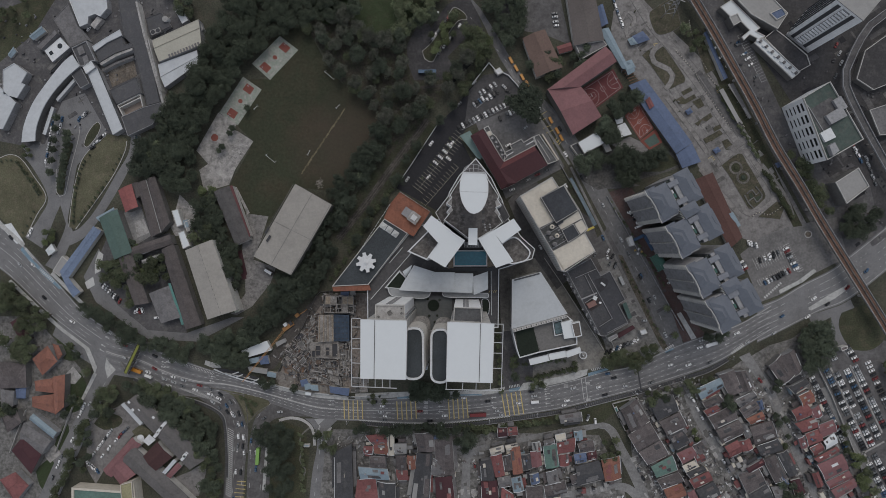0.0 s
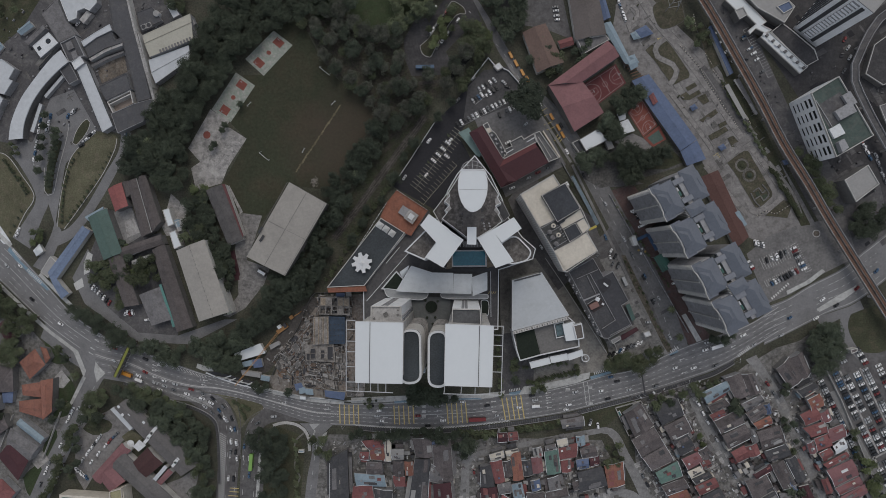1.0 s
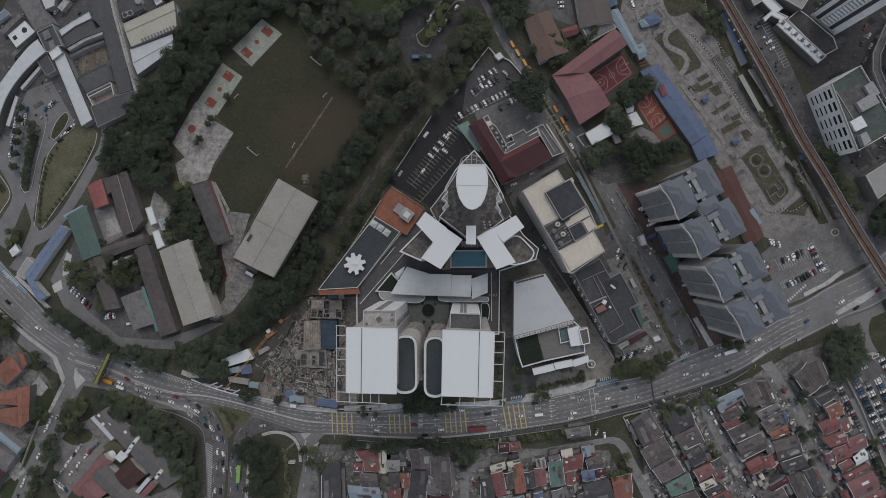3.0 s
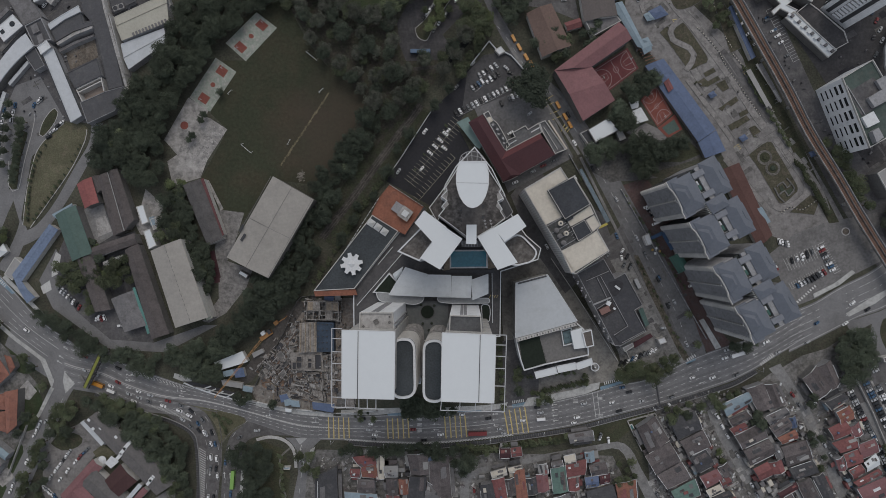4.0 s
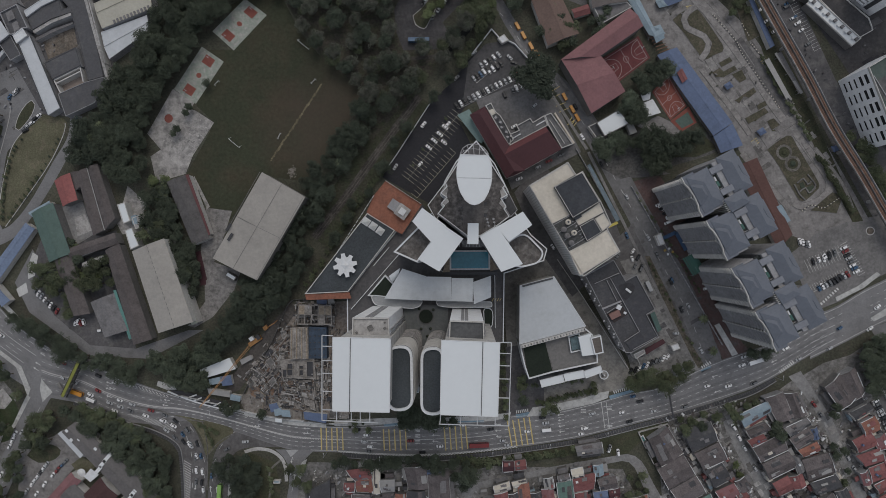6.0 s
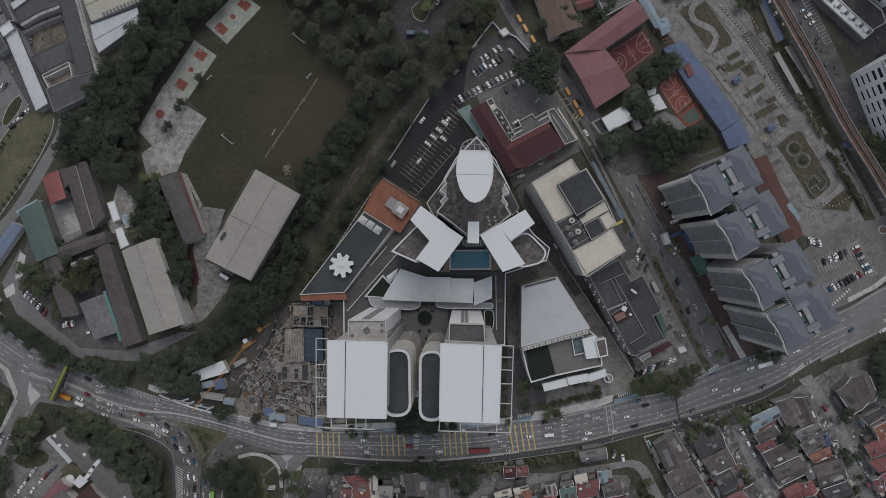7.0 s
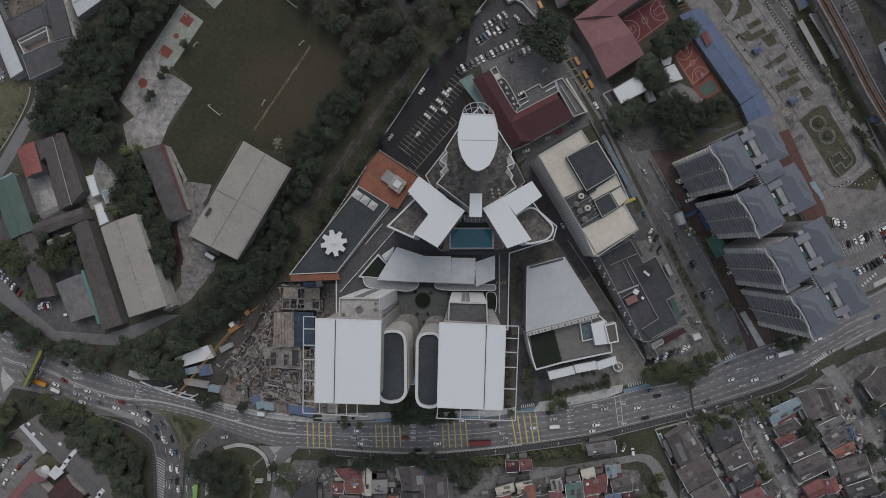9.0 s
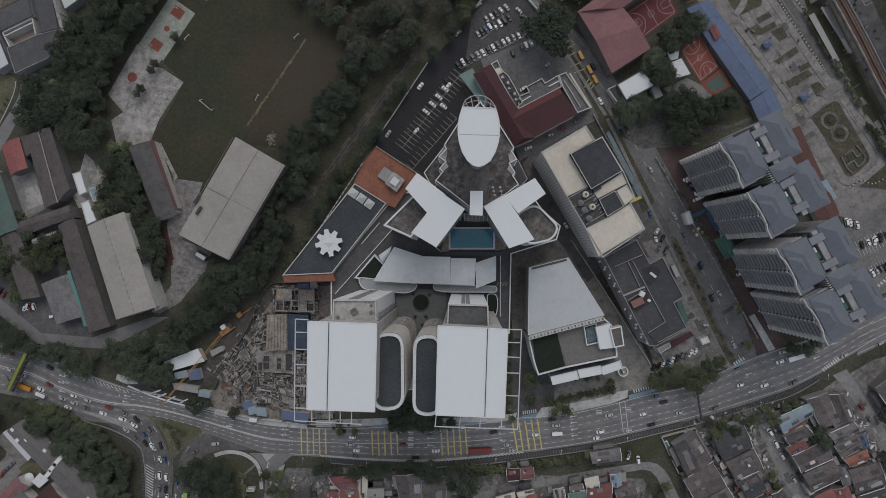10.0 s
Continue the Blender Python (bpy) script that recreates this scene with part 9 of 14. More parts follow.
block("cream stair tower with notched walls", [(-248.6, -167.9), (-239.9, -165.3), (-239, -178.7), (-247.4, -178.8)], 11, ROOF_CREAM, mat("olive_roof", (0.3, 0.28, 0.17), 0.85, 0.12, 0.8, 0.1, 0.1), 0.8, "stair_tower", "building")
block("brown flat roof on a slip road corner", [(262.2, -66.7), (266.9, -65.5), (266.9, -67.8), (263, -69.5)], 5, WALL, ROOF_BROWN, 0.3, "hut", "hut")
# garden pool and yard walls
gp = thing("garden_pool", "small turquoise garden pool with a pale rim", "pool", (*(108.2, -113.8), 0.05))
part("basin", ring([(106.2, -111.8), (108.2, -110.6), (110.6, -115.4), (108.6, -116.7)], 0.05, 0.5, 0.5), WHITE, gp)
part("water", solid([(106.6, -111.8), (108.2, -111), (110.2, -115.4), (108.6, -116.2)], 0.05, 0.35), mat("turquoise_water", (0.08, 0.2, 0.2), 0.1, 0.1, 1, 0.1, 0.0), gp)
for a, b in (((105.4, -108.6), (122.7, -103.6)), ((122.7, -104), (131, -118)), ((105, -108.6), (109.4, -118.3)), ((109.4, -118.3), (112.6, -116.6)), ((110.6, -120.7), (114.2, -127.9)), ((-347.3, -65.9), (-327.7, -81.7)), ((-290.9, -115), (-303.7, -148.7)), ((-326.3, -117.5), (-338.3, -149.2)), ((246.6, -77.6), (258.2, -101.5)), ((258.2, -101.5), (281.4, -161))):
    k = thing("garden_wall", "low pale plastered garden wall", "wall", (*a, 0.0), "garden walls")
    part("wall", bar(bmesh.new(), (*a, 0.9), (*b, 0.9), 0.35, 1.8), WALL, k)
    part("coping", bar(bmesh.new(), (*a, 1.86), (*b, 1.86), 0.5, 0.12), CONCRETE, k)
# ---------------------------------------------------------------- trees
def leaf_cloud(r, height, seed, clumps=26, per=30, size=0.75, flat_top=0.6):
    """Corner points of many leaf sprays, gathered in clumps round a crown of radius r."""
    g = np.random.default_rng(seed)
    th = g.uniform(0, 2 * np.pi, clumps)
    rad = r * np.sqrt(g.uniform(0.02, 1.0, clumps)) * 0.82
    wob = 1 + 0.22 * np.sin(3 * th + g.uniform(0, 6)) + 0.14 * np.sin(5 * th + g.uniform(0, 6))
    rad = rad * wob
    cz = height * (0.62 + 0.3 * np.sqrt(np.maximum(0, 1 - (rad / (r * 1.25)) ** 2))) + g.uniform(-0.06, 0.05, clumps) * height
    cen = np.stack([rad * np.cos(th), rad * np.sin(th), cz], 1)
    cr = r * g.uniform(0.26, 0.42, clumps)
    n = clumps * per
    d = g.normal(size=(n, 3))
    d /= np.linalg.norm(d, axis=1)[:, None]
    d[:, 2] = np.abs(d[:, 2]) * 1.1 - 0.25
    pos = np.repeat(cen, per, 0) + d * np.repeat(cr, per)[:, None] * g.uniform(0.65, 1.05, (n, 1)) * np.array([1, 1, flat_top])
    nrm = d + g.normal(scale=0.45, size=(n, 3)) + np.array([0, 0, 0.85])
    nrm /= np.linalg.norm(nrm, axis=1)[:, None]
    a = np.cross(nrm, g.normal(size=(n, 3)))
    a /= np.linalg.norm(a, axis=1)[:, None]
    b = np.cross(nrm, a)
    s = size * g.uniform(0.6, 1.3, (n, 1))
    quads = np.stack([pos - a * s * 0.6, pos + b * s * 0.35 - nrm * s * 0.1, pos + a * s * 0.6, pos - b * s * 0.35 + nrm * s * 0.08], 1)
    # an inner dome of dense foliage under the leaf sprays
    na, ne = 9, 3
    az = np.linspace(0, 2 * np.pi, na + 1)
    lump = 0.72 * r * (1 + 0.16 * np.sin(3 * az + g.uniform(0, 6)) + 0.1 * np.sin(5 * az + g.uniform(0, 6)))
    lump[-1] = lump[0]
    el = np.linspace(0.0, 1.0, ne + 1)
    dome = np.stack([np.stack([lump * np.cos(e * 1.5) * np.cos(az), lump * np.cos(e * 1.5) * np.sin(az), np.full(na + 1, height * (0.56 + 0.3 * np.sin(e * 1.5)))], 1) for e in el], 0)
    skin = np.stack([dome[:-1, :-1], dome[:-1, 1:], dome[1:, 1:], dome[1:, :-1]], 2).reshape(-1, 3)
    return np.concatenate([quads.reshape(-1, 3), skin])


def quad_mesh(name, verts, material):
    n = len(verts)
    me = bpy.data.meshes.new(name)
    me.vertices.add(n)
    me.vertices.foreach_set("co", np.asarray(verts, np.float32).ravel())
    me.loops.add(n)
    me.loops.foreach_set("vertex_index", np.arange(n, dtype=np.int32))
    me.polygons.add(n // 4)
    me.polygons.foreach_set("loop_start", np.arange(0, n, 4, dtype=np.int32))
    me.update(calc_edges=True)
    me.materials.append(material)
    return me


def tree_proto(label, r, height, seed, material, clumps=26, per=26):
    """One tree at the origin: tapered trunk, limbs and a leafy crown."""
    t = thing("tree", label, "tree", (0, 0, 0), "trees")
    bm = bmesh.new()
    cyl(bm, (0, 0), 0.035 * height + 0.1, -0.3, height * 0.55, 8, 0.016 * height + 0.05)
    g = random.Random(seed)
    for k in range(5):
        a = 2 * math.pi * (k + g.random() * 0.6) / 5
        bar(bm, (0, 0, height * g.uniform(0.35, 0.5)), (r * 0.6 * math.cos(a), r * 0.6 * math.sin(a), height * g.uniform(0.62, 0.75)), 0.02 * height)
    part("trunk", bm, BARK, t)
    crown = new("crown", quad_mesh("crown", leaf_cloud(r, height, seed, clumps, per, 0.28 + 0.068 * r), material))
    crown.parent = t
    return t


PROTO = [tree_proto("broad dark green tree with a lumpy crown", 5.2, 11, 11, LEAF_DARK, 30, 38), tree_proto("green tree with an uneven crown", 4.4, 9.5, 12, LEAF, 26, 34), tree_proto("small green tree with a loose crown", 3.0, 7, 13, LEAF, 22, 34),
         tree_proto("light green tree with a loose crown", 3.8, 8, 14, LEAF_LIGHT, 24, 32), tree_proto("dark green tree with a dense crown", 4.0, 10, 15, LEAF_DARK, 26, 34), tree_proto("small round dark shrub", 1.6, 2.8, 16, LEAF_DARK, 10, 22), tree_proto("very broad dark green shade tree", 9.8, 14, 17, LEAF_DEEP, 70, 80)]
CLOUD = [leaf_cloud(r, h, s, c, p, 0.26 + 0.064 * r) for r, h, s, c, p in ((5.4, 12, 31, 32, 38), (4.6, 11, 32, 28, 38), (6.0, 13, 33, 36, 38), (3.8, 9, 34, 24, 36))]
tree_rng = random.Random(5)


def inside(p, poly):
    hit = False
    for (x0, y0), (x1, y1) in zip(poly, poly[1:] + poly[:1]):
        if (y0 > p[1]) != (y1 > p[1]) and p[0] < (x1 - x0) * (p[1] - y0) / (y1 - y0) + x0:
            hit = not hit
    return hit


def plant(kind, at, scale=1.0, z=0.0):
    """One tree of its own; the first of a kind is the pattern itself."""
    m = pose(at[0], at[1], z, 0, 0, tree_rng.uniform(0, 360))
    t = PROTO[kind]
    ob = copy_thing(t, m)
    s = scale * tree_rng.uniform(0.88, 1.14)
    ob.scale = (s, s, s * tree_rng.uniform(0.9, 1.1))
    return ob


def sow(poly, gap, kinds, scale=1.0):
    """Trees of their own spread over a plot."""
    xs, ys = [p[0] for p in poly], [p[1] for p in poly]
    tries = int((max(xs) - min(xs)) * (max(ys) - min(ys)) / gap ** 2 * 6) + 20
    done = []
    for _ in range(tries):
        p = (tree_rng.uniform(min(xs), max(xs)), tree_rng.uniform(min(ys), max(ys)))
        if inside(p, poly) and all((p[0] - q[0]) ** 2 + (p[1] - q[1]) ** 2 > gap ** 2 for q in done):
            done.append(p)
            plant(tree_rng.choice(kinds), p, scale)
    return done


TRACK_LINE = smooth_line(TRACK, 4.0)
CLEARING = [(-46.6, 153.9), (-37.5, 161), (-28.5, 168), (3.8, 167.4), (-1.6, 146), (-10.6, 133.5), (-14.9, 124.6), (-37.6, 124.2), (-43.7, 135.8)]


def wood(label, poly, gap, material, clouds, seed, lift=0.0):
    """A closed wood: crowns over crowns in one piece, with their trunks."""
    g = np.random.default_rng(seed)
    xs, ys = [p[0] for p in poly], [p[1] for p in poly]
    pts = []
    tries = int((max(xs) - min(xs)) * (max(ys) - min(ys)) / gap ** 2 * 7) + 20
    for _ in range(tries):
        p = (g.uniform(min(xs), max(xs)), g.uniform(min(ys), max(ys)))
        if inside(p, poly) and all((p[0] - q[0]) ** 2 + (p[1] - q[1]) ** 2 > gap ** 2 for q in pts) and all((p[0] - q.x) ** 2 + (p[1] - q.y) ** 2 > 33 for q in TRACK_LINE) and not inside(p, CLEARING):
            pts.append(p)
    out = []
    bm = bmesh.new()
    for p in pts:
        c = CLOUD[g.choice(clouds)]
        s = g.uniform(0.8, 1.2)
        a = g.uniform(0, 2 * np.pi)
        rot = np.array([[np.cos(a), -np.sin(a), 0], [np.sin(a), np.cos(a), 0], [0, 0, g.uniform(0.75, 1.15)]])
        out.append(c @ rot.T * s + np.array([p[0], p[1], lift]))
        cyl(bm, p, 0.4, -0.3, 7.0, 6, 0.2)
    w = thing("woodland", label, "woods", (0, 0, 0), "", "stuff")
    crown = new("crowns", quad_mesh("crowns", np.concatenate(out), material))
    crown.parent = w
    part("trunks", bm, BARK, w)
    return len(pts)


W1A = [(-203.9, 117.3), (-190, 142.3), (-175.7, 173.4), (-159.6, 194), (-126, 201.8), (-92.5, 197), (-88.3, 172.1), (-115.5, 163.4), (-134.3, 161.1), (-151.1, 147.2)]
W1B = [(-206.9, 115.3), (-151.1, 147.2), (-159.5, 137.7), (-181.4, 104.6), (-197.5, 79.7), (-199.6, 67.2), (-193.2, 46.3), (-205.9, 42.1), (-217.8, 50.5), (-226.4, 74.4), (-223.9, 97.8)]
W2A = [(-114.2, 160.8), (-88.3, 172.1), (-75.8, 159.5), (-51, 152.9), (-32.4, 154.8), (-33.6, 138.3), (-13.8, 129.8), (5.9, 141.9), (-9.7, 117.4), (-34.4, 95)] + [(-62.6, 81.7), (-64.5, 90.3), (-63.9, 101.7), (-72.8, 108.6), (-90.7, 124), (-102.5, 138.7)]
W2B = [(-63.3, 90.8), (-51.7, 84), (-61.2, 67.8)] + [(-75.8, 47.9), (-88.2, 33.5), (-98.6, 34.7), (-92.4, 50)] + [(-89.9, 53.8), (-77.5, 72.7)]
W2C = [(-98.2, 33.9), (-87.4, 32.2), (-75.7, 39.6), (-82, 25.2), (-92.3, 2.5), (-102.7, -14), (-109, -27.3), (-121.5, -36.8), (-134, -47.2), (-146.6, -56.4), (-159.2, -63.1), (-165.5, -59.8), (-146.6, -41.1), (-134.9, -19.1), (-122.4, -12)]
W2D = [(-64.1, 41.6), (-55, 45.7), (-42.6, 60.1), (-46, 71.6), (-32.4, 90.9), (-9.7, 115.4), (-4.8, 109.2), (-26.2, 84.7), (-41.8, 60.1), (-55, 41.6), (-67.4, 19), (-75.7, 6.6), (-80.7, 8.7)]
W3 = [(-196.6, 42.1), (-188.1, 46.2), (-181.3, 39.1), (-177, 18.3), (-163.5, -5.8), (-166, -28.7), (-174, -10), (-182.1, 2.5), (-190.6, 12.9), (-199.1, 25.4)]
wood("dense dark broadleaf wood beside a school field", W1A, 5.6, LEAF_DARK, [0, 1, 2], 1)
wood("dense dark broadleaf wood behind the courts", W1B, 5.6, LEAF_DARK, [0, 1, 2], 2)
wood("mixed open wood above a valley path", W2A, 10.2, LEAF_MIXED, [0, 1, 2], 3)
wood("dark trees scattered through an open wood", W2A, 14.0, LEAF_DEEP, [0, 2], 33)
wood("green trees scattered through an open wood", W2A, 15.0, LEAF, [1, 3], 34)
wood("mixed wood along an old track", W2B, 4.8, LEAF_DEEP, [1, 3, 0], 4)
wood("trees between the old track and the podium", W2D, 9.0, LEAF_DEEP, [1, 3], 7)
wood("dense dark wood below a sports hall", W2C, 4.6, LEAF_DEEP, [0, 1, 3], 5)
wood("narrow belt of trees between school roofs", W3, 4.6, LEAF_DARK, [1, 3], 6)
wood("trees round a grass field", [(-109.2, 184.9), (-92.6, 209.5), (-75.9, 209.2), (-75.9, 167.8), (-86.3, 172.1)], 6.0, LEAF_DARK, [0, 1], 8)
wood("trees above the old car park", [(-51, 208.7), (-9.7, 208), (-13.8, 185.4), (-26.2, 167), (-36.5, 152.8), (-51, 159.1)], 6.2, LEAF, [0, 1, 3], 9)
wood("dark trees beside the street and brown halls", [(6.7, 199.4), (39.4, 207.1), (41.4, 159.9), (29.2, 147.8), (18.9, 166.4)], 5.6, LEAF_DARK, [0, 1], 10)
wood("dark green trees on a slope by the road bend", [(-251.6, -94.6), (-218.3, -101.8), (-197.1, -110.7), (-182.2, -124.3), (-177.6, -147.1), (-178.4, -172), (-187.6, -168.8), (-182.2, -153.4), (-205.5, -128.7), (-233.2, -108.2)], 5.4, LEAF_DARK, [0, 1, 3], 11)
wood("dark trees on a plot between slip roads", [(-150.7, -126.9), (-138.1, -122.6), (-129, -125.5), (-126, -138), (-125, -158.7), (-128, -180.2), (-143, -185.9), (-141.4, -159), (-146.4, -142.5)], 6.4, LEAF_DEEP, [0, 1], 12)
wood("row of trees below the trunk road", [(-83.1, -126.5), (-42.6, -124.8), (-9.7, -124.4), (3.4, -128.4), (5.8, -138.6), (-3.6, -142.8), (-11.8, -131.8), (-50.8, -129.4), (-79.7, -131.4)], 5.0, LEAF_DARK, [1, 3], 13)
wood("dark trees beside the white tent", [(77.6, 65), (86.9, 67.3), (95.6, 70.3), (97.1, 63.2), (84, 56.7)], 5.0, LEAF_DARK, [1, 3], 14)
wood("dark trees behind the courts and flats", [(100, 67.3), (117.4, 72.3), (124, 70.2), (126, 64.3), (122, 55), (113.7, 48.8), (107.3, 54.6)], 5.2, LEAF_DARK, [0, 1], 24)
wood("dark trees along a rough plot below the courts", [(106, 68.4), (119.2, 68.4), (134, 69.6), (142.2, 68.3), (143.8, 64.3), (125.7, 59.7), (105.9, 61.2)], 5.2, LEAF_DEEP, [0, 1, 3], 48)
wood("dark trees beside a drive and dark offices", [(-236.1, 80.9), (-227.1, 85.9), (-224.7, 54.4), (-239.1, 53.7), (-239.9, 68.4)], 5.4, LEAF_DEEP, [0, 1], 49)
block("small pale blue cabin on a grass plot", [(-117.6, -140.1), (-113.3, -140), (-113.3, -141.9), (-117.5, -142)], 2.6, WALL, ROOF_SKY, 0.1, "cabin", "cabin")
setting("path", strip(bmesh.new(), smooth_line([(-113.1, -128), (-119.4, -133.5), (-120.9, -138.5), (-119.3, -143.4), (-120.8, -152.7), (-116.9, -160.2), (-120.7, -167.2)], 2.0), 1.2, 0.0, 0.09), mat("worn_plot_path", (0.17, 0.165, 0.15), 0.95, 0.25, 0.8, 0.1, 0.2), "worn pale path across a grass plot", "path")
wood("trees along the trunk road by the offices", [(96.6, -75.7), (105.3, -73.3), (122.7, -70.1), (134.8, -67), (134.8, -72.2), (118.4, -79.5), (99.6, -81.6)], 4.8, LEAF, [1, 3], 15)
wood("roadside trees below a school", [(-281.7, -34), (-269.7, -41.5), (-256.8, -47.8), (-241.8, -58.1), (-239.7, -65.7), (-254.6, -63.2), (-269.7, -54.1), (-280.4, -44.5)], 5.0, LEAF_DARK, [1, 3], 16)
wood("roadside trees below a school wall", [(-240.5, -62.3), (-218.4, -64.3), (-197.2, -66.2), (-199.3, -80.8), (-218.4, -76), (-234.5, -70.6)], 5.0, LEAF_DARK, [1, 3], 17)
wood("roadside trees above a retaining wall", [(-198.3, -71.5), (-191.6, -64.7), (-178.6, -60.9), (-148.4, -60.5), (-159.4, -70.9), (-158.6, -82.4), (-169.7, -83.8), (-178.4, -77.9), (-184, -72.8), (-193.3, -76)], 5.0, LEAF_DARK, [0, 1, 3], 18)
wood("garden trees of the villas", [(-356.2, -22.9), (-334.5, -24.9), (-312.7, -43), (-304.1, -48), (-321.3, -64.9), (-327.9, -48.1), (-343.1, -41.8), (-356.1, -48.2)], 5.6, LEAF, [1, 3], 19)
wood("trees beside the railway", [(226, 68), (231.5, 71.4), (243.5, 52), (256, 28.5), (251.1, 25), (238, 48.5)], 4.4, LEAF, [3], 20)
wood("trees beside a square roof", [(262.5, 22.5), (270.3, 32.5), (285.9, 28.4), (282, 16.5), (266.3, 8.5)], 4.6, LEAF_DARK, [1, 3], 21)
wood("trees on the road loop corner", [(232.9, -55.7), (246.6, -49.6), (258.3, -61.5), (250.5, -77.6), (236.8, -81.7)], 5.0, LEAF_DARK, [0, 1], 22)
wood("light green trees beside a street corner", [(-3.5, 156), (5, 158.6), (13, 154.1), (16.4, 146.9), (9, 141.4), (-2.3, 143.9)], 4.6, LEAF, [3, 1], 41)
wood("green trees along a white wall", [(-3.5, 120.2), (3.4, 128.1), (10.7, 136), (14, 134.4), (5.8, 122.4), (-1.5, 112)], 4.2, LEAF, [3], 42)
wood("trees over an old car park", [(-50.3, 157.3), (-34.1, 165.1), (-23.8, 173), (-21.8, 165), (-30.8, 151.1), (-36.2, 141.2), (-41.5, 136.3), (-48.4, 141.2)], 5.4, LEAF_DARK, [1, 3], 43)
wood("small trees on a car-park island", [(-29.3, 142.5), (-23.6, 140), (-15.4, 155.2), (-7.2, 168.8), (-10.5, 171.3), (-18.7, 158.5)], 5.0, LEAF, [3], 44)
wood("planted bank between the towers", [(-38.8, -92.5), (-27.3, -95.9), (-15.8, -96.9), (-6.2, -100.9), (-6.2, -103.9), (-39.3, -104.5)], 3.6, LEAF_DARK, [3], 45)
wood("green trees along the bend of the trunk road", [(-239.4, -93.2), (-214.6, -100.1), (-200.2, -106.6), (-196, -112.3), (-206.2, -113.1), (-218.7, -107.4), (-233.2, -101)], 4.6, LEAF, [1, 3], 25)
wood("trees beside a side road and a car park", [(-265, -101.9), (-257.6, -97.8), (-253.4, -101.9), (-255.9, -108.4), (-262.4, -110)], 4.6, LEAF, [1, 3], 26)
wood("roadside trees along a side road", [(-279.5, -123.4), (-276.9, -124.6), (-300.8, -183.4), (-303.8, -181.8)], 4.4, LEAF, [3], 27)
wood("low trees beyond the long hall", [(-196.2, -141), (-184.9, -148.4), (-178.2, -165.3), (-179.2, -181.5), (-188.7, -181.6), (-186.4, -165.4)], 5.2, LEAF, [3], 28)
wood("trees of a school garden", [(-235.9, -9.1), (-221.3, -3.7), (-216.7, -18.1), (-226.7, -24.6), (-232.5, -22.2)], 4.6, LEAF, [3, 1], 29)
wood("trees between a school and its car park", [(-260.7, -9.1), (-254.4, -6.6), (-247.4, -22.2), (-243.2, -38.7), (-249, -33.8), (-256.5, -20.2)], 4.6, LEAF, [3], 30)
wood("garden trees between villas", [(-340.1, -63.7), (-331.6, -66.1), (-319.7, -63.6), (-314.6, -68.4), (-320.9, -77.6), (-335.7, -78.4)], 5.0, LEAF, [3, 1], 31)
plant(6, (42.4, 103.5), 1.2)
for q in ((103.4, 103.5), (110.7, 109.4), (115.1, 102.2), (107.8, 96.9), (117.1, 109.3), (97.9, 90.4), (101.4, 86.2), (95.6, 85.7), (110.7, 102.2)):
    plant(4, q, 1.15)
for q in ((-169.9, 90.4), (-171.8, 86.7), (-158.8, 104.6), (-177.4, 76.8), (-180.2, 73.7)):
    plant(4, q, 0.62)
sow([(-268.6, -103.1), (-255.8, -102.1), (-258.8, -118.9), (-268.6, -125.3), (-271.2, -121.1)], 5.5, [4, 1], 1.0)
sow([(-347.2, -107.2), (-327.6, -113.3), (-325.4, -121.7), (-347.1, -119.8)], 5, [1, 4], 0.9)
sow([(-278, -135.8), (-274.6, -128.3), (-271.1, -131.6), (-277.9, -156.7), (-286.5, -169.4)], 5.5, [4, 2], 0.8)
sow([(-248.4, 10.9), (-227, -5.9), (-224.9, -22.6), (-244.1, -24.7), (-247.5, -10.1)], 5.5, [1, 3, 4], 0.9)
sow([(-269.8, -5.9), (-261.2, -6.7), (-254.8, -22.6), (-263.3, -24.8)], 5, [1, 2], 0.9)
sow([(-195.3, 50.4), (-182.5, 45.7), (-185.5, 33.2), (-193.5, 30)], 5.5, [1, 3], 0.9)
sow([(-183.5, -4.3), (-172.4, -1.1), (-165.9, -15.1), (-174.7, -19.2)], 5, [4, 1], 0.9)
sow([(31.5, -74.4), (38.4, -75.9), (38.5, -91.6), (33.1, -88.1)], 4.5, [1, 4], 0.8)
sow([(73.7, -77.8), (79.7, -76.5), (80.6, -83.7), (75.2, -85)], 4, [1, 2], 0.7)
sow([(-37, -97.8), (-16.2, -99.6), (-16.1, -104.7), (-37, -105.1)], 4, [4, 2], 0.7)
sow([(23.2, -57.8), (26.3, -70), (25.6, -100.4), (23.4, -98.9)], 4, [2], 0.7)
sow([(-71, -103.6), (-58.6, -104.3), (-58.5, -108.6), (-70.9, -108.8)], 4, [2, 5], 0.7)
sow([(-147, -93.2), (-139.6, -94.3), (-140.2, -99.2), (-145.7, -98.1)], 4, [4], 0.8)
sow([(-126.3, -95.9), (-120.4, -97.6), (-121.6, -101.9), (-125.9, -100.7)], 4, [4], 0.8)
sow([(46.7, -92.4), (54.2, -91.4), (54.3, -95.3), (48.2, -96.9)], 4, [1], 0.7)
sow([(126, -100.1), (152.5, -92.1), (173.1, -85.8), (173.1, -91.8), (146.7, -104.2), (131.9, -106.9)], 5.5, [1, 4, 2], 0.85)
sow([(179, -102.1), (187.8, -99), (190.7, -109.4), (182, -112.5)], 5, [4], 0.9)
sow([(95.8, -129.3), (107.8, -133.2), (111.8, -145.3), (97.8, -147.5)], 5, [1, 2], 0.8)
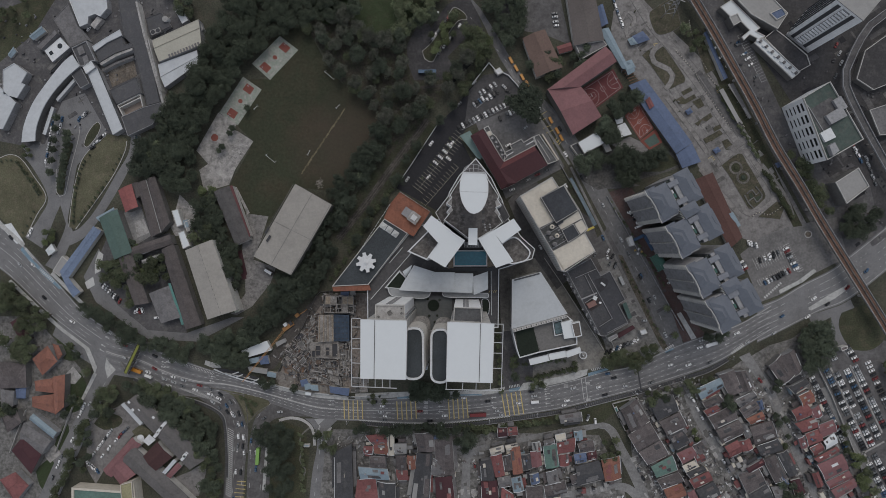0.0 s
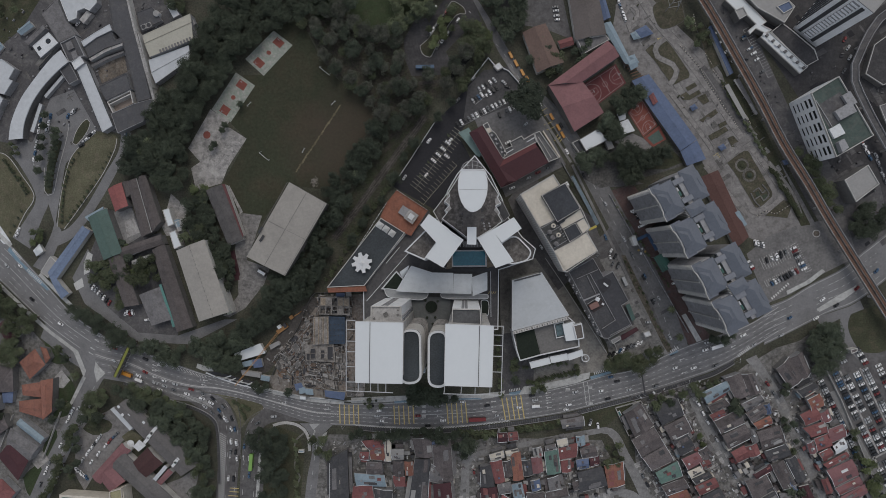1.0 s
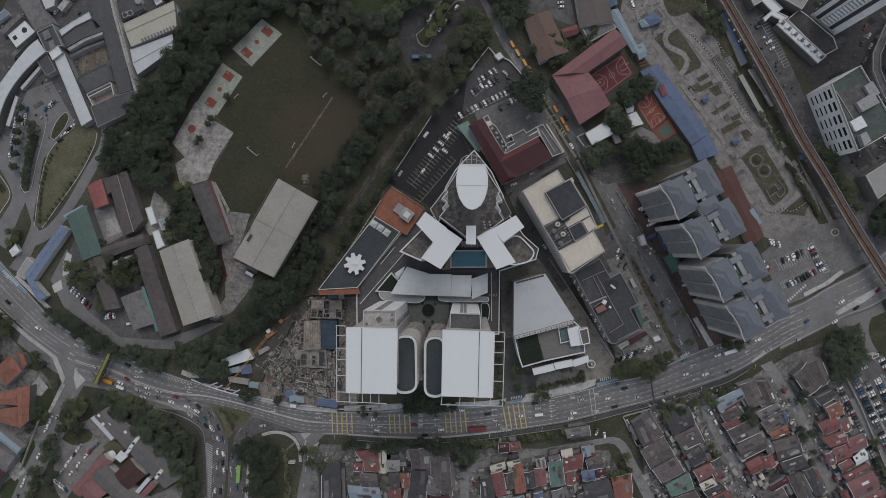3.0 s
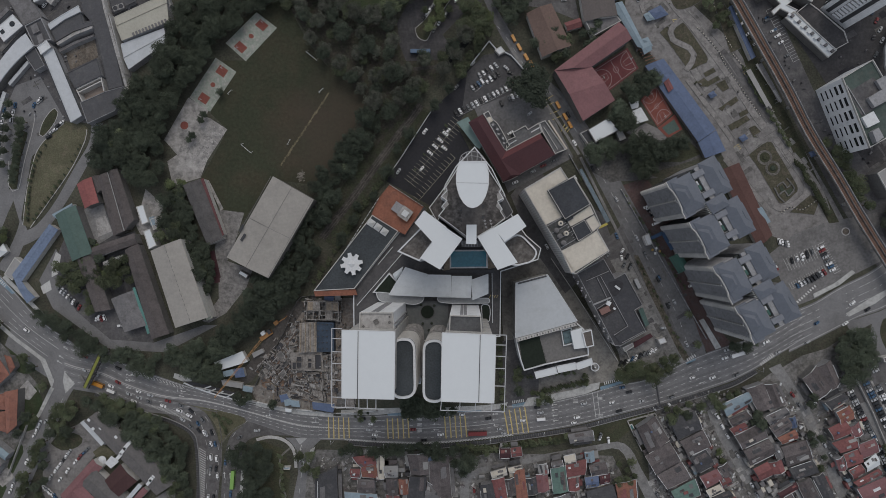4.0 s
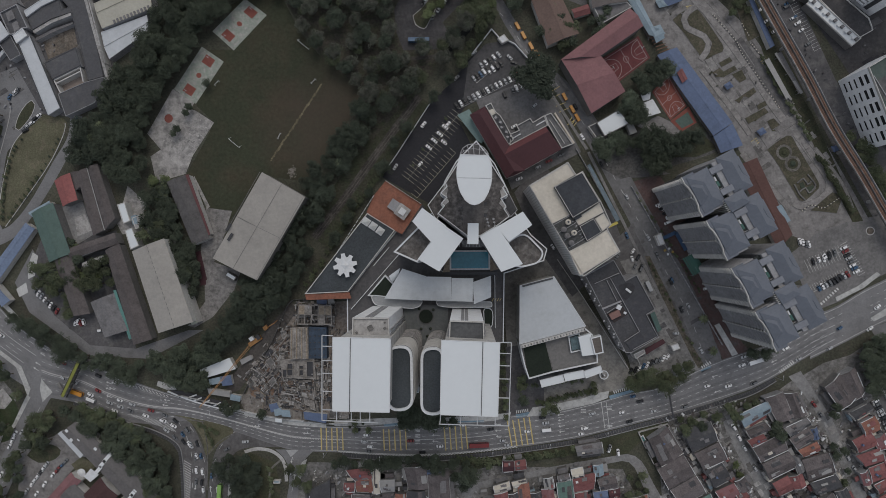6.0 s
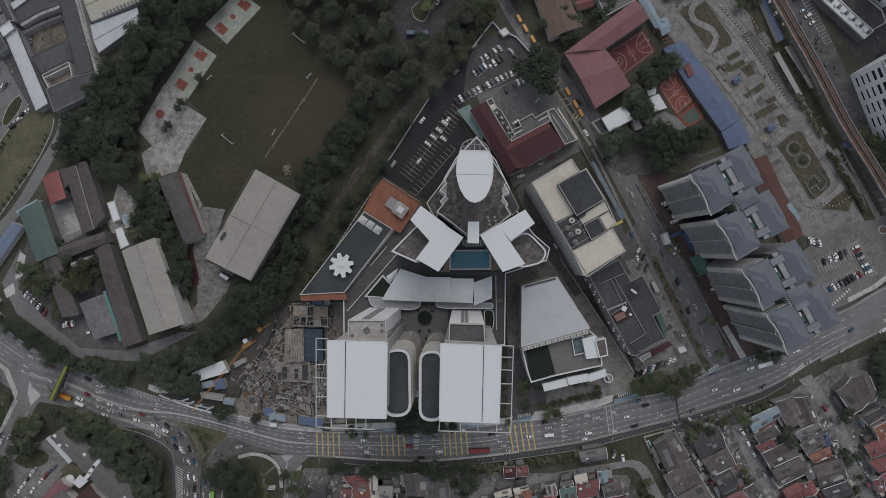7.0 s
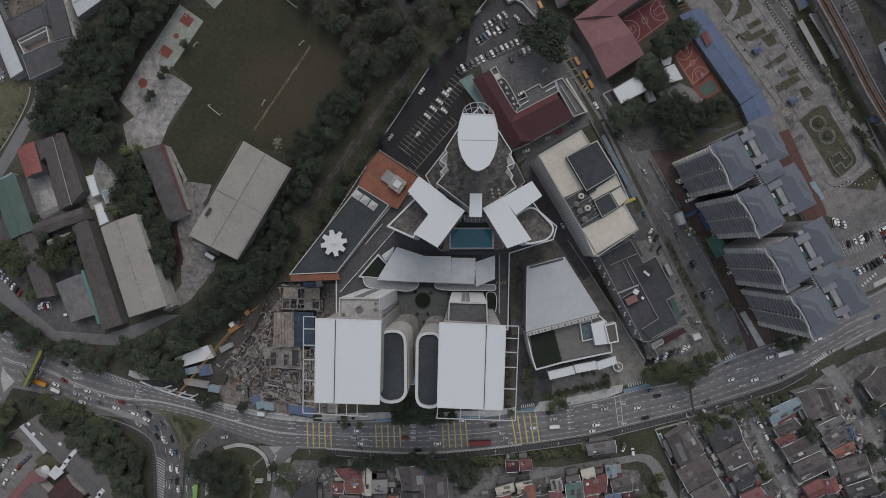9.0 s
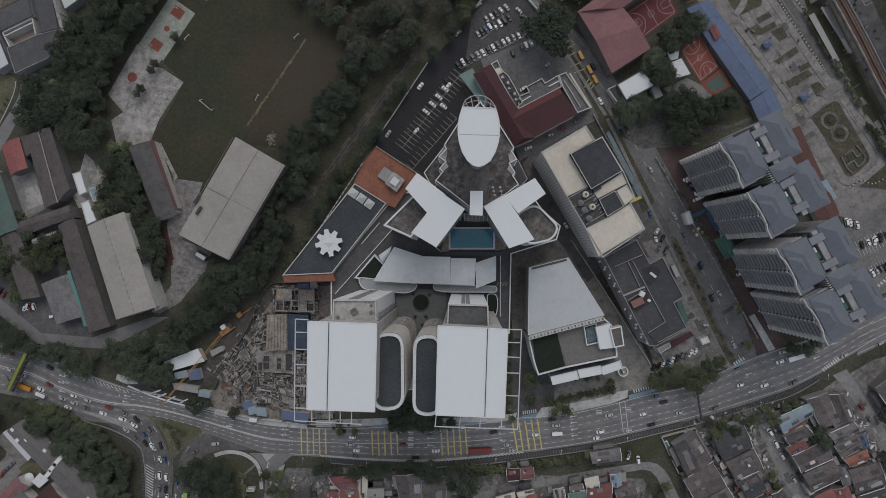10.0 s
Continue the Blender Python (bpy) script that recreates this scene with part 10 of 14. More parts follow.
sow([(215.1, -90.7), (221, -89), (223, -97), (217.5, -98.7)], 5, [4], 0.7)
sow([(216.6, -114.7), (222.9, -112.6), (225.3, -119.8), (219.8, -121.1)], 5, [4], 0.7)
sow([(222.9, -130.7), (226.8, -129), (229.2, -135.8), (225.2, -137.8)], 5, [4, 1], 0.6)
sow([(158.1, -127.4), (162.9, -125.7), (164.5, -132.6), (159.7, -133.8)], 5, [3], 0.7)
sow([(180.4, -102.2), (185.1, -100.6), (186.7, -107), (181.9, -108.6)], 5, [4], 0.7)
sow([(218.9, -161.9), (230.7, -159.8), (234.6, -171.7), (220.8, -173.9)], 5, [4], 0.9)
sow([(262.8, -122.2), (266.7, -121.4), (269.8, -137.3), (266.7, -140.5)], 4, [1, 2], 0.7)
sow([(269.8, -141.3), (274.5, -139.2), (287.2, -168.9), (279.4, -173.8)], 5, [1, 3], 0.9)
sow([(293.3, -77.3), (301.1, -77.2), (301, -101.1), (295.2, -97.2)], 5, [1], 0.9)
sow([(-26.2, 158.8), (-9.7, 164.7), (-5.6, 158.5), (-22.1, 142.3)], 5, [3, 2], 0.8)
sow([(8.7, 158.3), (18.9, 150), (14.9, 137.7), (4.6, 139.9)], 5, [3, 1], 1.0)
sow([(155, 43), (156.5, 49), (163.3, 50.5), (164.4, 45.4)], 9, [5], 1.0)
sow([(55.6, 149.5), (71.8, 128.9), (59.6, 120.8), (45.4, 133.2)], 6, [4, 1], 0.9)
sow([(71.8, 139.1), (86, 145), (88, 136.8), (75.9, 128.8)], 5, [4], 0.8)
sow([(154.2, 158.3), (166.2, 160.2), (172.1, 143.9), (162.2, 140)], 5, [1, 2], 0.8)
sow([(-219, 190.8), (-202, 194.7), (-197.7, 173.7), (-206.2, 171.8)], 5.5, [4, 1], 1.0)
sow([(-348.3, 180.2), (-322.2, 188.3), (-322.2, 171.4), (-348.2, 163.3)], 6, [1, 2], 0.8)
sow([(-330.5, 80.6), (-321.8, 77.6), (-320.9, 70), (-328.3, 72.1)], 4, [2], 0.7)
sow([(-312.9, 13), (-304.3, 17.2), (-302.1, 6.7), (-310.8, 6.7)], 4.5, [3, 2], 0.8)
sow([(-108.8, -129.7), (-96.4, -127.5), (-92.2, -141.8), (-98.4, -146)], 6, [1], 0.9)
sow([(164.2, -57.5), (181.8, -55.8), (184.7, -61.2), (168.6, -65)], 5, [4], 0.9)
sow([(-199.5, 21.3), (-186.8, 19.1), (-184.6, 2.5), (-197.3, 2.5)], 5, [4, 1], 0.9)
plant(1, (-290.1, -69.5), 1.0)
plant(4, (-284.3, -75.8), 0.8)
plant(1, (-277.4, -88.1), 0.75)
plant(4, (-287.3, -107.6), 1.0)
plant(1, (-282.7, -110.2), 0.8)
plant(4, (-293.5, -118.8), 0.8)
for q in ((122.4, 108), (119.4, 111.1), (102.8, 86.9), (106.5, 80.7), (99.7, 79.5), (104, 83.1)):
    plant(4, q, 1.1)
plant(4, (1.7, -132.3), 1.75)
for q in ((14.8, -128.9), (26.8, -124.8), (44, -122.8), (58.8, -120.6), (66, -118)):
    plant(2, q, 0.85)
SHRUB = leaf_cloud(1.6, 2.6, 41, 10, 22, 0.45)
# shrub lines along drives and fences
for a, b, n, s in (((-334.8, 68.8), (-313.9, 42.5), 9, 0.8), ((-287.2, 61.3), (-292.2, 21.4), 10, 0.7), ((-267.8, 48.6), (-287.1, 21.4), 8, 0.7), ((-36.5, 45.7), (-9.7, 84.6), 3, 0.6), ((110.7, -2.4), (142.7, -68.3), 13, 0.6), ((211, 58), (231, 25), 18, 1.2), ((178, 118), (208, 66), 20, 1.0), ((26, -126), (60, -121), 14, 1.2), ((-166, -106), (-152, -112), 8, 0.8), ((-160, -110), (-155, -120), 6, 0.8), ((-120, -130), (-118, -176), 12, 1.1), ((-4, -126), (22, -127), 10, 1.3), ((103.9, 36.9), (143.4, -26.3), 18, 0.7), ((-50.6, 48.9), (-69, 24.2), 12, 1.1), ((-69, 24.2), (-98.2, -22.3), 14, 1.2), ((79.1, 33.8), (74.5, 52), 4, 0.7), ((43.7, -91.6), (79.7, -83.1), 26, 0.9), ((36.7, -81.4), (72.2, -77.8), 12, 0.8)):
    bits = []
    for k in range(n):
        p = Vector(a).lerp(Vector(b), (k + tree_rng.uniform(0.2, 0.8)) / n)
        bits.append(SHRUB * s * tree_rng.uniform(0.85, 1.2) + np.array([p.x + tree_rng.uniform(-0.8, 0.8), p.y + tree_rng.uniform(-0.8, 0.8), 0.0]))
    row = new("shrub_row", quad_mesh("shrub_row", np.concatenate(bits), LEAF))
    tagged(row, "loose row of green shrubs along a fence", "shrubs", "", "stuff")
for line, gap, s in (([(-356.5, 61.7), (-345.7, 67.6), (-334.8, 66.7), (-323.9, 52.2), (-317.4, 42.5)], 3.4, 0.62), ([(-290.5, 21), (-289.7, 40.3), (-285.9, 58), (-282.1, 67.2), (-278.6, 71.8)], 3.2, 0.6), ([(-255, 71.7), (-265.7, 52), (-279.4, 33.6), (-287.1, 22.7)], 4.0, 0.5), ([(-320.8, 29.9), (-326, 19.4), (-329.4, 14.3)], 4.0, 0.55)):
    bits = [SHRUB * s * tree_rng.uniform(0.8, 1.2) + np.array([p.x, p.y, 0.1]) for p in smooth_line(line, gap)]
    tagged(new("clipped_shrubs", quad_mesh("clipped_shrubs", np.concatenate(bits), LEAF_DARK)), "row of small round clipped shrubs round a lawn", "shrubs", "", "stuff")
for a, b, n in (((-291.6, 89), (-298.3, 45.7), 10), ((-300.6, 101.5), (-306, 55.7), 6)):
    for k in range(n):
        p = Vector(a).lerp(Vector(b), (k + tree_rng.uniform(0.3, 0.7)) / n)
        plant(4, (p.x, p.y), 0.78)
# palms
def palm(at, h=8.0, seed=1):
    g = random.Random(seed)
    t = thing("palm_tree", "palm with drooping green fronds", "palm", (*at, 0.0), "palms")
    part("trunk", cyl(bmesh.new(), at, 0.28, -0.2, h, 8, 0.18), BARK, t)
    for k in range(11):
        a = 2 * math.pi * (k + g.random() * 0.5) / 11
        bm = bmesh.new()
        prev = None
        for i in range(5):
            s = i / 4
            r = 0.2 + 3.0 * s
            z = h + 0.9 * math.sin(s * 2.4) - 1.4 * s * s
            w = 0.5 * math.sin(math.pi * (0.15 + 0.8 * s))
            c = Vector((at[0] + r * math.cos(a), at[1] + r * math.sin(a), z))
            n = Vector((-math.sin(a), math.cos(a), 0)) * w
            row = [bm.verts.new(c - n + Vector((0, 0, -0.15))), bm.verts.new(c), bm.verts.new(c + n + Vector((0, 0, -0.15)))]
            if prev:
                bm.faces.new((prev[0], prev[1], row[1], row[0]))
                bm.faces.new((prev[1], prev[2], row[2], row[1]))
            prev = row
        part("frond", bm, LEAF, t)
for i, q in enumerate(((-228.2, 75.4), (-224.4, 78.5), (-229.7, 70.8), (-168.6, -41.2), (147.1, -58.5), (141.3, -39.4), (-230.9, 79), (-226.7, 76.1), (-75.6, 54.4), (-71.1, 56.2))):
    palm(q, 7.0 + i % 3, i)
for t in PROTO:
    for o in (*t.children_recursive, t):
        bpy.data.objects.remove(o)
# ---------------------------------------------------------------- road markings, edges and furniture
def edge_y(line, x):
    for (x0, y0), (x1, y1) in zip(line, line[1:]):
        if min(x0, x1) <= x <= max(x0, x1) and x0 != x1:
            return y0 + (y1 - y0) * (x - x0) / (x1 - x0)
    return None


NORTH = sorted(tuple(p) for p in smooth_line(MAIN_N, 6.0))
SOUTH_LINE = sorted(tuple(p) for p in smooth_line(MAIN_S, 6.0))


def on_road(x, f):
    a, b = edge_y(NORTH, x), edge_y(SOUTH_LINE, x)
    return (x, a + (b - a) * f)


def lane_line(name, x0, x1, f, dash=2.1, gap=2.5, wide=0.2, material=None, label="broken white lane line"):
    bm = bmesh.new()
    x = x0
    while x < x1:
        e = min(x + dash, x1)
        k = max(2, int((e - x) / 5) + 1)
        strip(bm, [on_road(x + (e - x) * i / (k - 1), f) for i in range(k)], wide, Z_ROAD, Z_MARK)
        x = e + gap
    return setting(name, bm, material or WHITE_LINE, label, "marking")


X_W, X_M, X_E = -266.0, -95.0, 217.0
for f in (0.2, 0.4, 0.62, 0.8):
    lane_line("lane_marking", X_M, X_E, f)
for f in (0.15, 0.32, 0.66, 0.82):
    lane_line("lane_marking", X_W, X_M, f)
POLISHED = mat("tyre_polished_asphalt", (0.158, 0.156, 0.159), 0.85, 0.14, 0.9, 0.05, 0.08, (0.13, 0.128, 0.13), 0.4)
for x0, x1, fs in ((X_M, X_E, (0.12, 0.3, 0.56, 0.71, 0.87)), (X_W, X_M, (0.09, 0.235, 0.405, 0.595, 0.74, 0.9))):
    for f in fs:
        n = int((x1 - x0) / 5)
        bm = strip(bmesh.new(), [on_road(x0 + (x1 - x0) * i / n, f) for i in range(n + 1)], 1.5, 0.04, Z_ROAD + 0.008)
        setting("wheel_track", bm, POLISHED, "darker band of asphalt polished by tyres", "marking")
lane_line("edge_marking", X_W, X_E, 0.035, 500, 1, 0.2, None, "solid white edge line")
lane_line("edge_marking", X_M, X_E, 0.94, 500, 1, 0.2, None, "solid white edge line")
lane_line("edge_marking", X_M, 20, 0.5, 500, 1, 0.25, None, "solid white line between carriageways")
lane_line("edge_marking", X_W, X_M, 0.49, 500, 1, 0.6, KERB, "pale low median kerb")
lane_line("edge_marking", X_W, X_M, 0.525, 500, 1, 0.2, None, "solid white median line")


def hatch(x0, x1, f0, f1, step=1.7, lean=1.6, wide=0.5, label="white diagonal hatching"):
    bm = bmesh.new()
    x = x0
    while x < x1:
        a, b = on_road(x, f0), on_road(x + lean, f1)
        strip(bm, [a, b], wide, Z_ROAD, Z_MARK)
        x += step
    return setting("hatch_marking", bm, WHITE_LINE, label, "marking")


hatch(-78, 30, 0.945, 0.995, 1.8, 2.2)
hatch(-110, -75, 0.5, 0.535, 1.6, 1.0, 0.4)
hatch(-219, -186, 0.07, 0.13, 2.2, 1.4, 0.35)


def bars(quads, wide, material, label):
    for a, b in quads:
        bm = bmesh.new()
        strip(bm, [a, b], wide, Z_ROAD, Z_MARK + 0.006)
        setting("rumble_bar", bm, material, label, "marking")


YB = "yellow rumble bar across the carriageway"
bars([((-88.6, -108.2), (-88.2, -121.7)), ((-85.3, -108.4), (-84.9, -122.3)), ((-81.9, -108.4), (-81.6, -122.2)), ((-78.7, -108.3), (-78.2, -122.1)), ((-75.3, -108.3), (-74.8, -121.8)),
      ((-49.9, -108.7), (-49.2, -121.9)), ((-46.5, -108.7), (-45.8, -122.1)), ((-43.1, -108.6), (-42.4, -122)), ((-39.7, -108.5), (-39, -121.7)), ((-36.3, -108.2), (-35.6, -121.3)),
      ((-12.4, -106.8), (-11.4, -121.4)), ((-9.1, -106.5), (-8.1, -121.1)), ((-5.7, -106.4), (-4.7, -121)), ((-2.4, -106), (-1.3, -120.6)), ((0.7, -106), (2, -120.2)),
      ((26.2, -102.8), (29, -118.2)), ((29.5, -102.4), (32, -118.1)), ((32.9, -101.7), (35.4, -117.8)), ((36.2, -101.1), (38.7, -117.4)), ((39.5, -100.7), (42, -117))], 0.75, YELLOW_LINE, YB)
bars([((83.1, -90.9), (85.2, -106.8)), ((86, -90.8), (87.9, -106.5))], 0.3, WHITE_LINE, "white transverse line across the carriageway")
bars([((-167.4, -168.5), (-161.1, -168.8)), ((-167.8, -171), (-161.1, -171.3)), ((-168.7, -173.9), (-161.5, -174.2)), ((-169.5, -176.8), (-161.9, -177.1)), ((-169.9, -179.7), (-162.3, -180))], 0.5, YELLOW_LINE, YB)


def arrow(at, turn, size=4.2, bend=0):
    """A painted lane arrow."""
    c, s = math.cos(radians(turn)), math.sin(radians(turn))
    shape = [(-0.5, -0.05), (0.2, -0.05), (0.2, -0.2), (0.5, 0), (0.2, 0.2), (0.2, 0.05), (-0.5, 0.05)]
    if bend:
        shape = [(-0.5, -0.05), (0.22, -0.05), (0.22, 0.12 * bend), (0.34, 0.12 * bend), (0.16, 0.34 * bend), (-0.02, 0.12 * bend), (0.1, 0.12 * bend), (0.1, 0.05), (-0.5, 0.05)]
        if bend < 0:
            shape = [(x, y) for x, y in shape]
    pts = [(at[0] + size * (c * x - s * y), at[1] + size * (s * x + c * y)) for x, y in shape]
    setting("arrow_marking", solid(pts, Z_ROAD, Z_MARK), WHITE_LINE, "white painted lane arrow", "marking")


for p, a in (((-56.1, -110.1), 180), ((-56, -117.1), 180), ((-56, -120.8), 180), ((-97.6, -108.7), 180), ((-97.9, -111.8), 180), ((-128.6, -107.7), 176), ((-18.5, -108.8), 180), ((-17.9, -112.1), 180), ((-17.9, -115.8), 180), ((20.4, -105.3), 182), ((20.5, -109), 182), ((21.1, -112.3), 182), ((58.5, -98.9), 190), ((58.8, -102.2), 190), ((59.1, -105.8), 190),
             ((59.4, -109.1), 190), ((-219.3, -81.5), 162), ((-220.8, -85), 162), ((-222.4, -90), 162), ((-185.6, -91.9), 170), ((-186.6, -95.1), 170), ((151, -74.8), 200), ((152.5, -84.1), 200), ((184.7, -60.3), 205), ((186.2, -65.6), 205), ((-264.1, -60.4), 148), ((-265.3, -63.7), 148), ((-268.3, -69.6), 148), ((-269.6, -73), 148), ((-222.6, -81.4), 160), ((-223, -85.2), 160),
             ((-106.8, -128.4), 260), ((-107.6, -135.9), 265), ((-105.1, -138.7), 85), ((-170.8, -144.9), 265), ((-167.5, -145.7), 265), ((-157.8, -146.8), 90), ((-154, -147.2), 90)):
    arrow(p, a, 3.8)
for p in ((-28.7, -109.2), (-28.6, -112.6), (-28.6, -116.3), (72.3, -96.5), (87.9, -94.7), (88.2, -105.9)):
    bm = bmesh.new()
    for k in range(3):
        strip(bm, [(p[0] - 1.5, p[1] - 0.8 + 0.8 * k), (p[0] + 1.5, p[1] - 0.8 + 0.8 * k)], 0.35, Z_ROAD, Z_MARK)
    setting("lettering_marking", bm, WHITE_LINE, "worn white road lettering shown as bars", "marking")


def zebra(a, b, wide, n, label="white zebra crossing", material=None):
    bm = bmesh.new()
    d = (Vector(b) - Vector(a)).normalized()
    nrm = Vector((-d.y, d.x))
    for k in range(n):
        p = Vector(a).lerp(Vector(b), (k + 0.25) / n)
        q = Vector(a).lerp(Vector(b), (k + 0.75) / n)
        prism(bm, [tuple(p + nrm * wide / 2), tuple(p - nrm * wide / 2), tuple(q - nrm * wide / 2), tuple(q + nrm * wide / 2)], Z_ROAD, Z_MARK + 0.012, True)
    return setting("zebra_marking", bm, material or WHITE_LINE, label, "marking")


zebra((-5.2, -101.2), (9.5, -100.9), 1.8, 11)
zebra((31.3, -97.5), (39.2, -96.2), 1.8, 7)
zebra((90.2, -85.1), (101.5, -81.9), 1.8, 9)
zebra((143, -69.8), (148.9, -66.4), 1.8, 5)
zebra((189.2, -72.4), (197.9, -65.8), 2.0, 8)
zebra((-50.9, -104.5), (-43.2, -103.7), 1.6, 7)
zebra((-328.1, 2.5), (-321.5, -5.1), 2.0, 8)
zebra((-317.2, -12.2), (-306.3, -22.7), 2.0, 10)
for q in ([(-6.4, -102.4), (11.9, -102.1), (11.9, -103.9), (-6.4, -104.3)], [(31.3, -99), (40.7, -97.1), (41.3, -99.2), (31.9, -101.2)], [(87.8, -87.2), (102.1, -83.1), (103, -84.5), (88.4, -89.3)], [(-49.9, -105.4), (-40.1, -104.9), (-40.1, -106.7), (-49.3, -107.2)], [(142.4, -71.3), (148.3, -68.2), (148.9, -69.7), (143.3, -72.8)]):
    flat("road_patch", q, Z_ROAD + 0.008, BLUE_PAINT, "faded blue painted strip at a crossing", "marking")
flat("road_patch", [(-330.2, 3.8), (-321.5, -6.8), (-306.3, -20.6), (-299.8, -26.9), (-302, -27.8), (-309.4, -21.5), (-325, -6.8), (-332, 1.6)], Z_ROAD + 0.008, BLUE_PAINT, "faded blue painted cycle strip", "marking")
zebra((-116.1, -104.4), (-136.5, -101), 0.8, 24, "narrow white ladder marking")
zebra((224.4, -21.6), (212.1, -32.9), 1.6, 9)

def far_lines(north, south, fractions, label):
    """Broken lane lines on the far stretches of the trunk road."""
    a, b = smooth_line(north, 4.0), smooth_line(south, 4.0)
    bm = bmesh.new()
    n = 60
    for f, solid_line in fractions:
        pts = []
        for k in range(n + 1):
            p = a[round(k / n * (len(a) - 1))]
            q = b[round(k / n * (len(b) - 1))]
            pts.append(p.lerp(q, f))
        for k in range(0, n, 1 if solid_line else 2):
            e = pts[k + 1] if solid_line else pts[k].lerp(pts[k + 1], 0.8)
            if (e - pts[k]).length > 0.3:
                strip(bm, [pts[k], e], 0.22, Z_ROAD - 0.02, Z_ROAD + 0.01)
    return setting("lane_marking", bm, WHITE_LINE, label, "marking")


far_lines(FAR_W_N, FAR_W_S, ((0.04, True), (0.2, False), (0.36, False), (0.5, True), (0.66, False), (0.82, False), (0.96, True)), "white lane lines on the bend of the trunk road")
far_lines(FAR_E_N, FAR_E_S, ((0.05, True), (0.25, False), (0.45, False), (0.62, False), (0.8, False), (0.95, True)), "white lane lines towards the railway")

# slip-road hatching
bm = bmesh.new()
for k in range(34):
    p = Vector((-172.5, -130.4)).lerp(Vector((-174.1, -180.2)), k / 34)
    strip(bm, [(p.x - 2.2, p.y + 1.0), (p.x + 2.4, p.y - 1.6)], 0.45, 0.06, Z_MARK)
for k in range(24):
    p = Vector((-208.8, -101.7)).lerp(Vector((-181.9, -110.2)), k / 24)
    w = 0.5 + 1.5 * k / 24
    strip(bm, [(p.x - 1.2 * w, p.y + 2.2 * w), (p.x + 1.6 * w, p.y - 1.0 * w)], 0.24, 0.06, Z_MARK)
setting("hatch_marking", bm, WHITE_LINE, "white diagonal hatching on a slip road", "marking")
bm = bmesh.new()
for line in ([(-178.1, -101.4), (-168.4, -111.7), (-161.6, -130.3), (-162.4, -146.9), (-164, -167.6), (-165.7, -188.3)], [(-131.4, -107.2), (-142.3, -111), (-152.4, -121.9), (-156.1, -136.4), (-157.8, -159.2), (-159, -188.2)], [(-106.3, -126.4), (-105.5, -135.8), (-108, -158.5), (-110.4, -180)], [(-178.1, -105.6), (-171.7, -118), (-169.2, -134.5), (-170, -159.4), (-171.6, -188.4)], [(-149.8, -130.2), (-151.5, -146.7), (-149.8, -163.3), (-151.4, -184)], [(-263.1, -89.6), (-271.6, -106.5), (-280.2, -125.4), (-293, -148.6), (-310.5, -185.7)]):
    s = smooth_line(line, 3.0)
    for i in range(0, len(s) - 1, 3):
        strip(bm, s[i:i + 2], 0.2, 0.05, Z_MARK)
for line in ([(3.4, 170.7), (18.1, 152), (28.3, 139.6), (41.4, 119), (60.4, 98.3), (79.8, 66.4), (100, 29.7), (120, -7.7), (135.9, -38), (143.9, -60.2), (147.9, -71)],):
    s = smooth_line(line, 3.0)
    for i in range(0, len(s) - 1, 3):
        strip(bm, s[i:i + 2], 0.18, 0.05, Z_MARK)
setting("lane_marking", bm, WHITE_LINE, "broken white lane lines of the side roads", "marking")
bars([((63.2, 77.9), (67.7, 80.9)), ((63.8, 78.8), (65.9, 82.5)), ((65.3, 77.3), (68.9, 82.5)), ((67.1, 77.3), (70.1, 80.9))], 0.4, YELLOW_LINE, "yellow hatch stripe in the street")
for a, b in (((51.6, 97.2), (58.5, 101.4)), ((53.7, 94.1), (58.6, 96.8)), ((56.2, 89.2), (62.2, 91.6)), ((58, 85.6), (65.2, 88.6))):
    bars([(a, b)], 0.35, YELLOW_LINE, "yellow bay line in the street")

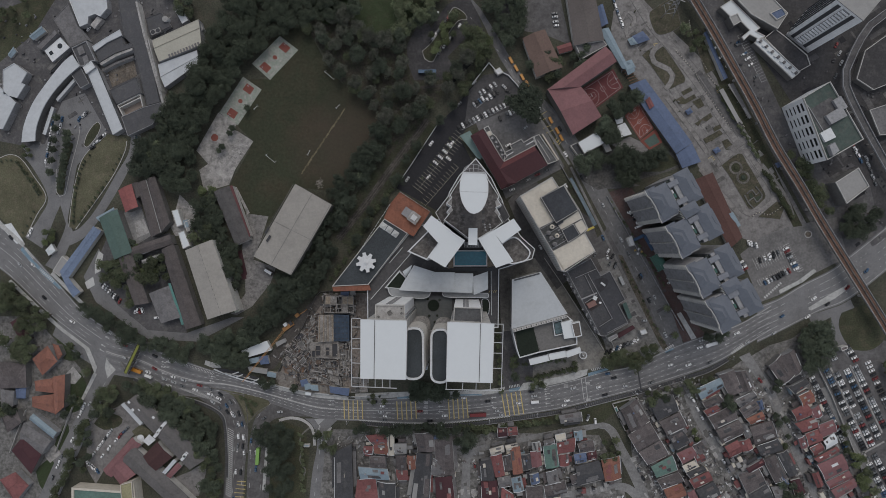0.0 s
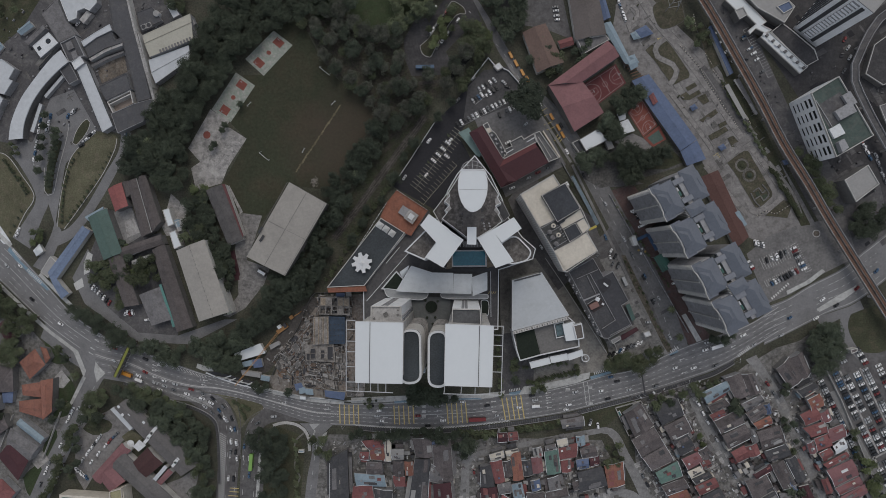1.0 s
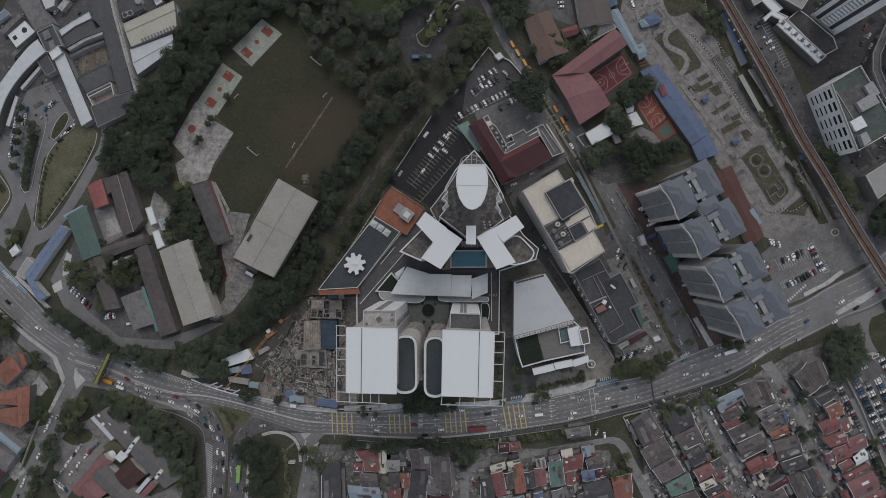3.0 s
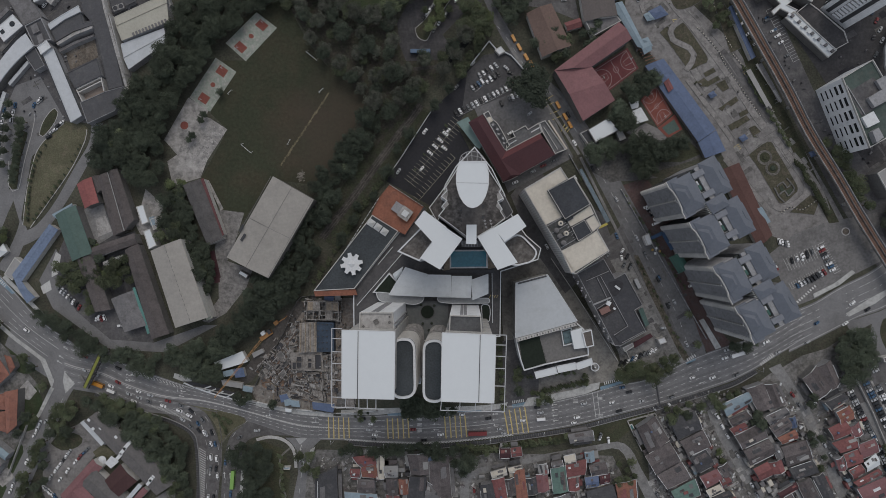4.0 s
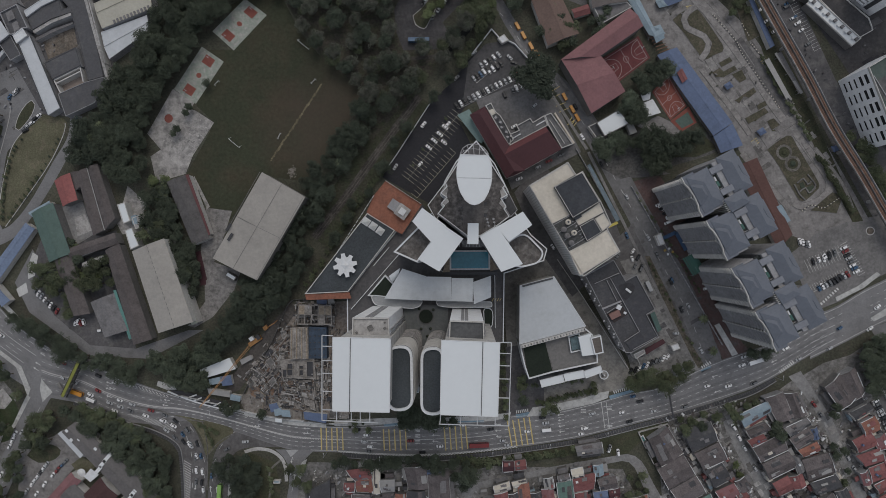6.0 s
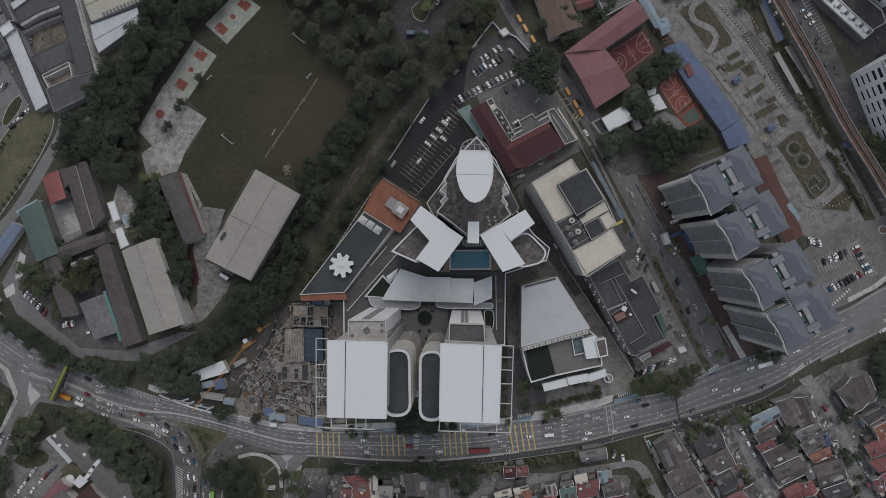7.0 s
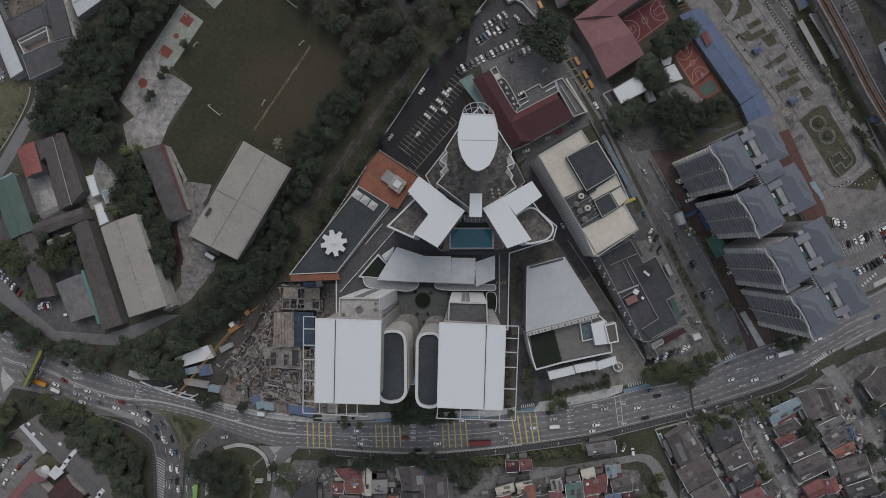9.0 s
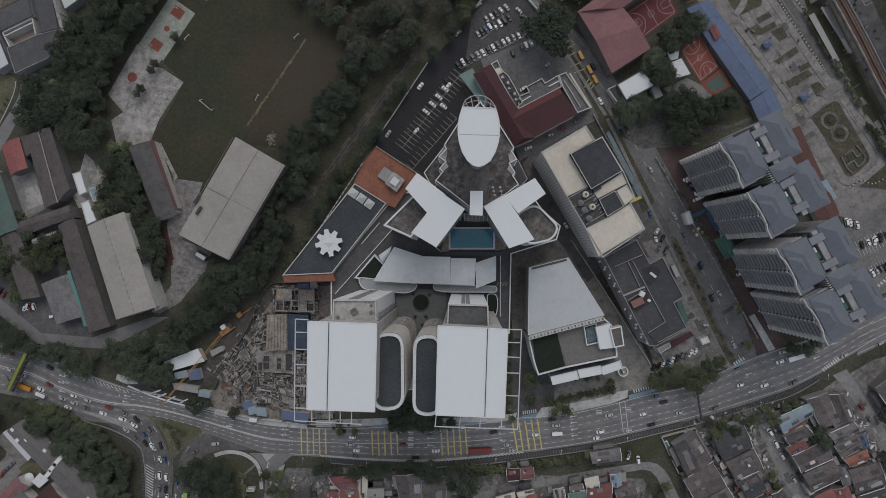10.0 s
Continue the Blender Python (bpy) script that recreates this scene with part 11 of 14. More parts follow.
# pavements, kerbs and the retaining edge
for poly, lab in (([(-158.7, -93.7), (-147.6, -97.2), (-130.2, -100.9), (-131.5, -99.1), (-147.6, -94.7), (-158.1, -91.2)], "white footpath with a kerb"), ([(-114.5, -103.4), (-98.9, -105.6), (-61.6, -106.8), (-55.5, -103.3), (-37, -105.1), (-37, -103.9), (-55.5, -102.4), (-80.2, -105.9), (-98.9, -103.8), (-113, -102.2)], "pale footpath beside the building site"),
                  ([(38, -100.4), (41.6, -94.6), (54.2, -92.6), (72.3, -88.7), (81.2, -85.5), (87.8, -84.2), (87.2, -88.4), (78.3, -91.9), (54.3, -97.4)], "white footpath before the hall"), ([(11.3, -103), (18, -101.1), (28.6, -97.3), (27.7, -100.3), (18, -102.9)], "pale curved footpath"), ([(-191.2, -79.9), (-181, -82.8), (-179.4, -85.3), (-185.7, -85.4), (-192.1, -83)], "white footpath slab"),
                  ([(-347.7, 23.6), (-341.1, 17.3), (-328.1, 5.9), (-330.2, 3.8), (-342.4, 14.3), (-347.7, 18.5)], "white footpath"), ([(-338.8, -20.7), (-314.9, -43), (-299.7, -56.3), (-279, -71.3), (-273, -85.5), (-274.7, -90.6), (-278.2, -81.4), (-282.5, -71.8), (-301.9, -57.6), (-317.1, -44.7), (-341, -22)], "pale footpath at the road bend"), ([(-273, -90.6), (-282.4, -108.7), (-286.6, -115), (-288.4, -113.3), (-284.1, -107.4), (-275.6, -89.7)], "pale footpath down the side road"),
                  ([(-266.1, -79.2), (-258.8, -87.5), (-265.2, -93.8), (-267, -85.5)], "white traffic island"), ([(-100.5, -129.6), (-97.2, -127.5), (-101.3, -139.9), (-103.8, -141.2)], "pale kerb corner"), ([(223.2, -29.6), (238.9, -21.6), (248.7, -13.6), (246.7, -12), (235.7, -20.4), (222.4, -27.2)], "white footpath below the flats"), ([(150.9, -44.2), (153.8, -43), (164.8, -61.4), (161.3, -62.7)], "pale pavement beside the street"),
                  ([(269.4, -23.5), (258.4, -29.5), (242.7, -39.6), (244.7, -41.6), (260.4, -33.5), (270.1, -26.3)], "pale splitter island"), ([(-146.4, -143.4), (-144.8, -143.3), (-146.4, -174.8), (-148.9, -174.8)], "pale bus stop platform")):
    flat("pavement", poly, Z_PAVE, mat("pale_pavement", (0.43, 0.43, 0.42), 0.9, 0.15, 0.6, 0.1, 0.1, (0.3, 0.3, 0.29), 0.4), lab, "pavement")
flat("traffic_island", [(-110.3, -122.2), (-102.5, -122), (-107.4, -126.4)], Z_PAVE, mat("island_paving", (0.36, 0.36, 0.36), 0.9, 0.1, 0.8, 0.1, 0.05), "pale triangular traffic island", "pavement")
PALE_PAVE = mat("pale_pavement", (0.43, 0.43, 0.42))
for line, w, lab in (([(-307.7, -15.8), (-299.6, -23.7), (-289.1, -33.8), (-277.8, -44.8)], 2.6, "pale footpath beside a blue roof"), ([(-174.4, -88.5), (-164.2, -91.6), (-154.7, -94.3), (-145.4, -97.7)], 2.4, "white footpath below the site shelters"), ([(-136.7, -99.6), (-124.2, -102.3), (-108.6, -105.3), (-85.3, -107.1)], 2.2, "white footpath below the site gate")):
    setting("pavement", strip(bmesh.new(), smooth_line(line, 3.0), w, 0.0, 0.27), PALE_PAVE, lab, "pavement")


def comb(line, wide, label):
    """A guard wall along the road: its shading as a flat dark band, with a pale post every few metres."""
    s = smooth_line(line, 1.5)
    b = thing("retaining_edge", label, "barrier", (*s[len(s) // 2], 0.0))
    part("dark_channel", strip(bmesh.new(), s, wide, -0.2, 0.16), WALL_DARK, b)
    part("top_rail", strip(bmesh.new(), s, 0.25, 0.7, 0.95, wide / 2), STEEL, b)
    part("low_wall", strip(bmesh.new(), s, 0.3, 0.0, 0.6, wide / 2), CONCRETE, b)
    bm = bmesh.new()
    for p, q in zip(s, s[1:]):
        d = (q - p).normalized()
        n = Vector((-d.y, d.x))
        bar(bm, (*(p + n * wide / 2), 0.6), (*(p - n * wide / 2), 0.35), 0.26, 0.3)
    tagged(part("railing", bm, CONCRETE_DK, b), "", "", "", "stuff")
    return b


comb([(186.5, -76.4), (173.1, -84.3), (158.4, -89.4), (128.9, -98.8), (99.3, -106.9), (69.4, -114.7), (39.3, -119.8), (9, -124.1), (-21.5, -126.5), (-52.2, -126.2), (-75.4, -124.8)], 2.6, "guard wall with concrete posts and a dark shading band along the trunk road")
comb([(-244.8, -94.1), (-225.4, -101.9), (-209.4, -107.3), (-193.4, -112), (-180.6, -118.9), (-176.7, -127.2), (-175.2, -147.9), (-174.9, -165.9)], 2.4, "guard wall with concrete posts and a dark shading band along the slip road")
for line, m, lab in (([(-163.3, -104.3), (-161, -112.9), (-159.6, -125.3), (-160, -147.6)], CONCRETE_DK, "pale kerb of the verge"), ([(-206.3, -95.7), (-190.3, -98.5), (-174.4, -103.2), (-161.7, -105.2)], CONCRETE_DK, "pale kerb of the verge"), ([(-139, -110), (-152.1, -117.4), (-159, -125.3)], CONCRETE_DK, "pale kerb of the verge")):
    s = smooth_line(line, 2.5)
    setting("kerb", strip(bmesh.new(), s, 0.5, 0.0, 0.3), m, lab, "kerb")

setting("pavement", strip(bmesh.new(), smooth_line([(-136.3, -123.6), (-128.5, -121.6), (-120, -122.7), (-113.7, -126.8), (-110.8, -132.9), (-110.1, -141.5)], 2.0), 2.0, 0.0, 0.24), KERB, "pale curved footpath round the plot", "pavement")
for q in ([(-80.3, -103.4), (-61.7, -102.5), (-40.1, -101.5), (-40.1, -104.6), (-55.5, -106.4), (-80.2, -107.1)], [(-14, -101.4), (11.9, -99.7), (25.6, -98.2), (25.6, -101.6), (11.9, -102.7), (-12.5, -103.5)]):
    flat("pavement", q, 0.19, mat("pale_pavement", (0.43, 0.43, 0.42)), "pale forecourt pavement before the towers", "pavement")
# open retaining bays below the shelters
rbay = thing("retaining_bays", "dark sunken bays between white sloping beams above the road", "retaining wall", (*(-165, -90.7), 0.0))
part("bay_floor", solid([(-183.5, -85.4), (-174, -86.5), (-147.6, -93.2), (-147.3, -97.8), (-161.8, -94.3), (-177.7, -90.3)], 0.0, 0.3), STEEL_DARK, rbay)
part("parapet", strip(bmesh.new(), smooth_line([(-184.8, -86.3), (-173.9, -90.5), (-161.8, -94.3), (-147.3, -97.8)], 3.0), 0.8, 0.0, 0.9), WHITE, rbay)
for a, b in (((-173.9, -90.8), (-166.3, -88.2)), ((-168.8, -92.3), (-163.1, -90)), ((-163.1, -94.1), (-158.1, -91.5)), ((-156.1, -95.5), (-151.1, -92.9))):
    part("sloping_beam", bar(bmesh.new(), (*a, 0.7), (*b, 1.0), 0.8, 0.4), WHITE, rbay)
# footbridge
fb = thing("footbridge", "covered footbridge with a yellow-green roof across the trunk road", "footbridge", (*(-242.2, -77.1), 0.1))
fa, fz = Vector((-246.9, -88.3)), Vector((-235.9, -65.2))
part("deck", bar(bmesh.new(), (*fa, 5.6), (*fz, 5.6), 3.4, 0.5), CONCRETE_DK, fb)
part("roof", bar(bmesh.new(), (*fa, 8.4), (*fz, 8.4), 1.9, 0.2), BRIDGE_YELLOW, fb, "yellow-green sheet roof")
nn = Vector((-(fz - fa).y, (fz - fa).x)).normalized()
for s in (-1.8, 1.8):
    part("truss_rail", bar(bmesh.new(), (*(fa + nn * s), 6.8), (*(fz + nn * s), 6.8), 0.15, 1.2), STEEL_DARK, fb)
    for k in range(9):
        p = fa.lerp(fz, k / 8) + nn * s
        part("truss_post", bar(bmesh.new(), (*p, 5.8), (*p, 8.4), 0.2), STEEL, fb)
for p in (fa, fz, fa.lerp(fz, 0.47)):
    part("pier", box(bmesh.new(), p, (0.9, 0.9, 5.3), 30, 0.1), CONCRETE, fb)
for p, d in ((fa, Vector((-0.75, 0.6))), (fz, Vector((0.8, -0.45)))):
    part("stair", bar(bmesh.new(), (*p, 5.6), (*(p + d * 11), 0.3), 1.8, 0.4), CONCRETE_DK, fb)
# gantry over the trunk road
ga = thing("sign_gantry", "dark sign gantry arm over the trunk road", "gantry", (*(126.6, -101), 0.0))
part("beam", bar(bmesh.new(), (*(123.8, -98.2), 7), (*(120.8, -79.7), 7), 0.8, 0.8), STEEL_DARK, ga)
part("mast", box(bmesh.new(), (123.8, -98.5), (0.6, 0.6, 7), 0, 0), STEEL, ga)
part("mast", box(bmesh.new(), (120.8, -79.4), (0.6, 0.6, 7), 0, 0), STEEL, ga)


def lamp(at, turn):
    b = thing("street_lamp", "grey street lamp with one arm", "street lamp", (*at, 0.1), "street lamps")
    d = Vector((math.cos(radians(turn)), math.sin(radians(turn))))
    part("pole", cyl(bmesh.new(), at, 0.14, 0.1, 9, 8, 0.08), STEEL, b)
    part("arm", bar(bmesh.new(), (*at, 8.9), (at[0] + 2.2 * d.x, at[1] + 2.2 * d.y, 9.2), 0.12), STEEL, b)
    part("head", bar(bmesh.new(), (at[0] + 2.0 * d.x, at[1] + 2.0 * d.y, 9.2), (at[0] + 2.9 * d.x, at[1] + 2.9 * d.y, 9.25), 0.35, 0.15), STEEL_PALE, b)


for x in range(-85, 215, 34):
    p = on_road(x, 1.03)
    lamp(p, 90)
for x in range(-215, -90, 30):
    lamp(on_road(x, -0.03), -80)
# ---------------------------------------------------------------- building site
flat("site_ground", [(-109, -32.3), (-71, -29.8), (-70.8, -46.7), (-80.3, -102.2), (-92.7, -104), (-130.2, -101.5), (-136.6, -90.8), (-130.5, -75.3), (-118.2, -56.5)], 0.05, mat("site_earth", (0.2, 0.17, 0.148), 0.95, 0.35, 0.6, 0.1, 0.4, (0.24, 0.23, 0.215), 0.4), "churned earth and rubble of a building site", "ground")
srng = random.Random(21)
SITE_CONC = mat("raw_site_concrete", (0.265, 0.247, 0.23), 0.92, 0.3, 0.8, 0.12, 0.2, (0.15, 0.135, 0.12), 0.5)
SITE_BROWN = mat("muddy_brown_boards", (0.13, 0.095, 0.075), 0.92, 0.3, 0.9, 0.15, 0.2, (0.17, 0.15, 0.13), 0.4)


def frame_slab(label, quad, z, nu, nv, slab=True):
    """A raw concrete frame: columns, beams and part of a slab."""
    q = [Vector(p) for p in quad]
    b = thing("concrete_frame", label, "concrete frame", (*mid(quad), 0.05), "raw concrete frames")
    at = lambda s, t: q[0] * (1 - s) * (1 - t) + q[1] * s * (1 - t) + q[2] * s * t + q[3] * (1 - s) * t
    for i in range(nu + 1):
        part("beam", bar(bmesh.new(), (*at(i / nu, 0), z), (*at(i / nu, 1), z), 0.6, 0.8), SITE_CONC, b)
        for j in range(nv + 1):
            part("column", box(bmesh.new(), at(i / nu, j / nv), (0.5, 0.5, z - 0.05), 0, 0.05), SITE_CONC, b)
    for j in range(nv + 1):
        part("beam", bar(bmesh.new(), (*at(0, j / nv), z + 0.01), (*at(1, j / nv), z + 0.01), 0.6, 0.8), SITE_CONC, b)
    if slab:
        for i in range(nu):
            for j in range(nv):
                if srng.random() < 0.4:
                    part("slab_bay", solid([tuple(at(i / nu, j / nv)), tuple(at((i + 1) / nu, j / nv)), tuple(at((i + 1) / nu, (j + 1) / nv)), tuple(at(i / nu, (j + 1) / nv))], z + 0.1, z + 0.32), srng.choice((SITE_CONC, BLEACHED, TIMBER)), b)
    return b


frame_slab("raw concrete frame with open bays", [(-100.8, -31.9), (-80.6, -32.3), (-80.5, -43.8), (-101.3, -43.4)], 6, 5, 2)
pit = thing("pit_block", "raw concrete block with square dark shafts", "concrete block", (*(-101.7, -71), 0.05))
part("block", solid([(-112.9, -65.7), (-91.9, -64.2), (-90.6, -77.6), (-111.8, -76.7)], 0.05, 4.0), SITE_CONC, pit)
for q in ([(-108.2, -68.1), (-105.1, -68), (-105.1, -71.1), (-108.2, -71.1)], [(-108.2, -71.7), (-105.1, -71.7), (-105.1, -75), (-108.1, -75.1)], [(-111, -71.8), (-108.8, -71.7), (-108.8, -76), (-110.9, -76)], [(-100.8, -69.2), (-98.6, -69.2), (-98.6, -71), (-100.8, -71)], [(-100.8, -71.9), (-98.6, -71.9), (-98.6, -75), (-100.7, -75)], [(-96.2, -66.7), (-92.5, -66.6), (-92.4, -75.8), (-96.1, -75.8)]):
    # thin dark sheet on the solid block stands in for the shade of a shaft
    part("shaft", solid(q, 4.0, 4.02), STEEL_DARK, pit, "dark sheet standing for the shade inside a shaft")
    part("shaft_rim", ring(inset(ccw(q), -0.35), 4.0, 4.7, 0.35), SITE_CONC, pit)
lot([(-107.1, -31.7), (-102.7, -34.7), (-111.4, -47.2), (-126.8, -67.5), (-139.8, -85.3), (-149.3, -88.6), (-145.6, -79.2), (-130.7, -57.3), (-115.8, -39.5)], mat("site_road_mud", (0.08, 0.073, 0.068), 0.95, 0.3, 0.7, 0.1, 0.3, (0.11, 0.1, 0.09), 0.4), "dark muddy site road", 0.075)
lot([(-141.4, -87.8), (-130.4, -87.6), (-117.8, -92.1), (-99, -97), (-98.9, -103.2), (-117.7, -102.3), (-136.6, -97.6)], mat("pale_site_dust", (0.2, 0.185, 0.17), 0.95, 0.25, 0.6, 0.1, 0.3, (0.12, 0.1, 0.085), 0.4), "pale dusty apron by the site gate", 0.07)
lot([(-130.9, -80.5), (-123.4, -81.5), (-113.9, -86.9), (-115.4, -90.6), (-124.9, -92.1), (-132.2, -88.5), (-133.5, -84.2)], mat("ochre_earth", (0.19, 0.125, 0.088), 0.95, 0.35, 0.6, 0.1, 0.4, (0.14, 0.1, 0.08), 0.4), "ochre heap of dug earth", 0.1)
bd = thing("stepped_slab", "pale ribbed concrete slab on the site", "slab", (*(-100.3, -55.4), 0.05))
part("slab", solid([(-105.9, -45.8), (-94.9, -45.1), (-94.7, -64.4), (-106.3, -65.1)], 0.05, 6.5), SITE_CONC, bd)
for k in range(7):
    a, b = (-105.6, -46.1), (-95.2, -45.7)
    c, d = (-106, -64.8), (-94.7, -64.4)
    f = (k + 0.5) / 7
    p, q = Vector(a).lerp(Vector(b), f), Vector(c).lerp(Vector(d), f)
    part("formwork", bar(bmesh.new(), (*p, 6.7), (*q, 6.7), 0.7, 0.35), SITE_CONC if k % 2 else TIMBER, bd)
dp = thing("formwork_deck", "dark blue formwork deck on the site", "deck", (*(-91.4, -53.9), 0.05))
part("deck", solid([(-94.9, -45.2), (-83.9, -45.6), (-83.7, -64.4), (-94.7, -64.5)], 0.05, 5.6), mat("dark_blue_ply", (0.045, 0.065, 0.095), 0.7, 0.2, 0.6, 0.2, 0.1), dp)
for k in range(20):
    p = Vector((-93.9, -47)).lerp(Vector((-85.4, -46.9)), (k % 4) / 3) + (Vector((-93.8, -63.3)) - Vector((-93.9, -47))) * ((k // 4) / 4.2)
    part("jack", box(bmesh.new(), p, (0.9, 0.6, 0.5), 0, 5.6), ROOF_DARK, dp)
hr = thing("hoarding", "pale site hoarding of upright sheets", "hoarding", (*(-105.9, -30.1), 0.05))
hl = smooth_line([(-71, -34.4), (-71.6, -29.2), (-87.2, -28.4), (-105.9, -29.2), (-109, -32.3), (-118.2, -53.5), (-129, -72.2), (-136.7, -87.7)], 2.6)
for i, (p, q) in enumerate(zip(hl, hl[1:])):
    part("sheet", bar(bmesh.new(), (*p, 1.3), (*q, 1.3), 0.15, 2.4), ROOF_GREY if i % 6 == 3 else CONCRETE_DK, hr)
road_hoard = thing("hoarding", "white site hoarding along the trunk road", "hoarding", (*(-105.2, -104.2), 0.05))
hl = smooth_line([(-55.5, -103), (-80.2, -105.3), (-98.9, -103.8), (-114.6, -102.2), (-130.3, -99.4), (-146, -95.6), (-161.9, -91.9), (-177.7, -88.4)], 2.6)
for i, (p, q) in enumerate(zip(hl, hl[1:])):
    part("sheet", bar(bmesh.new(), (*p, 1.3), (*q, 1.3), 0.15, 2.4), WHITE if i % 5 else ROOF_PALE, road_hoard)
for q, m, h, lab in (([(-98.4, -97.2), (-83.6, -98.7), (-84.5, -104.2), (-97.7, -102)], ROOF_BLUE, 4, "blue sheet-roofed site office"), ([(-120, -93.3), (-115.1, -92), (-113.2, -96.2), (-118.7, -98.1)], ROOF_BLUE, 3.5, "blue tarpaulin-roofed site store"), ([(-116.9, -96.3), (-112.6, -95), (-111.3, -99.2), (-116.2, -100.5)], ROOF_SKY, 3.5, "light blue site cabin"), ([(-112.6, -96.2), (-107, -96.7), (-106.3, -101), (-111.9, -100.4)], ROOF_SKY, 3.5, "light blue site cabin"),
                     ([(-162.7, -72), (-144.1, -64.4), (-140.3, -71.4), (-159.5, -77.2)], ROOF_WHITE, 4.5, "white sheet-roofed workers' shelter"), ([(-157.5, -78), (-150.6, -76.3), (-149.4, -80.3), (-156.8, -81.6)], ROOF_SKY, 3.5, "light blue sheet-roofed shelter"), ([(-150, -76.3), (-143.8, -75.3), (-142.5, -81.4), (-149, -82.1)], ROOF_BLUE, 3.5, "dark blue sheet-roofed shelter"),
                     ([(-158.4, -83.5), (-144.3, -85.4), (-144.3, -89.1), (-157.4, -87.1)], ROOF_PALE, 3.5, "pale ribbed site cabin"), ([(-143.7, -86.9), (-137.4, -88.1), (-138, -91.7), (-144.3, -90.6)], ROOF_SKY, 3.5, "light blue site cabin"), ([(-116.2, -101.7), (-111.9, -102.3), (-112.2, -104.4), (-116.2, -103.9)], ROOF_WHITE, 3, "white site cabin by the road"), ([(-90.4, -28.9), (-84.2, -28.8), (-84.2, -31.8), (-90.4, -31.9)], ROOF_BLUE, 3, "blue site cabin by the hoarding"),
                     ([(-83.6, -28.2), (-79.9, -28.1), (-79.9, -31.8), (-83.6, -31.8)], ROOF_PALE, 3, "pale site cabin by the hoarding"), ([(-138.3, -66), (-131.5, -62.9), (-130.2, -65.3), (-137, -69.1)], ROOF_PALE, 3, "pale sheet roof by the crane")):
    shed(lab, q, h, m, tilt=0.3, name="site_cabin", category="cabin", group="site cabins")

# mobile crane with a long lattice boom
cr = thing("mobile_crane", "orange mobile crane with a long lowered lattice boom", "crane", (*(-129.9, -55.8), 0.05))
c0, c1 = Vector((*(-130.7, -55.7), 3.2)), Vector((*(-157.6, -92.1), 16.0))
part("carrier", box(bmesh.new(), (-129.3, -54.6), (9.0, 2.9, 1.4), 35, 0.6), CRANE_YELLOW, cr)
part("cab", box(bmesh.new(), (-130.8, -52.9), (2.6, 2.4, 2.2), 35, 2.0), WHITE, cr)
part("counterweight", box(bmesh.new(), (-127, -52), (2.2, 2.8, 1.6), 35, 2.0), STEEL_DARK, cr)
dv = (c1 - c0).normalized()
sd = dv.cross(Vector((0, 0, 1))).normalized() * 0.75
up = sd.cross(dv).normalized() * 0.7
boom = part("boom", bar(bmesh.new(), c0 - sd, c1 - sd * 0.4, 0.17), CRANE_YELLOW, cr, "orange lattice boom")
part("chord", bar(bmesh.new(), c0 + sd, c1 + sd * 0.4, 0.17), CRANE_YELLOW, boom)
part("chord", bar(bmesh.new(), c0 + up * 1.6, c1 + up * 0.8, 0.17), CRANE_YELLOW, boom)
for k in range(26):
    f, g = k / 26, (k + 1) / 26
    a, b = c0.lerp(c1, f), c0.lerp(c1, g)
    s, t = (1 - 0.6 * f), (1 - 0.6 * g)
    part("lacing", bar(bmesh.new(), a - sd * s, b + sd * t, 0.1), CRANE_YELLOW, boom)
for s in (-1.5, 1.5):
    for k in range(4):
        p = Vector((-129.7, -54.7)) + Vector((math.cos(radians(35)), math.sin(radians(35)))) * (k - 1.5) * 2.2 + Vector((-math.sin(radians(35)), math.cos(radians(35)))) * s
        part("wheel", cyl(bmesh.new(), p, 0.55, 0.05, 0.65, 10), STEEL_DARK, cr)
ex = thing("excavator", "orange excavator with a bent digging arm", "excavator", (*(-122.6, -45.7), 0.05))
part("tracks", box(bmesh.new(), (-122.6, -46.3), (3.6, 2.6, 0.9), 20, 0.05), STEEL_DARK, ex)
part("house", box(bmesh.new(), (-122.6, -46.3), (2.8, 2.5, 1.7), 40, 0.95), CRANE_YELLOW, ex)
part("arm", bar(bmesh.new(), (*(-120.6, -45.5), 2.2), (*(-116.5, -43.2), 4.2), 0.5), CRANE_YELLOW, ex)
part("dipper", bar(bmesh.new(), (*(-116.5, -43.2), 4.2), (*(-115.7, -41.9), 1.0), 0.4), CRANE_YELLOW, ex)


ALLEYS = [smooth_line(a, 6.0) for a in ([(157.4, -98.4), (164.5, -115.7), (179.5, -141.6), (194.9, -166.7), (207, -194.1)], [(198.2, -73.1), (208.4, -87.5), (217.1, -101.1), (225.7, -121), (234.6, -140.9), (243.6, -160.8), (257.6, -192.5)], [(0.1, -178.2), (0.5, -157), (1.8, -146.4), (10.7, -142.6), (31.1, -137.8), (55.4, -132.3), (87.7, -126.2), (99, -124.4), (105.4, -128.8), (111, -140.5), (118.2, -154.5), (128.2, -176.2)], [(65.5, -175.2), (87.7, -172), (113, -167.9), (125.8, -178.6)])]


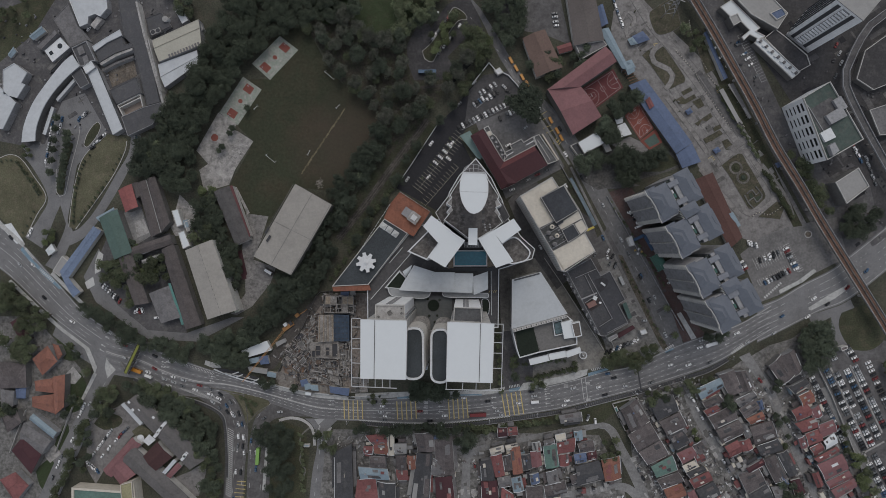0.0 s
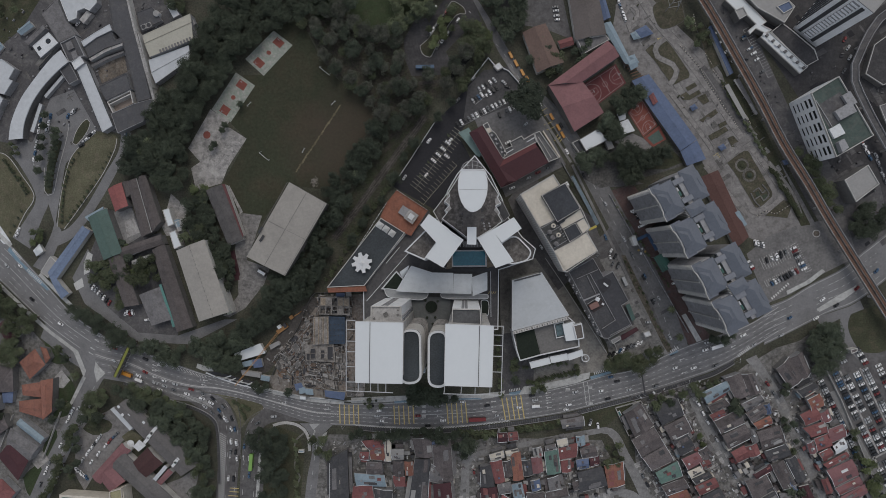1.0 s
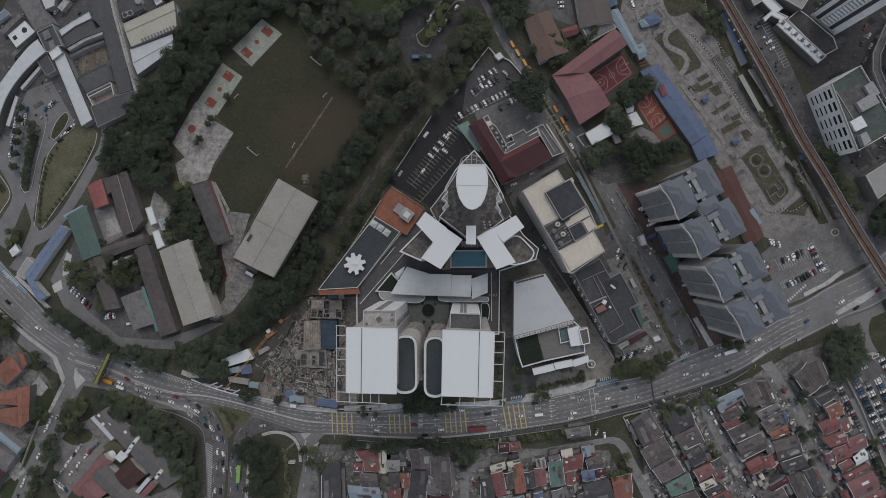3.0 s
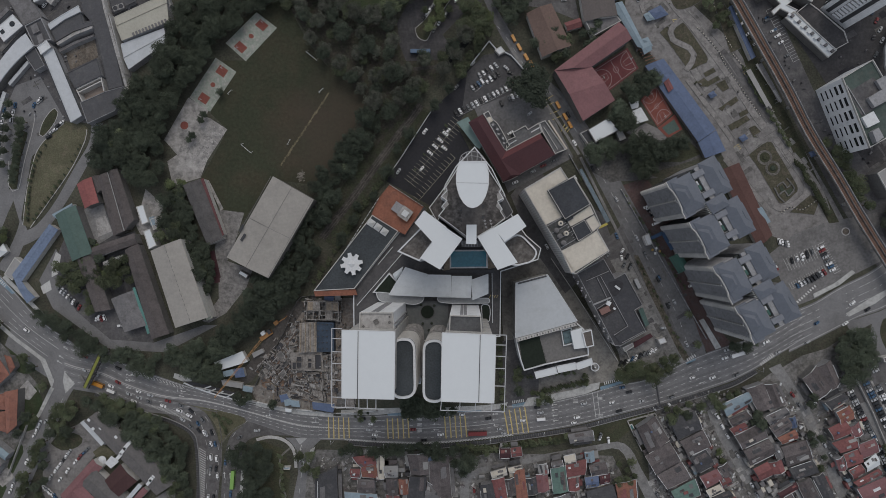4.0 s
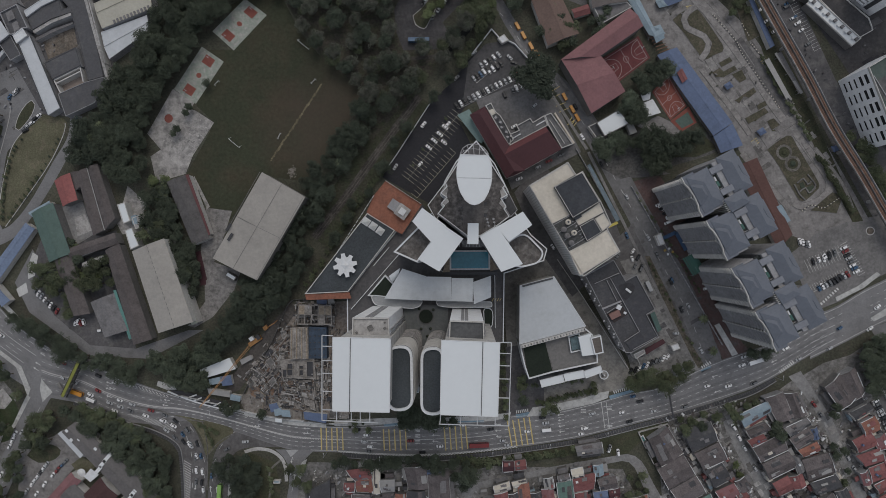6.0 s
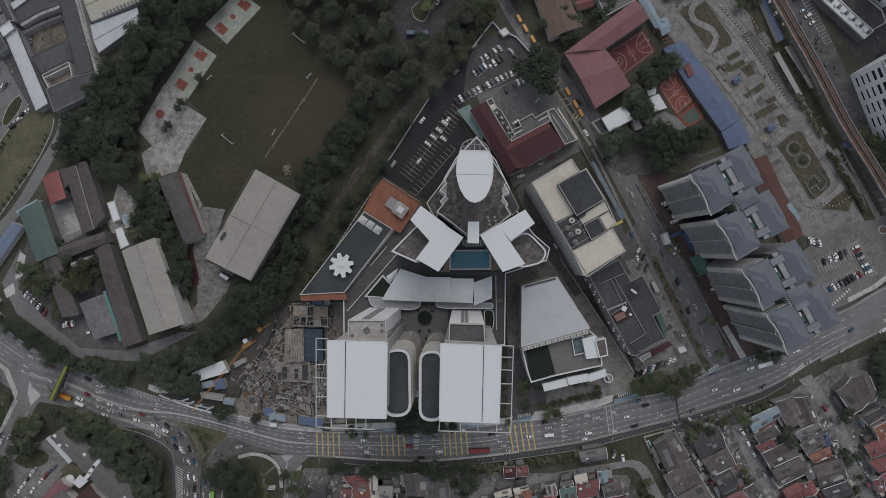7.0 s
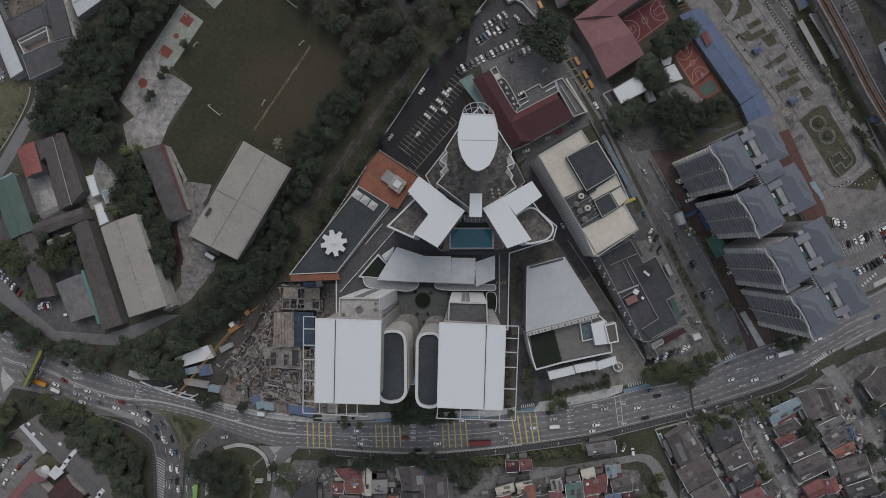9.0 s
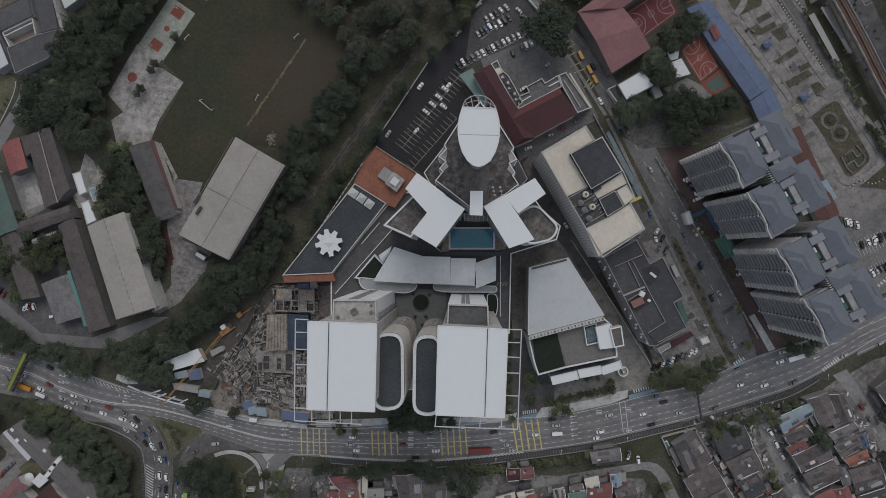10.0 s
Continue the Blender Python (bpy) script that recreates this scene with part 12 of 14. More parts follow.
def scatter(label, poly, n, mats, lo, hi, seed, name, category, z=0.05):
    """Loose building stuff of one material family, in one heap object a material."""
    g = random.Random(seed)
    xs, ys = [p[0] for p in poly], [p[1] for p in poly]
    heaps = [bmesh.new() for _ in mats]
    k = 0
    while k < n:
        p = (g.uniform(min(xs), max(xs)), g.uniform(min(ys), max(ys)))
        if not inside(p, poly):
            continue
        k += 1
        if any((p[0] - q.x) ** 2 + (p[1] - q.y) ** 2 < 26 for a in ALLEYS for q in a):
            continue
        l = g.uniform(*lo)
        box(heaps[g.randrange(len(mats))], p, (l, g.uniform(*hi), g.uniform(0.2, 1.6)), g.choice((0, 52, 52, 90, -38, g.uniform(0, 180))), z)
    b = thing(name, label, category, (*mid(poly), z), "", "stuff")
    for bm, m in zip(heaps, mats):
        part("heap", bm, m, b)


SITE = [(-108.9, -47.2), (-99.5, -44.6), (-71.5, -46.7), (-84.9, -102.3), (-99, -101), (-127.1, -99.3), (-135.1, -90.8), (-128.9, -75.2), (-118.1, -59.6)]
scatter("stacked timber, formwork and rubble on the site", SITE, 420, [SITE_CONC, CONCRETE_DK, CONCRETE_DK, ROOF_GREY, STEEL_DARK, ROOF_BROWN, BLEACHED], (0.3, 1.6), (0.2, 0.7), 3, "site_rubble", "rubble")
scatter("long beams, props and planks lying on the site", SITE, 70, [TIMBER, CONCRETE_DK, CONCRETE, STEEL_DARK], (3.0, 8.0), (0.15, 0.4), 33, "site_beams", "beams", 0.3)
scatter("loose sheets and crates along the site road", [(-118.2, -47.3), (-109, -34.8), (-104.3, -37.8), (-130.4, -84.5), (-135.1, -87.7), (-143.1, -72.4)], 24, [SITE_CONC, ROOF_PALE, CONCRETE_DK, STEEL_DARK], (0.8, 3.0), (0.4, 1.5), 4, "site_stores", "stores")
scatter("washing, tanks and odds and ends in house yards", [(-92.2, -133.6), (2.6, -134.5), (95.8, -135.4), (111.8, -165.5), (115.8, -183.7), (-100.4, -187.2)], 900, [ROOF_PALE, WALL_GREY, ROOF_GREY, CONCRETE, ROOF_BROWN, WALL, WHITE, CONCRETE], (0.4, 2.4), (0.3, 1.4), 5, "yard_clutter", "clutter", 0.02)
scatter("tanks, awnings and odds and ends between terraced houses", [(115.9, -102.8), (155.8, -90.4), (230.9, -77.7), (246.5, -93.6), (281.4, -172.9), (285.2, -188.8), (143.7, -191.2), (119.8, -155.3)], 2600, [ROOF_PALE, WALL_GREY, ROOF_GREY, CONCRETE, ROOF_BROWN, WALL, ROOF_BROWN, WHITE], (0.4, 2.4), (0.3, 1.4), 6, "yard_clutter", "clutter", 0.02)
scatter("stores and planters in the practice ground", [(112.2, 165), (124.3, 177), (162.2, 127.8), (191.8, 75), (211.5, 38.7), (191.8, 42.8), (152.1, 99.6)], 26, [PARKSLAB, CONCRETE_DK, GRASS], (0.6, 2.0), (0.3, 1.0), 8, "ground_clutter", "clutter", 0.05)
scatter("plant and crates along the railway yard", [(162.2, 172.4), (188, 135.6), (211.6, 87), (239, 30.6), (258.5, 2.5), (246.9, 46.6), (227.4, 86.9), (199.9, 135.5), (180.1, 172.1)], 60, [ROOF_DARK, LOT, ROOF_GREY], (0.6, 2.0), (0.4, 1.1), 9, "yard_clutter", "clutter", 0.04)
scatter("plant boxes on the commercial yards", [(203.9, 155.6), (239.3, 122.9), (246.9, 58.6), (262.4, 2.5), (296.7, 6.5), (297.1, 130.3), (247.2, 138.9)], 90, [ROOF_DARK, LOT, ROOF_GREY], (0.6, 2.2), (0.4, 1.2), 10, "yard_clutter", "clutter", 0.03)
scatter("boxes and covers in the office grounds", [(-346.1, 180.2), (-219, 186.6), (-218.9, 161.5), (-244.4, 94.7), (-295.9, 69.8), (-321.8, 78.4), (-347.9, 87)], 140, [WALL_GREY, ROOF_GREY, ROOF_DARK], (0.6, 2.4), (0.4, 1.2), 11, "yard_clutter", "clutter", 0.035)

def footings(label, quad, nu, nv, seed, top=3.2):
    """Half-cast walls, footings and formwork boxes on a loose grid."""
    g = random.Random(seed)
    q = [Vector(p) for p in quad]
    at = lambda s, t: q[0] * (1 - s) * (1 - t) + q[1] * s * (1 - t) + q[2] * s * t + q[3] * (1 - s) * t
    mats = [SITE_CONC, CONCRETE_DK, SITE_CONC, CONCRETE, STEEL_DARK, SITE_BROWN]
    heaps = [bmesh.new() for _ in mats]
    us = sorted([0, 1] + [g.random() for _ in range(nu - 1)])
    vs = sorted([0, 1] + [g.random() for _ in range(nv - 1)])
    for i in range(nu):
        for j in range(nv):
            k = g.choices(range(6), (3, 4, 2, 1.5, 3, 2))[0]
            e = g.uniform(0.02, 0.12)
            a, b, c, d = us[i], us[i + 1], vs[j], vs[j + 1]
            w, h = (b - a) * e, (d - c) * e
            cell = [tuple(at(x, y)) for x, y in ((a + w, c + h), (b - w, c + h), (b - w, d - h), (a + w, d - h))]
            if abs(area2(cell)) < 0.8:
                continue
            z = g.uniform(0.2, top)
            prism(heaps[k], ccw(cell), 0.05, z, True)
            if g.random() < 0.6:
                for m in range(4):
                    bar(heaps[g.choice((0, 2, 2, 3))], (*cell[m], z + 0.2), (*cell[(m + 1) % 4], z + 0.2), g.uniform(0.2, 0.45), g.uniform(0.4, 1.2))
            if g.random() < 0.35:
                p = at(g.uniform(a, b), g.uniform(c, d))
                box(heaps[g.choice((2, 3, 4))], p, (g.uniform(0.6, 1.6), g.uniform(0.4, 1.2), g.uniform(0.4, 1.4)), g.uniform(0, 90), z)
    b = thing("half_cast_footings", label, "footings", (*mid(quad), 0.05), "", "stuff")
    for bm, m in zip(heaps, mats):
        part("cast_pieces", bm, m, b)


def beams(label, quad, n, seed, top=3.0):
    """Crossed beams, props and boards of half-built formwork, along the sides of a quad."""
    g = random.Random(seed)
    q = [Vector(p) for p in quad]
    at = lambda s, t: q[0] * (1 - s) * (1 - t) + q[1] * s * (1 - t) + q[2] * s * t + q[3] * (1 - s) * t
    mats = [SITE_CONC, CONCRETE, CONCRETE_DK, SITE_BROWN, STEEL_DARK, BLEACHED, RUST]
    heaps = [bmesh.new() for _ in mats]
    for _ in range(n // 5):
        c = at(g.random(), g.random())
        turn = math.degrees(math.atan2((q[1] - q[0]).y, (q[1] - q[0]).x)) + g.choice((0, 90))
        box(heaps[g.choices(range(7), (5, 1, 4, 3, 4, 1, 0.1))[0]], c, (g.uniform(1.5, 5.0), g.uniform(1.0, 2.8), g.uniform(0.1, 0.4)), turn, g.uniform(0.05, top * 0.7))
    for _ in range(n // 2):
        s, t = g.random(), g.random()
        long = g.uniform(0.05, 0.4)
        e = (min(1, s + long), t + g.uniform(-0.02, 0.02)) if g.random() < 0.5 else (s + g.uniform(-0.02, 0.02), min(1, t + long))
        z = 0.2 + top * g.random() ** 2
        a, b = at(s, t), at(*e)
        if (b - a).length > 0.6:
            bar(heaps[g.choices(range(7), (5, 4, 4, 4, 2, 1.5, 0.6))[0]], (*a, z), (*b, z + g.uniform(-0.2, 0.2)), g.choice((0.18, 0.25, 0.3, 0.5, 0.8)), g.uniform(0.15, 0.6))
    b = thing("formwork_beams", label, "beams", (*mid(quad), 0.05), "", "stuff")
    for bm, m in zip(heaps, mats):
        part("beam_stack", bm, m, b)


beams("crossed beams and boards of sloping formwork", [(-137.2, -78), (-126.7, -64.8), (-112.8, -74.3), (-123, -87.4)], 300, 81)
beams("props and boards beside the site road", [(-123, -62.3), (-109.8, -46.7), (-107.3, -62.6), (-116.7, -74.4)], 200, 82)
beams("muddy boards and bars before the shafts", [(-113.6, -75.9), (-91, -75.4), (-91.7, -89.8), (-113.5, -86.7)], 330, 83)
beams("beams and stacked bars below the tower", [(-94, -65.2), (-82.9, -65), (-82.8, -90.2), (-93, -89.6)], 300, 84, 4.0)
beams("boards and bars round the upper frame", [(-104.1, -29.7), (-79, -29.5), (-78.9, -44.8), (-103.9, -45.1)], 240, 85, 5.0)
beams("planks and bars by the site gate", [(-130.8, -87), (-113.5, -86.7), (-91.7, -99.9), (-119.8, -94.4)], 160, 86, 0.8)
def half_walls(label, quad, nu, nv, seed, top=3.0):
    """Half-built concrete walls and starter columns along two directions."""
    g = random.Random(seed)
    q = [Vector(p) for p in quad]
    at = lambda s, t: q[0] * (1 - s) * (1 - t) + q[1] * s * (1 - t) + q[2] * s * t + q[3] * (1 - s) * t
    mats = [CONCRETE, BLEACHED, SITE_CONC, SITE_BROWN]
    heaps = [bmesh.new() for _ in mats]
    for i in range(nu + 1):
        for j in range(nv + 1):
            s, t = min(1, max(0, (i + g.uniform(-0.2, 0.2)) / nu)), min(1, max(0, (j + g.uniform(-0.2, 0.2)) / nv))
            z = g.uniform(0.8, top)
            if g.random() < 0.62 and i < nu:
                bar(heaps[g.choices(range(4), (3, 3, 2, 1))[0]], (*at(s, t), z / 2), (*at(min(1, s + g.uniform(0.5, 1.0) / nu), t), z / 2), g.choice((0.25, 0.35, 0.6)), z)
            if g.random() < 0.62 and j < nv:
                bar(heaps[g.choices(range(4), (3, 3, 2, 1))[0]], (*at(s, t), z / 2), (*at(s, min(1, t + g.uniform(0.5, 1.0) / nv)), z / 2), g.choice((0.25, 0.35, 0.6)), z + 0.02)
            if g.random() < 0.4:
                box(heaps[0], at(s, t), (0.7, 0.7, z + 0.8), 0, 0.05)
    b = thing("half_built_walls", label, "walls", (*mid(quad), 0.05), "", "stuff")
    for bm, m in zip(heaps, mats):
        part("wall_run", bm, m, b)


half_walls("half-built pale walls on a sloping plot", [(-134.9, -74.8), (-123, -61), (-107.3, -71.1), (-116.7, -86.7)], 7, 5, 87, 3.2)
half_walls("half-built pale walls before the shafts", [(-112, -75.9), (-84, -73.7), (-83.9, -92.6), (-104.8, -89.5)], 9, 6, 88, 3.4)
half_walls("half-built pale walls round the upper frame", [(-102.5, -31.8), (-81.2, -31.6), (-81.1, -43.6), (-102.4, -43.8)], 6, 4, 89, 7.0)
half_walls("half-built pale walls beside the shafts", [(-114.4, -46.5), (-106.6, -44.9), (-106, -70.7), (-119, -71)], 3, 8, 90, 3.0)
lot([(-122.1, -81.5), (-117, -78.9), (-104.5, -87.3), (-90.7, -96.2), (-94.5, -101.8), (-107.6, -93.5)], mat("pale_site_dust", (0.2, 0.185, 0.17)), "pale dusty track across the site", 0.09)
footings("half-cast concrete walls and timber formwork", [(-131, -74.3), (-116.7, -61.2), (-107.9, -71.5), (-122.1, -87)], 8, 7, 51)
footings("half-cast footings and dark open shafts", [(-111.6, -78.3), (-92.4, -78.6), (-89.1, -98.1), (-107.7, -89.9)], 9, 7, 52)
footings("half-cast footings beside the tower frame", [(-91.9, -66.4), (-83.8, -66.3), (-84.2, -90.7), (-92.2, -89.6)], 5, 9, 53)
footings("half-cast basement walls by the upper hoarding", [(-103.3, -32.1), (-80.4, -31.3), (-79.7, -45.4), (-103.2, -44.4)], 9, 5, 55, 4.0)
footings("low forecourt formwork before the tower", [(-83.6, -91.3), (-70.6, -91.1), (-70.5, -102.1), (-83.5, -102.3)], 5, 4, 56, 1.0)
def patches(label, poly, n, mats, lo, hi, turns, z, seed):
    """Repair patches, slabs and stains laid thinly on a paved area."""
    g = random.Random(seed)
    xs, ys = [p[0] for p in poly], [p[1] for p in poly]
    sheets = [bmesh.new() for _ in mats]
    k = 0
    for _ in range(n * 12):
        p = (g.uniform(min(xs), max(xs)), g.uniform(min(ys), max(ys)))
        if k >= n or not inside(p, poly):
            continue
        k += 1
        w, d, a = g.uniform(*lo), g.uniform(*hi), radians(g.choice(turns) + g.uniform(-4, 4))
        c, s = math.cos(a), math.sin(a)
        r = [(p[0] + c * x - s * y, p[1] + s * x + c * y) for x, y in ((-w, -d * g.uniform(0.7, 1)), (w, -d), (w * g.uniform(0.7, 1), d), (-w, d))]
        prism(sheets[g.randrange(len(mats))], r, z - 0.03, z + 0.0007 * k, True)
    b = thing("ground_patches", label, "paving patches", (*mid(poly), z), "", "stuff")
    for bm, m in zip(sheets, mats):
        part("patch", bm, m, b)


SLAB_PALE = mat("pale_slab_repair", (0.25, 0.24, 0.23), 0.9, 0.2, 0.8, 0.15, 0.1, (0.17, 0.165, 0.16), 0.4)
SLAB_DARK = mat("dark_slab_repair", (0.12, 0.115, 0.11), 0.9, 0.25, 0.8, 0.15, 0.1)
PRACTICE = [(112.2, 169.1), (124.3, 177), (148.2, 156.4), (171.3, 131.8), (195, 97.2), (214.7, 64.8), (230.4, 38.6), (223.3, 26.6), (203.6, 22.6), (191.7, 34.7), (176.7, 59), (152.1, 97.6), (124.2, 136.4)]
patches("worn and repaired slabs of the practice ground", PRACTICE, 150, [SLAB_PALE, SLAB_PALE, SLAB_DARK, PARKSLAB], (1.0, 4.5), (0.3, 2.2), (-54, -54, 36), 0.09, 61)
patches("thin worn lines on the practice ground", PRACTICE, 24, [SLAB_PALE, SLAB_DARK], (3.0, 9.0), (0.1, 0.22), (-54, -54, 36), 0.21, 62)
for q, n, seed, turns in (([(115.9, -102.8), (155.8, -90.4), (167.7, -114.4), (191.3, -166.4), (203.1, -194.2), (131.7, -195.5), (119.8, -155.3)], 150, 63, (-60, 30)), ([(195.4, -82), (238.7, -101.7), (269.8, -153.2), (285.2, -188.8), (199.1, -194.3), (175.5, -142.5), (165.7, -106.4)], 230, 64, (-60, 30)), ([(-96.3, -135.7), (2.6, -134.5), (95.8, -137.4), (111.8, -167.6), (115.7, -195.8), (-104.6, -199.7)], 230, 65, (8, 98))):
    patches("concrete aprons and driveways in house yards", q, n, [SLAB_PALE, CONCRETE, SLAB_DARK], (0.8, 3.2), (0.6, 2.0), turns, 0.05, seed)
patches("repaired asphalt of the commercial yards", [(192, 171.9), (231.4, 119), (246.9, 50.6), (270.2, 2.5), (297.5, 10.4), (298, 170.3)], 70, [SLAB_DARK, LOT, ASPHALT_NEW], (1.0, 7.0), (0.2, 2.4), (-58, 32), 0.075, 66)
patches("repaired paving of the office grounds", [(-348.1, 137.8), (-219, 186.6), (-218.9, 161.5), (-244.4, 94.7), (-295.9, 69.8), (-321.8, 78.4), (-347.9, 87)], 60, [SLAB_DARK, SLAB_PALE, LOT], (0.8, 5.0), (0.2, 1.8), (-58, 32), 0.085, 67)
patches("repaired paving round the dark offices", [(67.3, -8.8), (110.6, 24.8), (140.5, -20.3), (156.9, -62.1), (125.9, -74.6), (102.1, -68.9)], 40, [SLAB_DARK, LOT, ASPHALT_OLD_SHADED], (0.8, 4.0), (0.2, 1.6), (-62, 28), 0.09, 68)


COURT_SLABS = [(-189.1, 69.7), (-184.6, 75.9), (-172.8, 82.3), (-164.3, 86.6), (-156.9, 80.4), (-169.4, 60.4)]
patches("stained and repaired slabs of an old court", COURT_SLABS, 120, [SLAB_PALE, BLEACHED, BLEACHED], (0.4, 1.8), (0.2, 0.9), (-36, 54), 0.16, 78)
def outhouses(label, poly, n, turn, seed):
    """Low sheds, porches and awnings crowded behind and between the houses."""
    g = random.Random(seed)
    xs, ys = [p[0] for p in poly], [p[1] for p in poly]
    tones = [ROOF_GREY, ROOF_DARK, ROOF_BROWN, ROOF_PALE, ROOF_CREAM, ROOF_RED, ROOF_SKY]
    sheets = [bmesh.new() for _ in tones]
    k = 0
    while k < n:
        p = (g.uniform(min(xs), max(xs)), g.uniform(min(ys), max(ys)))
        if not inside(p, poly):
            continue
        k += 1
        w, d, a = g.uniform(0.9, 2.6), g.uniform(0.7, 1.7), radians(turn + g.uniform(-4, 4))
        c, s = math.cos(a), math.sin(a)
        r = [(p[0] + c * x - s * y, p[1] + s * x + c * y) for x, y in ((-w, -d), (w, -d), (w, d), (-w, d))]
        prism(sheets[g.choices(range(7), (5, 4, 5, 4, 2, 2, 1))[0]], r, 0.02, g.uniform(2.3, 4.2), True)
    b = thing("outhouses", label, "sheds", (*mid(poly), 0.02), "", "stuff")
    for bm, m in zip(sheets, tones):
        part("outhouse", bm, m, b)


for q, n, turn, seed in (([(113.8, -117), (149.8, -104.5), (176.3, -162.6), (179.4, -176.6), (145.7, -177.1)], 150, -60, 71), ([(169.7, -108.4), (205.3, -98), (224.8, -137.8), (240.4, -173.6), (195.2, -176.3), (181.5, -142.4)], 220, -60, 72), ([(228.9, -97.8), (244.6, -93.6), (265.9, -141.3), (277.5, -173), (252.2, -175.4), (234.7, -133.7)], 150, -60, 73), ([(10.7, -140.5), (95.8, -133.4), (107.8, -167.6), (71.6, -178.3), (10.7, -179.3)], 80, 8, 74), ([(-93.8, -141.9), (-9.7, -133.4), (-7.7, -179.6), (-93.8, -181)], 70, 3, 75)):
    outhouses("crowded sheds and lean-to roofs behind terraced houses", q, n, turn, seed)
# playing field: worn strip, goals, bare patch
wr = random.Random(4)
bm = bmesh.new()
fa, fb2 = Vector((-88.4, 104.1)), Vector((-119.9, 57.6))
for k in range(150):
    p = fa.lerp(fb2, (k + wr.uniform(-0.6, 0.6)) / 149)
    cyl(bm, (p.x + wr.uniform(-0.35, 0.35), p.y + wr.uniform(-0.35, 0.35)), wr.uniform(0.25, 0.7), 0.05, 0.08 + 0.0004 * k, 7)
tagged(setting("bare_patches", bm, mat("yellow_earth", (0.15, 0.128, 0.083), 0.95, 0.35, 0.9, 0.1, 0.3), "worn bare strip of earth across the field", "earth"), "", "", "", "stuff")
bm = bmesh.new()
for k in range(110):
    c = (-106.7, 50.4)
    cyl(bm, (c[0] + wr.gauss(0, 1.1), c[1] + wr.gauss(0, 1.7)), wr.uniform(0.12, 0.42), 0.05, 0.08 + 0.0006 * k, 7)
tagged(setting("bare_patches", bm, mat("pale_sand", (0.19, 0.175, 0.155), 0.95, 0.3, 0.8, 0.1, 0.2), "pale bare patch of sand on the field", "earth"), "", "", "", "stuff")
for a, b in (((-146, 70.8), (-139.6, 65.5)), ((-154.8, 104.3), (-152.3, 106.8)), ((-94.1, 104.6), (-91.6, 107.1)), ((-115, 70.7), (-113.4, 73.8)), ((-102.8, 131.5), (-96.2, 126))):
    gl = thing("goal_frame", "white goal frame on the field", "goal", (*a, 0.05), "goal frames")
    d = (Vector(b) - Vector(a)).normalized()
    n = Vector((-d.y, d.x))
    for p in (Vector(a), Vector(b)):
        part("post", bar(bmesh.new(), (*p, 0.05), (*p, 2.3), 0.16), WHITE, gl)
        part("stay", bar(bmesh.new(), (*p, 2.3), (*(p + n * 1.6), 0.1), 0.1), WHITE, gl)
    part("crossbar", bar(bmesh.new(), (*a, 2.3), (*b, 2.3), 0.2), WHITE, gl)

# practice-ground course: lanes, kerb blocks, beds
PALE_LANE = mat("pale_lane_concrete", (0.245, 0.232, 0.224), 0.9, 0.2, 0.7, 0.1, 0.1, (0.15, 0.143, 0.137), 0.4)
PARK_BED = mat("trodden_bed_grass", (0.07, 0.067, 0.046), 0.95, 0.3, 0.9, 0.1, 0.4, (0.105, 0.09, 0.07), 0.45)


def bed(poly, label="small grass bed on the practice ground", round_off=False):
    """A low bed of worn grass inside a dull kerb."""
    if round_off:
        poly = [tuple(p) for p in smooth_line(poly + poly[:1], 2.0)[:-1]]
    b = thing("grass_bed", label, "grass bed", (*mid(poly), 0.05), "practice-ground beds")
    part("kerb", solid(inset(ccw(poly), -0.25), 0.05, 0.24), CONCRETE_DK, b)
    part("grass", solid(ccw(poly), 0.05, 0.3), PARK_BED, b)
    return b


def lane(line, w, material, z, label="worn driving-practice lane"):
    s = smooth_line(line, 2.5)
    setting("path", strip(bmesh.new(), s, w, 0.02, z), material, label, "path")
    for side in (w / 2 + 0.12, -w / 2 - 0.12):
        setting("kerb", strip(bmesh.new(), s, 0.22, 0.02, z + 0.06, side), CONCRETE_DK, "low kerb beside a practice lane", "kerb")


bed([(126.8, 141), (131.9, 145.3), (139.1, 148.1), (143.1, 145.6), (150.3, 135), (157.1, 123.2), (151.9, 119.5), (145.6, 116.5), (142.4, 120.2), (136.8, 128.3), (132, 134.9)], "large dry lawn with a winding path", True)
lane([(140.7, 148.9), (135.8, 145.6), (133.5, 140.8), (135.1, 136.4), (139.9, 133.5), (145.5, 130.6), (148.3, 126.5), (147.1, 121.7), (143.2, 116.5)], 3.4, PALE_LANE, 0.4, "pale winding path through a lawn")
lane([(119.9, 184.7), (128.8, 170.5), (138, 156.9), (147.9, 145.9), (157.8, 132.4), (167.7, 118.6), (176.4, 105.2), (187.4, 87.8), (193.3, 79.7)], 6.0, PALE_LANE, 0.16, "wide pale concrete lane of the practice ground")
lane([(165.3, 128.3), (173.2, 117.7), (181.5, 105.5), (191.4, 90.1), (196, 83.7)], 5.6, ASPHALT_OLD_SHADED, 0.2, "worn lane between kerb blocks")
lane([(199.9, 71.5), (208.9, 58.6), (215.5, 49.7), (219.8, 40.5), (215.5, 32.5), (205.1, 27.3), (198.5, 29.8)], 4.6, PALE_LANE, 0.2, "pale lane round the ring garden")
lane([(167.8, 59.7), (176.4, 48.8), (185.4, 37.9), (195.3, 26.5)], 3.4, PALE_LANE, 0.22, "pale lane along the flats' fence")
lane([(144, 110.9), (153.9, 97.4), (163.1, 84.8), (172.5, 71)], 3.0, PALE_LANE, 0.24, "pale lane beside the blue shed")
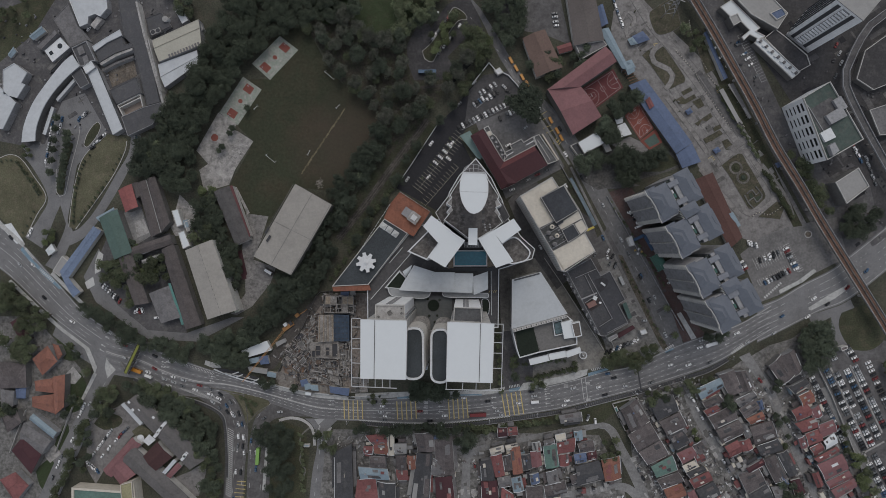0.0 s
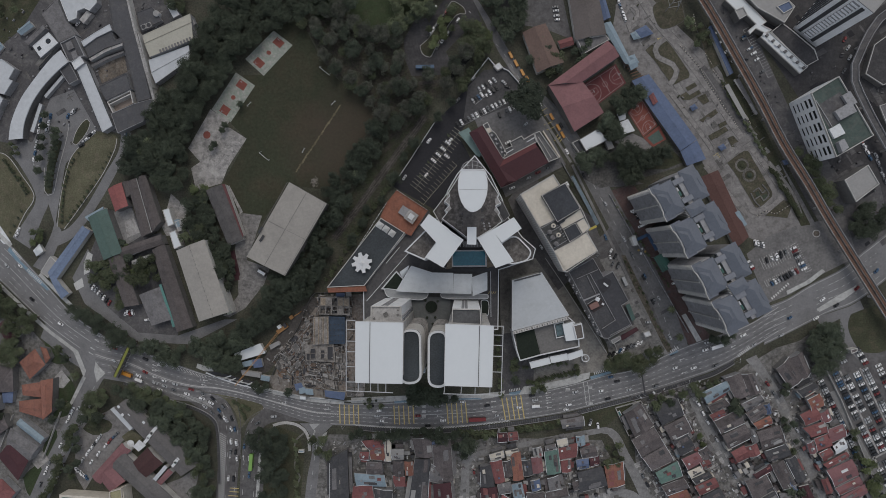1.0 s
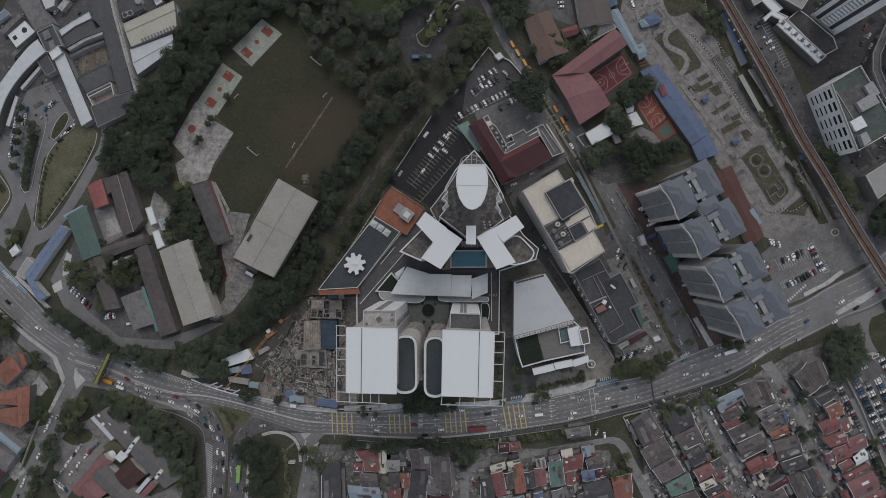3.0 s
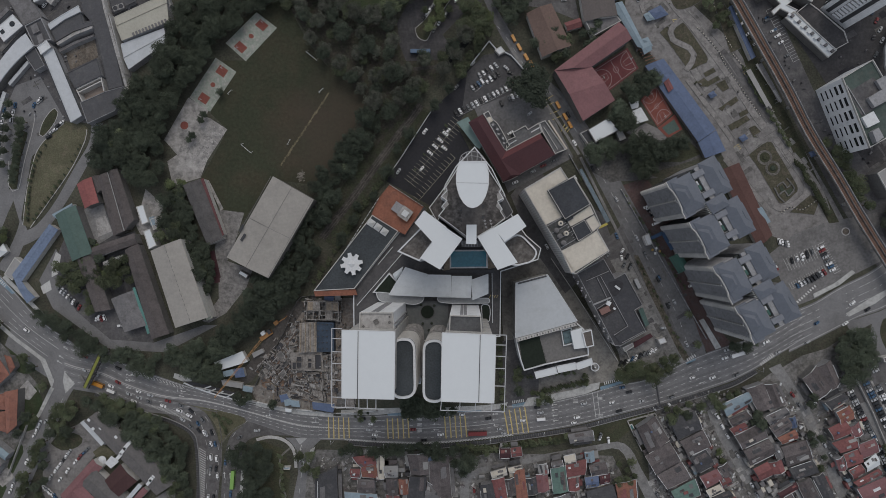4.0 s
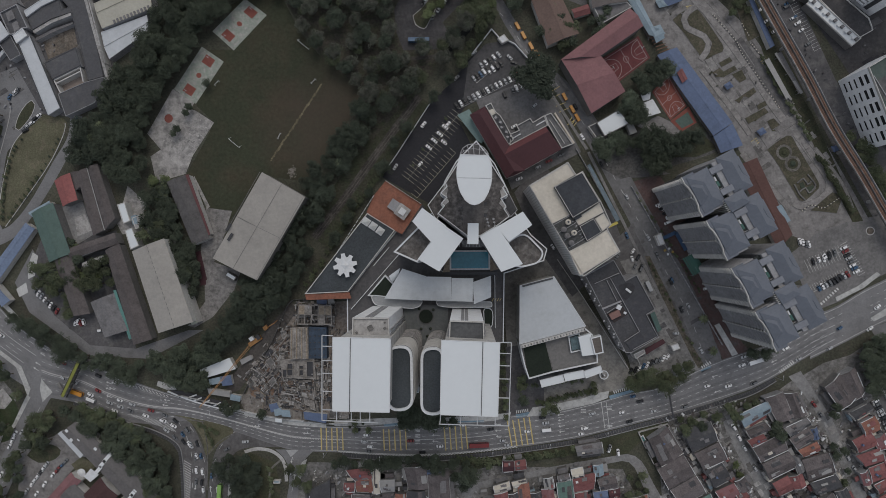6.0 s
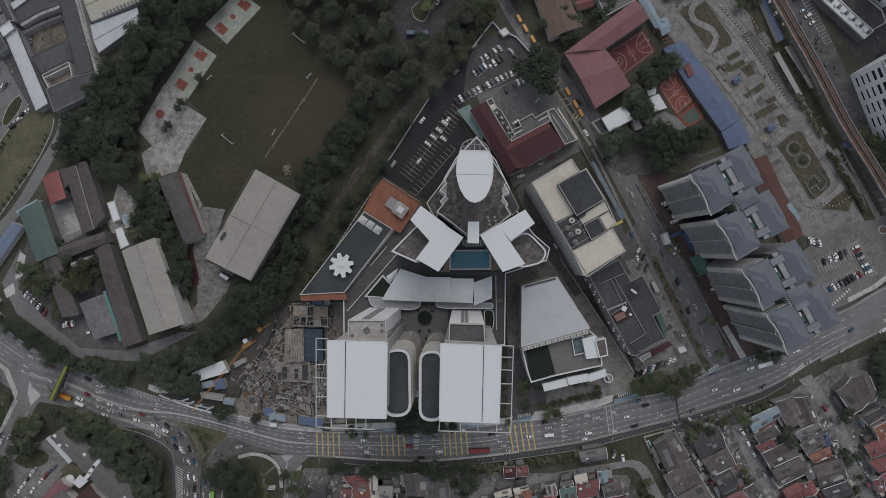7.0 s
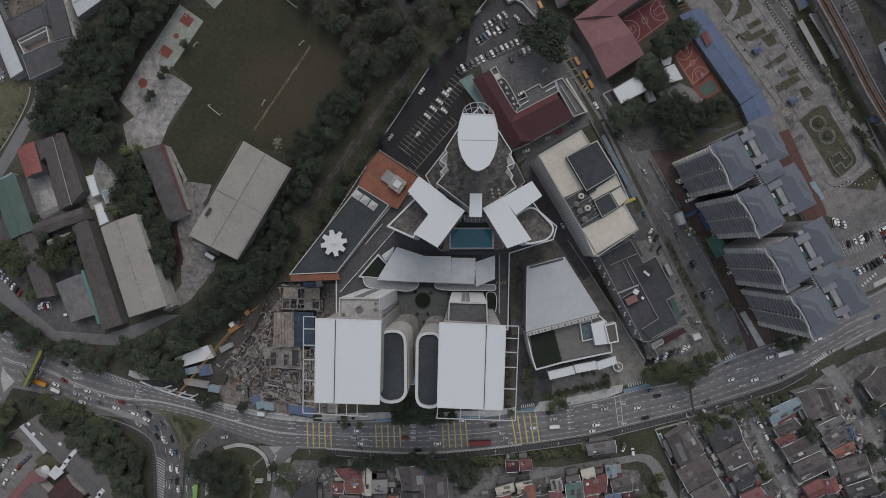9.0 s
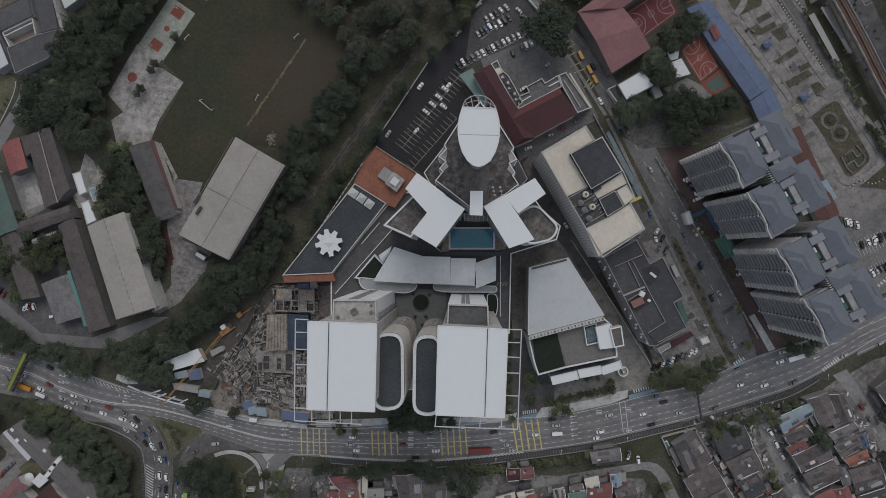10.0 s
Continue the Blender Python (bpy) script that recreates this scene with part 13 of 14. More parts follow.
lane([(111.9, 166.7), (116.7, 172.7), (121.5, 168.6), (120, 162.6), (115.2, 158.6), (116.8, 154.1)], 2.6, PALE_LANE, 0.26, "pale winding path by the street")
lane([(210.9, 62.6), (220.5, 50.5), (228.2, 38.4), (233.3, 24.4)], 1.6, PALE_LANE, 0.15, "narrow pale path through scrub")
for line in ([(150.6, 143.9), (156.6, 136.9), (164.5, 127.5), (167.7, 120.6), (176.4, 107.2), (189.8, 86.9)], [(173.2, 126.1), (181.5, 115.2), (187.3, 106.2), (198.4, 89.2)], [(160, 165.3), (161.6, 155.7)], [(168, 137.9), (172, 131)], [(203.1, 24.9), (208.9, 28.1), (215.5, 26.5), (224.4, 32.1)]):
    s = smooth_line(line, 0.95)
    for off, m in ((0, ROOF_CREAM), (1, STEEL_DARK)):
        bm = bmesh.new()
        for p in s[off::2]:
            box(bm, p, (0.5, 0.55, 0.6), 30, 0.05)
        tagged(setting("kerb_blocks", bm, m, "row of white and black kerb blocks", "kerb"), "", "", "", "stuff")
bed([(150.4, 108.7), (154.7, 111.5), (157, 109.1), (163.4, 112.6), (165, 110.2), (157, 105.8), (152.3, 105.9)])
bed([(154.3, 114.4), (160.6, 117.9), (162.2, 115.5), (155.8, 111.9)])
bed([(162.1, 107.3), (167.8, 110.2), (170.6, 104.5), (166.5, 102.4)])
bed([(163.8, 91.6), (171.3, 96.8), (174.8, 99.2), (176.4, 96.7), (171.9, 93.1), (168.9, 94), (166.2, 90)])
bed([(169.7, 80.6), (174, 83), (181.2, 87), (183.5, 84.2), (176.4, 79.8), (171.7, 77.4)])
bed([(182.7, 78.9), (186.7, 80.5), (190.1, 76.5), (185.5, 73.7)])
bed([(176.5, 88.7), (181.6, 91), (182.7, 88.6), (177.7, 85.8)])
bed([(182.6, 61.6), (191.4, 68.4), (196.5, 70), (199.9, 64.3), (203.8, 57.8), (209.3, 48.1), (213.2, 40.2), (210.8, 36.2), (203.1, 30.5), (198, 37), (191.4, 48.7), (186.7, 56.4)], "grass of the ring gardens", True)
bed([(135.9, 174.7), (147.7, 180.8), (153.3, 166.3), (151.7, 160.3), (137.9, 156.1), (131.9, 169.9)], "grass plot under the lattice pylon", True)
bed([(208.5, 24.9), (214.7, 30.5), (220.9, 35.7), (227.1, 33.7), (223.2, 23.3)], "grass corner of the practice ground")
bed([(162, 156.4), (167.5, 158.7), (176.3, 142.5), (181.4, 132), (171.6, 127.3), (166.9, 141.5)], "scrubby grass strip beside a dark road")
for c, r, dark in (((192.6, 60), 1.0, False), ((197.6, 53.1), 1.0, True)):
    k = thing("round_bed", "round planted bed with a pale ring path", "flower bed", (*c, 0.05), "ring beds")
    part("ring_path", ring([(c[0] + 4.7 * r * math.cos(a * math.pi / 14), c[1] + 4.7 * r * math.sin(a * math.pi / 14)) for a in range(28)], 0.05, 0.4 + 0.03 * dark, 1.5 * r), mat("stained_ring_path", (0.15, 0.14, 0.13), 0.92, 0.3, 0.8, 0.15, 0.1, (0.09, 0.085, 0.075), 0.5), k)
    part("bed", cyl(bmesh.new(), c, 3.3 * r, 0.05, 0.42, 24), GRASS, k)
    part("centre", cyl(bmesh.new(), c, 1.9 * r, 0.4, 1.1, 16, 1.2 * r), LEAF_DEEP if dark else GRASS, k)
maze = thing("rockery", "low stone rockery with winding walls and dark planting", "rockery", (*(203.8, 41.4), 0.05))
for line in ([(200, 41.4), (203.8, 44.2), (206.2, 40.6), (208.5, 42.6)], [(201.5, 36.2), (205, 38.6), (207, 35.4), (210.8, 38.6)], [(198.4, 40.6), (201.5, 34.6), (204.7, 31.3)], [(206.2, 46.6), (210.8, 40.2), (208.9, 37)]):
    part("wall", strip(bmesh.new(), smooth_line(line, 1.5), 0.8, 0.05, 0.8 + 0.01 * line[0][0] % 0.1), CONCRETE_DK, maze)
for q in ([(201.5, 41), (203.5, 42.2), (205, 38.6), (202.7, 37.4)], [(205.4, 38.6), (209.3, 40.2), (210.4, 37.8), (206.2, 34.6)], [(200, 37), (201.9, 35.4), (203.5, 32.6), (201.1, 34.6)]):
    part("planting", solid(q, 0.05, 0.55), LEAF_DEEP, maze)
bars([((174.1, 110.8), (180.7, 116)), ((174.8, 109.6), (181.5, 114.8)), ((173.3, 66.6), (176.8, 69)), ((174.1, 65.3), (177.5, 67.8)), ((174.9, 64.1), (178.3, 66.5)), ((134.7, 149), (139.1, 149.7)), ((135.2, 148.1), (139.1, 148.5))], 0.45, YELLOW_LINE, "yellow stripe on the practice ground")
def stall(label, quad, roof):
    return gable(label, quad, 2.6, 0.9, roof, SHADY_WALL, name="stall", category="stall", over=0.4, hip=0.35)


stall("small blue-roofed stall on the practice ground", [(156, 100.3), (159.5, 102.6), (161.9, 99.4), (158, 97.4)], ROOF_BLUE)
stall("small blue-roofed stall by yellow stripes", [(175.1, 72.4), (179, 74.8), (181.3, 71.6), (177.5, 69.6)], ROOF_BLUE)
stall("blue hipped pavilion by a winding path", [(118.5, 153.8), (126.4, 157.7), (131.6, 151.6), (123.3, 148.5)], ROOF_BLUE)
stall("pale blue pavilion beside a blue one", [(115.6, 151.8), (119.5, 153.8), (123.1, 148.5), (118, 147.4)], ROOF_SKY)
stall("light blue stall roof beside the walkway", [(113.8, 136), (118.5, 137.4), (121.6, 131.7), (117.3, 129.5)], ROOF_SKY)
stall("blue-roofed shelter beside the railway", [(218.6, 62.8), (221.7, 63.6), (223.9, 60.8), (220.5, 59.3)], ROOF_BLUE)
shed("long pale ribbed shelter roof beside the practice ground", [(179.7, 114.4), (182.4, 116), (194.8, 92.8), (192.5, 91.2)], 3.2, ROOF_PALE, posts=True, name="shelter", category="shelter", tilt=0.2)
shed("long grey shelter roof along the railway yard", [(186.7, 118.3), (189, 119.6), (201.8, 95.5), (199.4, 94.2)], 4.0, ROOF_GREY, posts=True, name="shelter", category="shelter", tilt=0.2)
rust = thing("open_frame", "rusty open roof frame beside the blue shed", "frame", (*(115.3, 127.5), 0.05))
for k in range(7):
    p, q = Vector((111.4, 130.7)).lerp(Vector((117.8, 120.3)), k / 6), Vector((116.2, 132.3)).lerp(Vector((124.1, 122.5)), k / 6)
    part("rafter", bar(bmesh.new(), (*p, 3.0), (*q, 3.0), 0.45, 0.2), RUST, rust)
    part("post", box(bmesh.new(), p, (0.2, 0.2, 2.9), 30, 0.05), RUST, rust)
rb = thing("roundabout_bed", "small round bed in the car park junction", "flower bed", (*(242.9, 12.5), 0.06))
part("kerb_ring", ring([((242.9, 12.5)[0] + 2.6 * math.cos(a * math.pi / 10), (242.9, 12.5)[1] + 2.6 * math.sin(a * math.pi / 10)) for a in range(20)], 0.06, 0.35, 0.5), KERB, rb)
part("planting", cyl(bmesh.new(), (242.9, 12.5), 2.0, 0.06, 0.5, 16), EARTH, rb)

# car-park bays
def bays(a, b, n, depth, material, both=False, spine=True):
    """Painted parking bays: n bays along a to b, depth metres deep to the left."""
    a, b = Vector(a), Vector(b)
    d = (b - a).normalized()
    nrm = Vector((-d.y, d.x))
    bm = bmesh.new()
    for k in range(n + 1):
        p = a.lerp(b, k / n)
        strip(bm, [p - nrm * depth if both else p, p + nrm * depth], 0.16, 0.05, Z_MARK)
    if spine:
        strip(bm, [a, b], 0.16, 0.05, Z_MARK)
    setting("bay_marking", bm, material, "painted parking bay lines", "marking")


PALE_YELLOW = mat("pale_yellow_paint", (0.4, 0.385, 0.31), 0.7, 0.1, 2, 0.2, 0.0)
bays((-34.5, 45.2), (-3.2, 85.2), 20, 4.8, PALE_YELLOW, True)
bays((-28.9, 33.5), (-5.1, 61.2), 13, 4.6, PALE_YELLOW)
bays((8, 104.2), (21.1, 114.8), 6, 4.6, WHITE_LINE)
bays((-3.2, 88.2), (33.3, 106.5), 15, 4.6, WHITE_LINE)
bays((209.4, -24.1), (231.1, -12.8), 16, 4.4, WHITE_LINE)
bays((225.6, 4.1), (235.8, -14.4), 14, 4.4, WHITE_LINE)
bays((205.9, -8.8), (225.6, 0.1), 12, 4.4, WHITE_LINE, True)
bays((194, 154.1), (210.9, 120.8), 18, 4.4, WHITE_LINE)
bays((-308.1, 101.1), (-313.1, 63.6), 14, 4.2, WHITE_LINE)
fence = thing("fence", "white boundary fence along the black car park", "fence", (*(-35.3, 70.5), 0.06))
fl2 = smooth_line([(-50.6, 47.4), (-41.4, 60.3), (-32.3, 74.2), (-21, 91.4)], 3.0)
for p, q in zip(fl2, fl2[1:]):
    part("panel", bar(bmesh.new(), (*p, 0.9), (*q, 0.9), 0.25, 1.6), WHITE, fence)
    part("post", box(bmesh.new(), p, (0.35, 0.35, 1.9), 30, 0.06), WHITE, fence)
fence2 = thing("fence", "pale boundary wall beside the service lane", "fence", (*(25.1, -27.4), 0.05))
for a, b in (((56.7, -4.3), (71.9, -26.9)), ((71.9, -26.9), (99.1, -70.4)), ((96, -44.8), (106.5, -68.8))):
    part("wall", bar(bmesh.new(), (*a, 1.0), (*b, 1.0), 0.3, 1.9), WALL, fence2)
for a, b in (((101.5, 39.9), (155.4, -56.2)), ((68.4, 62.7), (89.6, 24.7)), ((100.4, -23.6), (101.9, -26.7))):
    k = thing("fence", "pale boundary wall along the street", "fence", (*a, 0.04), "street walls")
    n = max(1, int((Vector(b) - Vector(a)).length / 4))
    for i in range(n):
        p, q = Vector(a).lerp(Vector(b), i / n), Vector(a).lerp(Vector(b), (i + 0.94) / n)
        part("wall", bar(bmesh.new(), (*p, 0.9), (*q, 0.9), 0.25, 1.7), WALL_GREY, k)
        part("post", box(bmesh.new(), p, (0.4, 0.4, 1.95), 30, 0.04), WALL, k)
# ---------------------------------------------------------------- vehicles
PAINT = {c: mat(c + "_car_paint", v, 0.3, 0.03, 2, 0.2, 0.0, spec=0.5) for c, v in (("white", (0.75, 0.75, 0.75)), ("silver", (0.4, 0.41, 0.42)), ("grey", (0.13, 0.135, 0.14)), ("black", (0.02, 0.02, 0.022)), ("red", (0.19, 0.03, 0.03)), ("blue", (0.045, 0.1, 0.18)), ("orange", (0.5, 0.22, 0.03)), ("yellow", (0.5, 0.37, 0.06)), ("green", (0.22, 0.4, 0.1)))}
TYRE = mat("tyre_rubber", (0.02, 0.02, 0.02), 0.9, 0.1, 2, 0.2, 0.0)


def loft(rows):
    """A closed skin over cross rings, each a list of points."""
    bm = bmesh.new()
    rings = [[bm.verts.new(p) for p in r] for r in rows]
    for a, b in zip(rings, rings[1:]):
        n = len(a)
        for i in range(n):
            bm.faces.new((a[i], a[(i + 1) % n], b[(i + 1) % n], b[i]))
    bm.faces.new(rings[0][::-1])
    bm.faces.new(rings[-1])
    return bm


def rrect(l, w, z, x=0.0, cut=0.25):
    a, b = l / 2, w / 2
    return [(x + px, py, z) for px, py in ((a - cut, -b), (a, -b + cut), (a, b - cut), (a - cut, b), (-a + cut, b), (-a, b - cut), (-a, -b + cut), (-a + cut, -b))]


def car_proto(kind, colour, whole=True):
    L, W, H = {"saloon": (4.3, 1.75, 1.48), "hatchback": (3.7, 1.66, 1.5), "minivan": (4.5, 1.8, 1.8)}[kind]
    cx, cl = {"saloon": (-0.15, 2.4), "hatchback": (-0.3, 2.5), "minivan": (-0.35, 3.4)}[kind]
    t = thing("car", f"{colour} {kind} with dark windows standing on asphalt", "car", (0, 0, 0), "cars")
    body = part("body", loft([rrect(L - 0.3, W - 0.1, 0.25, 0, 0.3), rrect(L, W, 0.5, 0, 0.35), rrect(L - 0.05, W, 0.8, 0, 0.4), rrect(L - 0.35, W - 0.15, 0.95, 0, 0.4)]), PAINT[colour], t)
    part("glasshouse", loft([rrect(cl, W - 0.2, 0.95, cx, 0.15), rrect(cl - 0.75, W - 0.45, H - 0.06, cx - 0.05, 0.15)]), GLASS_DARK, t)
    part("roof_panel", loft([rrect(cl - 0.8, W - 0.42, H - 0.06, cx - 0.05, 0.18), rrect(cl - 0.95, W - 0.55, H, cx - 0.05, 0.2)]), PAINT[colour], t)
    if not whole:
        low = bmesh.new()
        for x in (L * 0.31, -L * 0.31):
            box(low, (x, 0), (0.58, W - 0.06, 0.5), 0, 0.0)
        part("axles", low, TYRE, t)
        return t
    for x in (L * 0.31, -L * 0.31):
        for y in (W / 2 - 0.12, -W / 2 + 0.12):
            bm = bmesh.new()
            cyl(bm, (0, 0), 0.31, -0.11, 0.11, 10)
            bmesh.ops.rotate(bm, verts=bm.verts, cent=(0, 0, 0), matrix=Matrix.Rotation(radians(90), 3, "X"))
            bmesh.ops.translate(bm, verts=bm.verts, vec=(x, y, 0.31))
            part("wheel", bm, TYRE, t)
    return t


CARS = {}
for kind, colour in (("saloon", "white"), ("saloon", "silver"), ("saloon", "grey"), ("saloon", "black"), ("saloon", "red"), ("saloon", "blue"), ("hatchback", "white"), ("hatchback", "silver"), ("hatchback", "red"), ("hatchback", "blue"), ("minivan", "white"), ("minivan", "grey"), ("minivan", "black")):
    CARS[(kind, colour)] = car_proto(kind, colour)
    CARS[(kind, colour, "parked")] = car_proto(kind, colour, False)
POOL_OF = [("saloon", "white")] * 6 + [("hatchback", "white")] * 5 + [("saloon", "silver")] * 4 + [("saloon", "grey")] * 4 + [("saloon", "black")] * 5 + [("hatchback", "silver")] * 3 + [("saloon", "red")] + [("saloon", "blue"), ("hatchback", "blue"), ("minivan", "white"), ("minivan", "white"), ("minivan", "grey"), ("minivan", "black")]
crng = random.Random(12)
made = [0]


def car(at, turn, which=None, z=0.1, parked=False):
    made[0] += 1
    which = which or crng.choice(POOL_OF)
    return copy_thing(CARS[(*which, "parked") if parked else which], pose(at[0], at[1], z, 0, 0, turn))


def car_row(a, b, n, turn, full=1.0, z=0.07, pool=None):
    """Parked cars at even steps from a to b."""
    for k in range(n):
        if crng.random() <= full:
            p = Vector(a).lerp(Vector(b), (k + 0.5) / n)
            car((p.x + crng.uniform(-0.15, 0.15), p.y + crng.uniform(-0.25, 0.25)), turn + crng.choice((0, 180)) + crng.uniform(-3, 3), crng.choice(pool) if pool else None, z, True)


# traffic on the trunk road, lane by lane
def lane_cars(f, x0, x1, gap, way):
    x = x0 + crng.uniform(0, gap)
    while x < x1:
        p, q = on_road(x, f), on_road(x + 2, f)
        turn = math.degrees(math.atan2(q[1] - p[1], q[0] - p[0])) + (180 if way < 0 else 0)
        car(p, turn, None, Z_ROAD)
        x += gap * crng.uniform(0.45, 1.7) + 6


for f, gap in ((0.1, 46), (0.3, 42), (0.52, 40), (0.71, 34), (0.87, 30)):
    lane_cars(f, -88, 212, gap, -1)
for p, a in (((-251.6, -68.9), 150), ((-238.1, -68.1), 155), ((-229, -76.7), 158), ((-213.6, -77.4), 160), ((-244.4, -81), -30), ((-229.2, -86.1), -28), ((-234, -88.7), -28), ((-251.5, -78.3), 152), ((-221.7, -93.8), -22), ((-215.3, -92.1), -20), ((-207.3, -94.5), -18), ((-214.9, -96.2), -20), ((-218.4, -98.7), -20), ((-208.5, -98.5), -20), ((-198.6, -101.5), -20), ((-195.4, -98.3), -16), ((-186.8, -101), -22),
             ((-187.7, -104.4), -22), ((-179.8, -104.6), -40), ((-181, -107.7), -30), ((-172.1, -110.3), -48), ((-175.2, -112.9), -55), ((-174.6, -117.5), -52), ((-169.8, -119.6), -62), ((-166, -118.6), -70), ((-167.2, -127), -85), ((-163.7, -126.3), -78), ((-166.4, -135), -88), ((-162.6, -135.9), -86), ((-166.7, -142.2), 82), ((-162.2, -147), -88), ((-156.9, -138.5), 85), ((-151.5, -146.2), 82), ((-135.7, -117.1), 5)):
    car(p, a, None, Z_ROAD)
QUEUE = smooth_line([(-184.4, -109), (-172.6, -120.1), (-165.4, -134.5), (-165.8, -151.1), (-167.4, -171.8), (-169.1, -188.4)], 7.5)
for p, q in zip(QUEUE, QUEUE[1:]):
    d = math.degrees(math.atan2((q - p).y, (q - p).x))
    n = Vector((-(q - p).y, (q - p).x)).normalized()
    for s in (-1.8, 1.9):
        if crng.random() < 0.4:
            car(p + n * s, d, None, 0.07)
for line, lo in (([(-153.9, -188.1), (-154, -159.2), (-152.8, -136.4), (-146.5, -121), (-133.9, -114.3)], 22.0), ([(-290.9, -139.3), (-278.1, -112.8), (-270.4, -98.1)], 14.0), ([(-338.9, 10.9), (-321.5, -9.3), (-299.8, -31.1), (-282.6, -48.7)], 16.0), ([(-332.3, -10.2), (-312.8, -33.3), (-291.1, -52.1), (-265.3, -69.6)], 17.0), ([(219.1, -57.7), (242.7, -45.6), (270.1, -25.5), (293.6, -3.5)], 15.0), ([(225.1, -45.7), (246.7, -33.6), (274.1, -13.5)], 17.0), ([(102, 24.8), (116, -1.6), (132, -33.9), (141.9, -58.2)], 18.0), ([(49.5, 108.7), (67.7, 88.1), (85.9, 55.4), (98, 35)], 20.0)):
    s = smooth_line(line, lo)
    for p, q in zip(s, s[1:]):
        if crng.random() < 0.85:
            d = math.degrees(math.atan2((q - p).y, (q - p).x))
            car(p + Vector((crng.uniform(-0.8, 0.8), crng.uniform(-0.8, 0.8))), d, None, 0.09)

# parked cars
car_row((-5.9, 89.5), (34.8, 109.5), 15, 120, 0.97)
car_row((117.1, 30.3), (126.3, 17.5), 5, 28, 1, 0.1)
car_row((5, 106), (15.9, 112.7), 5, 125, 1)
for at in ((-11.5, 77.1), (-14.8, 72.8), (-12.2, 67.7), (-18.2, 68.8), (-21.6, 64.7)):
    car(at, 140, ("saloon", "white"), 0.07, True)
for at in ((-24.6, 78.6), (-42.2, 52.8)):
    car(at, 57, ("saloon", "silver"), 0.07, True)
car_row((9.2, 114), (22.6, 121.9), 5, 125, 1)
car_row((14.1, 110.3), (24.1, 116.3), 4, 125, 1)
for p, a in (((-26.9, 54.4), 50), ((-9.9, 78.7), 50), ((-24.9, 78.8), 50), ((-4.5, 107.3), 45), ((6.4, 122.6), 45), ((30, 99.4), 110), ((32.2, 100.3), 110), ((34.9, 101.6), 110), ((24.9, 96.4), 110), ((43.2, 89.6), 40), ((30.5, 116.3), -20), ((28.1, 119.4), 135), ((58.8, 59), 22), ((51.8, 55.7), 22), ((45.2, 52), 22), ((33.7, 45), 20), ((54, 3.3), 120), ((30.8, 77.1), 30), ((98.7, 10.2), 110), ((102.3, 0.6), 60), ((105.3, -3.1), 60), ((107.1, -9.1), 65)):
    car(p, a, None, 0.08)
car_row((99.7, -72.5), (124, -62.6), 10, 62, 1)
for p in ((119.2, 28.4), (121, 26.6), (122.5, 24.8), (124, 21.2), (124.6, 18.5), (145.8, -21.7)):
    car(p, 30, None, 0.07)
car_row((252.7, 16.5), (260.5, 6.5), 4, 35, 1)
car_row((170.2, 156.1), (188, 131.6), 8, 35, 0.7)
car_row((106.2, 181.4), (113, 161.8), 8, 105, 0.95)
car_row((-270.6, -22.7), (-254.7, -37.3), 8, 60, 1)
car_row((-244.9, -44.4), (-241, -42.7), 2, 70, 1)
car_row((-287.3, 98.4), (-280.9, 103.4), 5, 70, 0.9)
car_row((-276, -150.7), (-261.4, -131.5), 8, 60, 0.9)
car_row((-269.7, -152.3), (-254.2, -134.8), 6, 60, 0.8)
car_row((-255.1, -135.6), (-248.8, -129.8), 3, 45, 0.9)
car_row((-280.3, -155.7), (-270.9, -163.1), 5, -60, 0.9)
car_row((-281.5, -111.6), (-307.1, -169.7), 14, 65, 0.4)
car_row((-272.9, -104.4), (-299.4, -169.6), 12, 65, 0.2)
car_row((160.5, -102.4), (191.3, -164.3), 10, -58, 0.45)
car_row((203.3, -81.9), (250.2, -157.5), 12, -56, 0.45)
car_row((115.8, -139.2), (131.8, -171.3), 5, -60, 0.5)
car_row((272.4, 78.5), (280.2, 62.4), 4, -60, 0.7)
for p, a in (((-247.8, 87.1), 110), ((-244.4, 85.4), 110), ((-276.5, 77.3), 30), ((-272.2, 82.3), 30), ((-283.2, 164.5), 50), ((-279.8, 165.7), 50), ((-274.6, 167.3), 50), ((-243.3, 84.1), 110), ((-217.2, -40.6), 0), ((-240.7, -44), 110), ((-238.4, -43.3), 110), ((-227.7, -48.5), 10), ((194, 147.7), 30), ((197.9, 140.8), 30), ((87.7, -119.3), 70), ((93, -121.3), 95), ((6.7, -154.1), 95), ((71.6, -170.2), 20), ((265.9, 133.9), 60), ((262, 124.7), 60)):
    car(p, a, None, 0.07)
for p, a in (((111.5, 8.8), -60), ((125.6, -16.8), -62), ((131, -34.8), -62), ((135.2, -32.4), 118), ((103.3, -8.5), 62), ((107.2, -10), 62), ((101.8, -4), 100), ((127.8, -49), 0), ((98.6, 33.8), -62), ((83.5, 53.5), -62), ((72, 70.3), -60), ((142.7, -59.3), -62), ((119.5, 28.4), 28), ((123.1, 17.9), 28), ((92.8, -2.5), 60),
             ((53.1, 103.9), 118), ((72.4, 47.5), 118), ((87.7, -118.5), 70)):
    car(p, a, None, 0.09, True)
car_row((200.4, 6.5), (207.5, 4.1), 4, 105, 1)
car_row((211.4, -22.4), (230.3, -12.8), 9, 125, 1)
car_row((226.4, 3.3), (235, -12.8), 8, 30, 1)
car_row((207.5, -6.4), (220.1, -2.3), 4, 105, 0.9)
car_row((214.6, -3.6), (223.2, 0.5), 3, 110, 1)
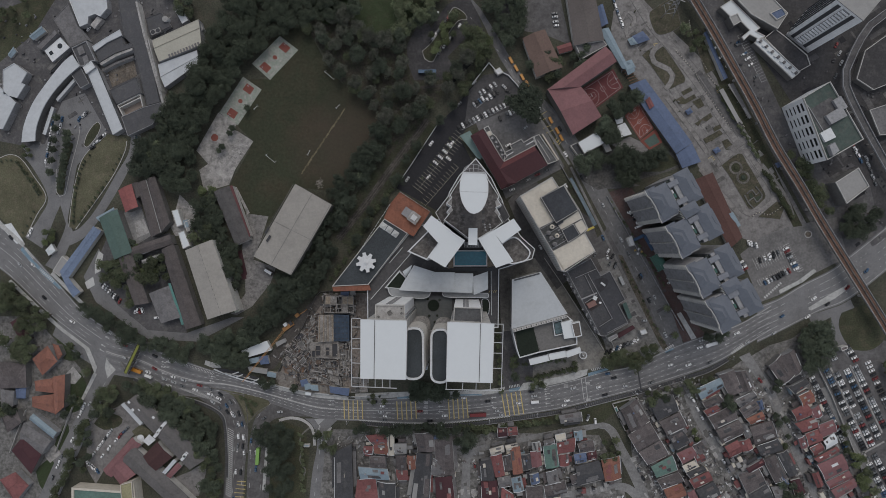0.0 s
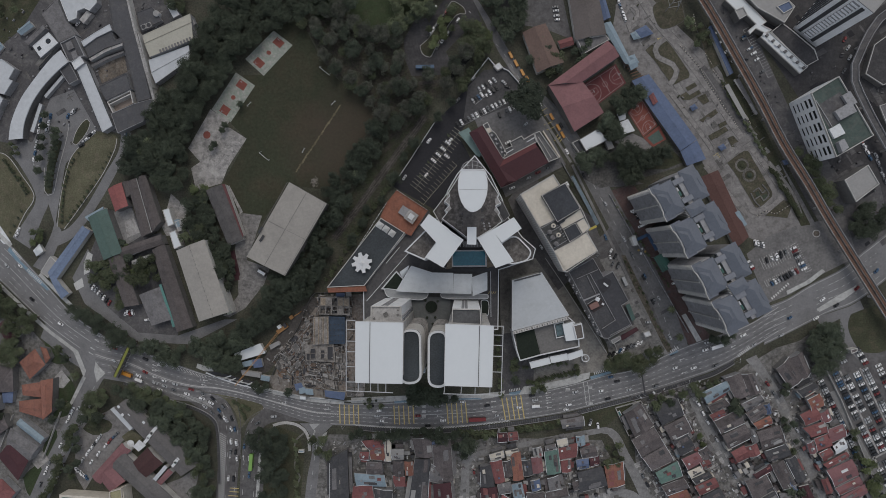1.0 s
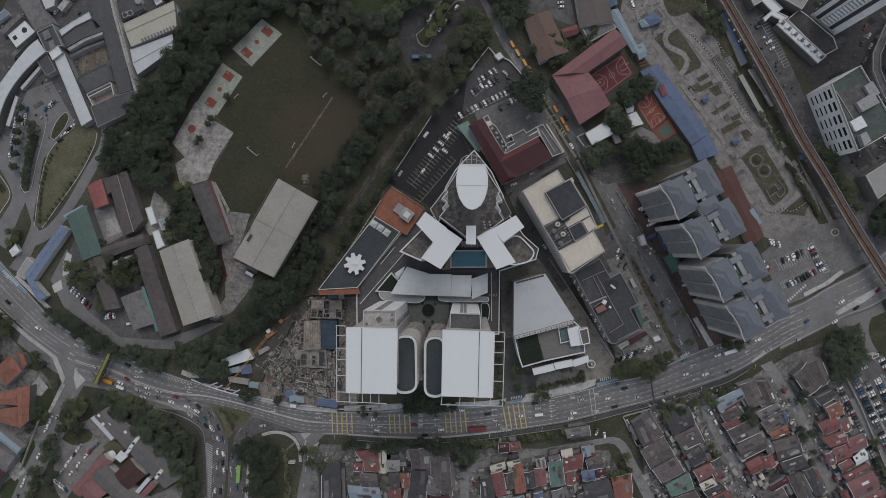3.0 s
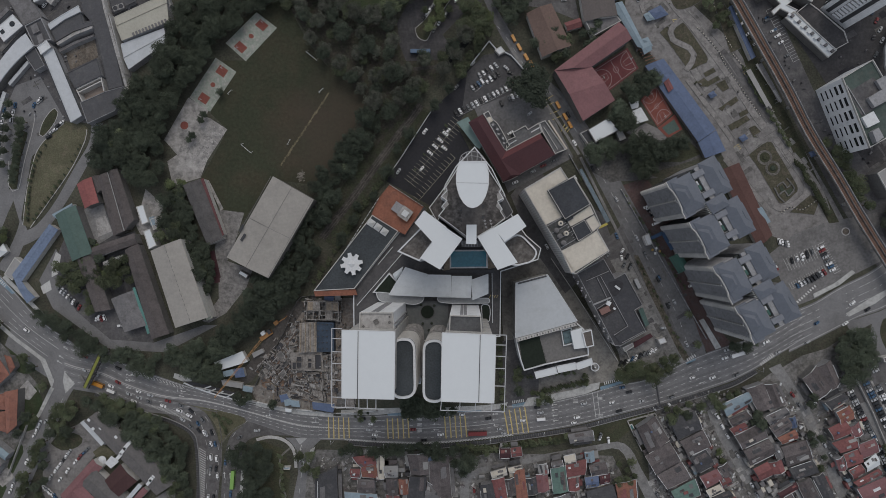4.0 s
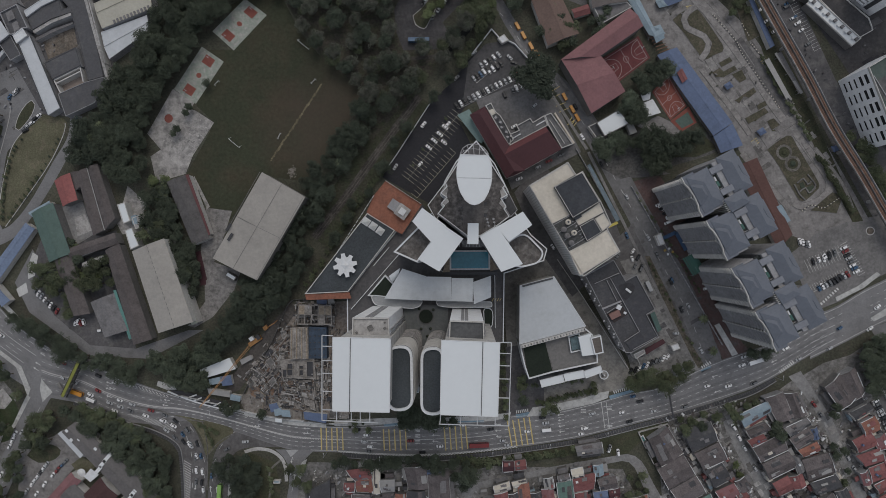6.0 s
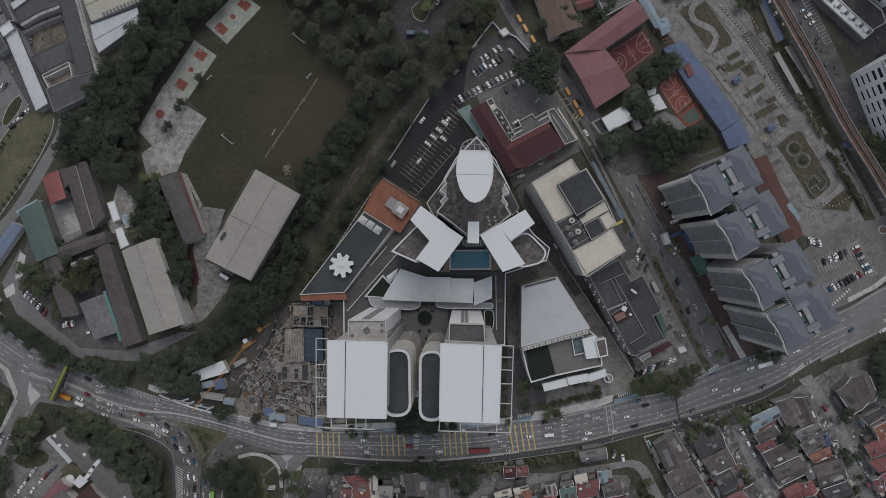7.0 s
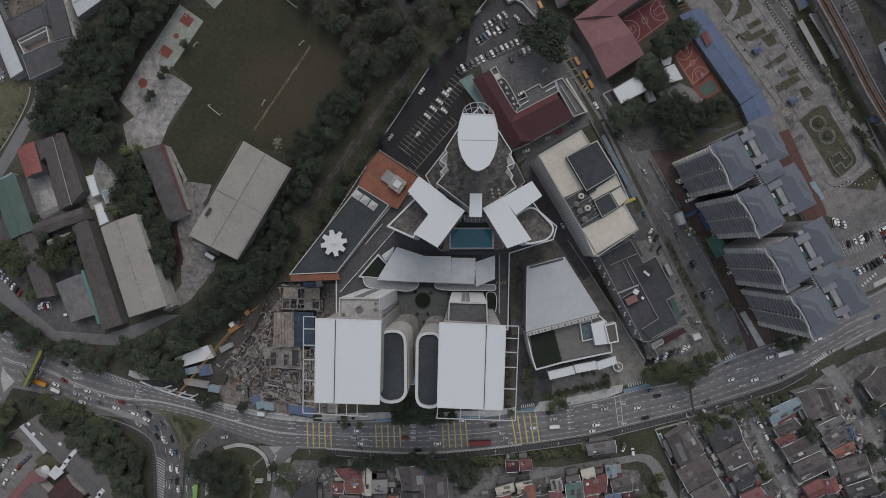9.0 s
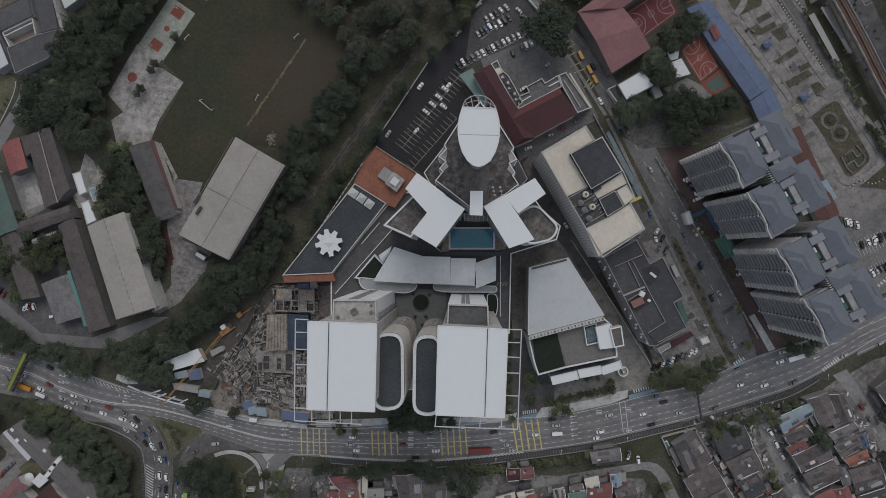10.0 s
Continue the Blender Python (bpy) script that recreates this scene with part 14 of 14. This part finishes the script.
car_row((195.6, -6.4), (199.5, -12.8), 4, 30, 1)
car_row((-306.3, 101.5), (-312.3, 65.7), 9, 80, 0.8)
car_row((-299.4, 101.4), (-302.8, 86.7), 3, 80, 0.8)
car_row((-278.6, 77.3), (-266.6, 88.1), 5, 40, 0.9)
car_row((-321.6, 21.5), (-325.1, 10.9), 3, 60, 0.8)
car_row((-27.9, 149.5), (-10.1, 173.6), 10, 60, 0.75)
car_row((-19.7, 143.7), (-1.5, 167.8), 10, 60, 0.75)
car_row((-25.4, 166.5), (-18, 177), 4, 60, 0.7)
car_row((63.7, 173.9), (65.8, 161.6), 4, 5, 0.9)
car_row((270.6, 126.6), (259, 154.8), 5, 60, 0.6)
car_row((282.1, 68.4), (289.8, 46.4), 5, -60, 0.8)
car_row((192, 155.8), (207.8, 123.3), 8, 30, 0.6)
for t in CARS.values():
    for o in (*t.children_recursive, t):
        bpy.data.objects.remove(o)


def long_vehicle(label, name, category, at, turn, size, colour, z=Z_ROAD, group=""):
    """A bus, van or lorry: body, windows, roof hatch and wheels."""
    L, W, H = size
    t = thing(name, label, category, (0, 0, 0), group)
    part("body", loft([rrect(L, W, 0.4, 0, 0.15), rrect(L, W, H - 0.2, 0, 0.15), rrect(L - 0.2, W - 0.2, H, 0, 0.2)]), colour, t)
    part("window_band", loft([rrect(L + 0.03, W + 0.03, H * 0.52, 0, 0.15), rrect(L + 0.02, W + 0.02, H * 0.8, 0, 0.15)]), GLASS_DARK, t)
    part("roof_hatch", box(bmesh.new(), (0, 0), (L * 0.18, W * 0.5, 0.15), 0, H), colour, t)
    for x in (L * 0.33, -L * 0.3):
        for y in (W / 2 - 0.12, -W / 2 + 0.12):
            bm = bmesh.new()
            cyl(bm, (0, 0), 0.45, -0.13, 0.13, 10)
            bmesh.ops.rotate(bm, verts=bm.verts, cent=(0, 0, 0), matrix=Matrix.Rotation(radians(90), 3, "X"))
            bmesh.ops.translate(bm, verts=bm.verts, vec=(x, y, 0.45))
            part("wheel", bm, TYRE, t)
    t.matrix_basis = pose(at[0], at[1], z, 0, 0, turn)
    return t


long_vehicle("long red city bus in the outer lane", "bus", "bus", (9, -117.4), 3, (12, 2.5, 3.1), PAINT["red"])
long_vehicle("bright green city bus at a stop", "bus", "bus", (-151.5, -149.2), 86, (12, 2.5, 3.1), PAINT["green"], 0.06)
long_vehicle("orange lorry under the footbridge", "lorry", "lorry", (-242.4, -87.4), -20, (8.5, 2.4, 2.9), PAINT["orange"])
long_vehicle("white box lorry on the trunk road", "lorry", "lorry", (174.5, -65.5), 18, (8.5, 2.4, 3.0), PAINT["white"])
long_vehicle("dull blue coach parked under trees", "coach", "bus", (-27.6, 130.5), 0, (13, 2.5, 3.2), PAINT["blue"], 0.11)
gw = thing("boundary_wall", "white plastered wall round a car park corner", "wall", (*(17, 136.8), 0.06))
for p, q in (((4.6, 121.1), (17, 136.8)), ((17, 136.8), (22.3, 130.6)), ((26.3, 129.8), (31.3, 127.3)), ((31.3, 127.3), (42.8, 114.1))):
    part("wall", bar(bmesh.new(), (*p, 1.0), (*q, 1.0), 0.5, 1.9), WHITE, gw)
block("small white gatehouse at a car park corner", [(20.5, 130.5), (24.6, 132.8), (27.4, 129.2), (23.4, 127.2)], 3, WALL, WHITE, 0.3, "gatehouse", "gatehouse")
for p in ((32.8, 138.3), (36.5, 132.5), (41, 125.9), (44.2, 119.3)):
    long_vehicle("yellow school van parked at the kerb", "school_van", "van", p, 118, (4.9, 1.9, 2.2), PAINT["orange"], 0.09, "school vans")
for p in ((61.3, 94.7), (65.9, 87.1), (68.9, 81.9), (44.5, 121.1)):
    long_vehicle("yellow school van parked in the street", "school_van", "van", p, 118, (4.9, 1.9, 2.2), PAINT["orange"], 0.09, "school vans")
for p, a in (((-233.3, -91.8), -22), ((49.8, -107.8), 5)):
    long_vehicle("white delivery van in traffic", "van", "van", p, a, (5.6, 2.0, 2.4), PAINT["white"])
for p, a in (((118.4, 7.3), 115), ((111.4, -20.5), 115)):
    long_vehicle("grey box lorry standing at the street wall", "lorry", "lorry", p, a, (6.5, 2.3, 2.8), PAINT["silver"], 0.06)

# the packed car park: more cars than can be counted
def packed(label, rows, seed):
    g = random.Random(seed)
    b = thing("parked_cars", label, "cars", (*rows[0][0], 0.05), "", "stuff")
    heap = {c: bmesh.new() for c in ("white", "silver", "grey", "black", "red", "blue")}
    glass = bmesh.new()
    for a, e, n, turn in rows:
        for k in range(n):
            if g.random() < 0.93:
                p = Vector(a).lerp(Vector(e), (k + 0.5) / n)
                col = g.choice(("white", "white", "white", "silver", "silver", "silver", "grey", "grey", "grey", "black", "black", "black", "black", "red", "blue"))
                t = turn + g.uniform(-3, 3)
                box(heap[col], p, (4.1, 1.65, 0.65), t, 0.3)
                box(glass, p, (2.4, 1.5, 0.45), t, 0.95)
                box(heap[col], p, (1.6, 1.35, 0.06), t, 1.4)
    for c, bm in heap.items():
        part("car_bodies", bm, PAINT[c], b)
    part("car_windows", glass, GLASS_DARK, b)


packed("packed rows of parked cars in a big car park", [((244.5, -88.1), (268.2, -138.4), 26, 28), ((254.4, -82.8), (281.2, -139.7), 28, 28), ((260.5, -82.7), (286.6, -136.6), 28, 28), ((267.6, -80.6), (291.2, -131.8), 27, 28), ((274.4, -79.9), (295.1, -123.9), 24, 28), ((271.9, -142.2), (291.1, -179.1), 19, 28), ((282, -144.5), (296.5, -174.2), 15, 28), ((287.3, -142), (301.8, -171), 15, 28), ((254.6, -63.4), (261.3, -76.8), 6, 28), ((283, -76.6), (300.1, -115.9), 14, 28), ((268.4, -65.7), (276, -77.5), 6, 28)], 91)
for a, e in (((258.1, -81.8), (283.8, -138.5)), ((271.6, -80.1), (293.5, -127.3)), ((279.6, -142.5), (295, -133.6)), ((280.3, -140.1), (296.8, -176.2))):
    setting("kerb", bar(bmesh.new(), (*a, 0.1), (*e, 0.1), 1.2, 0.3), CONCRETE, "pale strip between rows of parked cars", "kerb")
